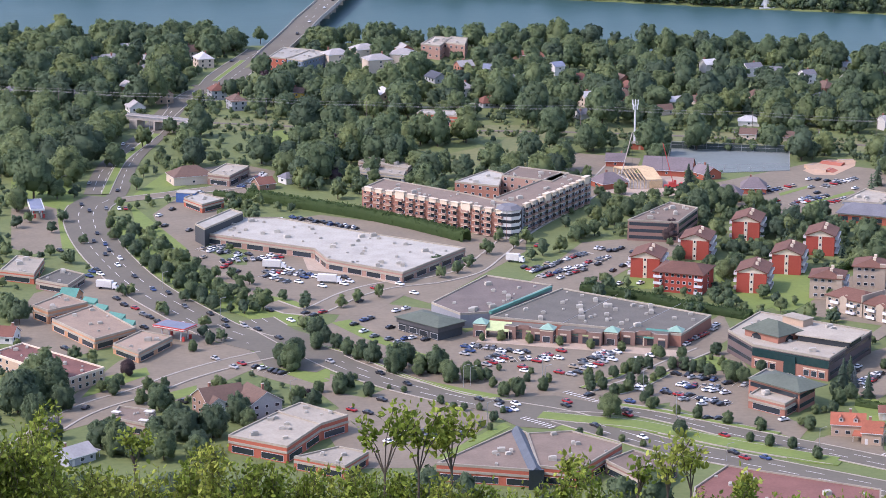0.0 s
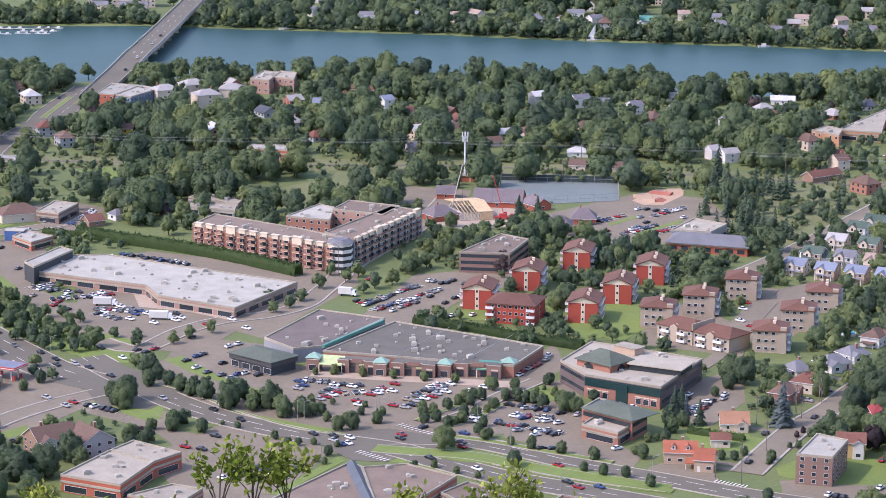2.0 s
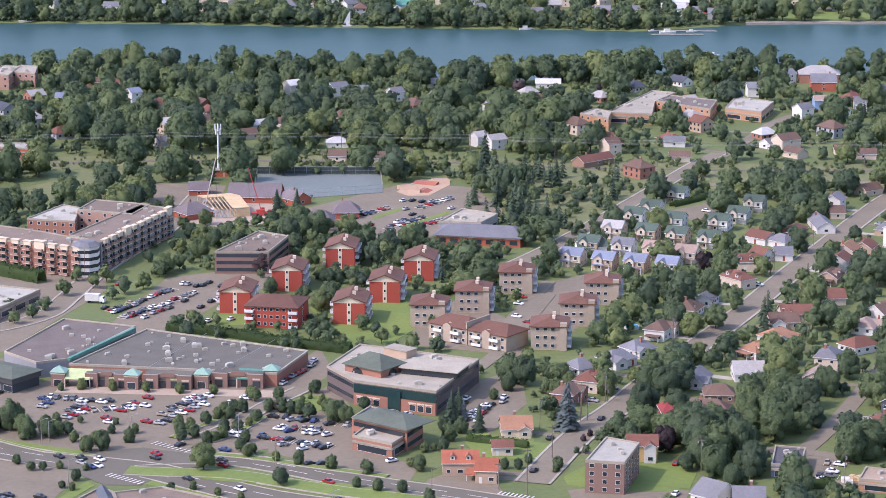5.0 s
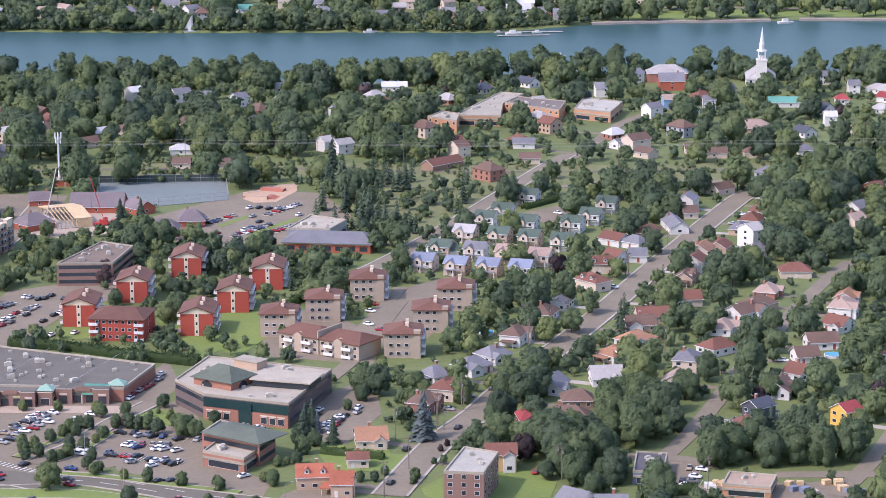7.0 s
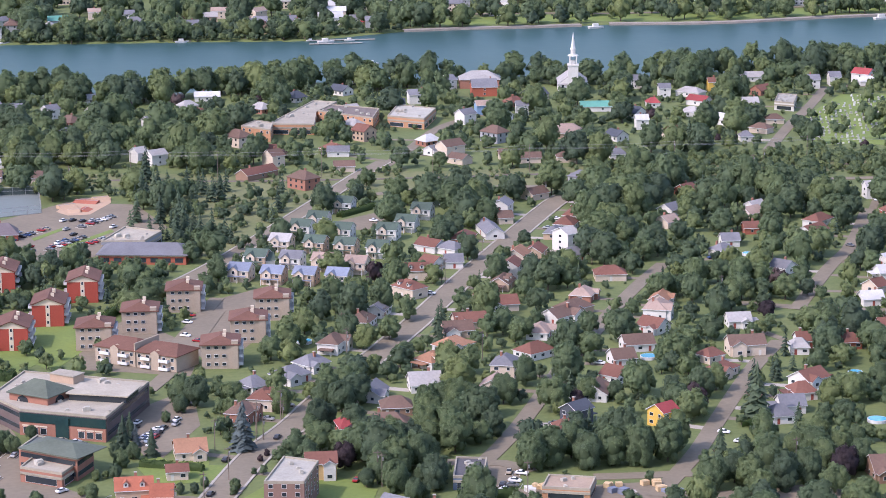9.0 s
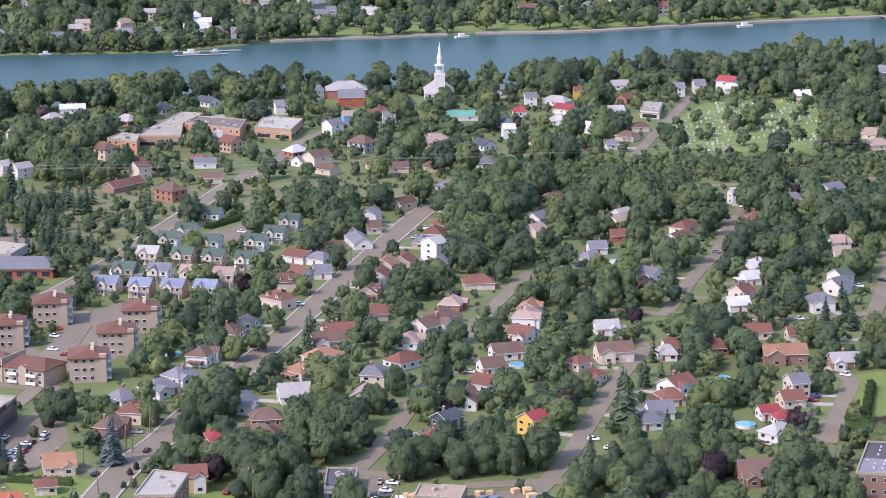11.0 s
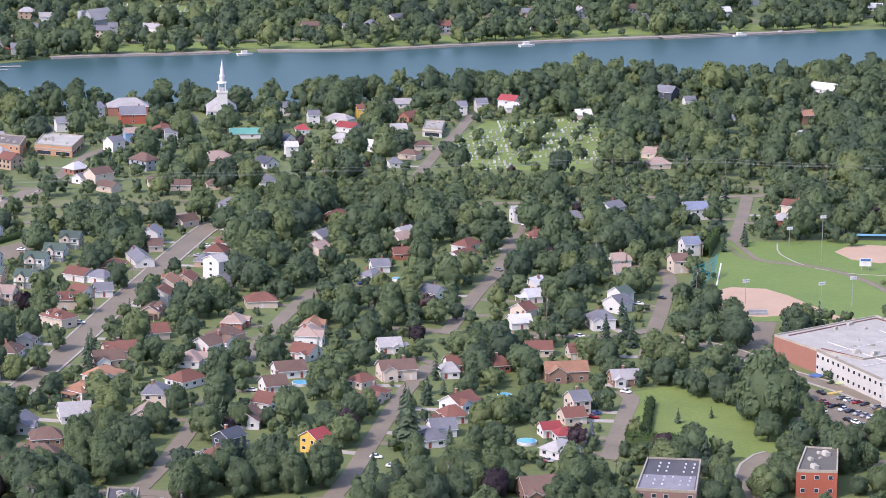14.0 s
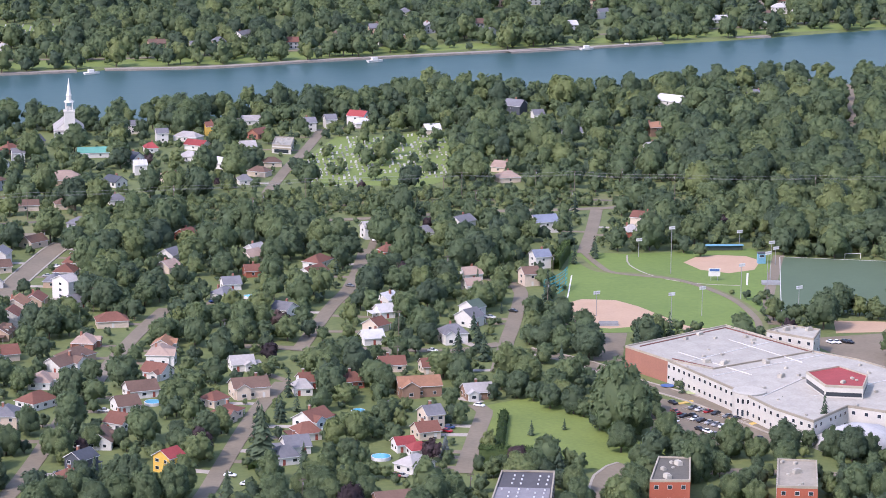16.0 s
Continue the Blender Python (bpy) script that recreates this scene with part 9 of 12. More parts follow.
def bridge():
    a, b = Vector((-102.4, 1554.1)), Vector((-80.1, 1698.4))
    c = Vector((-51.6, 1953.4))
    c = b + (c - b).normalized() * 420
    line = smooth_line([tuple(a - (b - a).normalized() * 30), tuple(a), tuple(b), tuple(c)], 12)
    s = np.linalg.norm(line - line[0], axis=1)
    rise = np.interp(s, [0, 30, 130, 600], [0.2, 1.6, 7.0, 7.0])
    mid = line[len(line) // 3]
    ob = thing("road_bridge", mid[0], mid[1], 0, 0, "long grey concrete road bridge on piers over the river", "bridge")
    d = np.gradient(line, axis=0)
    d /= np.linalg.norm(d, axis=1)[:, None]
    side = np.stack([d[:, 1], -d[:, 0]], 1)

    def run(name, o0, o1, z0, z1, material):
        v, f = [], []
        for i in range(len(line)):
            p, q = line[i] + side[i] * o0 - mid, line[i] + side[i] * o1 - mid
            v += [(*p, rise[i] + z0), (*p, rise[i] + z1), (*q, rise[i] + z1), (*q, rise[i] + z0)]
        for i in range(len(line) - 1):
            k = 4 * i
            f += [(k + j, k + (j + 1) % 4, k + 4 + (j + 1) % 4, k + 4 + j) for j in range(4)]
        part(name, meshdata(name, v, f, [M[material]]), ob)
    run("deck", -8.5, 8.5, -1.6, -0.1, "concrete")
    run("roadway", -7.6, 7.6, -0.1, 0.0, "asphalt")
    for o in (-8.3, 7.9):
        run("parapet", o, o + 0.4, -0.1, 1.0, "concrete")
    for o in (-6.5, 0.0, 6.5):
        run("girder", o - 0.5, o + 0.5, -3.2, -1.6, "dark_metal")
    for o in (-2.6, 2.6):
        v, f = [], []
        for i in range(0, len(line) - 1, 2):
            p, q = line[i] + side[i] * o - mid, line[i] + side[i] * o + (line[i + 1] - line[i]) * 0.4 - mid
            k = len(v)
            w = side[i] * 0.15
            v += [(*(p - w), rise[i] + 0.02), (*(p + w), rise[i] + 0.02), (*(q + w), rise[i] + 0.02), (*(q - w), rise[i] + 0.02)]
            f.append((k, k + 1, k + 2, k + 3))
        part("lane_marking", meshdata("lane_marking", v, f, [M["paint"]]), ob)
    for i in range(9, len(line), 3):
        p = line[i] - mid
        turn = math.degrees(math.atan2(d[i][1], d[i][0]))
        part("pier", shared("pier", lambda: meshdata("pier", *joined(box(-1.0, 1.0, -7.0, 7.0, 2.0, 3.9), box(-0.9, 0.9, -5.5, 5.5, -6.0, 2.0)), [M["concrete"]])), ob, pose(p[0], p[1], 0, 0, 0, turn))
    for p in line:
        take_disc(p[0], p[1], 16)
    for i, col in ((8, "k"), (11, "w"), (14, "w"), (18, "k")):
        c = car(line[i][0] + side[i][0] * 3.5, line[i][1] + side[i][1] * 3.5, math.degrees(math.atan2(d[i][1], d[i][0])), col, single=True)
        c.location.z += rise[i]
bridge()


def rail_overpass():
    a, b = Vector((-164.5, 1302.9)), Vector((-138.5, 1290.8))
    m = (a + b) / 2
    ob = thing("rail_overpass", m.x, m.y, 0, math.degrees(math.atan2((b - a).y, (b - a).x)), "concrete railway overpass with two openings above the road", "overpass")
    w = (b - a).length / 2
    part("deck", box_mesh("deck", -w - 6, w + 6, -3.5, 3.5, 4.9, 6.0, M["concrete"]), ob)
    for x in (-w + 2.2, 1.0, w):
        part("abutment" if abs(x) > 2 else "pier", meshdata("abutment", *box(x - (2.5 if abs(x) > 2 else 0.5), x + (2.5 if abs(x) > 2 else 0.5), -4.2, 4.2, -0.3, 4.9), [M["concrete"]]), ob)
    for y in (-3.5, 3.3):
        part("railing", box_mesh("railing", -w - 6, w + 6, y, y + 0.2, 6.0, 7.0, M["metal"]), ob)
    take_line(a.x, a.y, b.x, b.y, 8)
    take_view(m.x, m.y, 12, 60)
rail_overpass()


def cell_tower():
    x, y = (101.4, 1256.7)
    ob = thing("cell_tower", x, y, 0, 0, "white cell tower mast beside a low red brick hut", "cell tower")
    part("mast", meshdata("mast", *tube(0, 0, -0.3, 25, 0.62, 0.36, 10), [M["white_metal"]]), ob)
    part("antenna_ring", meshdata("antenna_ring", *tube(0, 0, 21.5, 21.8, 1.5, 1.5, 10), [M["metal"]]), ob)
    for i in range(8):
        a = i * math.pi / 4
        z = 20.0 if i % 2 else 22.4
        part("antenna", shared("antenna", lambda: box_mesh("antenna", -0.3, 0.3, -0.14, 0.14, 0, 2.8, M["white_metal"])), ob, Matrix.Translation((1.4 * math.cos(a), 1.4 * math.sin(a), z)) @ Matrix.Rotation(a, 4, "Z"))
    hut = thing("brick_hut", x + 1.5, y - 4, 0, -10, "low red brick equipment hut under a flat roof", "hut")
    part("wall", box_mesh("wall", -5.5, 5.5, -2.5, 2.5, -0.3, 3.0, M["wall_brickred"]), hut)
    part("roof", box_mesh("roof", -5.9, 5.9, -2.9, 2.9, 3.0, 3.4, M["roof_roofbeige"]), hut)
    part("door", box_mesh("door", 0.6, 1.6, -2.56, -2.45, 0, 2.1, M["wall_tan"]), hut)
    take_disc(x, y, 9)
    take_view(x, y, 6, 22)
cell_tower()


def crane(base, tip_xy, tip_z, colour, label):
    bx, by = base
    ob = thing("mobile_crane", bx, by, 0, 0, label, "crane")
    part("carrier", meshdata("carrier", *joined(box(-4.5, 4.5, -1.3, 1.3, 0.6, 1.7), box(3.2, 4.6, -1.2, 1.2, 1.7, 2.7)), [M[colour]]), ob)
    part("cab", meshdata("cab", *joined(box(-2.2, 1.2, -1.2, 1.2, 1.7, 2.9), box(0.2, 1.6, 0.3, 1.3, 1.8, 3.6)), [M[colour]]), ob)
    part("boom", meshdata("boom", *beam((0, 0, 2.4), (tip_xy[0] - bx, tip_xy[1] - by, tip_z), 0.34), [M["concrete" if colour == "white_metal" else colour]]), ob)
    part("hoist_rope", meshdata("hoist_rope", *beam((tip_xy[0] - bx, tip_xy[1] - by, tip_z), (tip_xy[0] - bx + 0.2, tip_xy[1] - by, 6.0), 0.1), [M["dark_metal"]]), ob)
    for x in (-3.4, -1.8, 1.8, 3.4):
        for y in (-1.15, 1.15):
            part("wheel", shared("bigwheel", lambda: meshdata("wheel", [(a, c, b) for a, b, c in tube(0, 0, -0.2, 0.2, 0.6, 0.6, 10)[0]], tube(0, 0, -0.2, 0.2, 0.6, 0.6, 10)[1], [M["tyre"]])), ob, pose(x, y, 0.6))
    take_disc(bx, by, 8)
crane((87.2, 1164.5), (93.6, 1174.9), 24, "white_metal", "mobile crane with a long raised pale boom")
crane((112.5, 1157.1), (107.0, 1157.9), 22, "crane_red", "red mobile crane with its boom raised over the site")


def timber_hall():
    x, y, turn, w, d = rect((91.4, 1153.6), (107.1, 1156.3), (96.4, 1188.3))
    ob = thing("timber_hall", x, y, 0, turn, "unfinished hall of bare timber posts, rafters and boarding", "building site")
    for i in range(10):
        px = -w / 2 + w * i / 9
        for sy in (-1, 1):
            part("post", shared("tpost", lambda: box_mesh("post", -0.15, 0.15, -0.15, 0.15, -0.2, 4.0, M["timber"])), ob, pose(px, sy * d / 2, 0))
            part("rafter", shared(("raf", sy, round(d)), lambda: meshdata("rafter", *beam((0, sy * d / 2, 4.0), (0, 0, 6.2), 0.3), [M["timber"]])), ob, pose(px, 0, 0))
    for sy, u0, u1 in ((1, -0.5, 0.5), (-1, 0.0, 0.5)):
        v = [(w * u0, sy * d / 2, 4.2), (w * u1, sy * d / 2, 4.2), (w * u1, 0.1, 6.4), (w * u0, 0.1, 6.4)]
        v += [(a, b, c + 0.12) for a, b, c in v]
        part("roof_boarding", meshdata("roof_boarding", v, list(BOX_F), [M["timber"]]), ob)
    part("floor_slab", box_mesh("floor_slab", -w / 2, w / 2, -d / 2, d / 2, -0.3, 0.25, M["concrete"]), ob)
    part("wall_frame", box_mesh("wall_frame", w * 0.1, w / 2, -d / 2 - 0.1, -d / 2 + 0.1, 0.25, 3.8, M["timber"]), ob)
    take_disc(x, y, w / 2 + 4)
    take_view(x, y, w / 2, 40)
timber_hall()


def sports_courts():
    pts = [(120.3, 1253.6), (180.1, 1242.8), (174.8, 1198.9), (141.3, 1193.1), (113.7, 1205.2)]
    patch("sports_court", "court", 0.09, pts, "grey-green hard courts behind a tall fence")
    ring = pts + pts[:1]
    ob = thing("court_fence", pts[0][0], pts[0][1], 0, 0, "tall grey mesh fence on steel posts around the courts", "fence")
    for (x0, y0), (x1, y1) in zip(ring[:-1], ring[1:]):
        k = max(1, int(math.hypot(x1 - x0, y1 - y0) / 6))
        for i in range(k):
            a = (x0 + (x1 - x0) * i / k - pts[0][0], y0 + (y1 - y0) * i / k - pts[0][1])
            part("post", shared("fpost", lambda: meshdata("post", *tube(0, 0, -0.2, 4.0, 0.08, 0.08, 5), [M["metal"]])), ob, pose(a[0], a[1], 0))
    x0, y0 = pts[0]
    for i in range(4):
        for z in (0.3, 2.2, 4.0):
            part("rail", meshdata("rail", *beam((pts[i][0] - x0, pts[i][1] - y0, z), (pts[i + 1][0] - x0, pts[i + 1][1] - y0, z), 0.12), [M["metal"]]), ob)
    (xa, ya), (xb, yb) = pts[0], pts[1]
    v = [(0, 0, 0.2), (xb - xa, yb - ya, 0.2), (xb - xa, yb - ya, 3.6), (0, 0, 3.6)]
    part("dark_screen", meshdata("dark_screen", v + [(a, b + 0.1, c) for a, b, c in v], list(BOX_F), [M["darkgreen"]]), ob)
    take_view((pts[3][0]), pts[3][1], 18, 20)
M["court"] = mat("court", (0.165, 0.195, 0.185), (0.14, 0.165, 0.158), big=0.05, small=0.4)
M["darkgreen"] = mat("darkgreen", (0.05, 0.07, 0.065))
sports_courts()


def church():
    x, y = (522.9, 1436.5)
    ob = thing("church", x, y, 0, -18, "white village church with a grey roof and tall pointed steeple", "church")
    w, d, h, rise = 17.0, 26.0, 6.0, 6.5
    q = Matrix.Rotation(radians(90), 4, "Z") @ Matrix.Translation((d / 2, 0, 0))
    part("wall", meshdata("wall", *gable_wall(d, w, h, rise, 0), [M["wall_white"]]), ob, q)
    part("roof", meshdata("roof", *gable(d, w, h, rise, 0.5, 5.0, 0.3), [M["roof_greyl"]]), ob, q)
    part("tower", meshdata("tower", *joined(box(-3, 3, -1.2, 4.8, 0, 17.5), box(-3.3, 3.3, -1.5, 5.1, 17.0, 17.8)), [M["wall_white"]]), ob)
    part("belfry", meshdata("belfry", *joined(*[box(sx * 1.9 - 0.35, sx * 1.9 + 0.35, 1.8 + sy * 1.9 - 0.35, 1.8 + sy * 1.9 + 0.35, 17.8, 22.6) for sx in (-1, 1) for sy in (-1, 1)], tube(0, 1.8, 22.6, 23.4, 3.2, 2.6, 8), tube(0, 1.8, 17.8, 20.0, 1.6, 1.4, 8)), [M["wall_white"]]), ob)
    part("lantern", meshdata("lantern", *joined(tube(0, 1.8, 23.4, 26.5, 1.5, 1.4, 8), tube(0, 1.8, 26.5, 27.0, 1.9, 1.6, 8)), [M["wall_white"]]), ob)
    part("spire", meshdata("spire", *tube(0, 1.8, 27.0, 36.5, 1.4, 0.08, 8), [M["white_metal"]]), ob)
    for i in (-1, 0, 1):
        part("window", window_mesh(1.4, 3.2, "white_metal"), ob, pose(i * 6.0, -0.05 if i else -1.25, 4.0))
    part("door", box_mesh("door", -1.2, 1.2, -1.35, -1.1, 0, 3.4, M["wall_darkred"]), ob)
    take_disc(x, y + 14, 20)
    take_view(x, y, 11, 8)
church()


def strip_mall_front():
    """Brick pavilions with turquoise tent roofs, awnings and shop windows before the strip mall."""
    a, b = Vector((18.1, 887.7)), Vector((88.5, 866.2))
    u = (b - a).normalized()
    turn = math.degrees(math.atan2(u.y, u.x))
    for i, p in enumerate(((13.9, 885.0), (39.2, 877.0), (63.5, 873.9), (87.9, 874.9))):
        ob = thing("mall_pavilion", p[0], p[1], 0, turn, "square red brick shop pavilion under a turquoise tent roof", "pavilion", "mall pavilions")
        part("wall", shared("pavw", lambda: box_mesh("wall", -2.5, 2.5, -2.6, 2.6, -0.3, 5.4, M["wall_brickbrown"])), ob)
        part("roof", shared("pavr", lambda: meshdata("roof", [(-2.9, -2.9, 5.4), (2.9, -2.9, 5.4), (2.9, 2.9, 5.4), (-2.9, 2.9, 5.4), (0, 0, 7.3)], [(0, 1, 4), (1, 2, 4), (2, 3, 4), (3, 0, 4), (3, 2, 1, 0)], [M["mint_metal"]])), ob)
        part("band", shared("pavb", lambda: box_mesh("band", -2.6, 2.6, -2.7, 2.7, 4.7, 5.0, M["wall_trim_cream"])), ob)
        part("shop_window", window_mesh(3.0, 2.4, "white_metal"), ob, pose(0, -2.62, 1.6))
        part("side_window", window_mesh(3.0, 2.2, "white_metal"), ob, pose(2.52, 0, 1.6, 0, 0, 90))
    for p, w, h in (((30.2, 878.1), 15, 5.2), ((51.4, 872.6), 17, 5.2), ((75.8, 870.5), 18, 5.2)):
        ob = thing("shop", p[0], p[1] + 1.5, 0, turn, "brown-red brick shop front with a stepped recess and sign panels", "shop", "mall shops")
        e = w * 0.2
        part("wall", meshdata("wall", *joined(box(-w / 2, -e, -1.4, 5, -0.3, h), box(e, w / 2, -1.4, 5, -0.3, h), box(-e, e, -0.2, 5, -0.3, h), box(-e * 0.7, e * 0.7, -0.45, -0.2, h - 0.9, h + 0.7)), [M["wall_brickbrown"]]), ob)
        part("roof", box_mesh("roof", -w / 2 + 0.1, w / 2 - 0.1, -0.1, 5, h, h + 0.1, M["roof_roofgrey"]), ob)
        for x0, x1, y0 in ((-w / 2 - 0.1, -e, -1.5), (-e, e, -0.3), (e, w / 2 + 0.1, -1.5)):
            part("coping", box_mesh("coping", x0, x1, y0, y0 + 0.4, h, h + 0.22, M["concrete"]), ob)
        for k in range(4):
            y0 = -1.42 if k in (0, 3) else -0.22
            part("shop_window", window_mesh(round(w / 4 * 0.62, 1), 2.5, "dark_metal"), ob, pose(-w / 2 + w * (k + 0.5) / 4, y0, 1.6))
            part("sign_panel", shared(("msign", w, k % 3), lambda: box_mesh("sign_panel", -w * 0.075, w * 0.075, -0.12, 0.0, 3.2, 3.8, M[("wall_cream", "roof_green", "awning_green")[k % 3]])), ob, pose(-w / 2 + w * (k + 0.5) / 4, y0, 0))
    for p, w, m in (((20.8, 883.3), 9, "awning_green"), ((80.4, 873.2), 9, "teal_metal")):
        ob = thing("awning", p[0], p[1], 0, turn, "sloping fabric awning on posts before a shop", "awning", "mall awnings")
        part("canopy", meshdata("canopy", [(-w / 2, -3.5, 3.2), (w / 2, -3.5, 3.2), (w / 2, 2.0, 5.6), (-w / 2, 2.0, 5.6), (-w / 2, -3.5, 3.35), (w / 2, -3.5, 3.35), (w / 2, 2.0, 5.75), (-w / 2, 2.0, 5.75)], list(BOX_F), [M[m]]), ob)
        for sx in (-1, 1):
            part("post", box_mesh("post", sx * w / 2 - 0.15, sx * w / 2 + 0.15, -3.4, -3.1, -0.2, 3.2, M["wall_trim_cream"]), ob)
    a2 = a
    a, b = (43.1, 937.5), (17.6, 898.0)
    ob = thing("roof_screen", a[0], a[1], 0, 0, "turquoise metal screen along the mall roof", "roof screen")
    part("panel", meshdata("panel", *joined(beam((0, 0, 5.8), (b[0] - a[0], b[1] - a[1], 5.8), 1.2)), [M["teal_metal"]]), ob)
    for (x0, y0), (x1, y1), high in (((44.5, 881.0), (69.0, 925.5), 6.12), ((70.0, 874.5), (93.0, 912.0), 6.12)):
        ob = thing("roof_seam", x0, y0, 0, 0, "pale metal seam strip across the grey mall roof", "roof seam", "mall roof seams")
        part("strip", meshdata("strip", *beam((0, 0, high), (x1 - x0, y1 - y0, high), 0.12), [M["metal"]]), ob)
    n = Vector((u.y, -u.x))
    for k in (6, 17, 29, 41, 53, 66):
        q = a2 + u * k + n * 8.5
        tree(q.x, q.y, 1.9, "l")
strip_mall_front()


def corner_store():
    x, y, turn, w, d = rect((-19.0, 892.1), (-2.7, 875.9), (-11.2, 905.4))
    ob = thing("corner_store", x, y, 0, turn, "low corner store with a dark green hipped roof", "shop")
    part("wall", box_mesh("wall", -w / 2 + 0.8, w / 2 - 0.8, -d / 2 + 0.8, d / 2 - 0.8, -0.3, 5.2, M["wall_darkclad"]), ob)
    part("fascia", box_mesh("fascia", -w / 2 + 0.2, w / 2 - 0.2, -d / 2 + 0.2, d / 2 - 0.2, 3.4, 5.4, M["dark_metal"]), ob)
    part("roof", meshdata("roof", *gable(w, d, 5.4, 1.8, 0.4, min(w, d) * 0.5, 0.25), [M["roof_roofdarkgreen"]]), ob)
    for k in range(4):
        part("shop_window", window_mesh(round(w / 4 * 0.7, 1), 2.2, "white_metal"), ob, pose(-w / 2 + w * (k + 0.5) / 4, -d / 2 + 0.78, 1.5))
    take_disc(x, y, 16)
    take_view(x, y, 12, 26)
M["roof_roofdarkgreen"] = mat("roof_roofdarkgreen", (0.115, 0.135, 0.105), big=0.15, small=1.0)
corner_store()


def office_top():
    """What stands on the large office: a green hipped pavilion with an arch, a roof house and terraces."""
    x, y, turn, w, d = rect((111.8, 857.8), (122.8, 846.2), (119.4, 868.6))
    ob = thing("office_pavilion", x, y, 0, turn, "brick corner pavilion with a green hipped roof and dark arch", "pavilion")
    part("wall", box_mesh("wall", -w / 2, w / 2, -d / 2, d / 2, -0.2, 11.2, M["wall_brick"]), ob)
    part("roof", meshdata("roof", *gable(w, d, 11.2, 3.4, 0.8, d * 0.5, 0.3), [M["roof_roofdarkgreen"]]), ob)
    arch = [(-2.6, 0), (2.6, 0), (2.6, 6), (1.9, 8), (0, 9), (-1.9, 8), (-2.6, 6)]
    v = [(a, yy, z + 1.6) for yy in (-0.12, 0.1) for a, z in arch]
    part("arch", meshdata("arch", v, [tuple(range(7)), tuple(range(13, 6, -1))] + [(i, 7 + i, 7 + (i + 1) % 7, (i + 1) % 7) for i in range(7)], [M["glass"]]), ob, pose(-w * 0.15, -d / 2, 0))
    part("arch", meshdata("arch", v, [tuple(range(7)), tuple(range(13, 6, -1))] + [(i, 7 + i, 7 + (i + 1) % 7, (i + 1) % 7) for i in range(7)], [M["glass"]]), ob, pose(w / 2, 0, 0, 0, 0, 90))
    hx, hy = (134.0, 875.2)
    ob = thing("roof_house", hx, hy, 8.2, turn, "grey lift house on the office roof", "roof house")
    part("wall", box_mesh("wall", -5, 5, -3, 3, 0, 2.6, M["wall_tan"]), ob)
    part("coping", box_mesh("coping", -5.3, 5.3, -3.3, 3.3, 2.6, 2.9, M["roof_roofbeige"]), ob)
    x, y, turn, w, d = rect((130.6, 850.6), (148.2, 840.5), (136.2, 861.6))
    ob = thing("penthouse", x, y, 8.3, turn, "glazed penthouse storey with a pale flat roof", "penthouse")
    part("glazing", box_mesh("glazing", -w / 2, w / 2, -d / 2, d / 2, 0, 2.2, M["glass"]), ob)
    part("roof", box_mesh("roof", -w / 2 - 0.8, w / 2 + 0.8, -d / 2 - 0.8, d / 2 + 0.8, 2.2, 2.6, M["roof_roofbeige"]), ob)
    a, b = Vector((113.2, 843.7)), Vector((138.7, 825.6))
    turn, w = math.degrees(math.atan2((b - a).y, (b - a).x)), (b - a).length
    m = (a + b) / 2
    ob = thing("office_annex", m.x, m.y, 0, turn, "office annex of red brick, pale lintels and teal glass", "office annex")
    part("glass_band", box_mesh("glass_band", -w / 2, w / 2, -0.5, 0.3, 4.6, 7.6, M["teal_glass"]), ob)
    part("brick_base", box_mesh("brick_base", -w / 2, w / 2, -0.7, 0.3, -0.3, 4.4, M["wall_brick"]), ob)
    part("entrance", box_mesh("entrance", -2.4, 2.4, -0.95, -0.4, 0, 7.0, M["teal_glass"]), ob)
    for k in (-0.42, -0.32, -0.22, 0.22, 0.32, 0.42):
        part("window", window_mesh(round(w * 0.075, 1), 2.2, "white_metal"), ob, pose(w * k, -0.72, 1.9))
        part("lintel", shared(("lin", round(w)), lambda: box_mesh("lintel", -w * 0.045, w * 0.045, -0.12, 0.1, 0, 0.45, M["wall_trim_cream"])), ob, pose(w * k, -0.72, 3.3))
    x, y, turn, w, d = rect((106.8, 802.5), (122.4, 785.3), (114.6, 815.3))
    ob = thing("bank_attic", x, y, 7.55, turn, "green-grey hipped attic over the small bank", "attic")
    part("slope", meshdata("slope", *gable(w, d, 0.2, 2.0, 0.4, d * 0.55, 0.2), [M["roof_roofdarkgreen"]]), ob)
M["wall_trim"] = M["wall_wall_trim"] = M["white_metal"]
office_top()


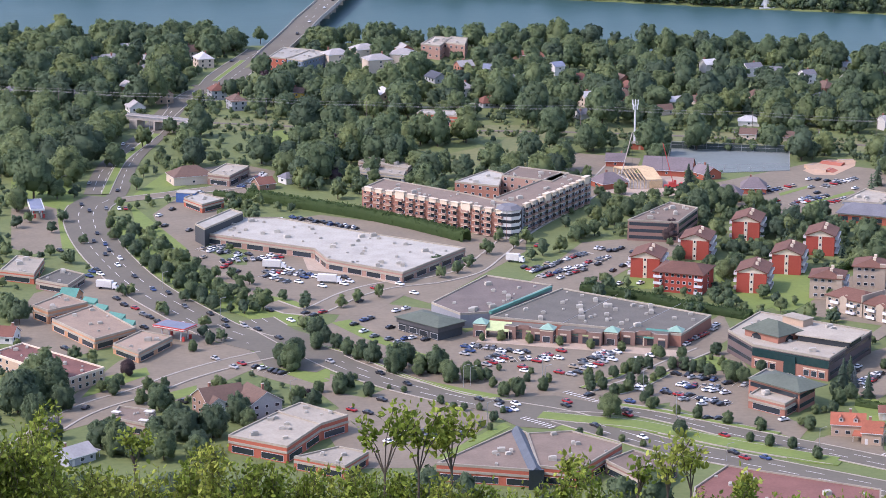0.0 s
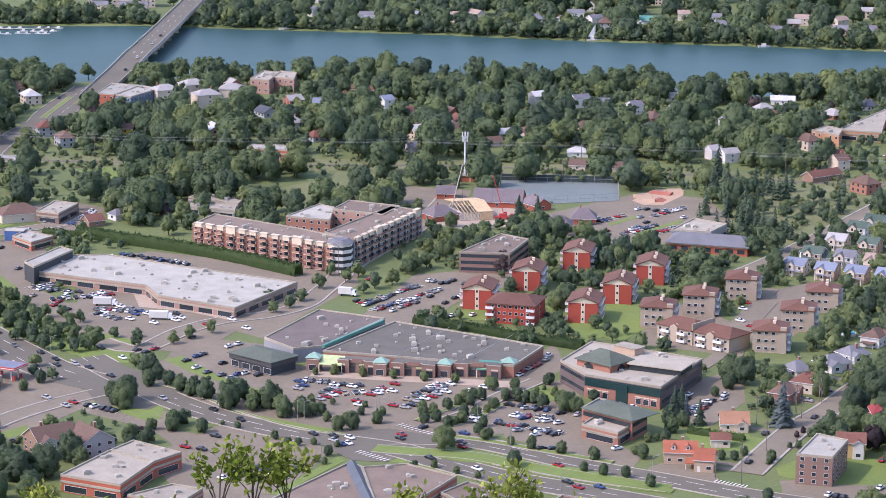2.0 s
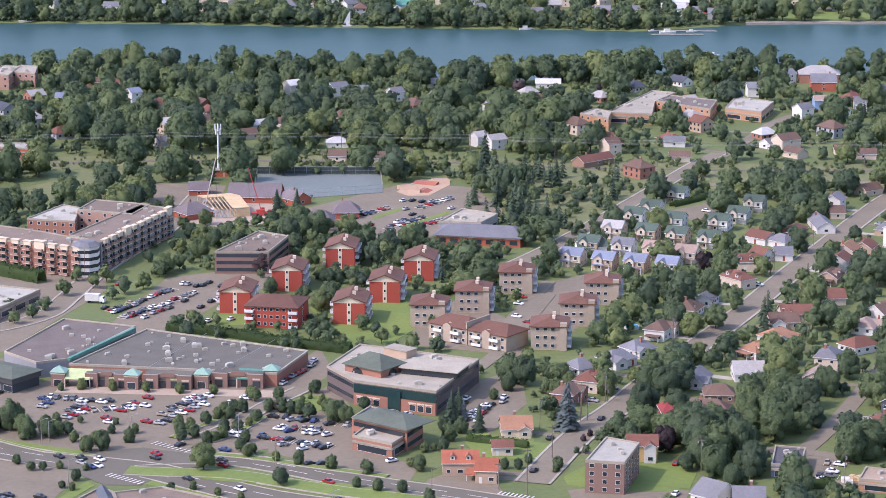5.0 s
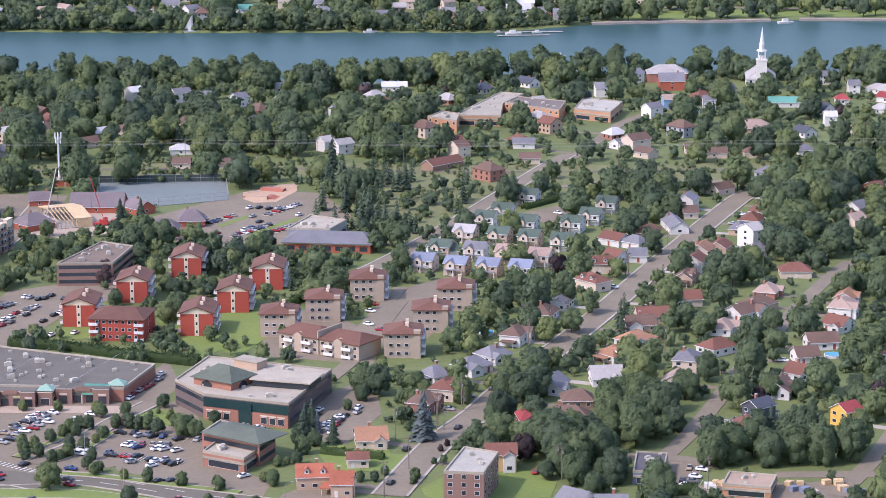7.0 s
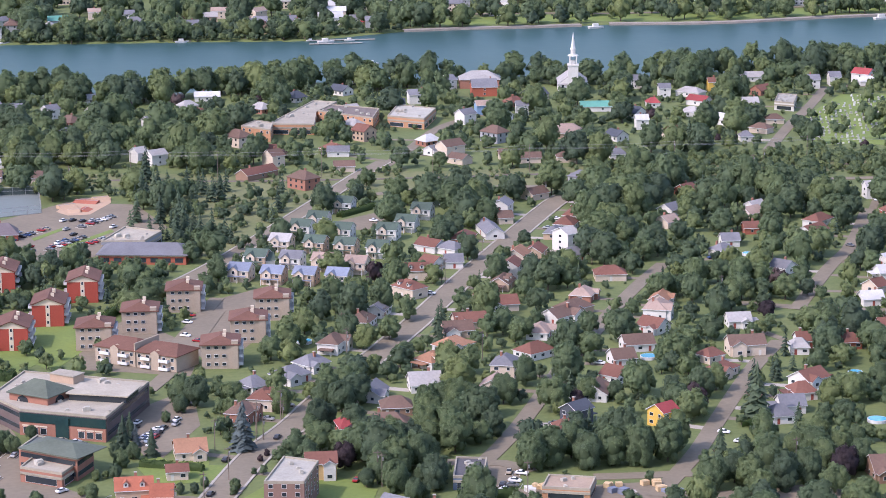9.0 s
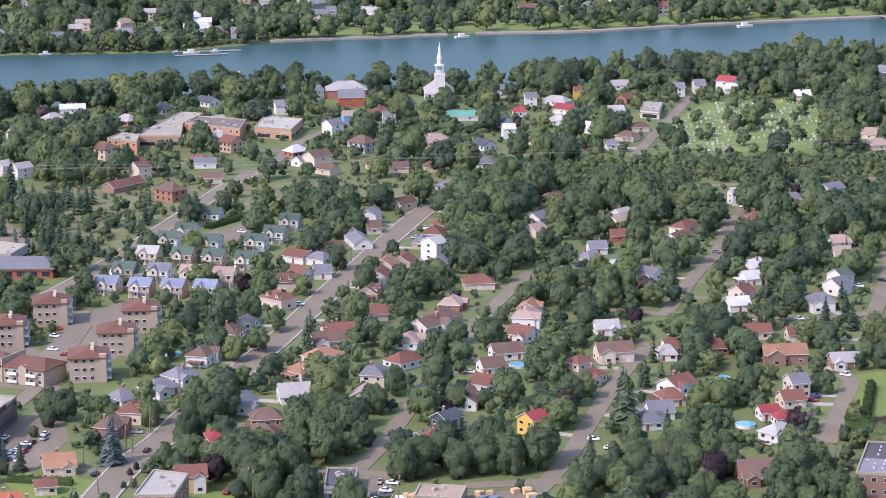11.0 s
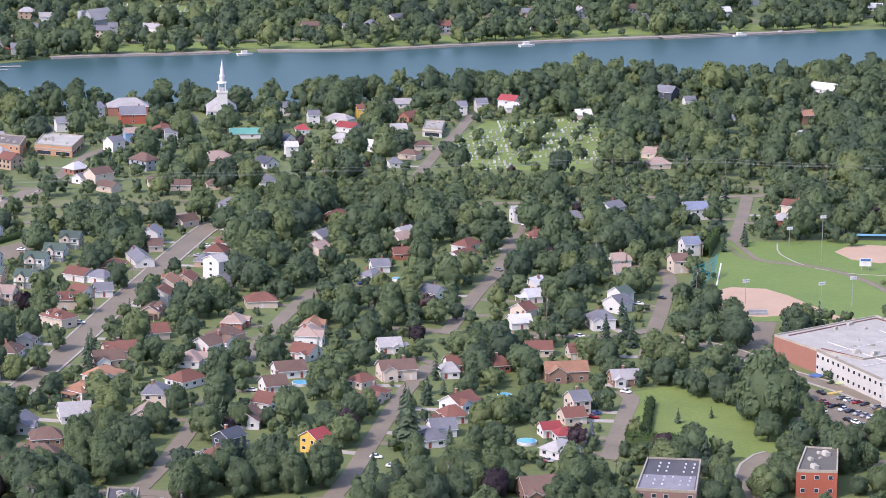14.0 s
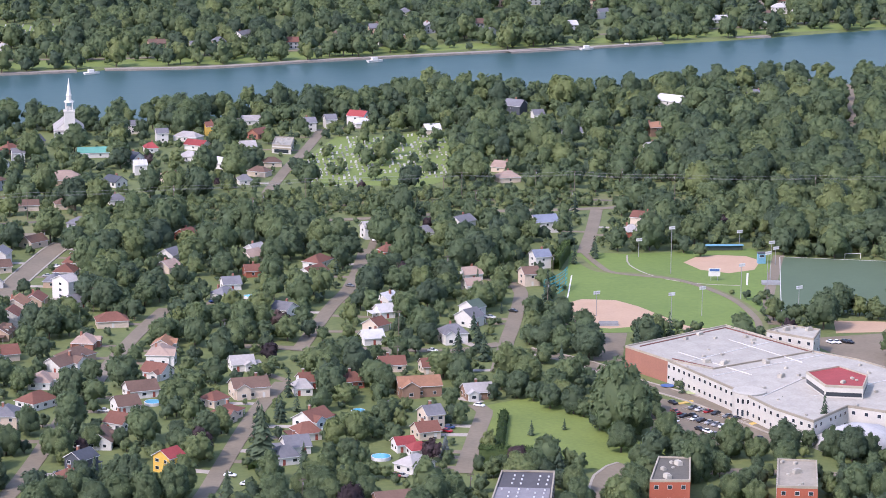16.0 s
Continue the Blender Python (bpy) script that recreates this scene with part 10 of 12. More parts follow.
def long_flats():
    x, y, turn, w, d = rect((152.9, 928.5), (177.7, 902.6), (159.9, 941.6))
    ob = thing("row_of_flats", x, y, 0, turn, "long two-storey beige row of flats with hipped brown-red roofs", "row house")
    d = max(d, 11)
    for s in (-1, 1):
        part("wall", box_mesh("wall", s * w / 4 - w / 4 + 0.02, s * w / 4 + w / 4 - 0.02, -d / 2, d / 2, -0.3, 6.0, M["wall_beigeblock"]), ob)
        part("roof", meshdata("roof", *gable(w / 2, d, 6.0, 2.6, 0.6, 4.5, 0.3), [M["roof_roofred2"]]), ob, pose(s * w / 4, 0, 0))
        for k in (-1, 1):
            for fl in range(2):
                part("balcony", shared("lfb", lambda: meshdata("balcony", *joined(box(-2.0, 2.0, -1.5, 0, -0.12, 0.06), box(-2.0, 2.0, -1.5, -1.42, 0.06, 1.0), box(-2.0, -1.92, -1.42, 0, 0.06, 1.0), box(1.92, 2.0, -1.42, 0, 0.06, 1.0)), [M["white_metal"]])), ob, pose(s * w / 4 + k * w / 9, -d / 2, 0.7 + 2.9 * fl))
        part("gable_front", meshdata("gable_front", *gable_wall(2.2, 3.6, 6.3, 1.1, 0), [M["wall_beigeblock"]]), ob, pose(s * w / 4, -d / 2 + 0.4, 0, 0, 0, 90))
    part("fire_wall", box_mesh("fire_wall", -0.25, 0.25, -d / 2 - 0.5, d / 2 + 0.5, -0.2, 8.9, M["wall_beigeblock"]), ob)
    for fl in range(2):
        for k in range(10):
            part("window", window_mesh(1.5, 1.3, "white_metal"), ob, pose(-w / 2 + w * (k + 0.5) / 10, -d / 2 - 0.02, 1.6 + 2.9 * fl))
    take_disc(x, y, w / 2)
    take_view(x, y, w / 2, 22)
long_flats()


def apartment_fronts():
    """Balcony bays and dormers along the street fronts of the large block of flats."""
    for a, b, bays, lit in (((-36.4, 1096.2), (28.0, 1046.5), 13, True), ((36.2, 1059.0), (69.4, 1121.2), 10, False)):
        a, b = Vector(a), Vector(b)
        u = (b - a).normalized()
        out = Vector((u.y, -u.x))
        turn = math.degrees(math.atan2(u.y, u.x))
        for i in range(bays):
            p = a + (b - a) * (i + 0.5) / bays + out * 0.1
            ob = thing("balcony_bay", p.x, p.y, 0, turn, "stack of white balconies under a pale arched dormer" if lit else "stack of balconies under a pale dormer on the shaded front", "balcony bay", "balcony bays")
            wide = i in (3, 9)
            for fl in range(4):
                part("slab", shared("bslab", lambda: box_mesh("slab", -1.9, 1.9, -1.5, 0, -0.12, 0.08, M["wall_trim_cream"])), ob, pose(0, 0, 0.6 + 2.9 * fl))
                part("railing", shared("brail", lambda: meshdata("railing", *joined(box(-1.9, 1.9, -1.5, -1.42, 0.1, 1.0), box(-1.9, -1.82, -1.42, 0, 0.1, 1.0), box(1.82, 1.9, -1.42, 0, 0.1, 1.0)), [M["wall_brickcream"]])), ob, pose(0, 0, 0.6 + 2.9 * fl))
                part("balcony_door", window_mesh(2.4, 2.2, "white_metal"), ob, pose(0, 0, 1.8 + 2.9 * fl))
            part("dormer", shared(("dorm", wide), lambda: meshdata("dormer", *joined(box(-1.8, 1.8, -0.35, 1.2, 11.0, 12.7), box(-2.1, 2.1, -0.6, 1.4, 12.7, 13.0)) if not wide else joined(box(-2.6, 2.6, -0.6, 1.2, 9.4, 13.4), box(-2.9, 2.9, -0.9, 1.4, 13.4, 13.7)), [M["wall_trim_cream"]])), ob)
    x, y = (29.8, 1049.6)
    ob = thing("corner_tower", x, y, 0, 10, "pale grey corner tower with white window bands and flat roof", "tower")
    part("wall", meshdata("wall", *tube(0, 2, -0.3, 13.0, 5.6, 5.6, 8), [M["wall_white"]]), ob)
    for fl in range(4):
        part("window_band", meshdata("window_band", *tube(0, 2, 1.2 + 3.0 * fl, 2.6 + 3.0 * fl, 5.66, 5.66, 8), [M["glass"]]), ob)
    part("roof", meshdata("roof", *tube(0, 2, 13.0, 14.6, 6.2, 3.6, 8), [M["roof_grey"]]), ob)
apartment_fronts()


def fuel_canopy(x, y, turn, w, d, top, edge, label):
    ob = thing("fuel_canopy", x, y, 0, turn, label, "canopy", "filling stations")
    part("canopy", box_mesh("canopy", -w / 2, w / 2, -d / 2, d / 2, 4.6, 5.5, M[edge]), ob)
    part("canopy_roof", box_mesh("canopy_roof", -w / 2 + 0.4, w / 2 - 0.4, -d / 2 + 0.4, d / 2 - 0.4, 5.5, 5.56, M[top]), ob)
    part("stripe", box_mesh("stripe", -w / 2 - 0.03, w / 2 + 0.03, -d / 2 - 0.03, d / 2 + 0.03, 4.9, 5.15, M["paint"]), ob)
    for sx in (-1, 1):
        for sy in (-0.25, 0.25):
            part("column", shared("fcol", lambda: box_mesh("column", -0.2, 0.2, -0.2, 0.2, -0.2, 4.6, M["white_metal"])), ob, pose(sx * w * 0.3, sy * d, 0))
            part("pump", shared("pump", lambda: meshdata("pump", *joined(box(-0.45, 0.45, -0.3, 0.3, 0, 1.9), box(-0.35, 0.35, -0.34, 0.34, 1.2, 1.7)), [M["crane_red"]])), ob, pose(sx * w * 0.3 + 1.2, sy * d, 0))
    take_disc(x, y, 10)
    take_view(x, y, 8, 14)
x, y, turn, w, d = rect((-111.5, 878.2), (-99.0, 871.1), (-109.1, 887.3))
fuel_canopy(x, y, turn, w, d, "roof_blue", "crane_red", "red and white fuel canopy with a grey-blue roof")
x, y, turn, w, d = rect((-186.3, 1073.6), (-179.9, 1075.0), (-190.8, 1100.8))
fuel_canopy(x, y, turn, w, min(d, 22), "roof_blue", "white_metal", "white fuel canopy with blue roof panels")


def box_truck(x, y, turn, length, label):
    ob = thing("box_truck", x, y, 0.12, turn, label, "truck", "trucks")
    part("cargo_box", meshdata("cargo_box", *box(-length / 2, length / 2 - 2.2, -1.2, 1.2, 0.9, 3.6), [M["wall_white"]]), ob)
    part("cab", meshdata("cab", *joined(box(length / 2 - 2.0, length / 2, -1.1, 1.1, 0.5, 1.7), box(length / 2 - 2.0, length / 2 - 0.5, -1.05, 1.05, 1.7, 2.7)), [M["car_w"]]), ob)
    part("windscreen", box_mesh("windscreen", length / 2 - 0.52, length / 2 - 0.44, -0.95, 0.95, 1.75, 2.55, M["glass"]), ob)
    for wx in (-length / 2 + 1.5, length / 2 - 1.2):
        for wy in (-1.0, 1.0):
            part("wheel", shared("wheel", wheel_mesh), ob, pose(wx, wy, 0.4) @ Matrix.Diagonal((1.3, 1.6, 1.3, 1)))
    take_disc(x, y, length / 2)
    return ob
p = (-137.6, 953.3)
box_truck(p[0], p[1], -15, 9.0, "white box truck parked beside the shops")
p = (31.0, 1003.6)
box_truck(p[0], p[1], -20, 8.0, "white box truck parked by the road")
for p in ((-71.3, 989.9), (-47.1, 965.5)):
    box_truck(p[0], p[1], -8, 10.0, "long white delivery truck in the car park")


# ---- hedges ----
def hedge(points, w, h, seed):
    """A clipped hedge with a broken leafy outline."""
    line = smooth_line(points, 1.6)
    d = np.gradient(line, axis=0)
    d /= np.linalg.norm(d, axis=1)[:, None]
    side = np.stack([d[:, 1], -d[:, 0]], 1)
    rng = np.random.default_rng(seed)
    prof = [(-0.5, -0.2), (-0.52, 0.55), (-0.36, 0.98), (0.0, 1.04), (0.36, 0.98), (0.52, 0.55), (0.5, -0.2)]
    n = len(prof)
    v = np.array([[*(line[i] + side[i] * o * w * rng.uniform(0.86, 1.16)), max(-0.3, z * h * rng.uniform(0.9, 1.1))] for i in range(len(line)) for o, z in prof])
    q = np.array([(i * n + j, i * n + j + 1, (i + 1) * n + j + 1, (i + 1) * n + j) for i in range(len(line) - 1) for j in range(n - 1)])
    t = np.concatenate([q[:, :3], q[:, [0, 2, 3]]])
    cards = []
    for _ in range(int(len(line) * w * 5)):
        i = rng.integers(len(line) - 1)
        o = rng.uniform(-0.55, 0.55)
        p = np.array([*(line[i] + (line[i + 1] - line[i]) * rng.random() + side[i] * o * w), h * (rng.uniform(0.1, 1.05) if abs(o) > 0.42 else rng.uniform(0.95, 1.12))])
        cards.append(p + rng.normal(size=(3, 3)) * 0.4)
    v2 = np.concatenate(cards)
    t = np.concatenate([t, np.arange(len(v2)).reshape(-1, 3) + len(v)])
    tagged(new("hedge", big_mesh("hedge", np.concatenate([v, v2]), t, M["hedge"], False)), "dense clipped green hedge", "hedge", "hedges")
    for (x0, y0), (x1, y1) in zip(line[:-1:4], line[4::4]):
        take_line(x0, y0, x1, y1, w / 2 + 1)
hedge([(-91.0, 1125.7), (-61.4, 1104.8), (-37.9, 1088.5), (-12.5, 1066.0), (10.8, 1041.2)], 5.0, 4.6, 1)
hedge([(56.5, 955.7), (74.3, 945.9), (95.7, 928.8), (120.9, 911.0)], 4.0, 3.0, 2)
hedge([(164.2, 984.0), (180.9, 1010.2)], 3.0, 2.5, 3)
hedge([(144.1, 795.9), (162.2, 784.9)], 2.5, 2.0, 4)
hedge([(302.9, 1144.5), (324.2, 1160.4)], 3.0, 2.2, 5)
hedge([(451.3, 921.4), (468.7, 908.5)], 2.5, 2.5, 6)
hedge([(451.6, 795.9), (425.1, 752.5)], 3.0, 2.5, 7)
hedge([(415.7, 749.2), (438.3, 735.7)], 7.0, 5.0, 8)
hedge([(595.4, 1003.8), (619.1, 1033.9)], 3.5, 6.0, 9)
hedge([(343.0, 773.7), (355.1, 780.3)], 3.0, 2.2, 10)
hedge([(-107.7, 1133.4), (-88.2, 1122.8)], 3.0, 2.2, 11)
hedge([(229.5, 730.6), (247.4, 727.4)], 3.0, 3.0, 12)

def glass_ridge():
    a, b = (22.9, 746.4), (27.6, 701.8)
    ob = thing("glass_ridge", a[0], a[1], 5.6, math.degrees(math.atan2(b[1] - a[1], b[0] - a[0])), "blue glazed ridge along the brick office roof", "skylight")
    length = math.hypot(b[0] - a[0], b[1] - a[1])
    v = [(0, -2.2, 0), (length, -2.2, 0), (length, 2.2, 0), (0, 2.2, 0), (0, 0, 1.8), (length, 0, 1.8)]
    part("glazing", meshdata("glazing", v, [(0, 1, 5, 4), (2, 3, 4, 5), (3, 0, 4), (1, 2, 5), (3, 2, 1, 0)], [M["roof_slate"]]), ob)
    part("portal", box_mesh("portal", length - 0.2, length + 0.4, -2.4, 2.4, -5.5, 1.0, M["glass"]), ob)
glass_ridge()

# ---- medians ----
def median(points, w):
    line = smooth_line(points)
    v, f = ribbon(line, -w / 2, w / 2, -0.3, 0.42, 0.42)
    tagged(new("median", meshdata("median", v, f, [M["lawn"]])), "grassy median strip between the lanes", "median", kind="structure")
    for s in (-1, 1):
        v, f = ribbon(line, s * w / 2, s * (w / 2 + 0.4), -0.3, 0.4, 0.4)
        tagged(new("kerb", meshdata("kerb", v, f, [M["kerb"]])), "pale concrete kerb of the median", "kerb", kind="structure")
median([(-149.9, 1283.5), (-155.6, 1246.7), (-160.1, 1213.1), (-160.4, 1171.9), (-159.7, 1133.1)], 3.5)
median([(32.2, 781.2), (45.5, 776.9), (64.3, 771.5), (80.5, 760.1), (96.3, 748.9), (113.7, 739.0), (127.5, 731.9)], 8.0)
median([(54.0, 797.5), (60.8, 794.0), (71.4, 788.8), (81.9, 781.8), (92.1, 774.6), (102.4, 768.0), (112.5, 761.3)], 2.6)
median([(48.5, 814.5), (55.0, 822.5), (62.0, 829.0), (67.5, 836.5), (72.5, 844.5)], 1.8)
median([(60.8, 807.5), (65.5, 811.5), (71.5, 818.5), (77.0, 827.0), (81.5, 834.5)], 1.8)
for x, y, r in ((51.5, 818.6, 2.3), (55.4, 823.2, 2.0), (60.8, 828.2, 2.4), (65.2, 833.5, 2.1), (68.0, 837.5, 2.4), (71.5, 842.8, 2.2), (62.0, 808.6, 1.8), (65.0, 811.2, 2.2), (70.6, 817.6, 2.4), (75.0, 823.8, 1.7), (78.0, 829.0, 2.3), (71.1, 789.6, 2.2), (79.7, 783.6, 1.7), (86.6, 778.9, 2.2), (96.2, 772.3, 2.3), (106.7, 765.2, 2.2),
                (83.3, 840.0, 2.3), (87.4, 838.6, 2.6), (90.6, 836.8, 2.2), (93.4, 836.0, 2.4), (102.8, 835.0, 2.7), (106.8, 833.7, 2.4), (96.0, 850.0, 1.2), (99.0, 853.0, 1.0), (101.5, 845.0, 1.3), (97.5, 843.5, 0.9), (103.0, 851.0, 1.1)):
    tree(x, y, r, "l" if r < 2.0 else "d")
# the row of trees beside the boulevard
for x, y, r in ((-149.2, 1063.9, 2.6), (-143.8, 1045.0, 3.0), (-137.9, 1025.1, 3.2), (-132.0, 1009.7, 3.4), (-125.8, 993.1, 3.2), (-120.7, 981.4, 3.6), (-114.9, 972.9, 3.3), (-108.0, 955.3, 3.6), (-102.1, 939.6, 3.4), (-97.2, 933.0, 3.0), (-91.4, 919.8, 3.4), (-105.5, 976.7, 3.0), (-98.5, 961.8, 3.3), (-92.0, 949.4, 3.0), (-85.2, 940.0, 3.2)):
    if all(math.hypot(x - a, y - b) > 2.5 for a, b, _ in PLANTED):
        tree(x, y, r)
median([(-50.8, 872.3), (-33.6, 855.1), (-12.7, 826.6), (7.3, 805.5), (23.1, 798.5)], 0.8)
median([(-120.4, 1521.7), (-127.5, 1475.9), (-132.0, 1446.1)], 3.0)

# ---- sports fields ----
def goal(x, y, turn):
    ob = thing("soccer_goal", x, y, 0, turn, "white tubular soccer goal on turf", "goal", "soccer goals")
    part("frame", shared("goal", lambda: meshdata("frame", *joined(beam((-3.66, 0, 0), (-3.66, 0, 2.44), 0.2), beam((3.66, 0, 0), (3.66, 0, 2.44), 0.2), beam((-3.76, 0, 2.44), (3.76, 0, 2.44), 0.2), beam((-3.66, 0, 2.4), (-3.66, 1.6, 0), 0.1), beam((3.66, 0, 2.4), (3.66, 1.6, 0), 0.1)), [M["paint"]])), ob)
for p in ((733.0, 966.2), (673.4, 882.0)):
    goal(p[0], p[1], -28)


def ground_line(name, points, w, material, z, label):
    v, f = ribbon(smooth_line(points), -w / 2, w / 2, -0.2, z, z)
    tagged(new(name, meshdata(name, v, f, [M[material]])), label, name.replace("_", " "), kind="structure")
ground_line("touchline", [(704.6, 984.1), (723.9, 969.1), (743.1, 954.2)], 0.3, "paint", 0.12, "white painted touchline on the turf")
ground_line("touchline", [(639.3, 890.3), (672.7, 938.4), (703.9, 983.1)], 0.3, "paint", 0.12, "white painted touchline on the turf")
ground_line("field_path", [(619.2, 1025.4), (612.4, 994.1), (628.6, 976.9), (637.4, 949.1), (634.0, 913.2), (621.3, 878.2), (603.0, 853.9)], 4.0, "meadow", 0.10, "worn grassy track between the ball fields")
ground_line("field_path", [(706.4, 987.5), (676.6, 949.6), (648.1, 912.5), (622.6, 871.9)], 5.0, "lot", 0.10, "grey path between the fields")
ground_line("foul_line", [(670.4, 960.6), (655.9, 940.1)], 0.8, "paint", 0.12, "white chalk line")
ground_line("foul_line", [(596.4, 991.2), (569.9, 950.5)], 0.6, "paint", 0.12, "white chalk line")
ground_line("outfield_edge", [(642.6, 1018.4), (631.6, 998.4), (629.0, 972.7), (637.1, 953.1), (652.6, 940.4)], 0.7, "concrete", 0.12, "pale edge of the outfield")
ground_line("warning_track", [(586.7, 906.6), (587.1, 881.4), (608.8, 864.2)], 6.0, "clay", 0.085, "bare clay track along the field")


def ball_field_things():
    x, y = (648.1, 954.3)
    ob = thing("scoreboard", x, y, 0, -25, "white and blue scoreboard on two posts", "scoreboard")
    part("board", box_mesh("board", -2.6, 2.6, -0.15, 0.15, 2.0, 5.6, M["paint"]), ob)
    part("panel", box_mesh("panel", -2.2, 2.2, -0.2, -0.14, 4.3, 5.3, M["signblue"]), ob)
    for s in (-1.5, 1.5):
        part("post", box_mesh("post", s - 0.1, s + 0.1, -0.1, 0.1, -0.2, 2.0, M["metal"]), ob)
    x, y = (689.6, 1008.6)
    ob = thing("dugout", x, y, 0, -24, "long low dugout with a pale blue roof", "dugout")
    part("wall", box_mesh("wall", -9, 9, -1, 1.2, -0.2, 2.3, M["darkgreen"]), ob)
    part("roof", box_mesh("roof", -9.4, 9.4, -1.8, 1.5, 2.3, 2.6, M["dugout_blue"]), ob)
    x, y = (688.7, 976.3)
    ob = thing("press_box", x, y, 0, -24, "small blue press box behind the diamond", "cabin")
    part("cabin", box_mesh("cabin", -1.8, 1.8, -1.5, 1.5, -0.2, 4.8, M["dugout_blue"]), ob)
    part("roof", box_mesh("roof", -2.1, 2.1, -1.8, 1.8, 4.8, 5.1, M["dark_metal"]), ob)
    part("window", window_mesh(2.4, 1.2, "white_metal"), ob, pose(0, -1.52, 3.6))
    x, y = (572.5, 961.6)
    ob = thing("backstop_net", x, y, 0, 40, "tall teal backstop net on steel posts", "net")
    for i in range(7):
        part("post", shared("bpost", lambda: meshdata("post", *tube(0, 0, -0.2, 9.0, 0.1, 0.08, 5), [M["net"]])), ob, pose(i * 5.0 - 15, 0.05 * (i - 3) ** 2 * 4, 0))
        for z in (0.6, 2.4, 4.2, 6.0, 7.6, 8.8):
            if i < 6:
                part("net_rope", meshdata("net_rope", *beam((i * 5.0 - 15, 0.2 * (i - 3) ** 2, z), (i * 5.0 - 10, 0.2 * (i - 2) ** 2, z), 0.22), [M["net"]]), ob)
    for p in ((559.5, 899.4), (665.7, 935.4)):
        ob = thing("bleachers", p[0], p[1], 0, -26, "grey metal bleachers in rising rows", "bleachers", "bleachers")
        part("steps", meshdata("steps", *joined(*[box(-4, 4, k * 0.8, k * 0.8 + 0.8, 0, 0.4 + 0.4 * k) for k in range(4)]), [M["metal"]]), ob)
M["dugout_blue"] = mat("dugout_blue", (0.16, 0.36, 0.48))
ball_field_things()


def school_details():
    """Seams and red lines over the school roof, and its round entrance bay."""
    ox, oy = (551.9, 797.4)
    ob = thing("roof_seams", ox, oy, 8.55, 0, "raised pale and red seams across the school roof", "roof seams")
    for a, b, m, w in (((533.3, 834.3), (580.5, 845.8), "roof_roofred", 0.6), ((580.5, 845.8), (587.4, 797.7), "roof_roofred", 0.6), ((533.7, 812.2), (539.7, 793.7), "roof_roofred", 0.6), ((535.0, 805.7), (585.6, 819.0), "wall_white", 0.35), ((533.1, 783.8), (590.0, 792.5), "wall_white", 0.35), ((541.5, 820.2), (546.8, 778.9), "wall_white", 0.35), ((570.4, 828.5), (574.9, 786.1), "wall_white", 0.35), ((549.1, 743.3), (586.5, 750.1), "wall_white", 0.35), ((532.7, 751.4), (568.5, 770.1), "wall_white", 0.35)):
        part("seam", meshdata("seam", *beam((a[0] - ox, a[1] - oy, 0.1), (b[0] - ox, b[1] - oy, 0.1), w), [M[m]]), ob)
    x, y = (532.0, 758.9)
    ob = thing("entrance_bay", x, y, 0, 0, "round white entrance bay with tall slit windows", "entrance")
    part("wall", meshdata("wall", *tube(0, 0, -0.3, 8.95, 6.0, 6.0, 20), [M["wall_whiteconc"]]), ob)
    part("coping", meshdata("coping", *tube(0, 0, 8.95, 9.1, 6.2, 6.2, 20), [M["roof_roofpale"]]), ob)
    for i in range(9):
        a = radians(195 + i * 19)
        part("window", window_mesh(1.1, 2.4, "white_metal"), ob, Matrix.Rotation(a + math.pi / 2, 4, "Z") @ Matrix.Translation((0, -6.0, 2.2)))
        part("window", window_mesh(1.1, 1.8, "white_metal"), ob, Matrix.Rotation(a + math.pi / 2, 4, "Z") @ Matrix.Translation((0, -6.0, 6.4)))
    take_view(x, y, 10, 26)
school_details()


def air_dome():
    x, y = (543.4, 709.1)
    v, f = ICO2
    ob = thing("air_dome", x, y, 0, 0, "white inflated dome beside the school", "dome")
    part("shell", big_mesh("shell", np.stack([v[:, 0] * 17, v[:, 1] * 13, np.maximum(v[:, 2], -0.05) * 7.5], 1), f, M["roof_white"], True), ob)
    take_disc(x, y, 20)
    take_view(x, y, 15, 12)
air_dome()

for p, r in (((231.6, 929.3), 3.0), ((345.5, 867.4), 3.2), ((388.0, 806.4), 3.4), ((387.8, 767.2), 3.4), ((448.2, 1012.2), 2.5), ((407.0, 823.7), 2.6)):
    pool(p[0], p[1], r)
for p, m in (((527.5, 805.7), "signblue"), ((530.2, 793.3), "awning_green")):
    ob = thing("trampoline", p[0], p[1], 0, 0, "round play mat on low legs on the school lawn", "play equipment")
    part("mat", meshdata("mat", *tube(0, 0, 0.5, 0.62, 2.6, 2.6, 14), [M[m]]), ob)
    part("leg", meshdata("leg", *tube(0, 0, -0.1, 0.5, 1.2, 1.2, 8), [M["metal"]]), ob)

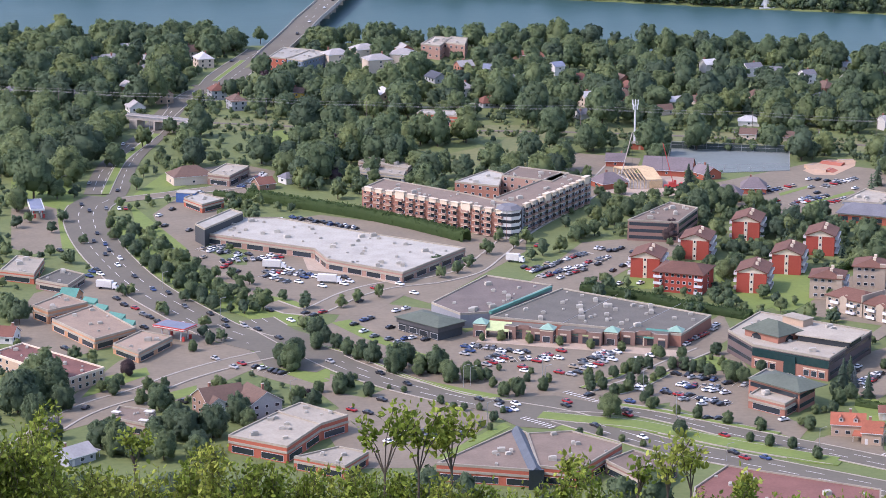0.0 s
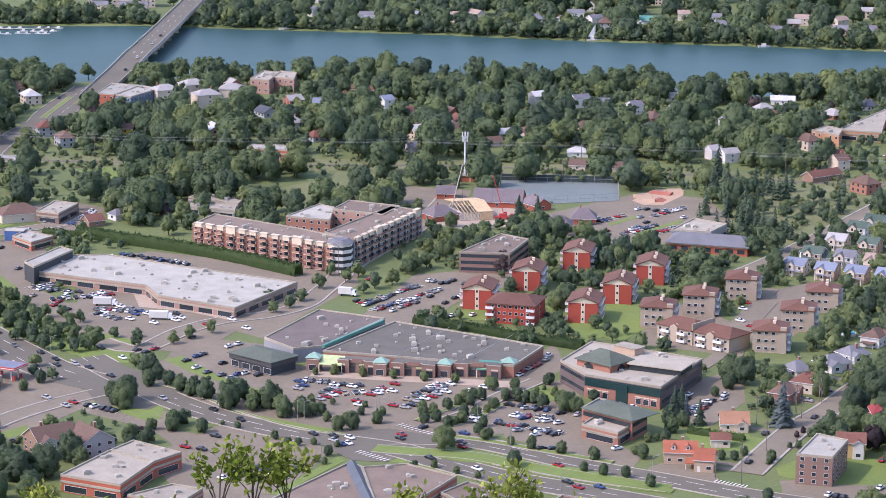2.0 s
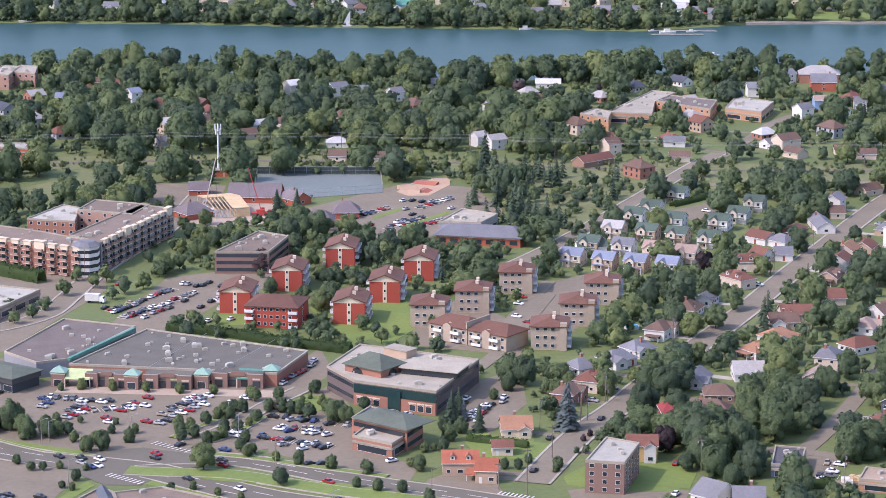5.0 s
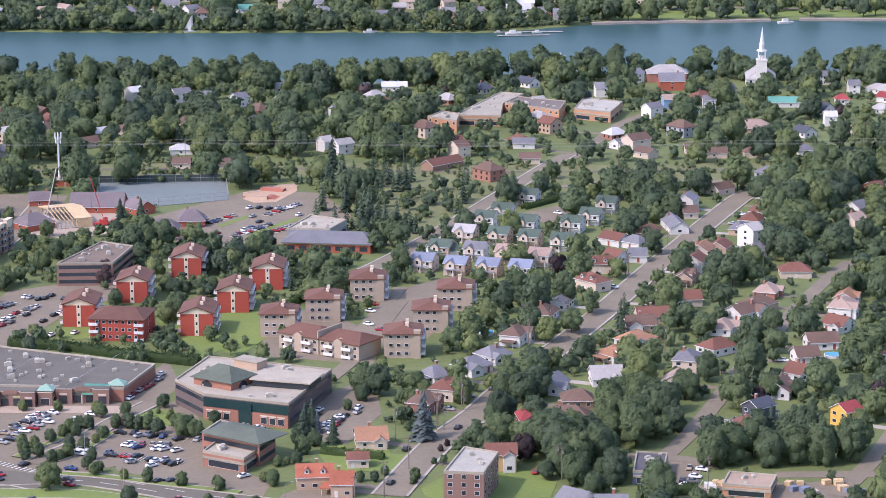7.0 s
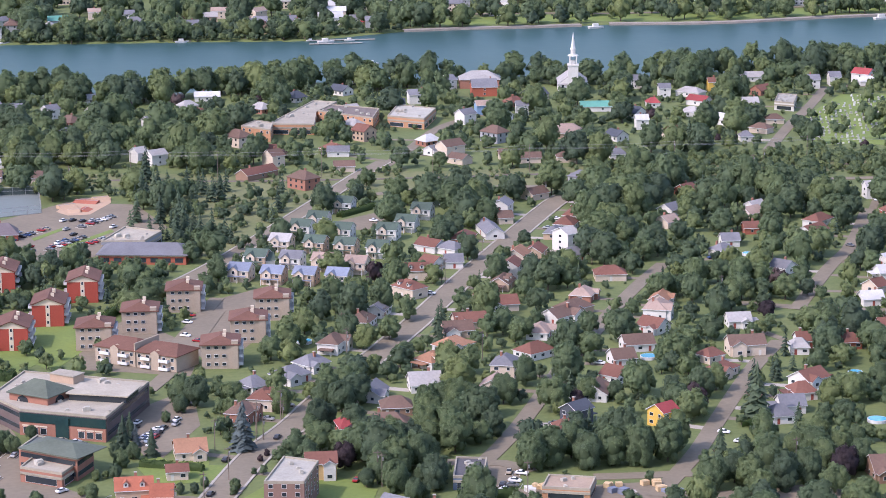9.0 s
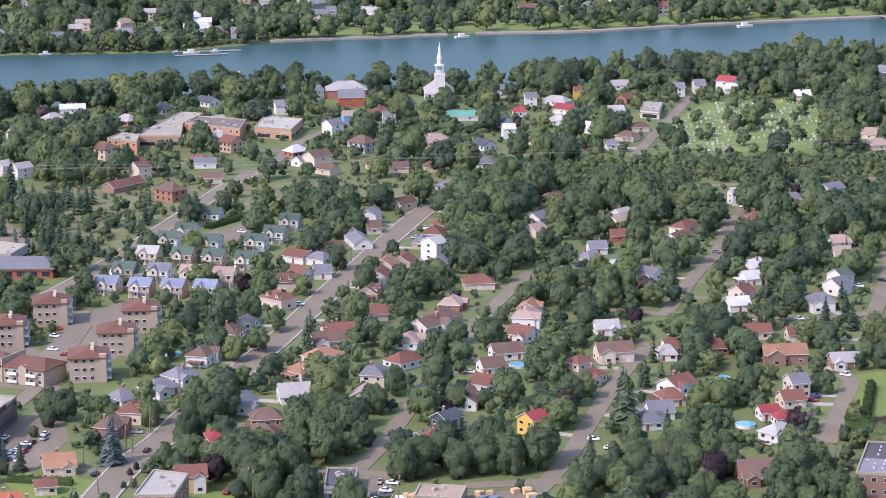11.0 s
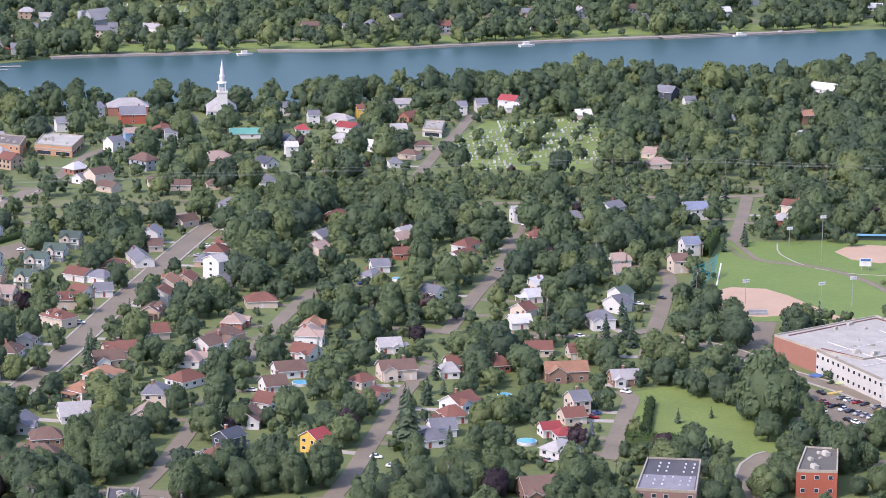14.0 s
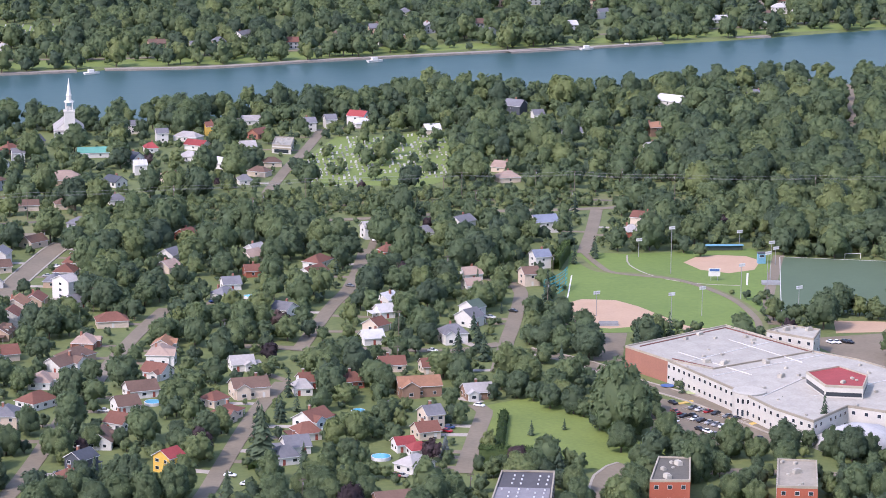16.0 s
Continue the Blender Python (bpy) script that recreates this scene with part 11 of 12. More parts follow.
# ---- cemetery ----
def cemetery():
    rng = np.random.default_rng(8)
    pts = [(595.9, 1292.0), (665.4, 1375.8), (688.0, 1376.9), (738.3, 1372.5), (666.0, 1237.4), (647.0, 1240.2), (629.9, 1267.0), (611.1, 1232.2), (589.2, 1238.4)]
    xs, ys = [p[0] for p in pts], [p[1] for p in pts]
    solids = []
    for gx in np.arange(min(xs), max(xs), 3.2):
        for gy in np.arange(min(ys), max(ys), 7.5):
            x, y = gx + rng.uniform(-0.5, 0.5), gy + rng.uniform(-0.4, 0.4)
            if rng.random() < 0.6 and inside(pts, np.array([x]), np.array([y]))[0]:
                h, w = rng.uniform(0.7, 1.6), rng.uniform(0.35, 0.7)
                solids.append(joined(box(x - w, x + w, y - 0.15, y + 0.15, -0.1, h), box(x - w - 0.15, x + w + 0.15, y - 0.35, y + 0.35, -0.1, 0.25)))
    tagged(new("gravestones", meshdata("gravestones", *joined(*solids), [M["marble"]])), "rows of pale and grey gravestones on grass", "gravestones", kind="stuff")
cemetery()

def far_churchyard():
    """A stone church with a steep grey roof on the far bank and the graves on the lawn behind it."""
    x, y = 575.0, 1868.0
    ob = thing("stone_church", x, y, 0, -60, "grey stone church with a steep pale roof beyond the river", "church")
    w, d, h, rise = 12.0, 22.0, 7.0, 7.0
    q = Matrix.Rotation(radians(90), 4, "Z") @ Matrix.Translation((d / 2, 0, 0))
    part("wall", meshdata("wall", *gable_wall(d, w, h, rise, 0), [M["wall_grey"]]), ob, q)
    part("roof", meshdata("roof", *gable(d, w, h, rise, 0.5, 0, 0.3), [M["roof_greyl"]]), ob, q)
    part("tower", box_mesh("tower", -8.0, -4.2, -2.0, 2.5, -0.3, 13.0, M["wall_grey"]), ob)
    part("window", window_mesh(2.4, 5.0, "white_metal"), ob, pose(0, -0.1, 7.0))
    take_disc(x, y, 20)
    take_view(x, y, 12, 12)
    lawn = [(612, 1925), (705, 1890), (728, 1962), (640, 2002)]
    patch("churchyard", "lawn", 0.07, lawn, "mown churchyard lawn beyond the river")
    rng = np.random.default_rng(3)
    solids = []
    for gx in np.arange(612, 728, 3.6):
        for gy in np.arange(1890, 2002, 9.0):
            if rng.random() < 0.6 and inside(lawn, np.array([gx]), np.array([gy]))[0]:
                solids.append(box(gx - 0.5, gx + 0.5, gy - 0.2, gy + 0.2, -0.1, rng.uniform(0.9, 1.7)))
    tagged(new("gravestones", meshdata("gravestones", *joined(*solids), [M["marble"]])), "rows of pale gravestones on the far lawn", "gravestones", kind="stuff")
    take_polygon(lawn, 4)
far_churchyard()


def mall_walkway():
    line = smooth_line([(-107.0, 1046.0), (-101.5, 1040.0), (-83.2, 1035.0), (-64.6, 1024.9), (-56.0, 1008.0), (-51.5, 991.0), (-34.3, 980.5), (-18.0, 966.0)], 4)
    v, f = ribbon(line, -0.5, 3.0, -0.2, 0.28, 0.28)
    tagged(new("walkway", meshdata("walkway", v, f, [M["sand"]])), "raised yellowish walkway along the mall front", "walkway", kind="structure")
mall_walkway()

# ---- river ----
def boat(x, y, turn, size, label, sail=False):
    ob = thing("boat", x, y, -1.15, turn, label, "boat", "boats on the river")
    s = size
    deck = [(-0.5, -0.17), (0.2, -0.17), (0.5, 0), (0.2, 0.17), (-0.5, 0.17)]
    v = [(a * s, b * s * 0.8, -0.2) for a, b in deck] + [(a * s * 1.05, b * s, 0.13 * s) for a, b in deck]
    part("hull", meshdata("hull", v, [(0, 1, 6, 5), (1, 2, 7, 6), (2, 3, 8, 7), (3, 4, 9, 8), (4, 0, 5, 9), (5, 6, 7, 8, 9), (4, 3, 2, 1, 0)], [M["wall_white"]]), ob)
    part("cabin", box_mesh("cabin", -0.25 * s, 0.12 * s, -0.11 * s, 0.11 * s, 0.13 * s, 0.3 * s, M["wall_white"]), ob)
    part("windscreen", box_mesh("windscreen", 0.12 * s, 0.14 * s, -0.1 * s, 0.1 * s, 0.16 * s, 0.28 * s, M["glass"]), ob)
    if sail:
        part("mast", meshdata("mast", *beam((0.05 * s, 0, 0.1 * s), (0.05 * s, 0, 1.1 * s), 0.15), [M["white_metal"]]), ob)
        part("sail", meshdata("sail", [(0, 0, 0.25 * s), (-0.45 * s, 0.02, 0.25 * s), (0, 0, 1.05 * s), (0, 0.06, 0.25 * s), (-0.45 * s, 0.08, 0.25 * s), (0, 0.06, 1.05 * s)], [(0, 1, 2), (5, 4, 3), (0, 3, 4, 1), (1, 4, 5, 2), (2, 5, 3, 0)], [M["paint"]]), ob)
for p, s, sail in (((234.9, 1764.9), 11, True), ((351.6, 1733.6), 9, False), ((442.6, 1698.8), 11, False), ((396.0, 1730.5), 7, False), ((637.3, 1704.0), 11, False), ((445.3, 1595.3), 9, False), ((842.9, 1679.0), 12, False), ((1017.4, 1674.8), 11, False), ((1055.2, 1679.0), 8, False), ((15.6, 1824.5), 10, False), ((460.3, 1703.2), 7, False), ((435.1, 1710.6), 6, False)):
    boat(p[0], p[1], -10 + s, s, "white sailing boat by the far bank" if sail else "white motor boat moored by the far bank", sail)

def marina():
    """Rows of motor boats moored side by side off the far bank."""
    rng = random.Random(8)
    for row, y in enumerate((1803.0, 1815.0, 1829.0)):
        for i in range(15):
            x = -252 + i * 6.9 + 3 * row + rng.uniform(-0.8, 0.8)
            if rng.random() < 0.88:
                boat(x, y + rng.uniform(-1.5, 1.5) + 0.04 * (x + 200), -12 + rng.uniform(-9, 9), rng.uniform(5.2, 6.4), "white motor boat moored in the marina")
marina()


def dock(a, b, w, label):
    ob = thing("dock", a[0], a[1], -1.0, math.degrees(math.atan2(b[1] - a[1], b[0] - a[0])), label, "dock", "docks")
    length = math.hypot(b[0] - a[0], b[1] - a[1])
    part("planking", box_mesh("planking", 0, length, -w / 2, w / 2, 0.3, 0.55, M["concrete"]), ob)
    for k in range(int(length / 6) + 1):
        part("mooring_post", shared("mooring_post", lambda: meshdata("mooring_post", *tube(0, 0, -4, 1.2, 0.15, 0.15, 6), [M["pole_wood"]])), ob, pose(k * 6.0, w / 2, 0))
dock((433.1, 1710.8), (477.4, 1702.0), 2.5, "long grey floating dock before the inn")
dock((-222.7, 1824.1), (-145.8, 1832.1), 2.5, "long grey marina dock lined with boats")
dock((429.8, 1694.1), (464.8, 1688.9), 2.0, "grey floating dock with small boats")
dock((350.9, 1751.1), (357.0, 1733.2), 2.0, "small grey dock at the far bank")
dock((401.9, 1747.6), (405.0, 1724.1), 2.0, "small grey dock at the far bank")


def stone_banks():
    for pts in ([(506.3, 1733.6), (552.1, 1730.0), (591.0, 1722.8), (630.9, 1718.3)], [(651.6, 1717.4), (728.2, 1697.4), (822.0, 1696.7), (1022.5, 1683.2)], [(953.9, 1681.5), (1026.5, 1681.0), (1086.0, 1680.0)], [(1155.2, 1683.0), (1185.6, 1681.0)]):
        v, f = ribbon(smooth_line(pts), -3.0, 3.5, -2.5, 0.35, 0.35)
        tagged(new("stone_bank", meshdata("stone_bank", v, f, [M["rock"]])), "grey stone retaining bank along the river", "river bank", kind="structure")
stone_banks()


# ---- power line ----
RAIL = [(-260, 1350), (-150, 1322), (-40, 1302), (75, 1296), (165, 1280), (228, 1264), (268, 1247), (318, 1233), (372, 1221), (420, 1213), (492, 1199), (560, 1190), (640, 1172), (693, 1150), (735, 1120), (800, 1086), (880, 1050)]
def railway_strip():
    """Rough grass and brush along the old railway, kept free of tall trees."""
    line = smooth_line(RAIL, 12)
    v, f = ribbon(line, -17, 17, -0.3, 0.05, 0.05)
    tagged(new("railway_strip", meshdata("railway_strip", v, f, [M["meadow"]])), "rough brown-green grass along the railway", "meadow", kind="structure")
    v, f = ribbon(line, -1.7, 1.7, -0.3, 0.16, 0.16)
    tagged(new("track_bed", meshdata("track_bed", v, f, [M["ballast"]])), "brown-grey gravel bed of the railway", "railway", kind="structure")
    for p, q in zip(line[:-1], line[1:]):
        take_line(*p, *q, 19.0)
    rng = np.random.default_rng(90)
    brush = []
    for i in range(1700):
        k = rng.integers(len(line) - 1)
        d = line[k + 1] - line[k]
        d = d / np.linalg.norm(d)
        o = rng.uniform(-18, 18)
        p = line[k] + d * rng.uniform(0, 12) + np.array([d[1], -d[0]]) * o
        if abs(o) > 4 and not on_road(p[0], p[1], 3.0):
            brush.append((p[0], p[1], rng.uniform(0.6, 1.5) * (1.4 if abs(o) > 13 else 1.0)))
    woods("railway_brush", "low light green brush along the railway", brush, WOOD_CROWNS, "leaf_wood", 0.9, 0.6)


def on_road(x, y, room):
    return any(np.hypot(line[:, 0] - x, line[:, 1] - y).min() < width / 2 + room for line, width, *_ in ROADS)
railway_strip()


def power_line():
    line = smooth_line(RAIL, 52)
    d = np.gradient(line, axis=0)
    d /= np.linalg.norm(d, axis=1)[:, None]
    pts = [(float(p[0] - 7 * q[1]), float(p[1] + 7 * q[0])) for p, q in zip(line, d)]
    for x, y in pts[1:-1]:
        utility_pole(x, y, 14.0, 75.0)
    for (x0, y0), (x1, y1) in zip(pts[:-1], pts[1:]):
        ob = thing("power_cables", x0, y0, 0, 0, "three sagging bare metal power cables between poles", "cables", "power cables")
        for k in (-1.1, 0.0, 1.1):
            v, f = [], []
            for i in range(9):
                u = i / 8
                cx, cy, cz = (x1 - x0) * u + k * 0.3, (y1 - y0) * u + k, 13.6 - 3 * u * (1 - u) - (1.6 if k else 0.0)
                v += [(cx, cy, cz - 0.032), (cx, cy - 0.032, cz), (cx, cy, cz + 0.032), (cx, cy + 0.032, cz)]
            for i in range(8):
                f += [(4 * i + j, 4 * i + (j + 1) % 4, 4 * i + 4 + (j + 1) % 4, 4 * i + 4 + j) for j in range(4)]
            part("cable", meshdata("cable", v, f, [M["metal"]]), ob)
power_line()

# ---- houses on the far bank ----
def far_houses():
    rng = random.Random(31)
    for i in range(84):
        x = -260 + i * 20 + rng.uniform(-12, 12)
        y = float(shore(x, RIVER_FAR)) + rng.choice((38, 62, 90, 120, 160, 210, 260)) + rng.uniform(-8, 8)
        if not taken[int((x - GX0) / CELL), int((y - GY0) / CELL)] and not (-155 < x < -65 and y < 1970):
            distant_house(x, y, rng.choice((-10, 80, -20)), rng.uniform(9, 13), rng.uniform(8, 10), rng.choice((1, 2, 2)), rng.choice(("white", "white", "cream", "grey", "tan")), rng.choice(("grey", "greyl", "brown", "rust", "white")), rng.randrange(2))
far_houses()

# ---- yard with stored goods ----
def yard():
    rng = random.Random(4)
    for i, p in enumerate(((253.3, 731.3), (258.8, 726.1), (277.7, 722.5), (281.8, 718.9), (290.7, 720.2), (294.2, 717.4), (290.3, 726.3), (302.5, 710.7), (278.4, 729.4), (258.1, 734.6))):
        ob = thing("crate_stack", p[0], p[1], 0.1, rng.uniform(-30, 30), "stack of crates and pallets in the storage yard", "crates", "stored goods")
        m = M[rng.choice(("wall_white", "roof_blue", "concrete", "timber", "dark_metal"))]
        for k in range(3):
            s = rng.uniform(0.8, 1.5)
            part("crate", box_mesh("crate", -s, s, -s * 0.8, s * 0.8, 0, s * 1.2, m), ob, pose(rng.uniform(-2.5, 2.5), rng.uniform(-1.5, 1.5), 0, 0, 0, rng.uniform(0, 90)))
yard()

# ---- teal awnings of the shops by the boulevard ----
for p, w in (((-140.6, 922.6), 7.0), ((-134.9, 912.2), 6.0), ((-127.5, 899.4), 8.0), ((-121.8, 889.5), 6.0)):
    ob = thing("awning", p[0], p[1], 2.6, -35, "sloping teal metal awning over the shop front", "awning", "shop awnings")
    v = [(-w / 2, -1.6, 0), (w / 2, -1.6, 0), (w / 2, 0.6, 0), (-w / 2, 0.6, 0), (-w / 2, -1.5, 0.25), (w / 2, -1.5, 0.25), (w / 2, 0.6, 1.7), (-w / 2, 0.6, 1.7)]
    part("canopy", meshdata("canopy", v, list(BOX_F), [M["teal_metal"]]), ob)
    part("valance", box_mesh("valance", -w / 2, w / 2, -1.66, -1.58, -0.35, 0.25, M["teal_metal"]), ob)

# ---- rows of parked cars ----
for n, (a, b, count) in enumerate((((35.9, 987.9), (63.5, 1021.0), 17), ((40.1, 976.6), (69.6, 1010.2), 17), ((-106.6, 1024.3), (-86.0, 1013.4), 13), ((-94.9, 999.9), (-69.3, 1007.6), 16), ((-75.7, 976.6), (-64.0, 964.5), 8),
                                   ((-68.2, 1083.9), (-38.0, 1061.9), 18), ((6.3, 870.1), (19.8, 865.2), 12), ((19.3, 849.3), (42.5, 854.1), 17), ((50.3, 848.2), (64.9, 862.1), 12), ((83.0, 819.9), (98.9, 814.3), 14), ((81.8, 807.5), (93.4, 799.7), 11), ((508.1, 770.5), (514.8, 746.0), 15), ((517.4, 777.2), (525.8, 751.5), 15), ((-104.6, 1020.8), (-92.0, 1030.0), 6), ((-75.1, 984.0), (-55.0, 975.5), 8), ((84.8, 833.5), (98.3, 824.5), 6), ((76.7, 811.5), (87.7, 804.5), 5), ((91.0, 801.4), (99.5, 795.5), 4), ((102.0, 822.0), (110.5, 817.0), 4), ((-70.1, 837.0), (-58.1, 830.2), 5), ((-9.0, 759.9), (1.3, 748.7), 6), ((148.5, 821.0), (157.5, 834.0), 6), ((165, 1118), (185, 1140), 9), ((172, 1112), (193, 1134), 9), ((150, 1140), (172, 1163), 9), ((186, 1160), (205, 1180), 8), ((-97.0, 1150.0), (-87.0, 1182.0), 12), ((246.0, 741.0), (252.0, 737.5), 3), ((252.0, 752.0), (258.0, 749.0), 3))):
    car_row(a, b, count, 50 + n)


# ---- houses near the river ----
def river_houses():
    """Houses among the trees between the railway and the river."""
    rng = random.Random(12)
    for i in range(400):
        x = rng.uniform(-230, 640)
        y = rng.uniform(1180, float(shore(x, RIVER_NEAR)) - 45)
        if (y < 1350 and x < 280) or (590 < x < 680 and y < 1300) or len(HOUSES) > 455 or any(math.hypot(x - a, y - b) < 27 for a, b, r in HOUSES) or any(inside(zone, np.array([x]), np.array([y]))[0] for zone in OPEN) or taken[int((x - GX0) / CELL), int((y - GY0) / CELL)]:
            continue
        distant_house(x, y, rng.choice((-62, 28, 20, -70)), rng.uniform(9, 13), rng.uniform(8, 10), rng.choice((1, 1, 2)), rng.choice(("white", "white", "cream", "tan", "grey", "brick")), rng.choice(("grey", "greyl", "brown", "rust", "rust", "white", "dark")), rng.randrange(2))
river_houses()
finish_distant()

# ---- more houses along the streets ----
def infill():
    """Bungalows along the residential streets wherever a plot is free."""
    rng = random.Random(17)
    allpts = np.concatenate(ROAD_LINES)
    made = 0
    for n, line in enumerate(ROAD_LINES):
        for i in range(2, len(line) - 2, 3):
            d = line[i + 1] - line[i - 1]
            d = d / np.linalg.norm(d)
            for s in (-1, 1):
                back = rng.uniform(15, 19)
                x, y = line[i][0] - d[1] * s * back, line[i][1] + d[0] * s * back
                w, dp = rng.uniform(10, 14), rng.uniform(8, 10)
                if not (800 < math.hypot(x, y) < 1350 and x > 150) or (x < 305 and y < 830) or made >= 25:
                    continue
                if np.hypot(allpts[:, 0] - x, allpts[:, 1] - y).min() < 11.5 or any(math.hypot(x - a, y - b) < 12 + r * 0.6 for a, b, r in HOUSES):
                    continue
                if any(inside(zone, np.array([x]), np.array([y]))[0] for zone in OPEN):
                    continue
                if rng.random() < 0.85:
                    house(x, y, math.degrees(math.atan2(d[1], d[0])), w, dp, rng.choice((1, 1, 1, 1.5, 2)), rng.choice(("white", "white", "cream", "cream", "tan", "brick")), rng.choice(("rust", "rust", "brown", "brown", "grey", "greyl", "tan", "orange")), rng.randrange(2))
                    made += 1
infill()


def umbrellas():
    for p in ((466.0, 1783.8), (469.6, 1782.2), (473.2, 1780.5), (476.1, 1776.1), (486.0, 1768.4), (490.3, 1766.4), (494.6, 1764.4)):
        ob = thing("parasol", p[0], p[1], 0, 0, "red parasol on the riverside terrace", "parasol", "terrace parasols")
        part("pole", shared("parpole", lambda: meshdata("pole", *tube(0, 0, -0.1, 3.0, 0.05, 0.05, 6), [M["metal"]])), ob)
        part("canopy", shared("parcan", lambda: meshdata("canopy", *tube(0, 0, 2.3, 3.2, 2.4, 0.15, 8), [M["crane_red"]])), ob)
umbrellas()
blue = (-119.6, 1119.4)
ob = thing("shop_wing", blue[0], blue[1], 0, -10, "bright blue wing of the corner shop", "shop wing")
part("wall", box_mesh("wall", -4.5, 4.5, -3, 3, -0.3, 4.6, M["signblue"]), ob)
part("roof", box_mesh("roof", -4.7, 4.7, -3.2, 3.2, 4.6, 4.9, M["roof_roofwhite"]), ob)

# ---- driveways ----
def driveways():
    rng = random.Random(9)
    pts = np.concatenate(ROAD_LINES)
    for x, y, r in HOUSES:
        d = np.hypot(pts[:, 0] - x, pts[:, 1] - y)
        i = int(np.argmin(d))
        if 12 < d[i] < 34:
            px, py = pts[i]
            ux, uy = (px - x) / d[i], (py - y) / d[i]
            ox, oy = -uy * r * 0.45, ux * r * 0.45
            v, f = ribbon(np.array([(x + ox + ux * r * 0.5, y + oy + uy * r * 0.5), (px + ox, py + oy)]), -1.9, 1.9, -0.2, 0.075, 0.075)
            tagged(new("driveway", meshdata("driveway", v, f, [M[rng.choice(("street", "lot", "concrete"))]])), "short paved driveway to a house", "driveway", kind="structure")
            if rng.random() < 0.22:
                car(x + ox + ux * (r * 0.5 + 4.5), y + oy + uy * (r * 0.5 + 4.5), math.degrees(math.atan2(uy, ux)), rng.choice("wskgrb"))
driveways()

def red_row():
    """The long red block of flats under one hipped roof, white balconies at its ends."""
    x, y, turn, w, d = rect((86.3, 955.9), (105.4, 948.8), (93.5, 972.4))
    d, h = max(d, 13.0), 8.4
    ob = thing("long_red_flats", x, y, 0, turn, "long three-storey red brick flats with a dark red hipped roof", "apartment house")
    part("wall", box_mesh("wall", -w / 2, w / 2, -d / 2, d / 2, -0.3, h, M["wall_redblock"]), ob)
    part("roof", meshdata("roof", *gable(w, d, h, 2.6, 0.7, 6.0, 0.3), [M["roof_roofred2"]]), ob)
    for fl in range(3):
        for k in range(7):
            part("window", window_mesh(1.3, 1.3, "white_metal"), ob, pose(-w * 0.36 + w * 0.12 * k, -d / 2 - 0.02, 1.7 + 2.8 * fl))
        for s in (-1, 1):
            b = part("balcony", shared("rrb", lambda: meshdata("balcony", *joined(box(-1.7, 1.7, -1.5, 0, -0.12, 0.06), box(-1.7, 1.7, -1.5, -1.42, 0.06, 1.0)), [M["white_metal"]])), ob, pose(s * (w / 2 - 1.6), -d / 2, 0.6 + 2.8 * fl))
            for k in (-1, 1):
                part("side_rail", shared("rrs", lambda: box_mesh("side_rail", -0.04, 0.04, -1.42, 0, 0.06, 1.0, M["white_metal"])), b, pose(k * 1.66, 0, 0))
        part("balcony_door", window_mesh(1.8, 2.0, "white_metal"), ob, pose(w / 2 + 0.02, 0, 1.9 + 2.8 * fl, 0, 0, 90))
    take_disc(x, y, w / 2 + 2)
    take_view(x, y, w / 2, 26)
red_row()


def medical_wing():
    """The long brick wing of the medical centre under a grey hipped roof, glazed along its front."""
    x, y, turn, w, d = rect((181.5, 1085.5), (216.5, 1072.0), (187.5, 1103.0))
    h = 4.4
    ob = thing("medical_wing", x, y, 0, turn, "long red brick wing with a broad grey hipped roof", "building")
    part("wall", box_mesh("wall", -w / 2, w / 2, -d / 2, d / 2, -0.3, h, M["wall_brickred"]), ob)
    part("roof", meshdata("roof", *gable(w, d, h, 3.0, 1.0, 6.0, 0.3), [M["roof_grey"]]), ob)
    part("fascia", box_mesh("fascia", -w / 2 - 0.05, w / 2 + 0.05, -d / 2 - 0.08, -d / 2, h - 0.9, h - 0.5, M["wall_cream"]), ob)
    for k in range(7):
        part("window", window_mesh(3.4, 1.9, "dark_metal"), ob, pose(-w * 0.42 + w * 0.14 * k, -d / 2 - 0.02, 1.9))
    take_disc(x, y, w / 2 + 1)
    take_view(x, y, w / 2, 22)
medical_wing()


def skate_ramps():
    """Low pink concrete ramps and walls of the skate park."""
    for i, (p, w, h, turn) in enumerate((((188.1, 1206.5), 9, 1.6, 20), ((198.4, 1215.9), 12, 1.2, -35), ((206.2, 1218.2), 8, 1.8, 10), ((195.7, 1198.7), 7, 1.0, 60), ((189.5, 1196.3), 6, 1.3, -10))):
        v, f = [(-w / 2, -2.5, 0), (w / 2, -2.5, 0), (w / 2, 2.5, 0), (-w / 2, 2.5, 0), (-w / 2, 0.8, h), (w / 2, 0.8, h), (w / 2, 2.5, h), (-w / 2, 2.5, h)], list(BOX_F)
        ob = thing("skate_ramp", p[0], p[1], 0.05, turn, "pinkish concrete skate ramp on the pale court", "ramp", "skate ramps")
        part("ramp", meshdata("ramp", v, f, [M["wall_red" if i % 2 else "clay"]]), ob)
        part("coping", box_mesh("coping", -w / 2, w / 2, 0.7, 0.9, h - 0.05, h + 0.08, M["metal"]), ob)
skate_ramps()


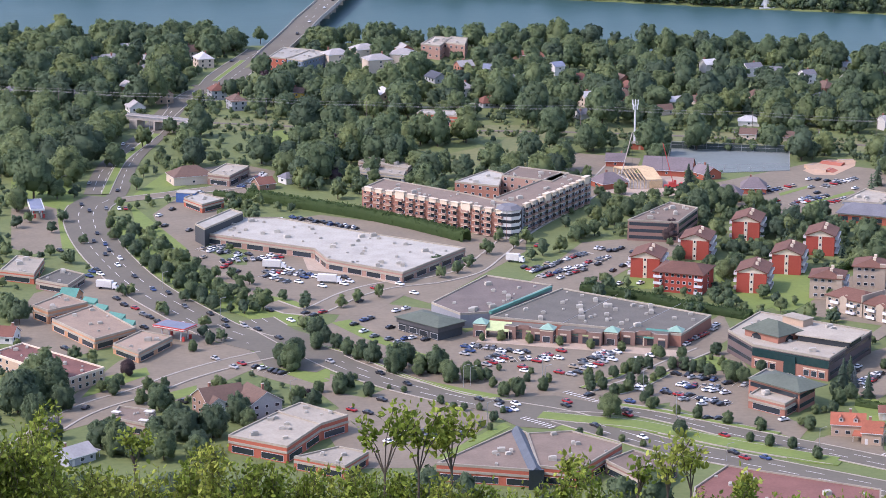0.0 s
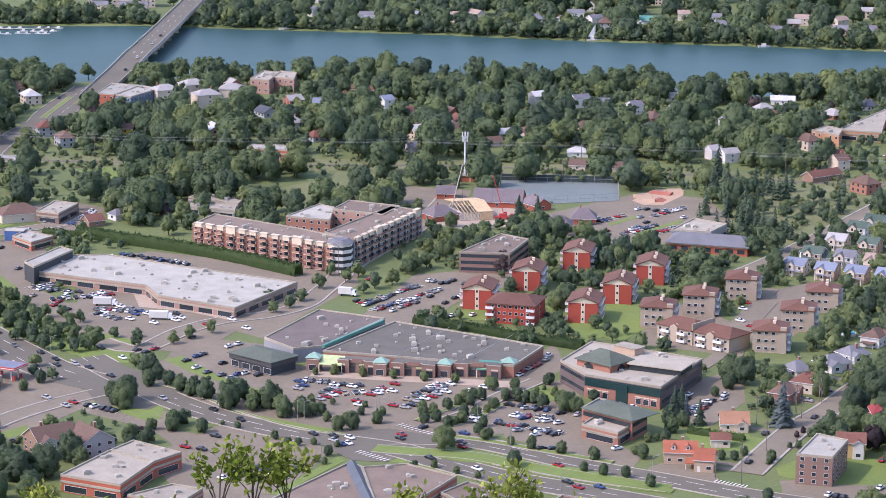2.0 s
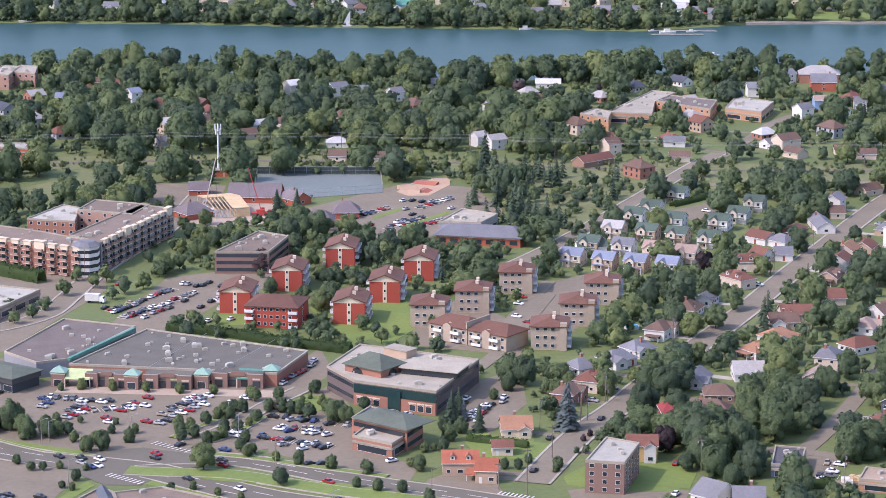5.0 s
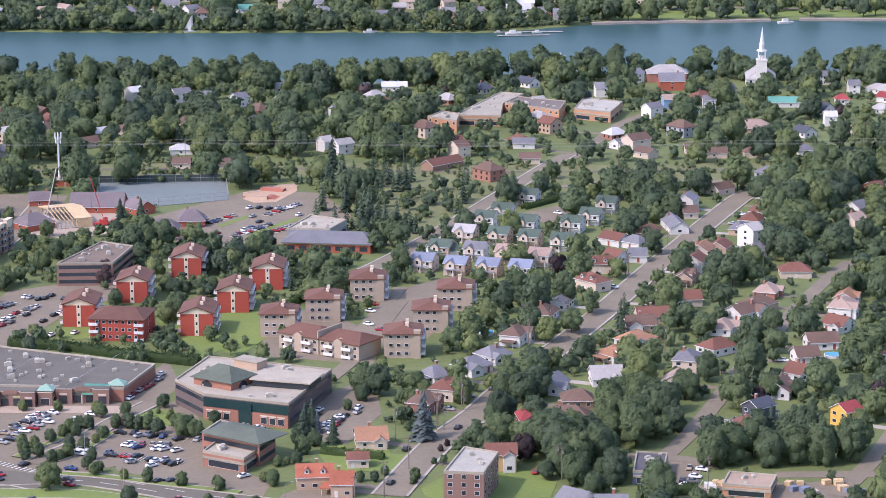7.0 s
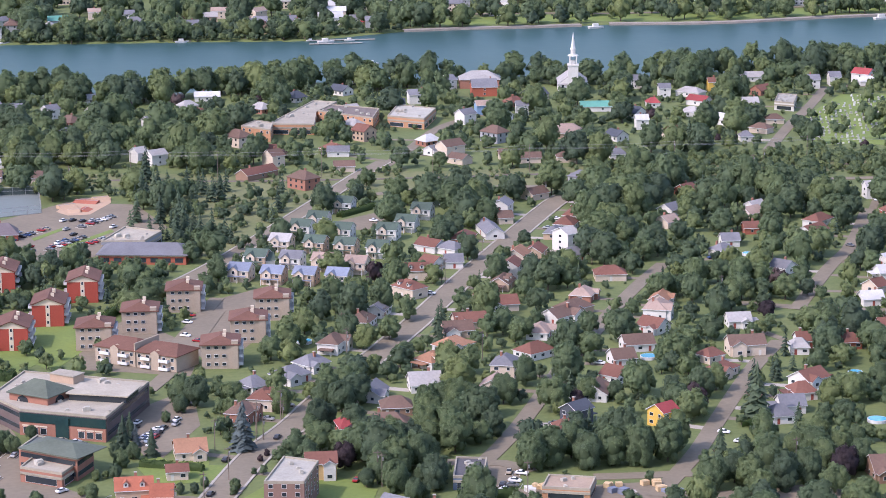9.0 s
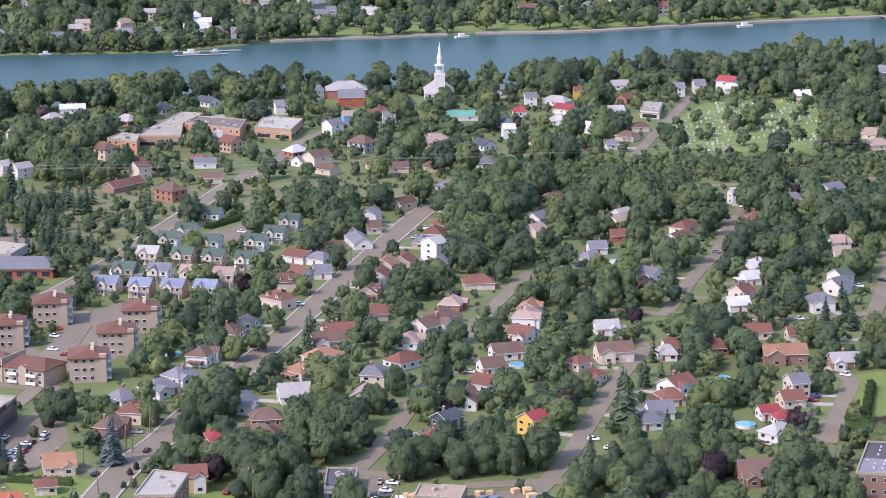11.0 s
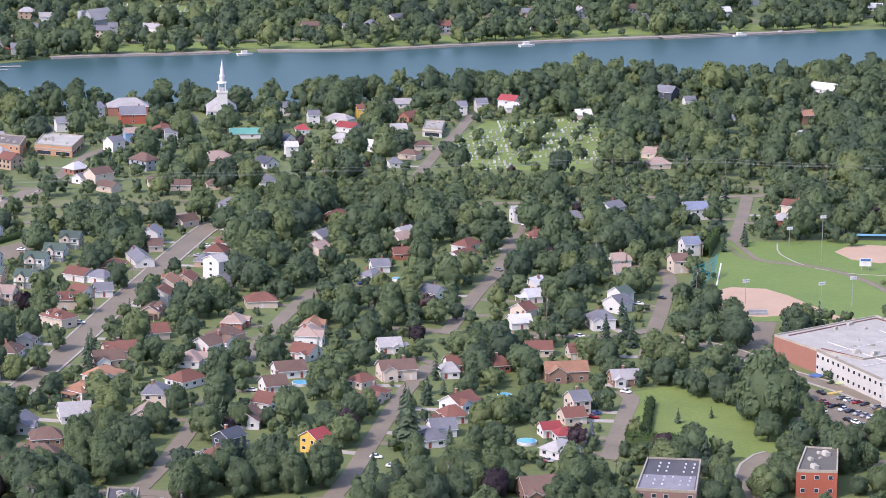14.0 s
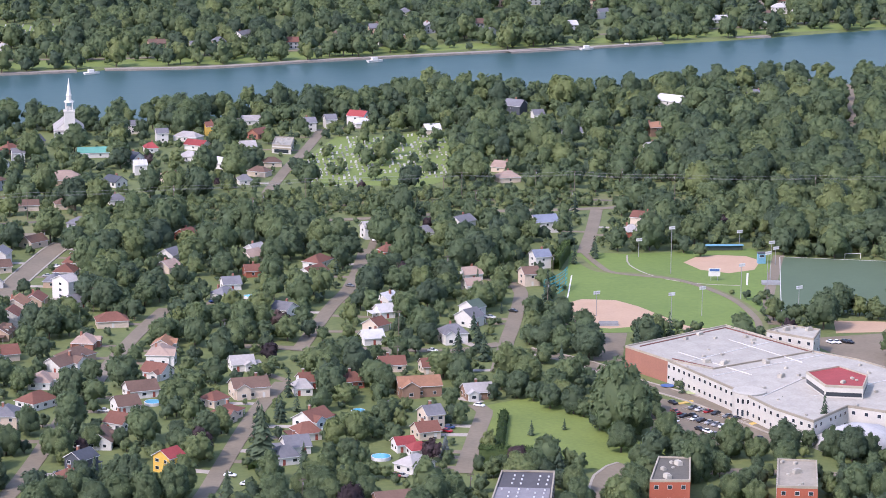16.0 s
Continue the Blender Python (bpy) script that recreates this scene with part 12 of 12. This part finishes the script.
def crosswalk(a, b, bars):
    """White bars across a road from a to b."""
    a, b = Vector(a), Vector(b)
    turn = math.degrees(math.atan2((b - a).y, (b - a).x))
    for i in range(bars):
        p = a + (b - a) * (i + 0.5) / bars
        bar = new("crosswalk", shared("bar", lambda: box_mesh("crosswalk", -0.25, 0.25, -1.6, 1.6, 0, 0.02, M["paint"])))
        bar.matrix_basis = pose(p.x, p.y, 0.265, 0, 0, turn)
        tagged(bar, "white painted bar of a crosswalk", "road marking", "crosswalk bars", kind="structure")
crosswalk((143.6, 739.9), (153.5, 732.5), 9)
crosswalk((42.0, 810.3), (53.1, 797.8), 9)
crosswalk((25.8, 778.6), (36.3, 767.0), 9)

# ---- rows of townhouses ----
def townhouses():
    rows = ((((232.6, 1038.1), (244.3, 1028.8), (256.4, 1022.6), (268.5, 1016.4)), ("cream", "tan", "tan", "cream"), ("blue",) * 4),
            (((245.1, 1061.1), (258.3, 1053.4), (269.9, 1044.9), (281.5, 1035.5)), ("tan", "white", "cream", "cream"), ("green", "grey", "tan", "tan")),
            (((262.1, 1087.7), (275.3, 1079.7), (286.6, 1071.1), (298.3, 1061.3)), ("cream", "tan", "tan", "white"), ("greyl", "green", "green", "green")),
            (((277.8, 1113.8), (289.3, 1128.4), (308.8, 1157.3)), ("white", "white", "white"), ("green",) * 3),
            (((293.2, 1101.4), (312.1, 1094.2), (324.8, 1108.2), (339.0, 1131.3)), ("white",) * 4, ("green",) * 4))
    base = rows[0][0]
    turn = math.degrees(math.atan2(base[-1][1] - base[0][1], base[-1][0] - base[0][0]))
    for places, walls, roofs in rows:
        for (px, py), wall, roof in zip(places, walls, roofs):
            townhouse(px, py, turn, wall, roof)
townhouses()

finish_cars()
tagged(new("bay_marking", meshdata("bay_marking", *joined(*BAYS), [M["paint"]])), "worn white lines between parking bays", "road marking", kind="structure")

# ---- woods ----
def hides_row(x, y, r):
    """Whether a tree would stand before the townhouses as seen from the hill."""
    return any(abs(x * hy - y * hx) / math.hypot(hx, hy) < 4 + r * 0.5 and 2 < math.hypot(hx, hy) - math.hypot(x, y) < 30 for hx, hy in TOWNHOUSES)
def cleared(x, y):
    """Whether a tall tree is out of place here: on the railway strip or in an open glade."""
    return any(inside(zone, np.array([x]), np.array([y]))[0] for zone in CLEARINGS) or np.hypot(*(smooth_line(RAIL, 12) - (x, y)).T).min() < 18
REST = [q for q in REST if not hides_row(*q) and not (q[2] > 2.6 and (cleared(q[0], q[1]) or before_house(*q)))]
REST_SPIRES = [q for q in REST_SPIRES if not hides_row(*q)]
for x, y, r in REST + REST_SPIRES:
    take_disc(x, y, r * 0.8)
woods("wood_trees", "mixed green broadleaf trees between the houses", REST, WOOD_CROWNS, "leaf_wood")
woods("spruce_stand", "dark green spruces in a stand", REST_SPIRES, SPIRE_CROWNS, "needle")
for i, pts in enumerate(([(-109.0, 1428.5), (100.7, 1403.6), (62.6, 1246.2), (35.3, 1213.5), (-12.4, 1228.5), (-43.1, 1219.4), (-44.4, 1152.3), (-93.2, 1163.5)],
                         [(-282.7, 1599.5), (-122.4, 1606.4), (-141.4, 1363.1), (-168.5, 1336.4), (-158.8, 1246.6), (-162.1, 1162.6), (-176.9, 1128.9), (-208.8, 1127.9)],
                         [(898.1, 1380.7), (1070.2, 1381.9), (761.5, 978.3), (713.8, 992.6), (727.3, 1105.3)],
                         [(447.4, 1233.0), (579.0, 1189.9), (541.8, 1112.3), (418.3, 1152.5)],
                         [(-12.4, 1426.6), (303.7, 1407.5), (273.1, 1260.4), (91.3, 1274.6)])):
    extra_trees = scatter(pts, 12.0, 4.6, 10.2, 40 + i, (0.72, 0.95, 0.95, 0.9, 0.72)[i])
    for x, y, r in extra_trees:
        take_disc(x, y, r * 0.8)
    woods("woodland", "dense green woodland crowns", extra_trees, WOOD_CROWNS, "leaf_wood")
shore_belt = [(x, shore(x, RIVER_NEAR) - 3) for x in range(-420, 1301, 40)] + [(x, shore(x, RIVER_NEAR) - 42) for x in range(1300, -421, -40)]
shore_trees = scatter(shore_belt, 11.0, 4.6, 9.4, 50, 0.82)
for x, y, r in shore_trees:
    take_disc(x, y, r * 0.8)
woods("shore_trees", "tall green trees along the near shore", shore_trees, WOOD_CROWNS, "leaf_wood")
for i, pts in enumerate((CLEARINGS[2], [(594.5, 1292.6), (669.9, 1385.1), (741.8, 1375.6), (664.9, 1232.2), (614.6, 1236.1)], CLEARINGS[0], CLEARINGS[1])):
    grove = scatter(pts, (7.5, 17.0, 9.0, 14.0)[i], (1.6, 2.2, 1.0, 0.9)[i], (3.4, 4.4, 2.4, 2.0)[i], 60 + i, 0.55, False)
    woods("scattered_trees", "green trees scattered over the grass", grove, WOOD_CROWNS, "leaf_wood", 1.0, 0.36)
    for x, y, r in grove:
        take_disc(x, y, r)
strip_brush = [q for q in scatter(CLEARINGS[5], 4.2, 1.3, 2.9, 92, 0.72, False) if not on_road(q[0], q[1], 2.5)]
woods("railway_brush", "light green brush beside the railway", strip_brush, WOOD_CROWNS, "leaf_wood", 0.9, 0.58)
for zone in CLEARINGS[6:]:
    woods("garden_shrubs", "low green shrubs in the gardens", [q for q in scatter(zone, 7.0, 0.8, 1.8, 93, 0.6, False) if not on_road(q[0], q[1], 2.5)], WOOD_CROWNS, "leaf_wood", 0.8, 0.5)
spires = scatter([(231.7, 1287.8), (281.9, 1244.0), (291.0, 1191.1), (252.2, 1107.2), (227.9, 1109.2), (205.9, 1123.6)], 7.5, 2.4, 4.4, 70, 0.8)
woods("spruce_stand", "dark green spruces in a stand", spires, SPIRE_CROWNS, "needle")
for x, y, r in spires:
    take_disc(x, y, r)
park = [(x, shore(x, RIVER_FAR) + 6) for x in range(480, 1401, 40)] + [(x, shore(x, RIVER_FAR) + 60) for x in range(1400, 479, -40)]
woods("park_trees", "green trees on the riverside park", scatter(park, 13.0, 4.0, 7.5, 72, 0.62, False), WOOD_CROWNS, "leaf_wood", 1.0, 0.36)
far_belt = [(x, shore(x, RIVER_FAR) + 3) for x in range(-420, 481, 40)] + [(x, shore(x, RIVER_FAR) + 34) for x in range(480, -421, -40)]
woods("shore_trees", "green trees along the far shore", scatter(far_belt, 8.0, 3.6, 6.8, 71, 0.9, "low"), WOOD_CROWNS, "leaf_wood", 1.0, 0.36)
far_edge = [(x, shore(x, RIVER_FAR) + 1) for x in range(-420, 521, 40)] + [(x, shore(x, RIVER_FAR) + 10) for x in range(520, -421, -40)]
woods("shore_brush", "low green brush at the water's edge", scatter(far_edge, 3.6, 1.4, 3.0, 73, 0.8, False), WOOD_CROWNS, "leaf_wood", 0.9, 0.3)
near_side = [(-420, 640), (560, 560), (1250, 1300), (1300, 1560), (-420, 1700)]
yards = scatter([(73.7, 1068.2), (131.0, 1092.7), (183.6, 1088.4), (222.2, 1028.1), (182.9, 880.5), (141.9, 844.7), (113.0, 920.3), (64.8, 942.2)], 6.5, 1.3, 3.0, 77, 0.6, "low")
woods("yard_shrubs", "round green shrubs and small trees between the flats", yards, WOOD_CROWNS, "leaf_wood", 1.0, 0.36)
verge = scatter([(-162.9, 761.9), (-235.3, 1189.9), (-150.2, 1206.4), (-103.1, 1222.1), (-35.9, 1048.7), (-31.1, 848.1), (-73.1, 789.9)], 8.0, 1.4, 3.2, 78, 0.55, "low")
woods("verge_trees", "green shrubs and small trees on the verges", verge, WOOD_CROWNS, "leaf_wood", 1.0, 0.48)
zone = [(-183.9, 680.3), (-282.5, 1148.6), (-148.8, 1192.6), (38.8, 1089.7), (129.6, 1080.9), (189.5, 913.8), (163.5, 835.4), (179.8, 765.1), (223.0, 730.5), (212.1, 691.8)]
take_polygon(zone)
garden_spruces = scatter(near_side, 30.0, 2.0, 3.6, 13, 0.5)
for x, y, r in garden_spruces:
    take_disc(x, y, r)
woods("garden_spruces", "dark green spruces among the garden trees", garden_spruces, SPIRE_CROWNS, "needle")
purple = scatter(near_side, 60.0, 3.2, 4.8, 14, 0.45)
for x, y, r in purple:
    take_disc(x, y, r)
woods("purple_trees", "dark purple-leaved garden trees", purple, WOOD_CROWNS, "leaf_dark")
garden = [(x, y, r * (0.8 if math.hypot(x, y) < 1150 else 1.0)) for i, (x, y, r) in enumerate(scatter(near_side, 12.3, 3.8, 8.4, 11, 0.74)) if not (y > 1205 and 200 < x < 660 and i % 5 < 2)]
for x, y, r in garden:
    take_disc(x, y, r * 0.7)
low = [q for q in scatter(near_side, 9.0, 1.6, 3.2, 23, 0.6, "low") if not before_house(*q)]
woods("young_trees", "small green garden trees among the houses", low[::2], WOOD_CROWNS, "leaf_wood", 1.0, 0.48)
woods("young_trees", "small green garden trees among the houses", low[1::2], WOOD_CROWNS, "leaf_wood")
woods("garden_trees", "many green garden trees among the houses", garden[::2], WOOD_CROWNS, "leaf_wood")
woods("garden_trees", "many green garden trees among the houses", garden[1::4], WOOD_CROWNS, "leaf_wood", 1.0, 0.36)
woods("garden_trees", "many green garden trees among the houses", garden[3::4], WOOD_CROWNS, "leaf_wood", 1.0, 0.55)
woods("garden_shrubs", "low green shrubs in the gardens", scatter([(-250, 640), (560, 600), (900, 1150), (-250, 1150)], 9.0, 0.9, 2.0, 21, 0.5), WOOD_CROWNS, "leaf_wood", 0.8, 0.5)
far_side = [(-500, 1690), (1500, 1480), (2100, 1900), (1800, 2500), (-600, 2500)]
woods("far_bank_trees", "dense green trees on the far bank", scatter(far_side, 15.0, 5.5, 10.0, 12, 0.78), WOOD_CROWNS, "leaf_wood", 1.0, 0.36)


# ---- bushes on the hill ----
def leaf_blades(rng, roots, ways, lengths):
    """Folded pointed leaves, each from its root along its way."""
    n = len(roots)
    side = unit(np.cross(ways, rng.normal(size=(n, 3))))
    up = np.cross(side, ways)
    L = np.asarray(lengths)[:, None]
    w = L * rng.uniform(0.20, 0.32, (n, 1))
    droop = up * L * rng.uniform(0.05, 0.3, (n, 1))
    low, high = roots + ways * L * 0.3 - up * L * 0.04, roots + ways * L * 0.68 - droop * 0.4
    v = np.stack([roots, low + side * w, high + side * w * 0.8, roots + ways * L - droop, high - side * w * 0.8, low - side * w, low - up * w * 0.35, high - up * w * 0.3], 1).reshape(-1, 3)
    k = 8 * np.arange(n)[:, None]
    return v, np.concatenate([k + t for t in ((0, 1, 6), (1, 2, 7), (1, 7, 6), (2, 3, 7), (0, 6, 5), (6, 7, 4), (6, 4, 5), (7, 3, 4))])


def near_bush(x, y, z, w, h, seed, shoots=46):
    """A bush of upright leafy shoots over a darker body of leaves, z its top."""
    rng = np.random.default_rng(seed)
    base = float(hill(np.array(x), np.array(y))) - 0.3
    ob = thing("bush", x, y, base, 0, "sunlit yellow-green leafy bush on the hillside", "bush", "hillside bushes")
    top = z - base
    solids, roots, ways, lengths = [tube(0, 0, 0, max(0.5, top - h), 0.05, 0.03, 5)], [], [], []
    for i in range(shoots):
        a, r = rng.uniform(0, 6.283), w * math.sqrt(rng.random())
        tip = np.array([r * math.cos(a), r * math.sin(a) * 0.6, top - h * 0.8 * rng.random() ** 1.3 - 0.35 * (r / w) ** 2 * w])
        foot = np.array([tip[0] * 0.6 + rng.normal() * 0.25, tip[1] * 0.6, max(0.0, tip[2] - rng.uniform(0.5, 1.1))])
        solids.append(beam(tuple(foot), tuple(tip), 0.006))
        stem = unit(tip - foot)
        for u in np.linspace(0.2, 1.0, 20):
            roots.append(foot + (tip - foot) * u + rng.normal(size=3) * 0.05)
            ways.append(unit(stem * (0.1 + 0.5 * u) + unit(rng.normal(size=3))))
            lengths.append(rng.uniform(0.08, 0.155) * (1.1 - 0.3 * u))
    v, f = leaf_blades(rng, np.array(roots), np.array(ways), lengths)
    tagged(part("leaf_mass", big_mesh("leaf_mass", v, f, M["leaf_near"]), ob), "yellow-green pointed leaves on upright shoots", kind="stuff")
    part("stem", meshdata("stem", *joined(*solids), [M["bark"]]), ob)


def sapling(x, y, z, h, seed, tuft=7):
    """A thin forked young tree, bare below, with open leaf tufts at the branch ends."""
    rng = np.random.default_rng(seed)
    base = float(hill(np.array(x), np.array(y))) - 0.3
    ob = thing("sapling", x, y, base, 0, "thin young forked sapling with open leaf tufts", "sapling", "hillside saplings")
    top = z - base
    fork = top - h
    solids, roots, ways, lengths = [tube(0, 0, 0, fork, 0.05, 0.022, 5)], [], [], []
    for i in range(6):
        tip = np.array([rng.uniform(-0.42, 0.42) * h, rng.uniform(-0.2, 0.2), top - h * rng.uniform(0.0, 0.55)])
        bend = np.array([tip[0] * 0.35 + rng.uniform(-0.05, 0.05), tip[1] * 0.3, fork + (tip[2] - fork) * 0.5])
        solids += [beam((0, 0, fork - 0.05), tuple(bend), 0.022), beam(tuple(bend), tuple(tip), 0.013)]
        for u in np.linspace(0.35, 1.05, 9):
            p = bend + (tip - bend) * u
            for _ in range(tuft):
                roots.append(p + rng.normal(size=3) * (0.05 + 0.05 * u))
                ways.append(unit(rng.normal(size=3) + (0, 0, 0.5)))
                lengths.append(rng.uniform(0.09, 0.165))
    v, f = leaf_blades(rng, np.array(roots), np.array(ways), lengths)
    tagged(part("leaf_mass", big_mesh("leaf_mass", v, f, M["leaf_near"]), ob), "sunlit yellow-green leaves", kind="stuff")
    part("stem", meshdata("stem", *joined(*solids), [M["bark"]]), ob)


EYE_FIRST = (-9.10, -92.81, 269.24)
def along(x, y, dist):
    """The place dist metres from the hilltop on the way to a point of the plain."""
    ex, ey, ez = EYE_FIRST
    s = dist / math.hypot(x - ex, y - ey)
    return ex + (x - ex) * s, ey + (y - ey) * s, ez - ez * s


BUSHES = [(-150.1, 759.2, 0.5), (-145.4, 778.6, 0.4), (-139.7, 794.2, 0.3), (-139.7, 759.4, 0.6), (-144.0, 737.6, 0.7), (-131.8, 730.7, 0.55), (-117.9, 722.7, 0.5), (-108.4, 719.4, 0.5), (-114.5, 728.0, 0.25), (-99.2, 727.7, 0.4), (-89.6, 713.9, 0.6), (-84.6, 743.6, 0.22), (-78.7, 747.3, 0.25)]
BUSHES += [(-79.9, 728.0, 0.5), (-68.9, 728.2, 0.5), (-59.9, 731.9, 0.5), (-48.6, 727.4, 0.5), (-37.6, 730.5, 0.5), (-28.3, 726.6, 0.5), (-19.0, 720.9, 0.5), (-9.9, 717.6, 0.5), (-0.8, 712.0, 0.5), (8.2, 709.9, 0.45), (15.4, 706.6, 0.4), (24.3, 704.5, 0.4), (31.7, 710.3, 0.35)]
BUSHES += [(39.7, 724.2, 0.28), (46.3, 726.7, 0.25), (51.1, 702.8, 0.4), (60.0, 701.8, 0.35), (68.9, 700.8, 0.35), (79.8, 702.1, 0.3), (86.7, 700.0, 0.3), (95.0, 709.7, 0.2), (103.0, 701.4, 0.35), (112.4, 704.9, 0.35), (122.4, 699.5, 0.5), (133.4, 700.8, 0.5)]
for i, (px, py, wide) in enumerate(BUSHES):
    near_bush(*along(px, py, (44.0, 45.5, 47.0)[i % 3]), wide, 1.8, 100 + i, 30 if wide < 0.45 else 64)
for i, (px, py, high, tuft) in enumerate(((-21.6, 790.0, 1.2, 5), (-9.7, 798.0, 1.3, 5), (1.8, 786.0, 1.1, 6), (75.1, 760.1, 1.1, 3), (82.0, 750.8, 0.9, 3), (62.4, 732.3, 0.7, 2), (42.0, 735.9, 0.7, 4), (95.5, 713.6, 0.4, 4), (-105.8, 760.0, 0.7, 3))):
    sapling(*along(px, py, 44.5 + 0.6 * i), high, 200 + i, tuft)
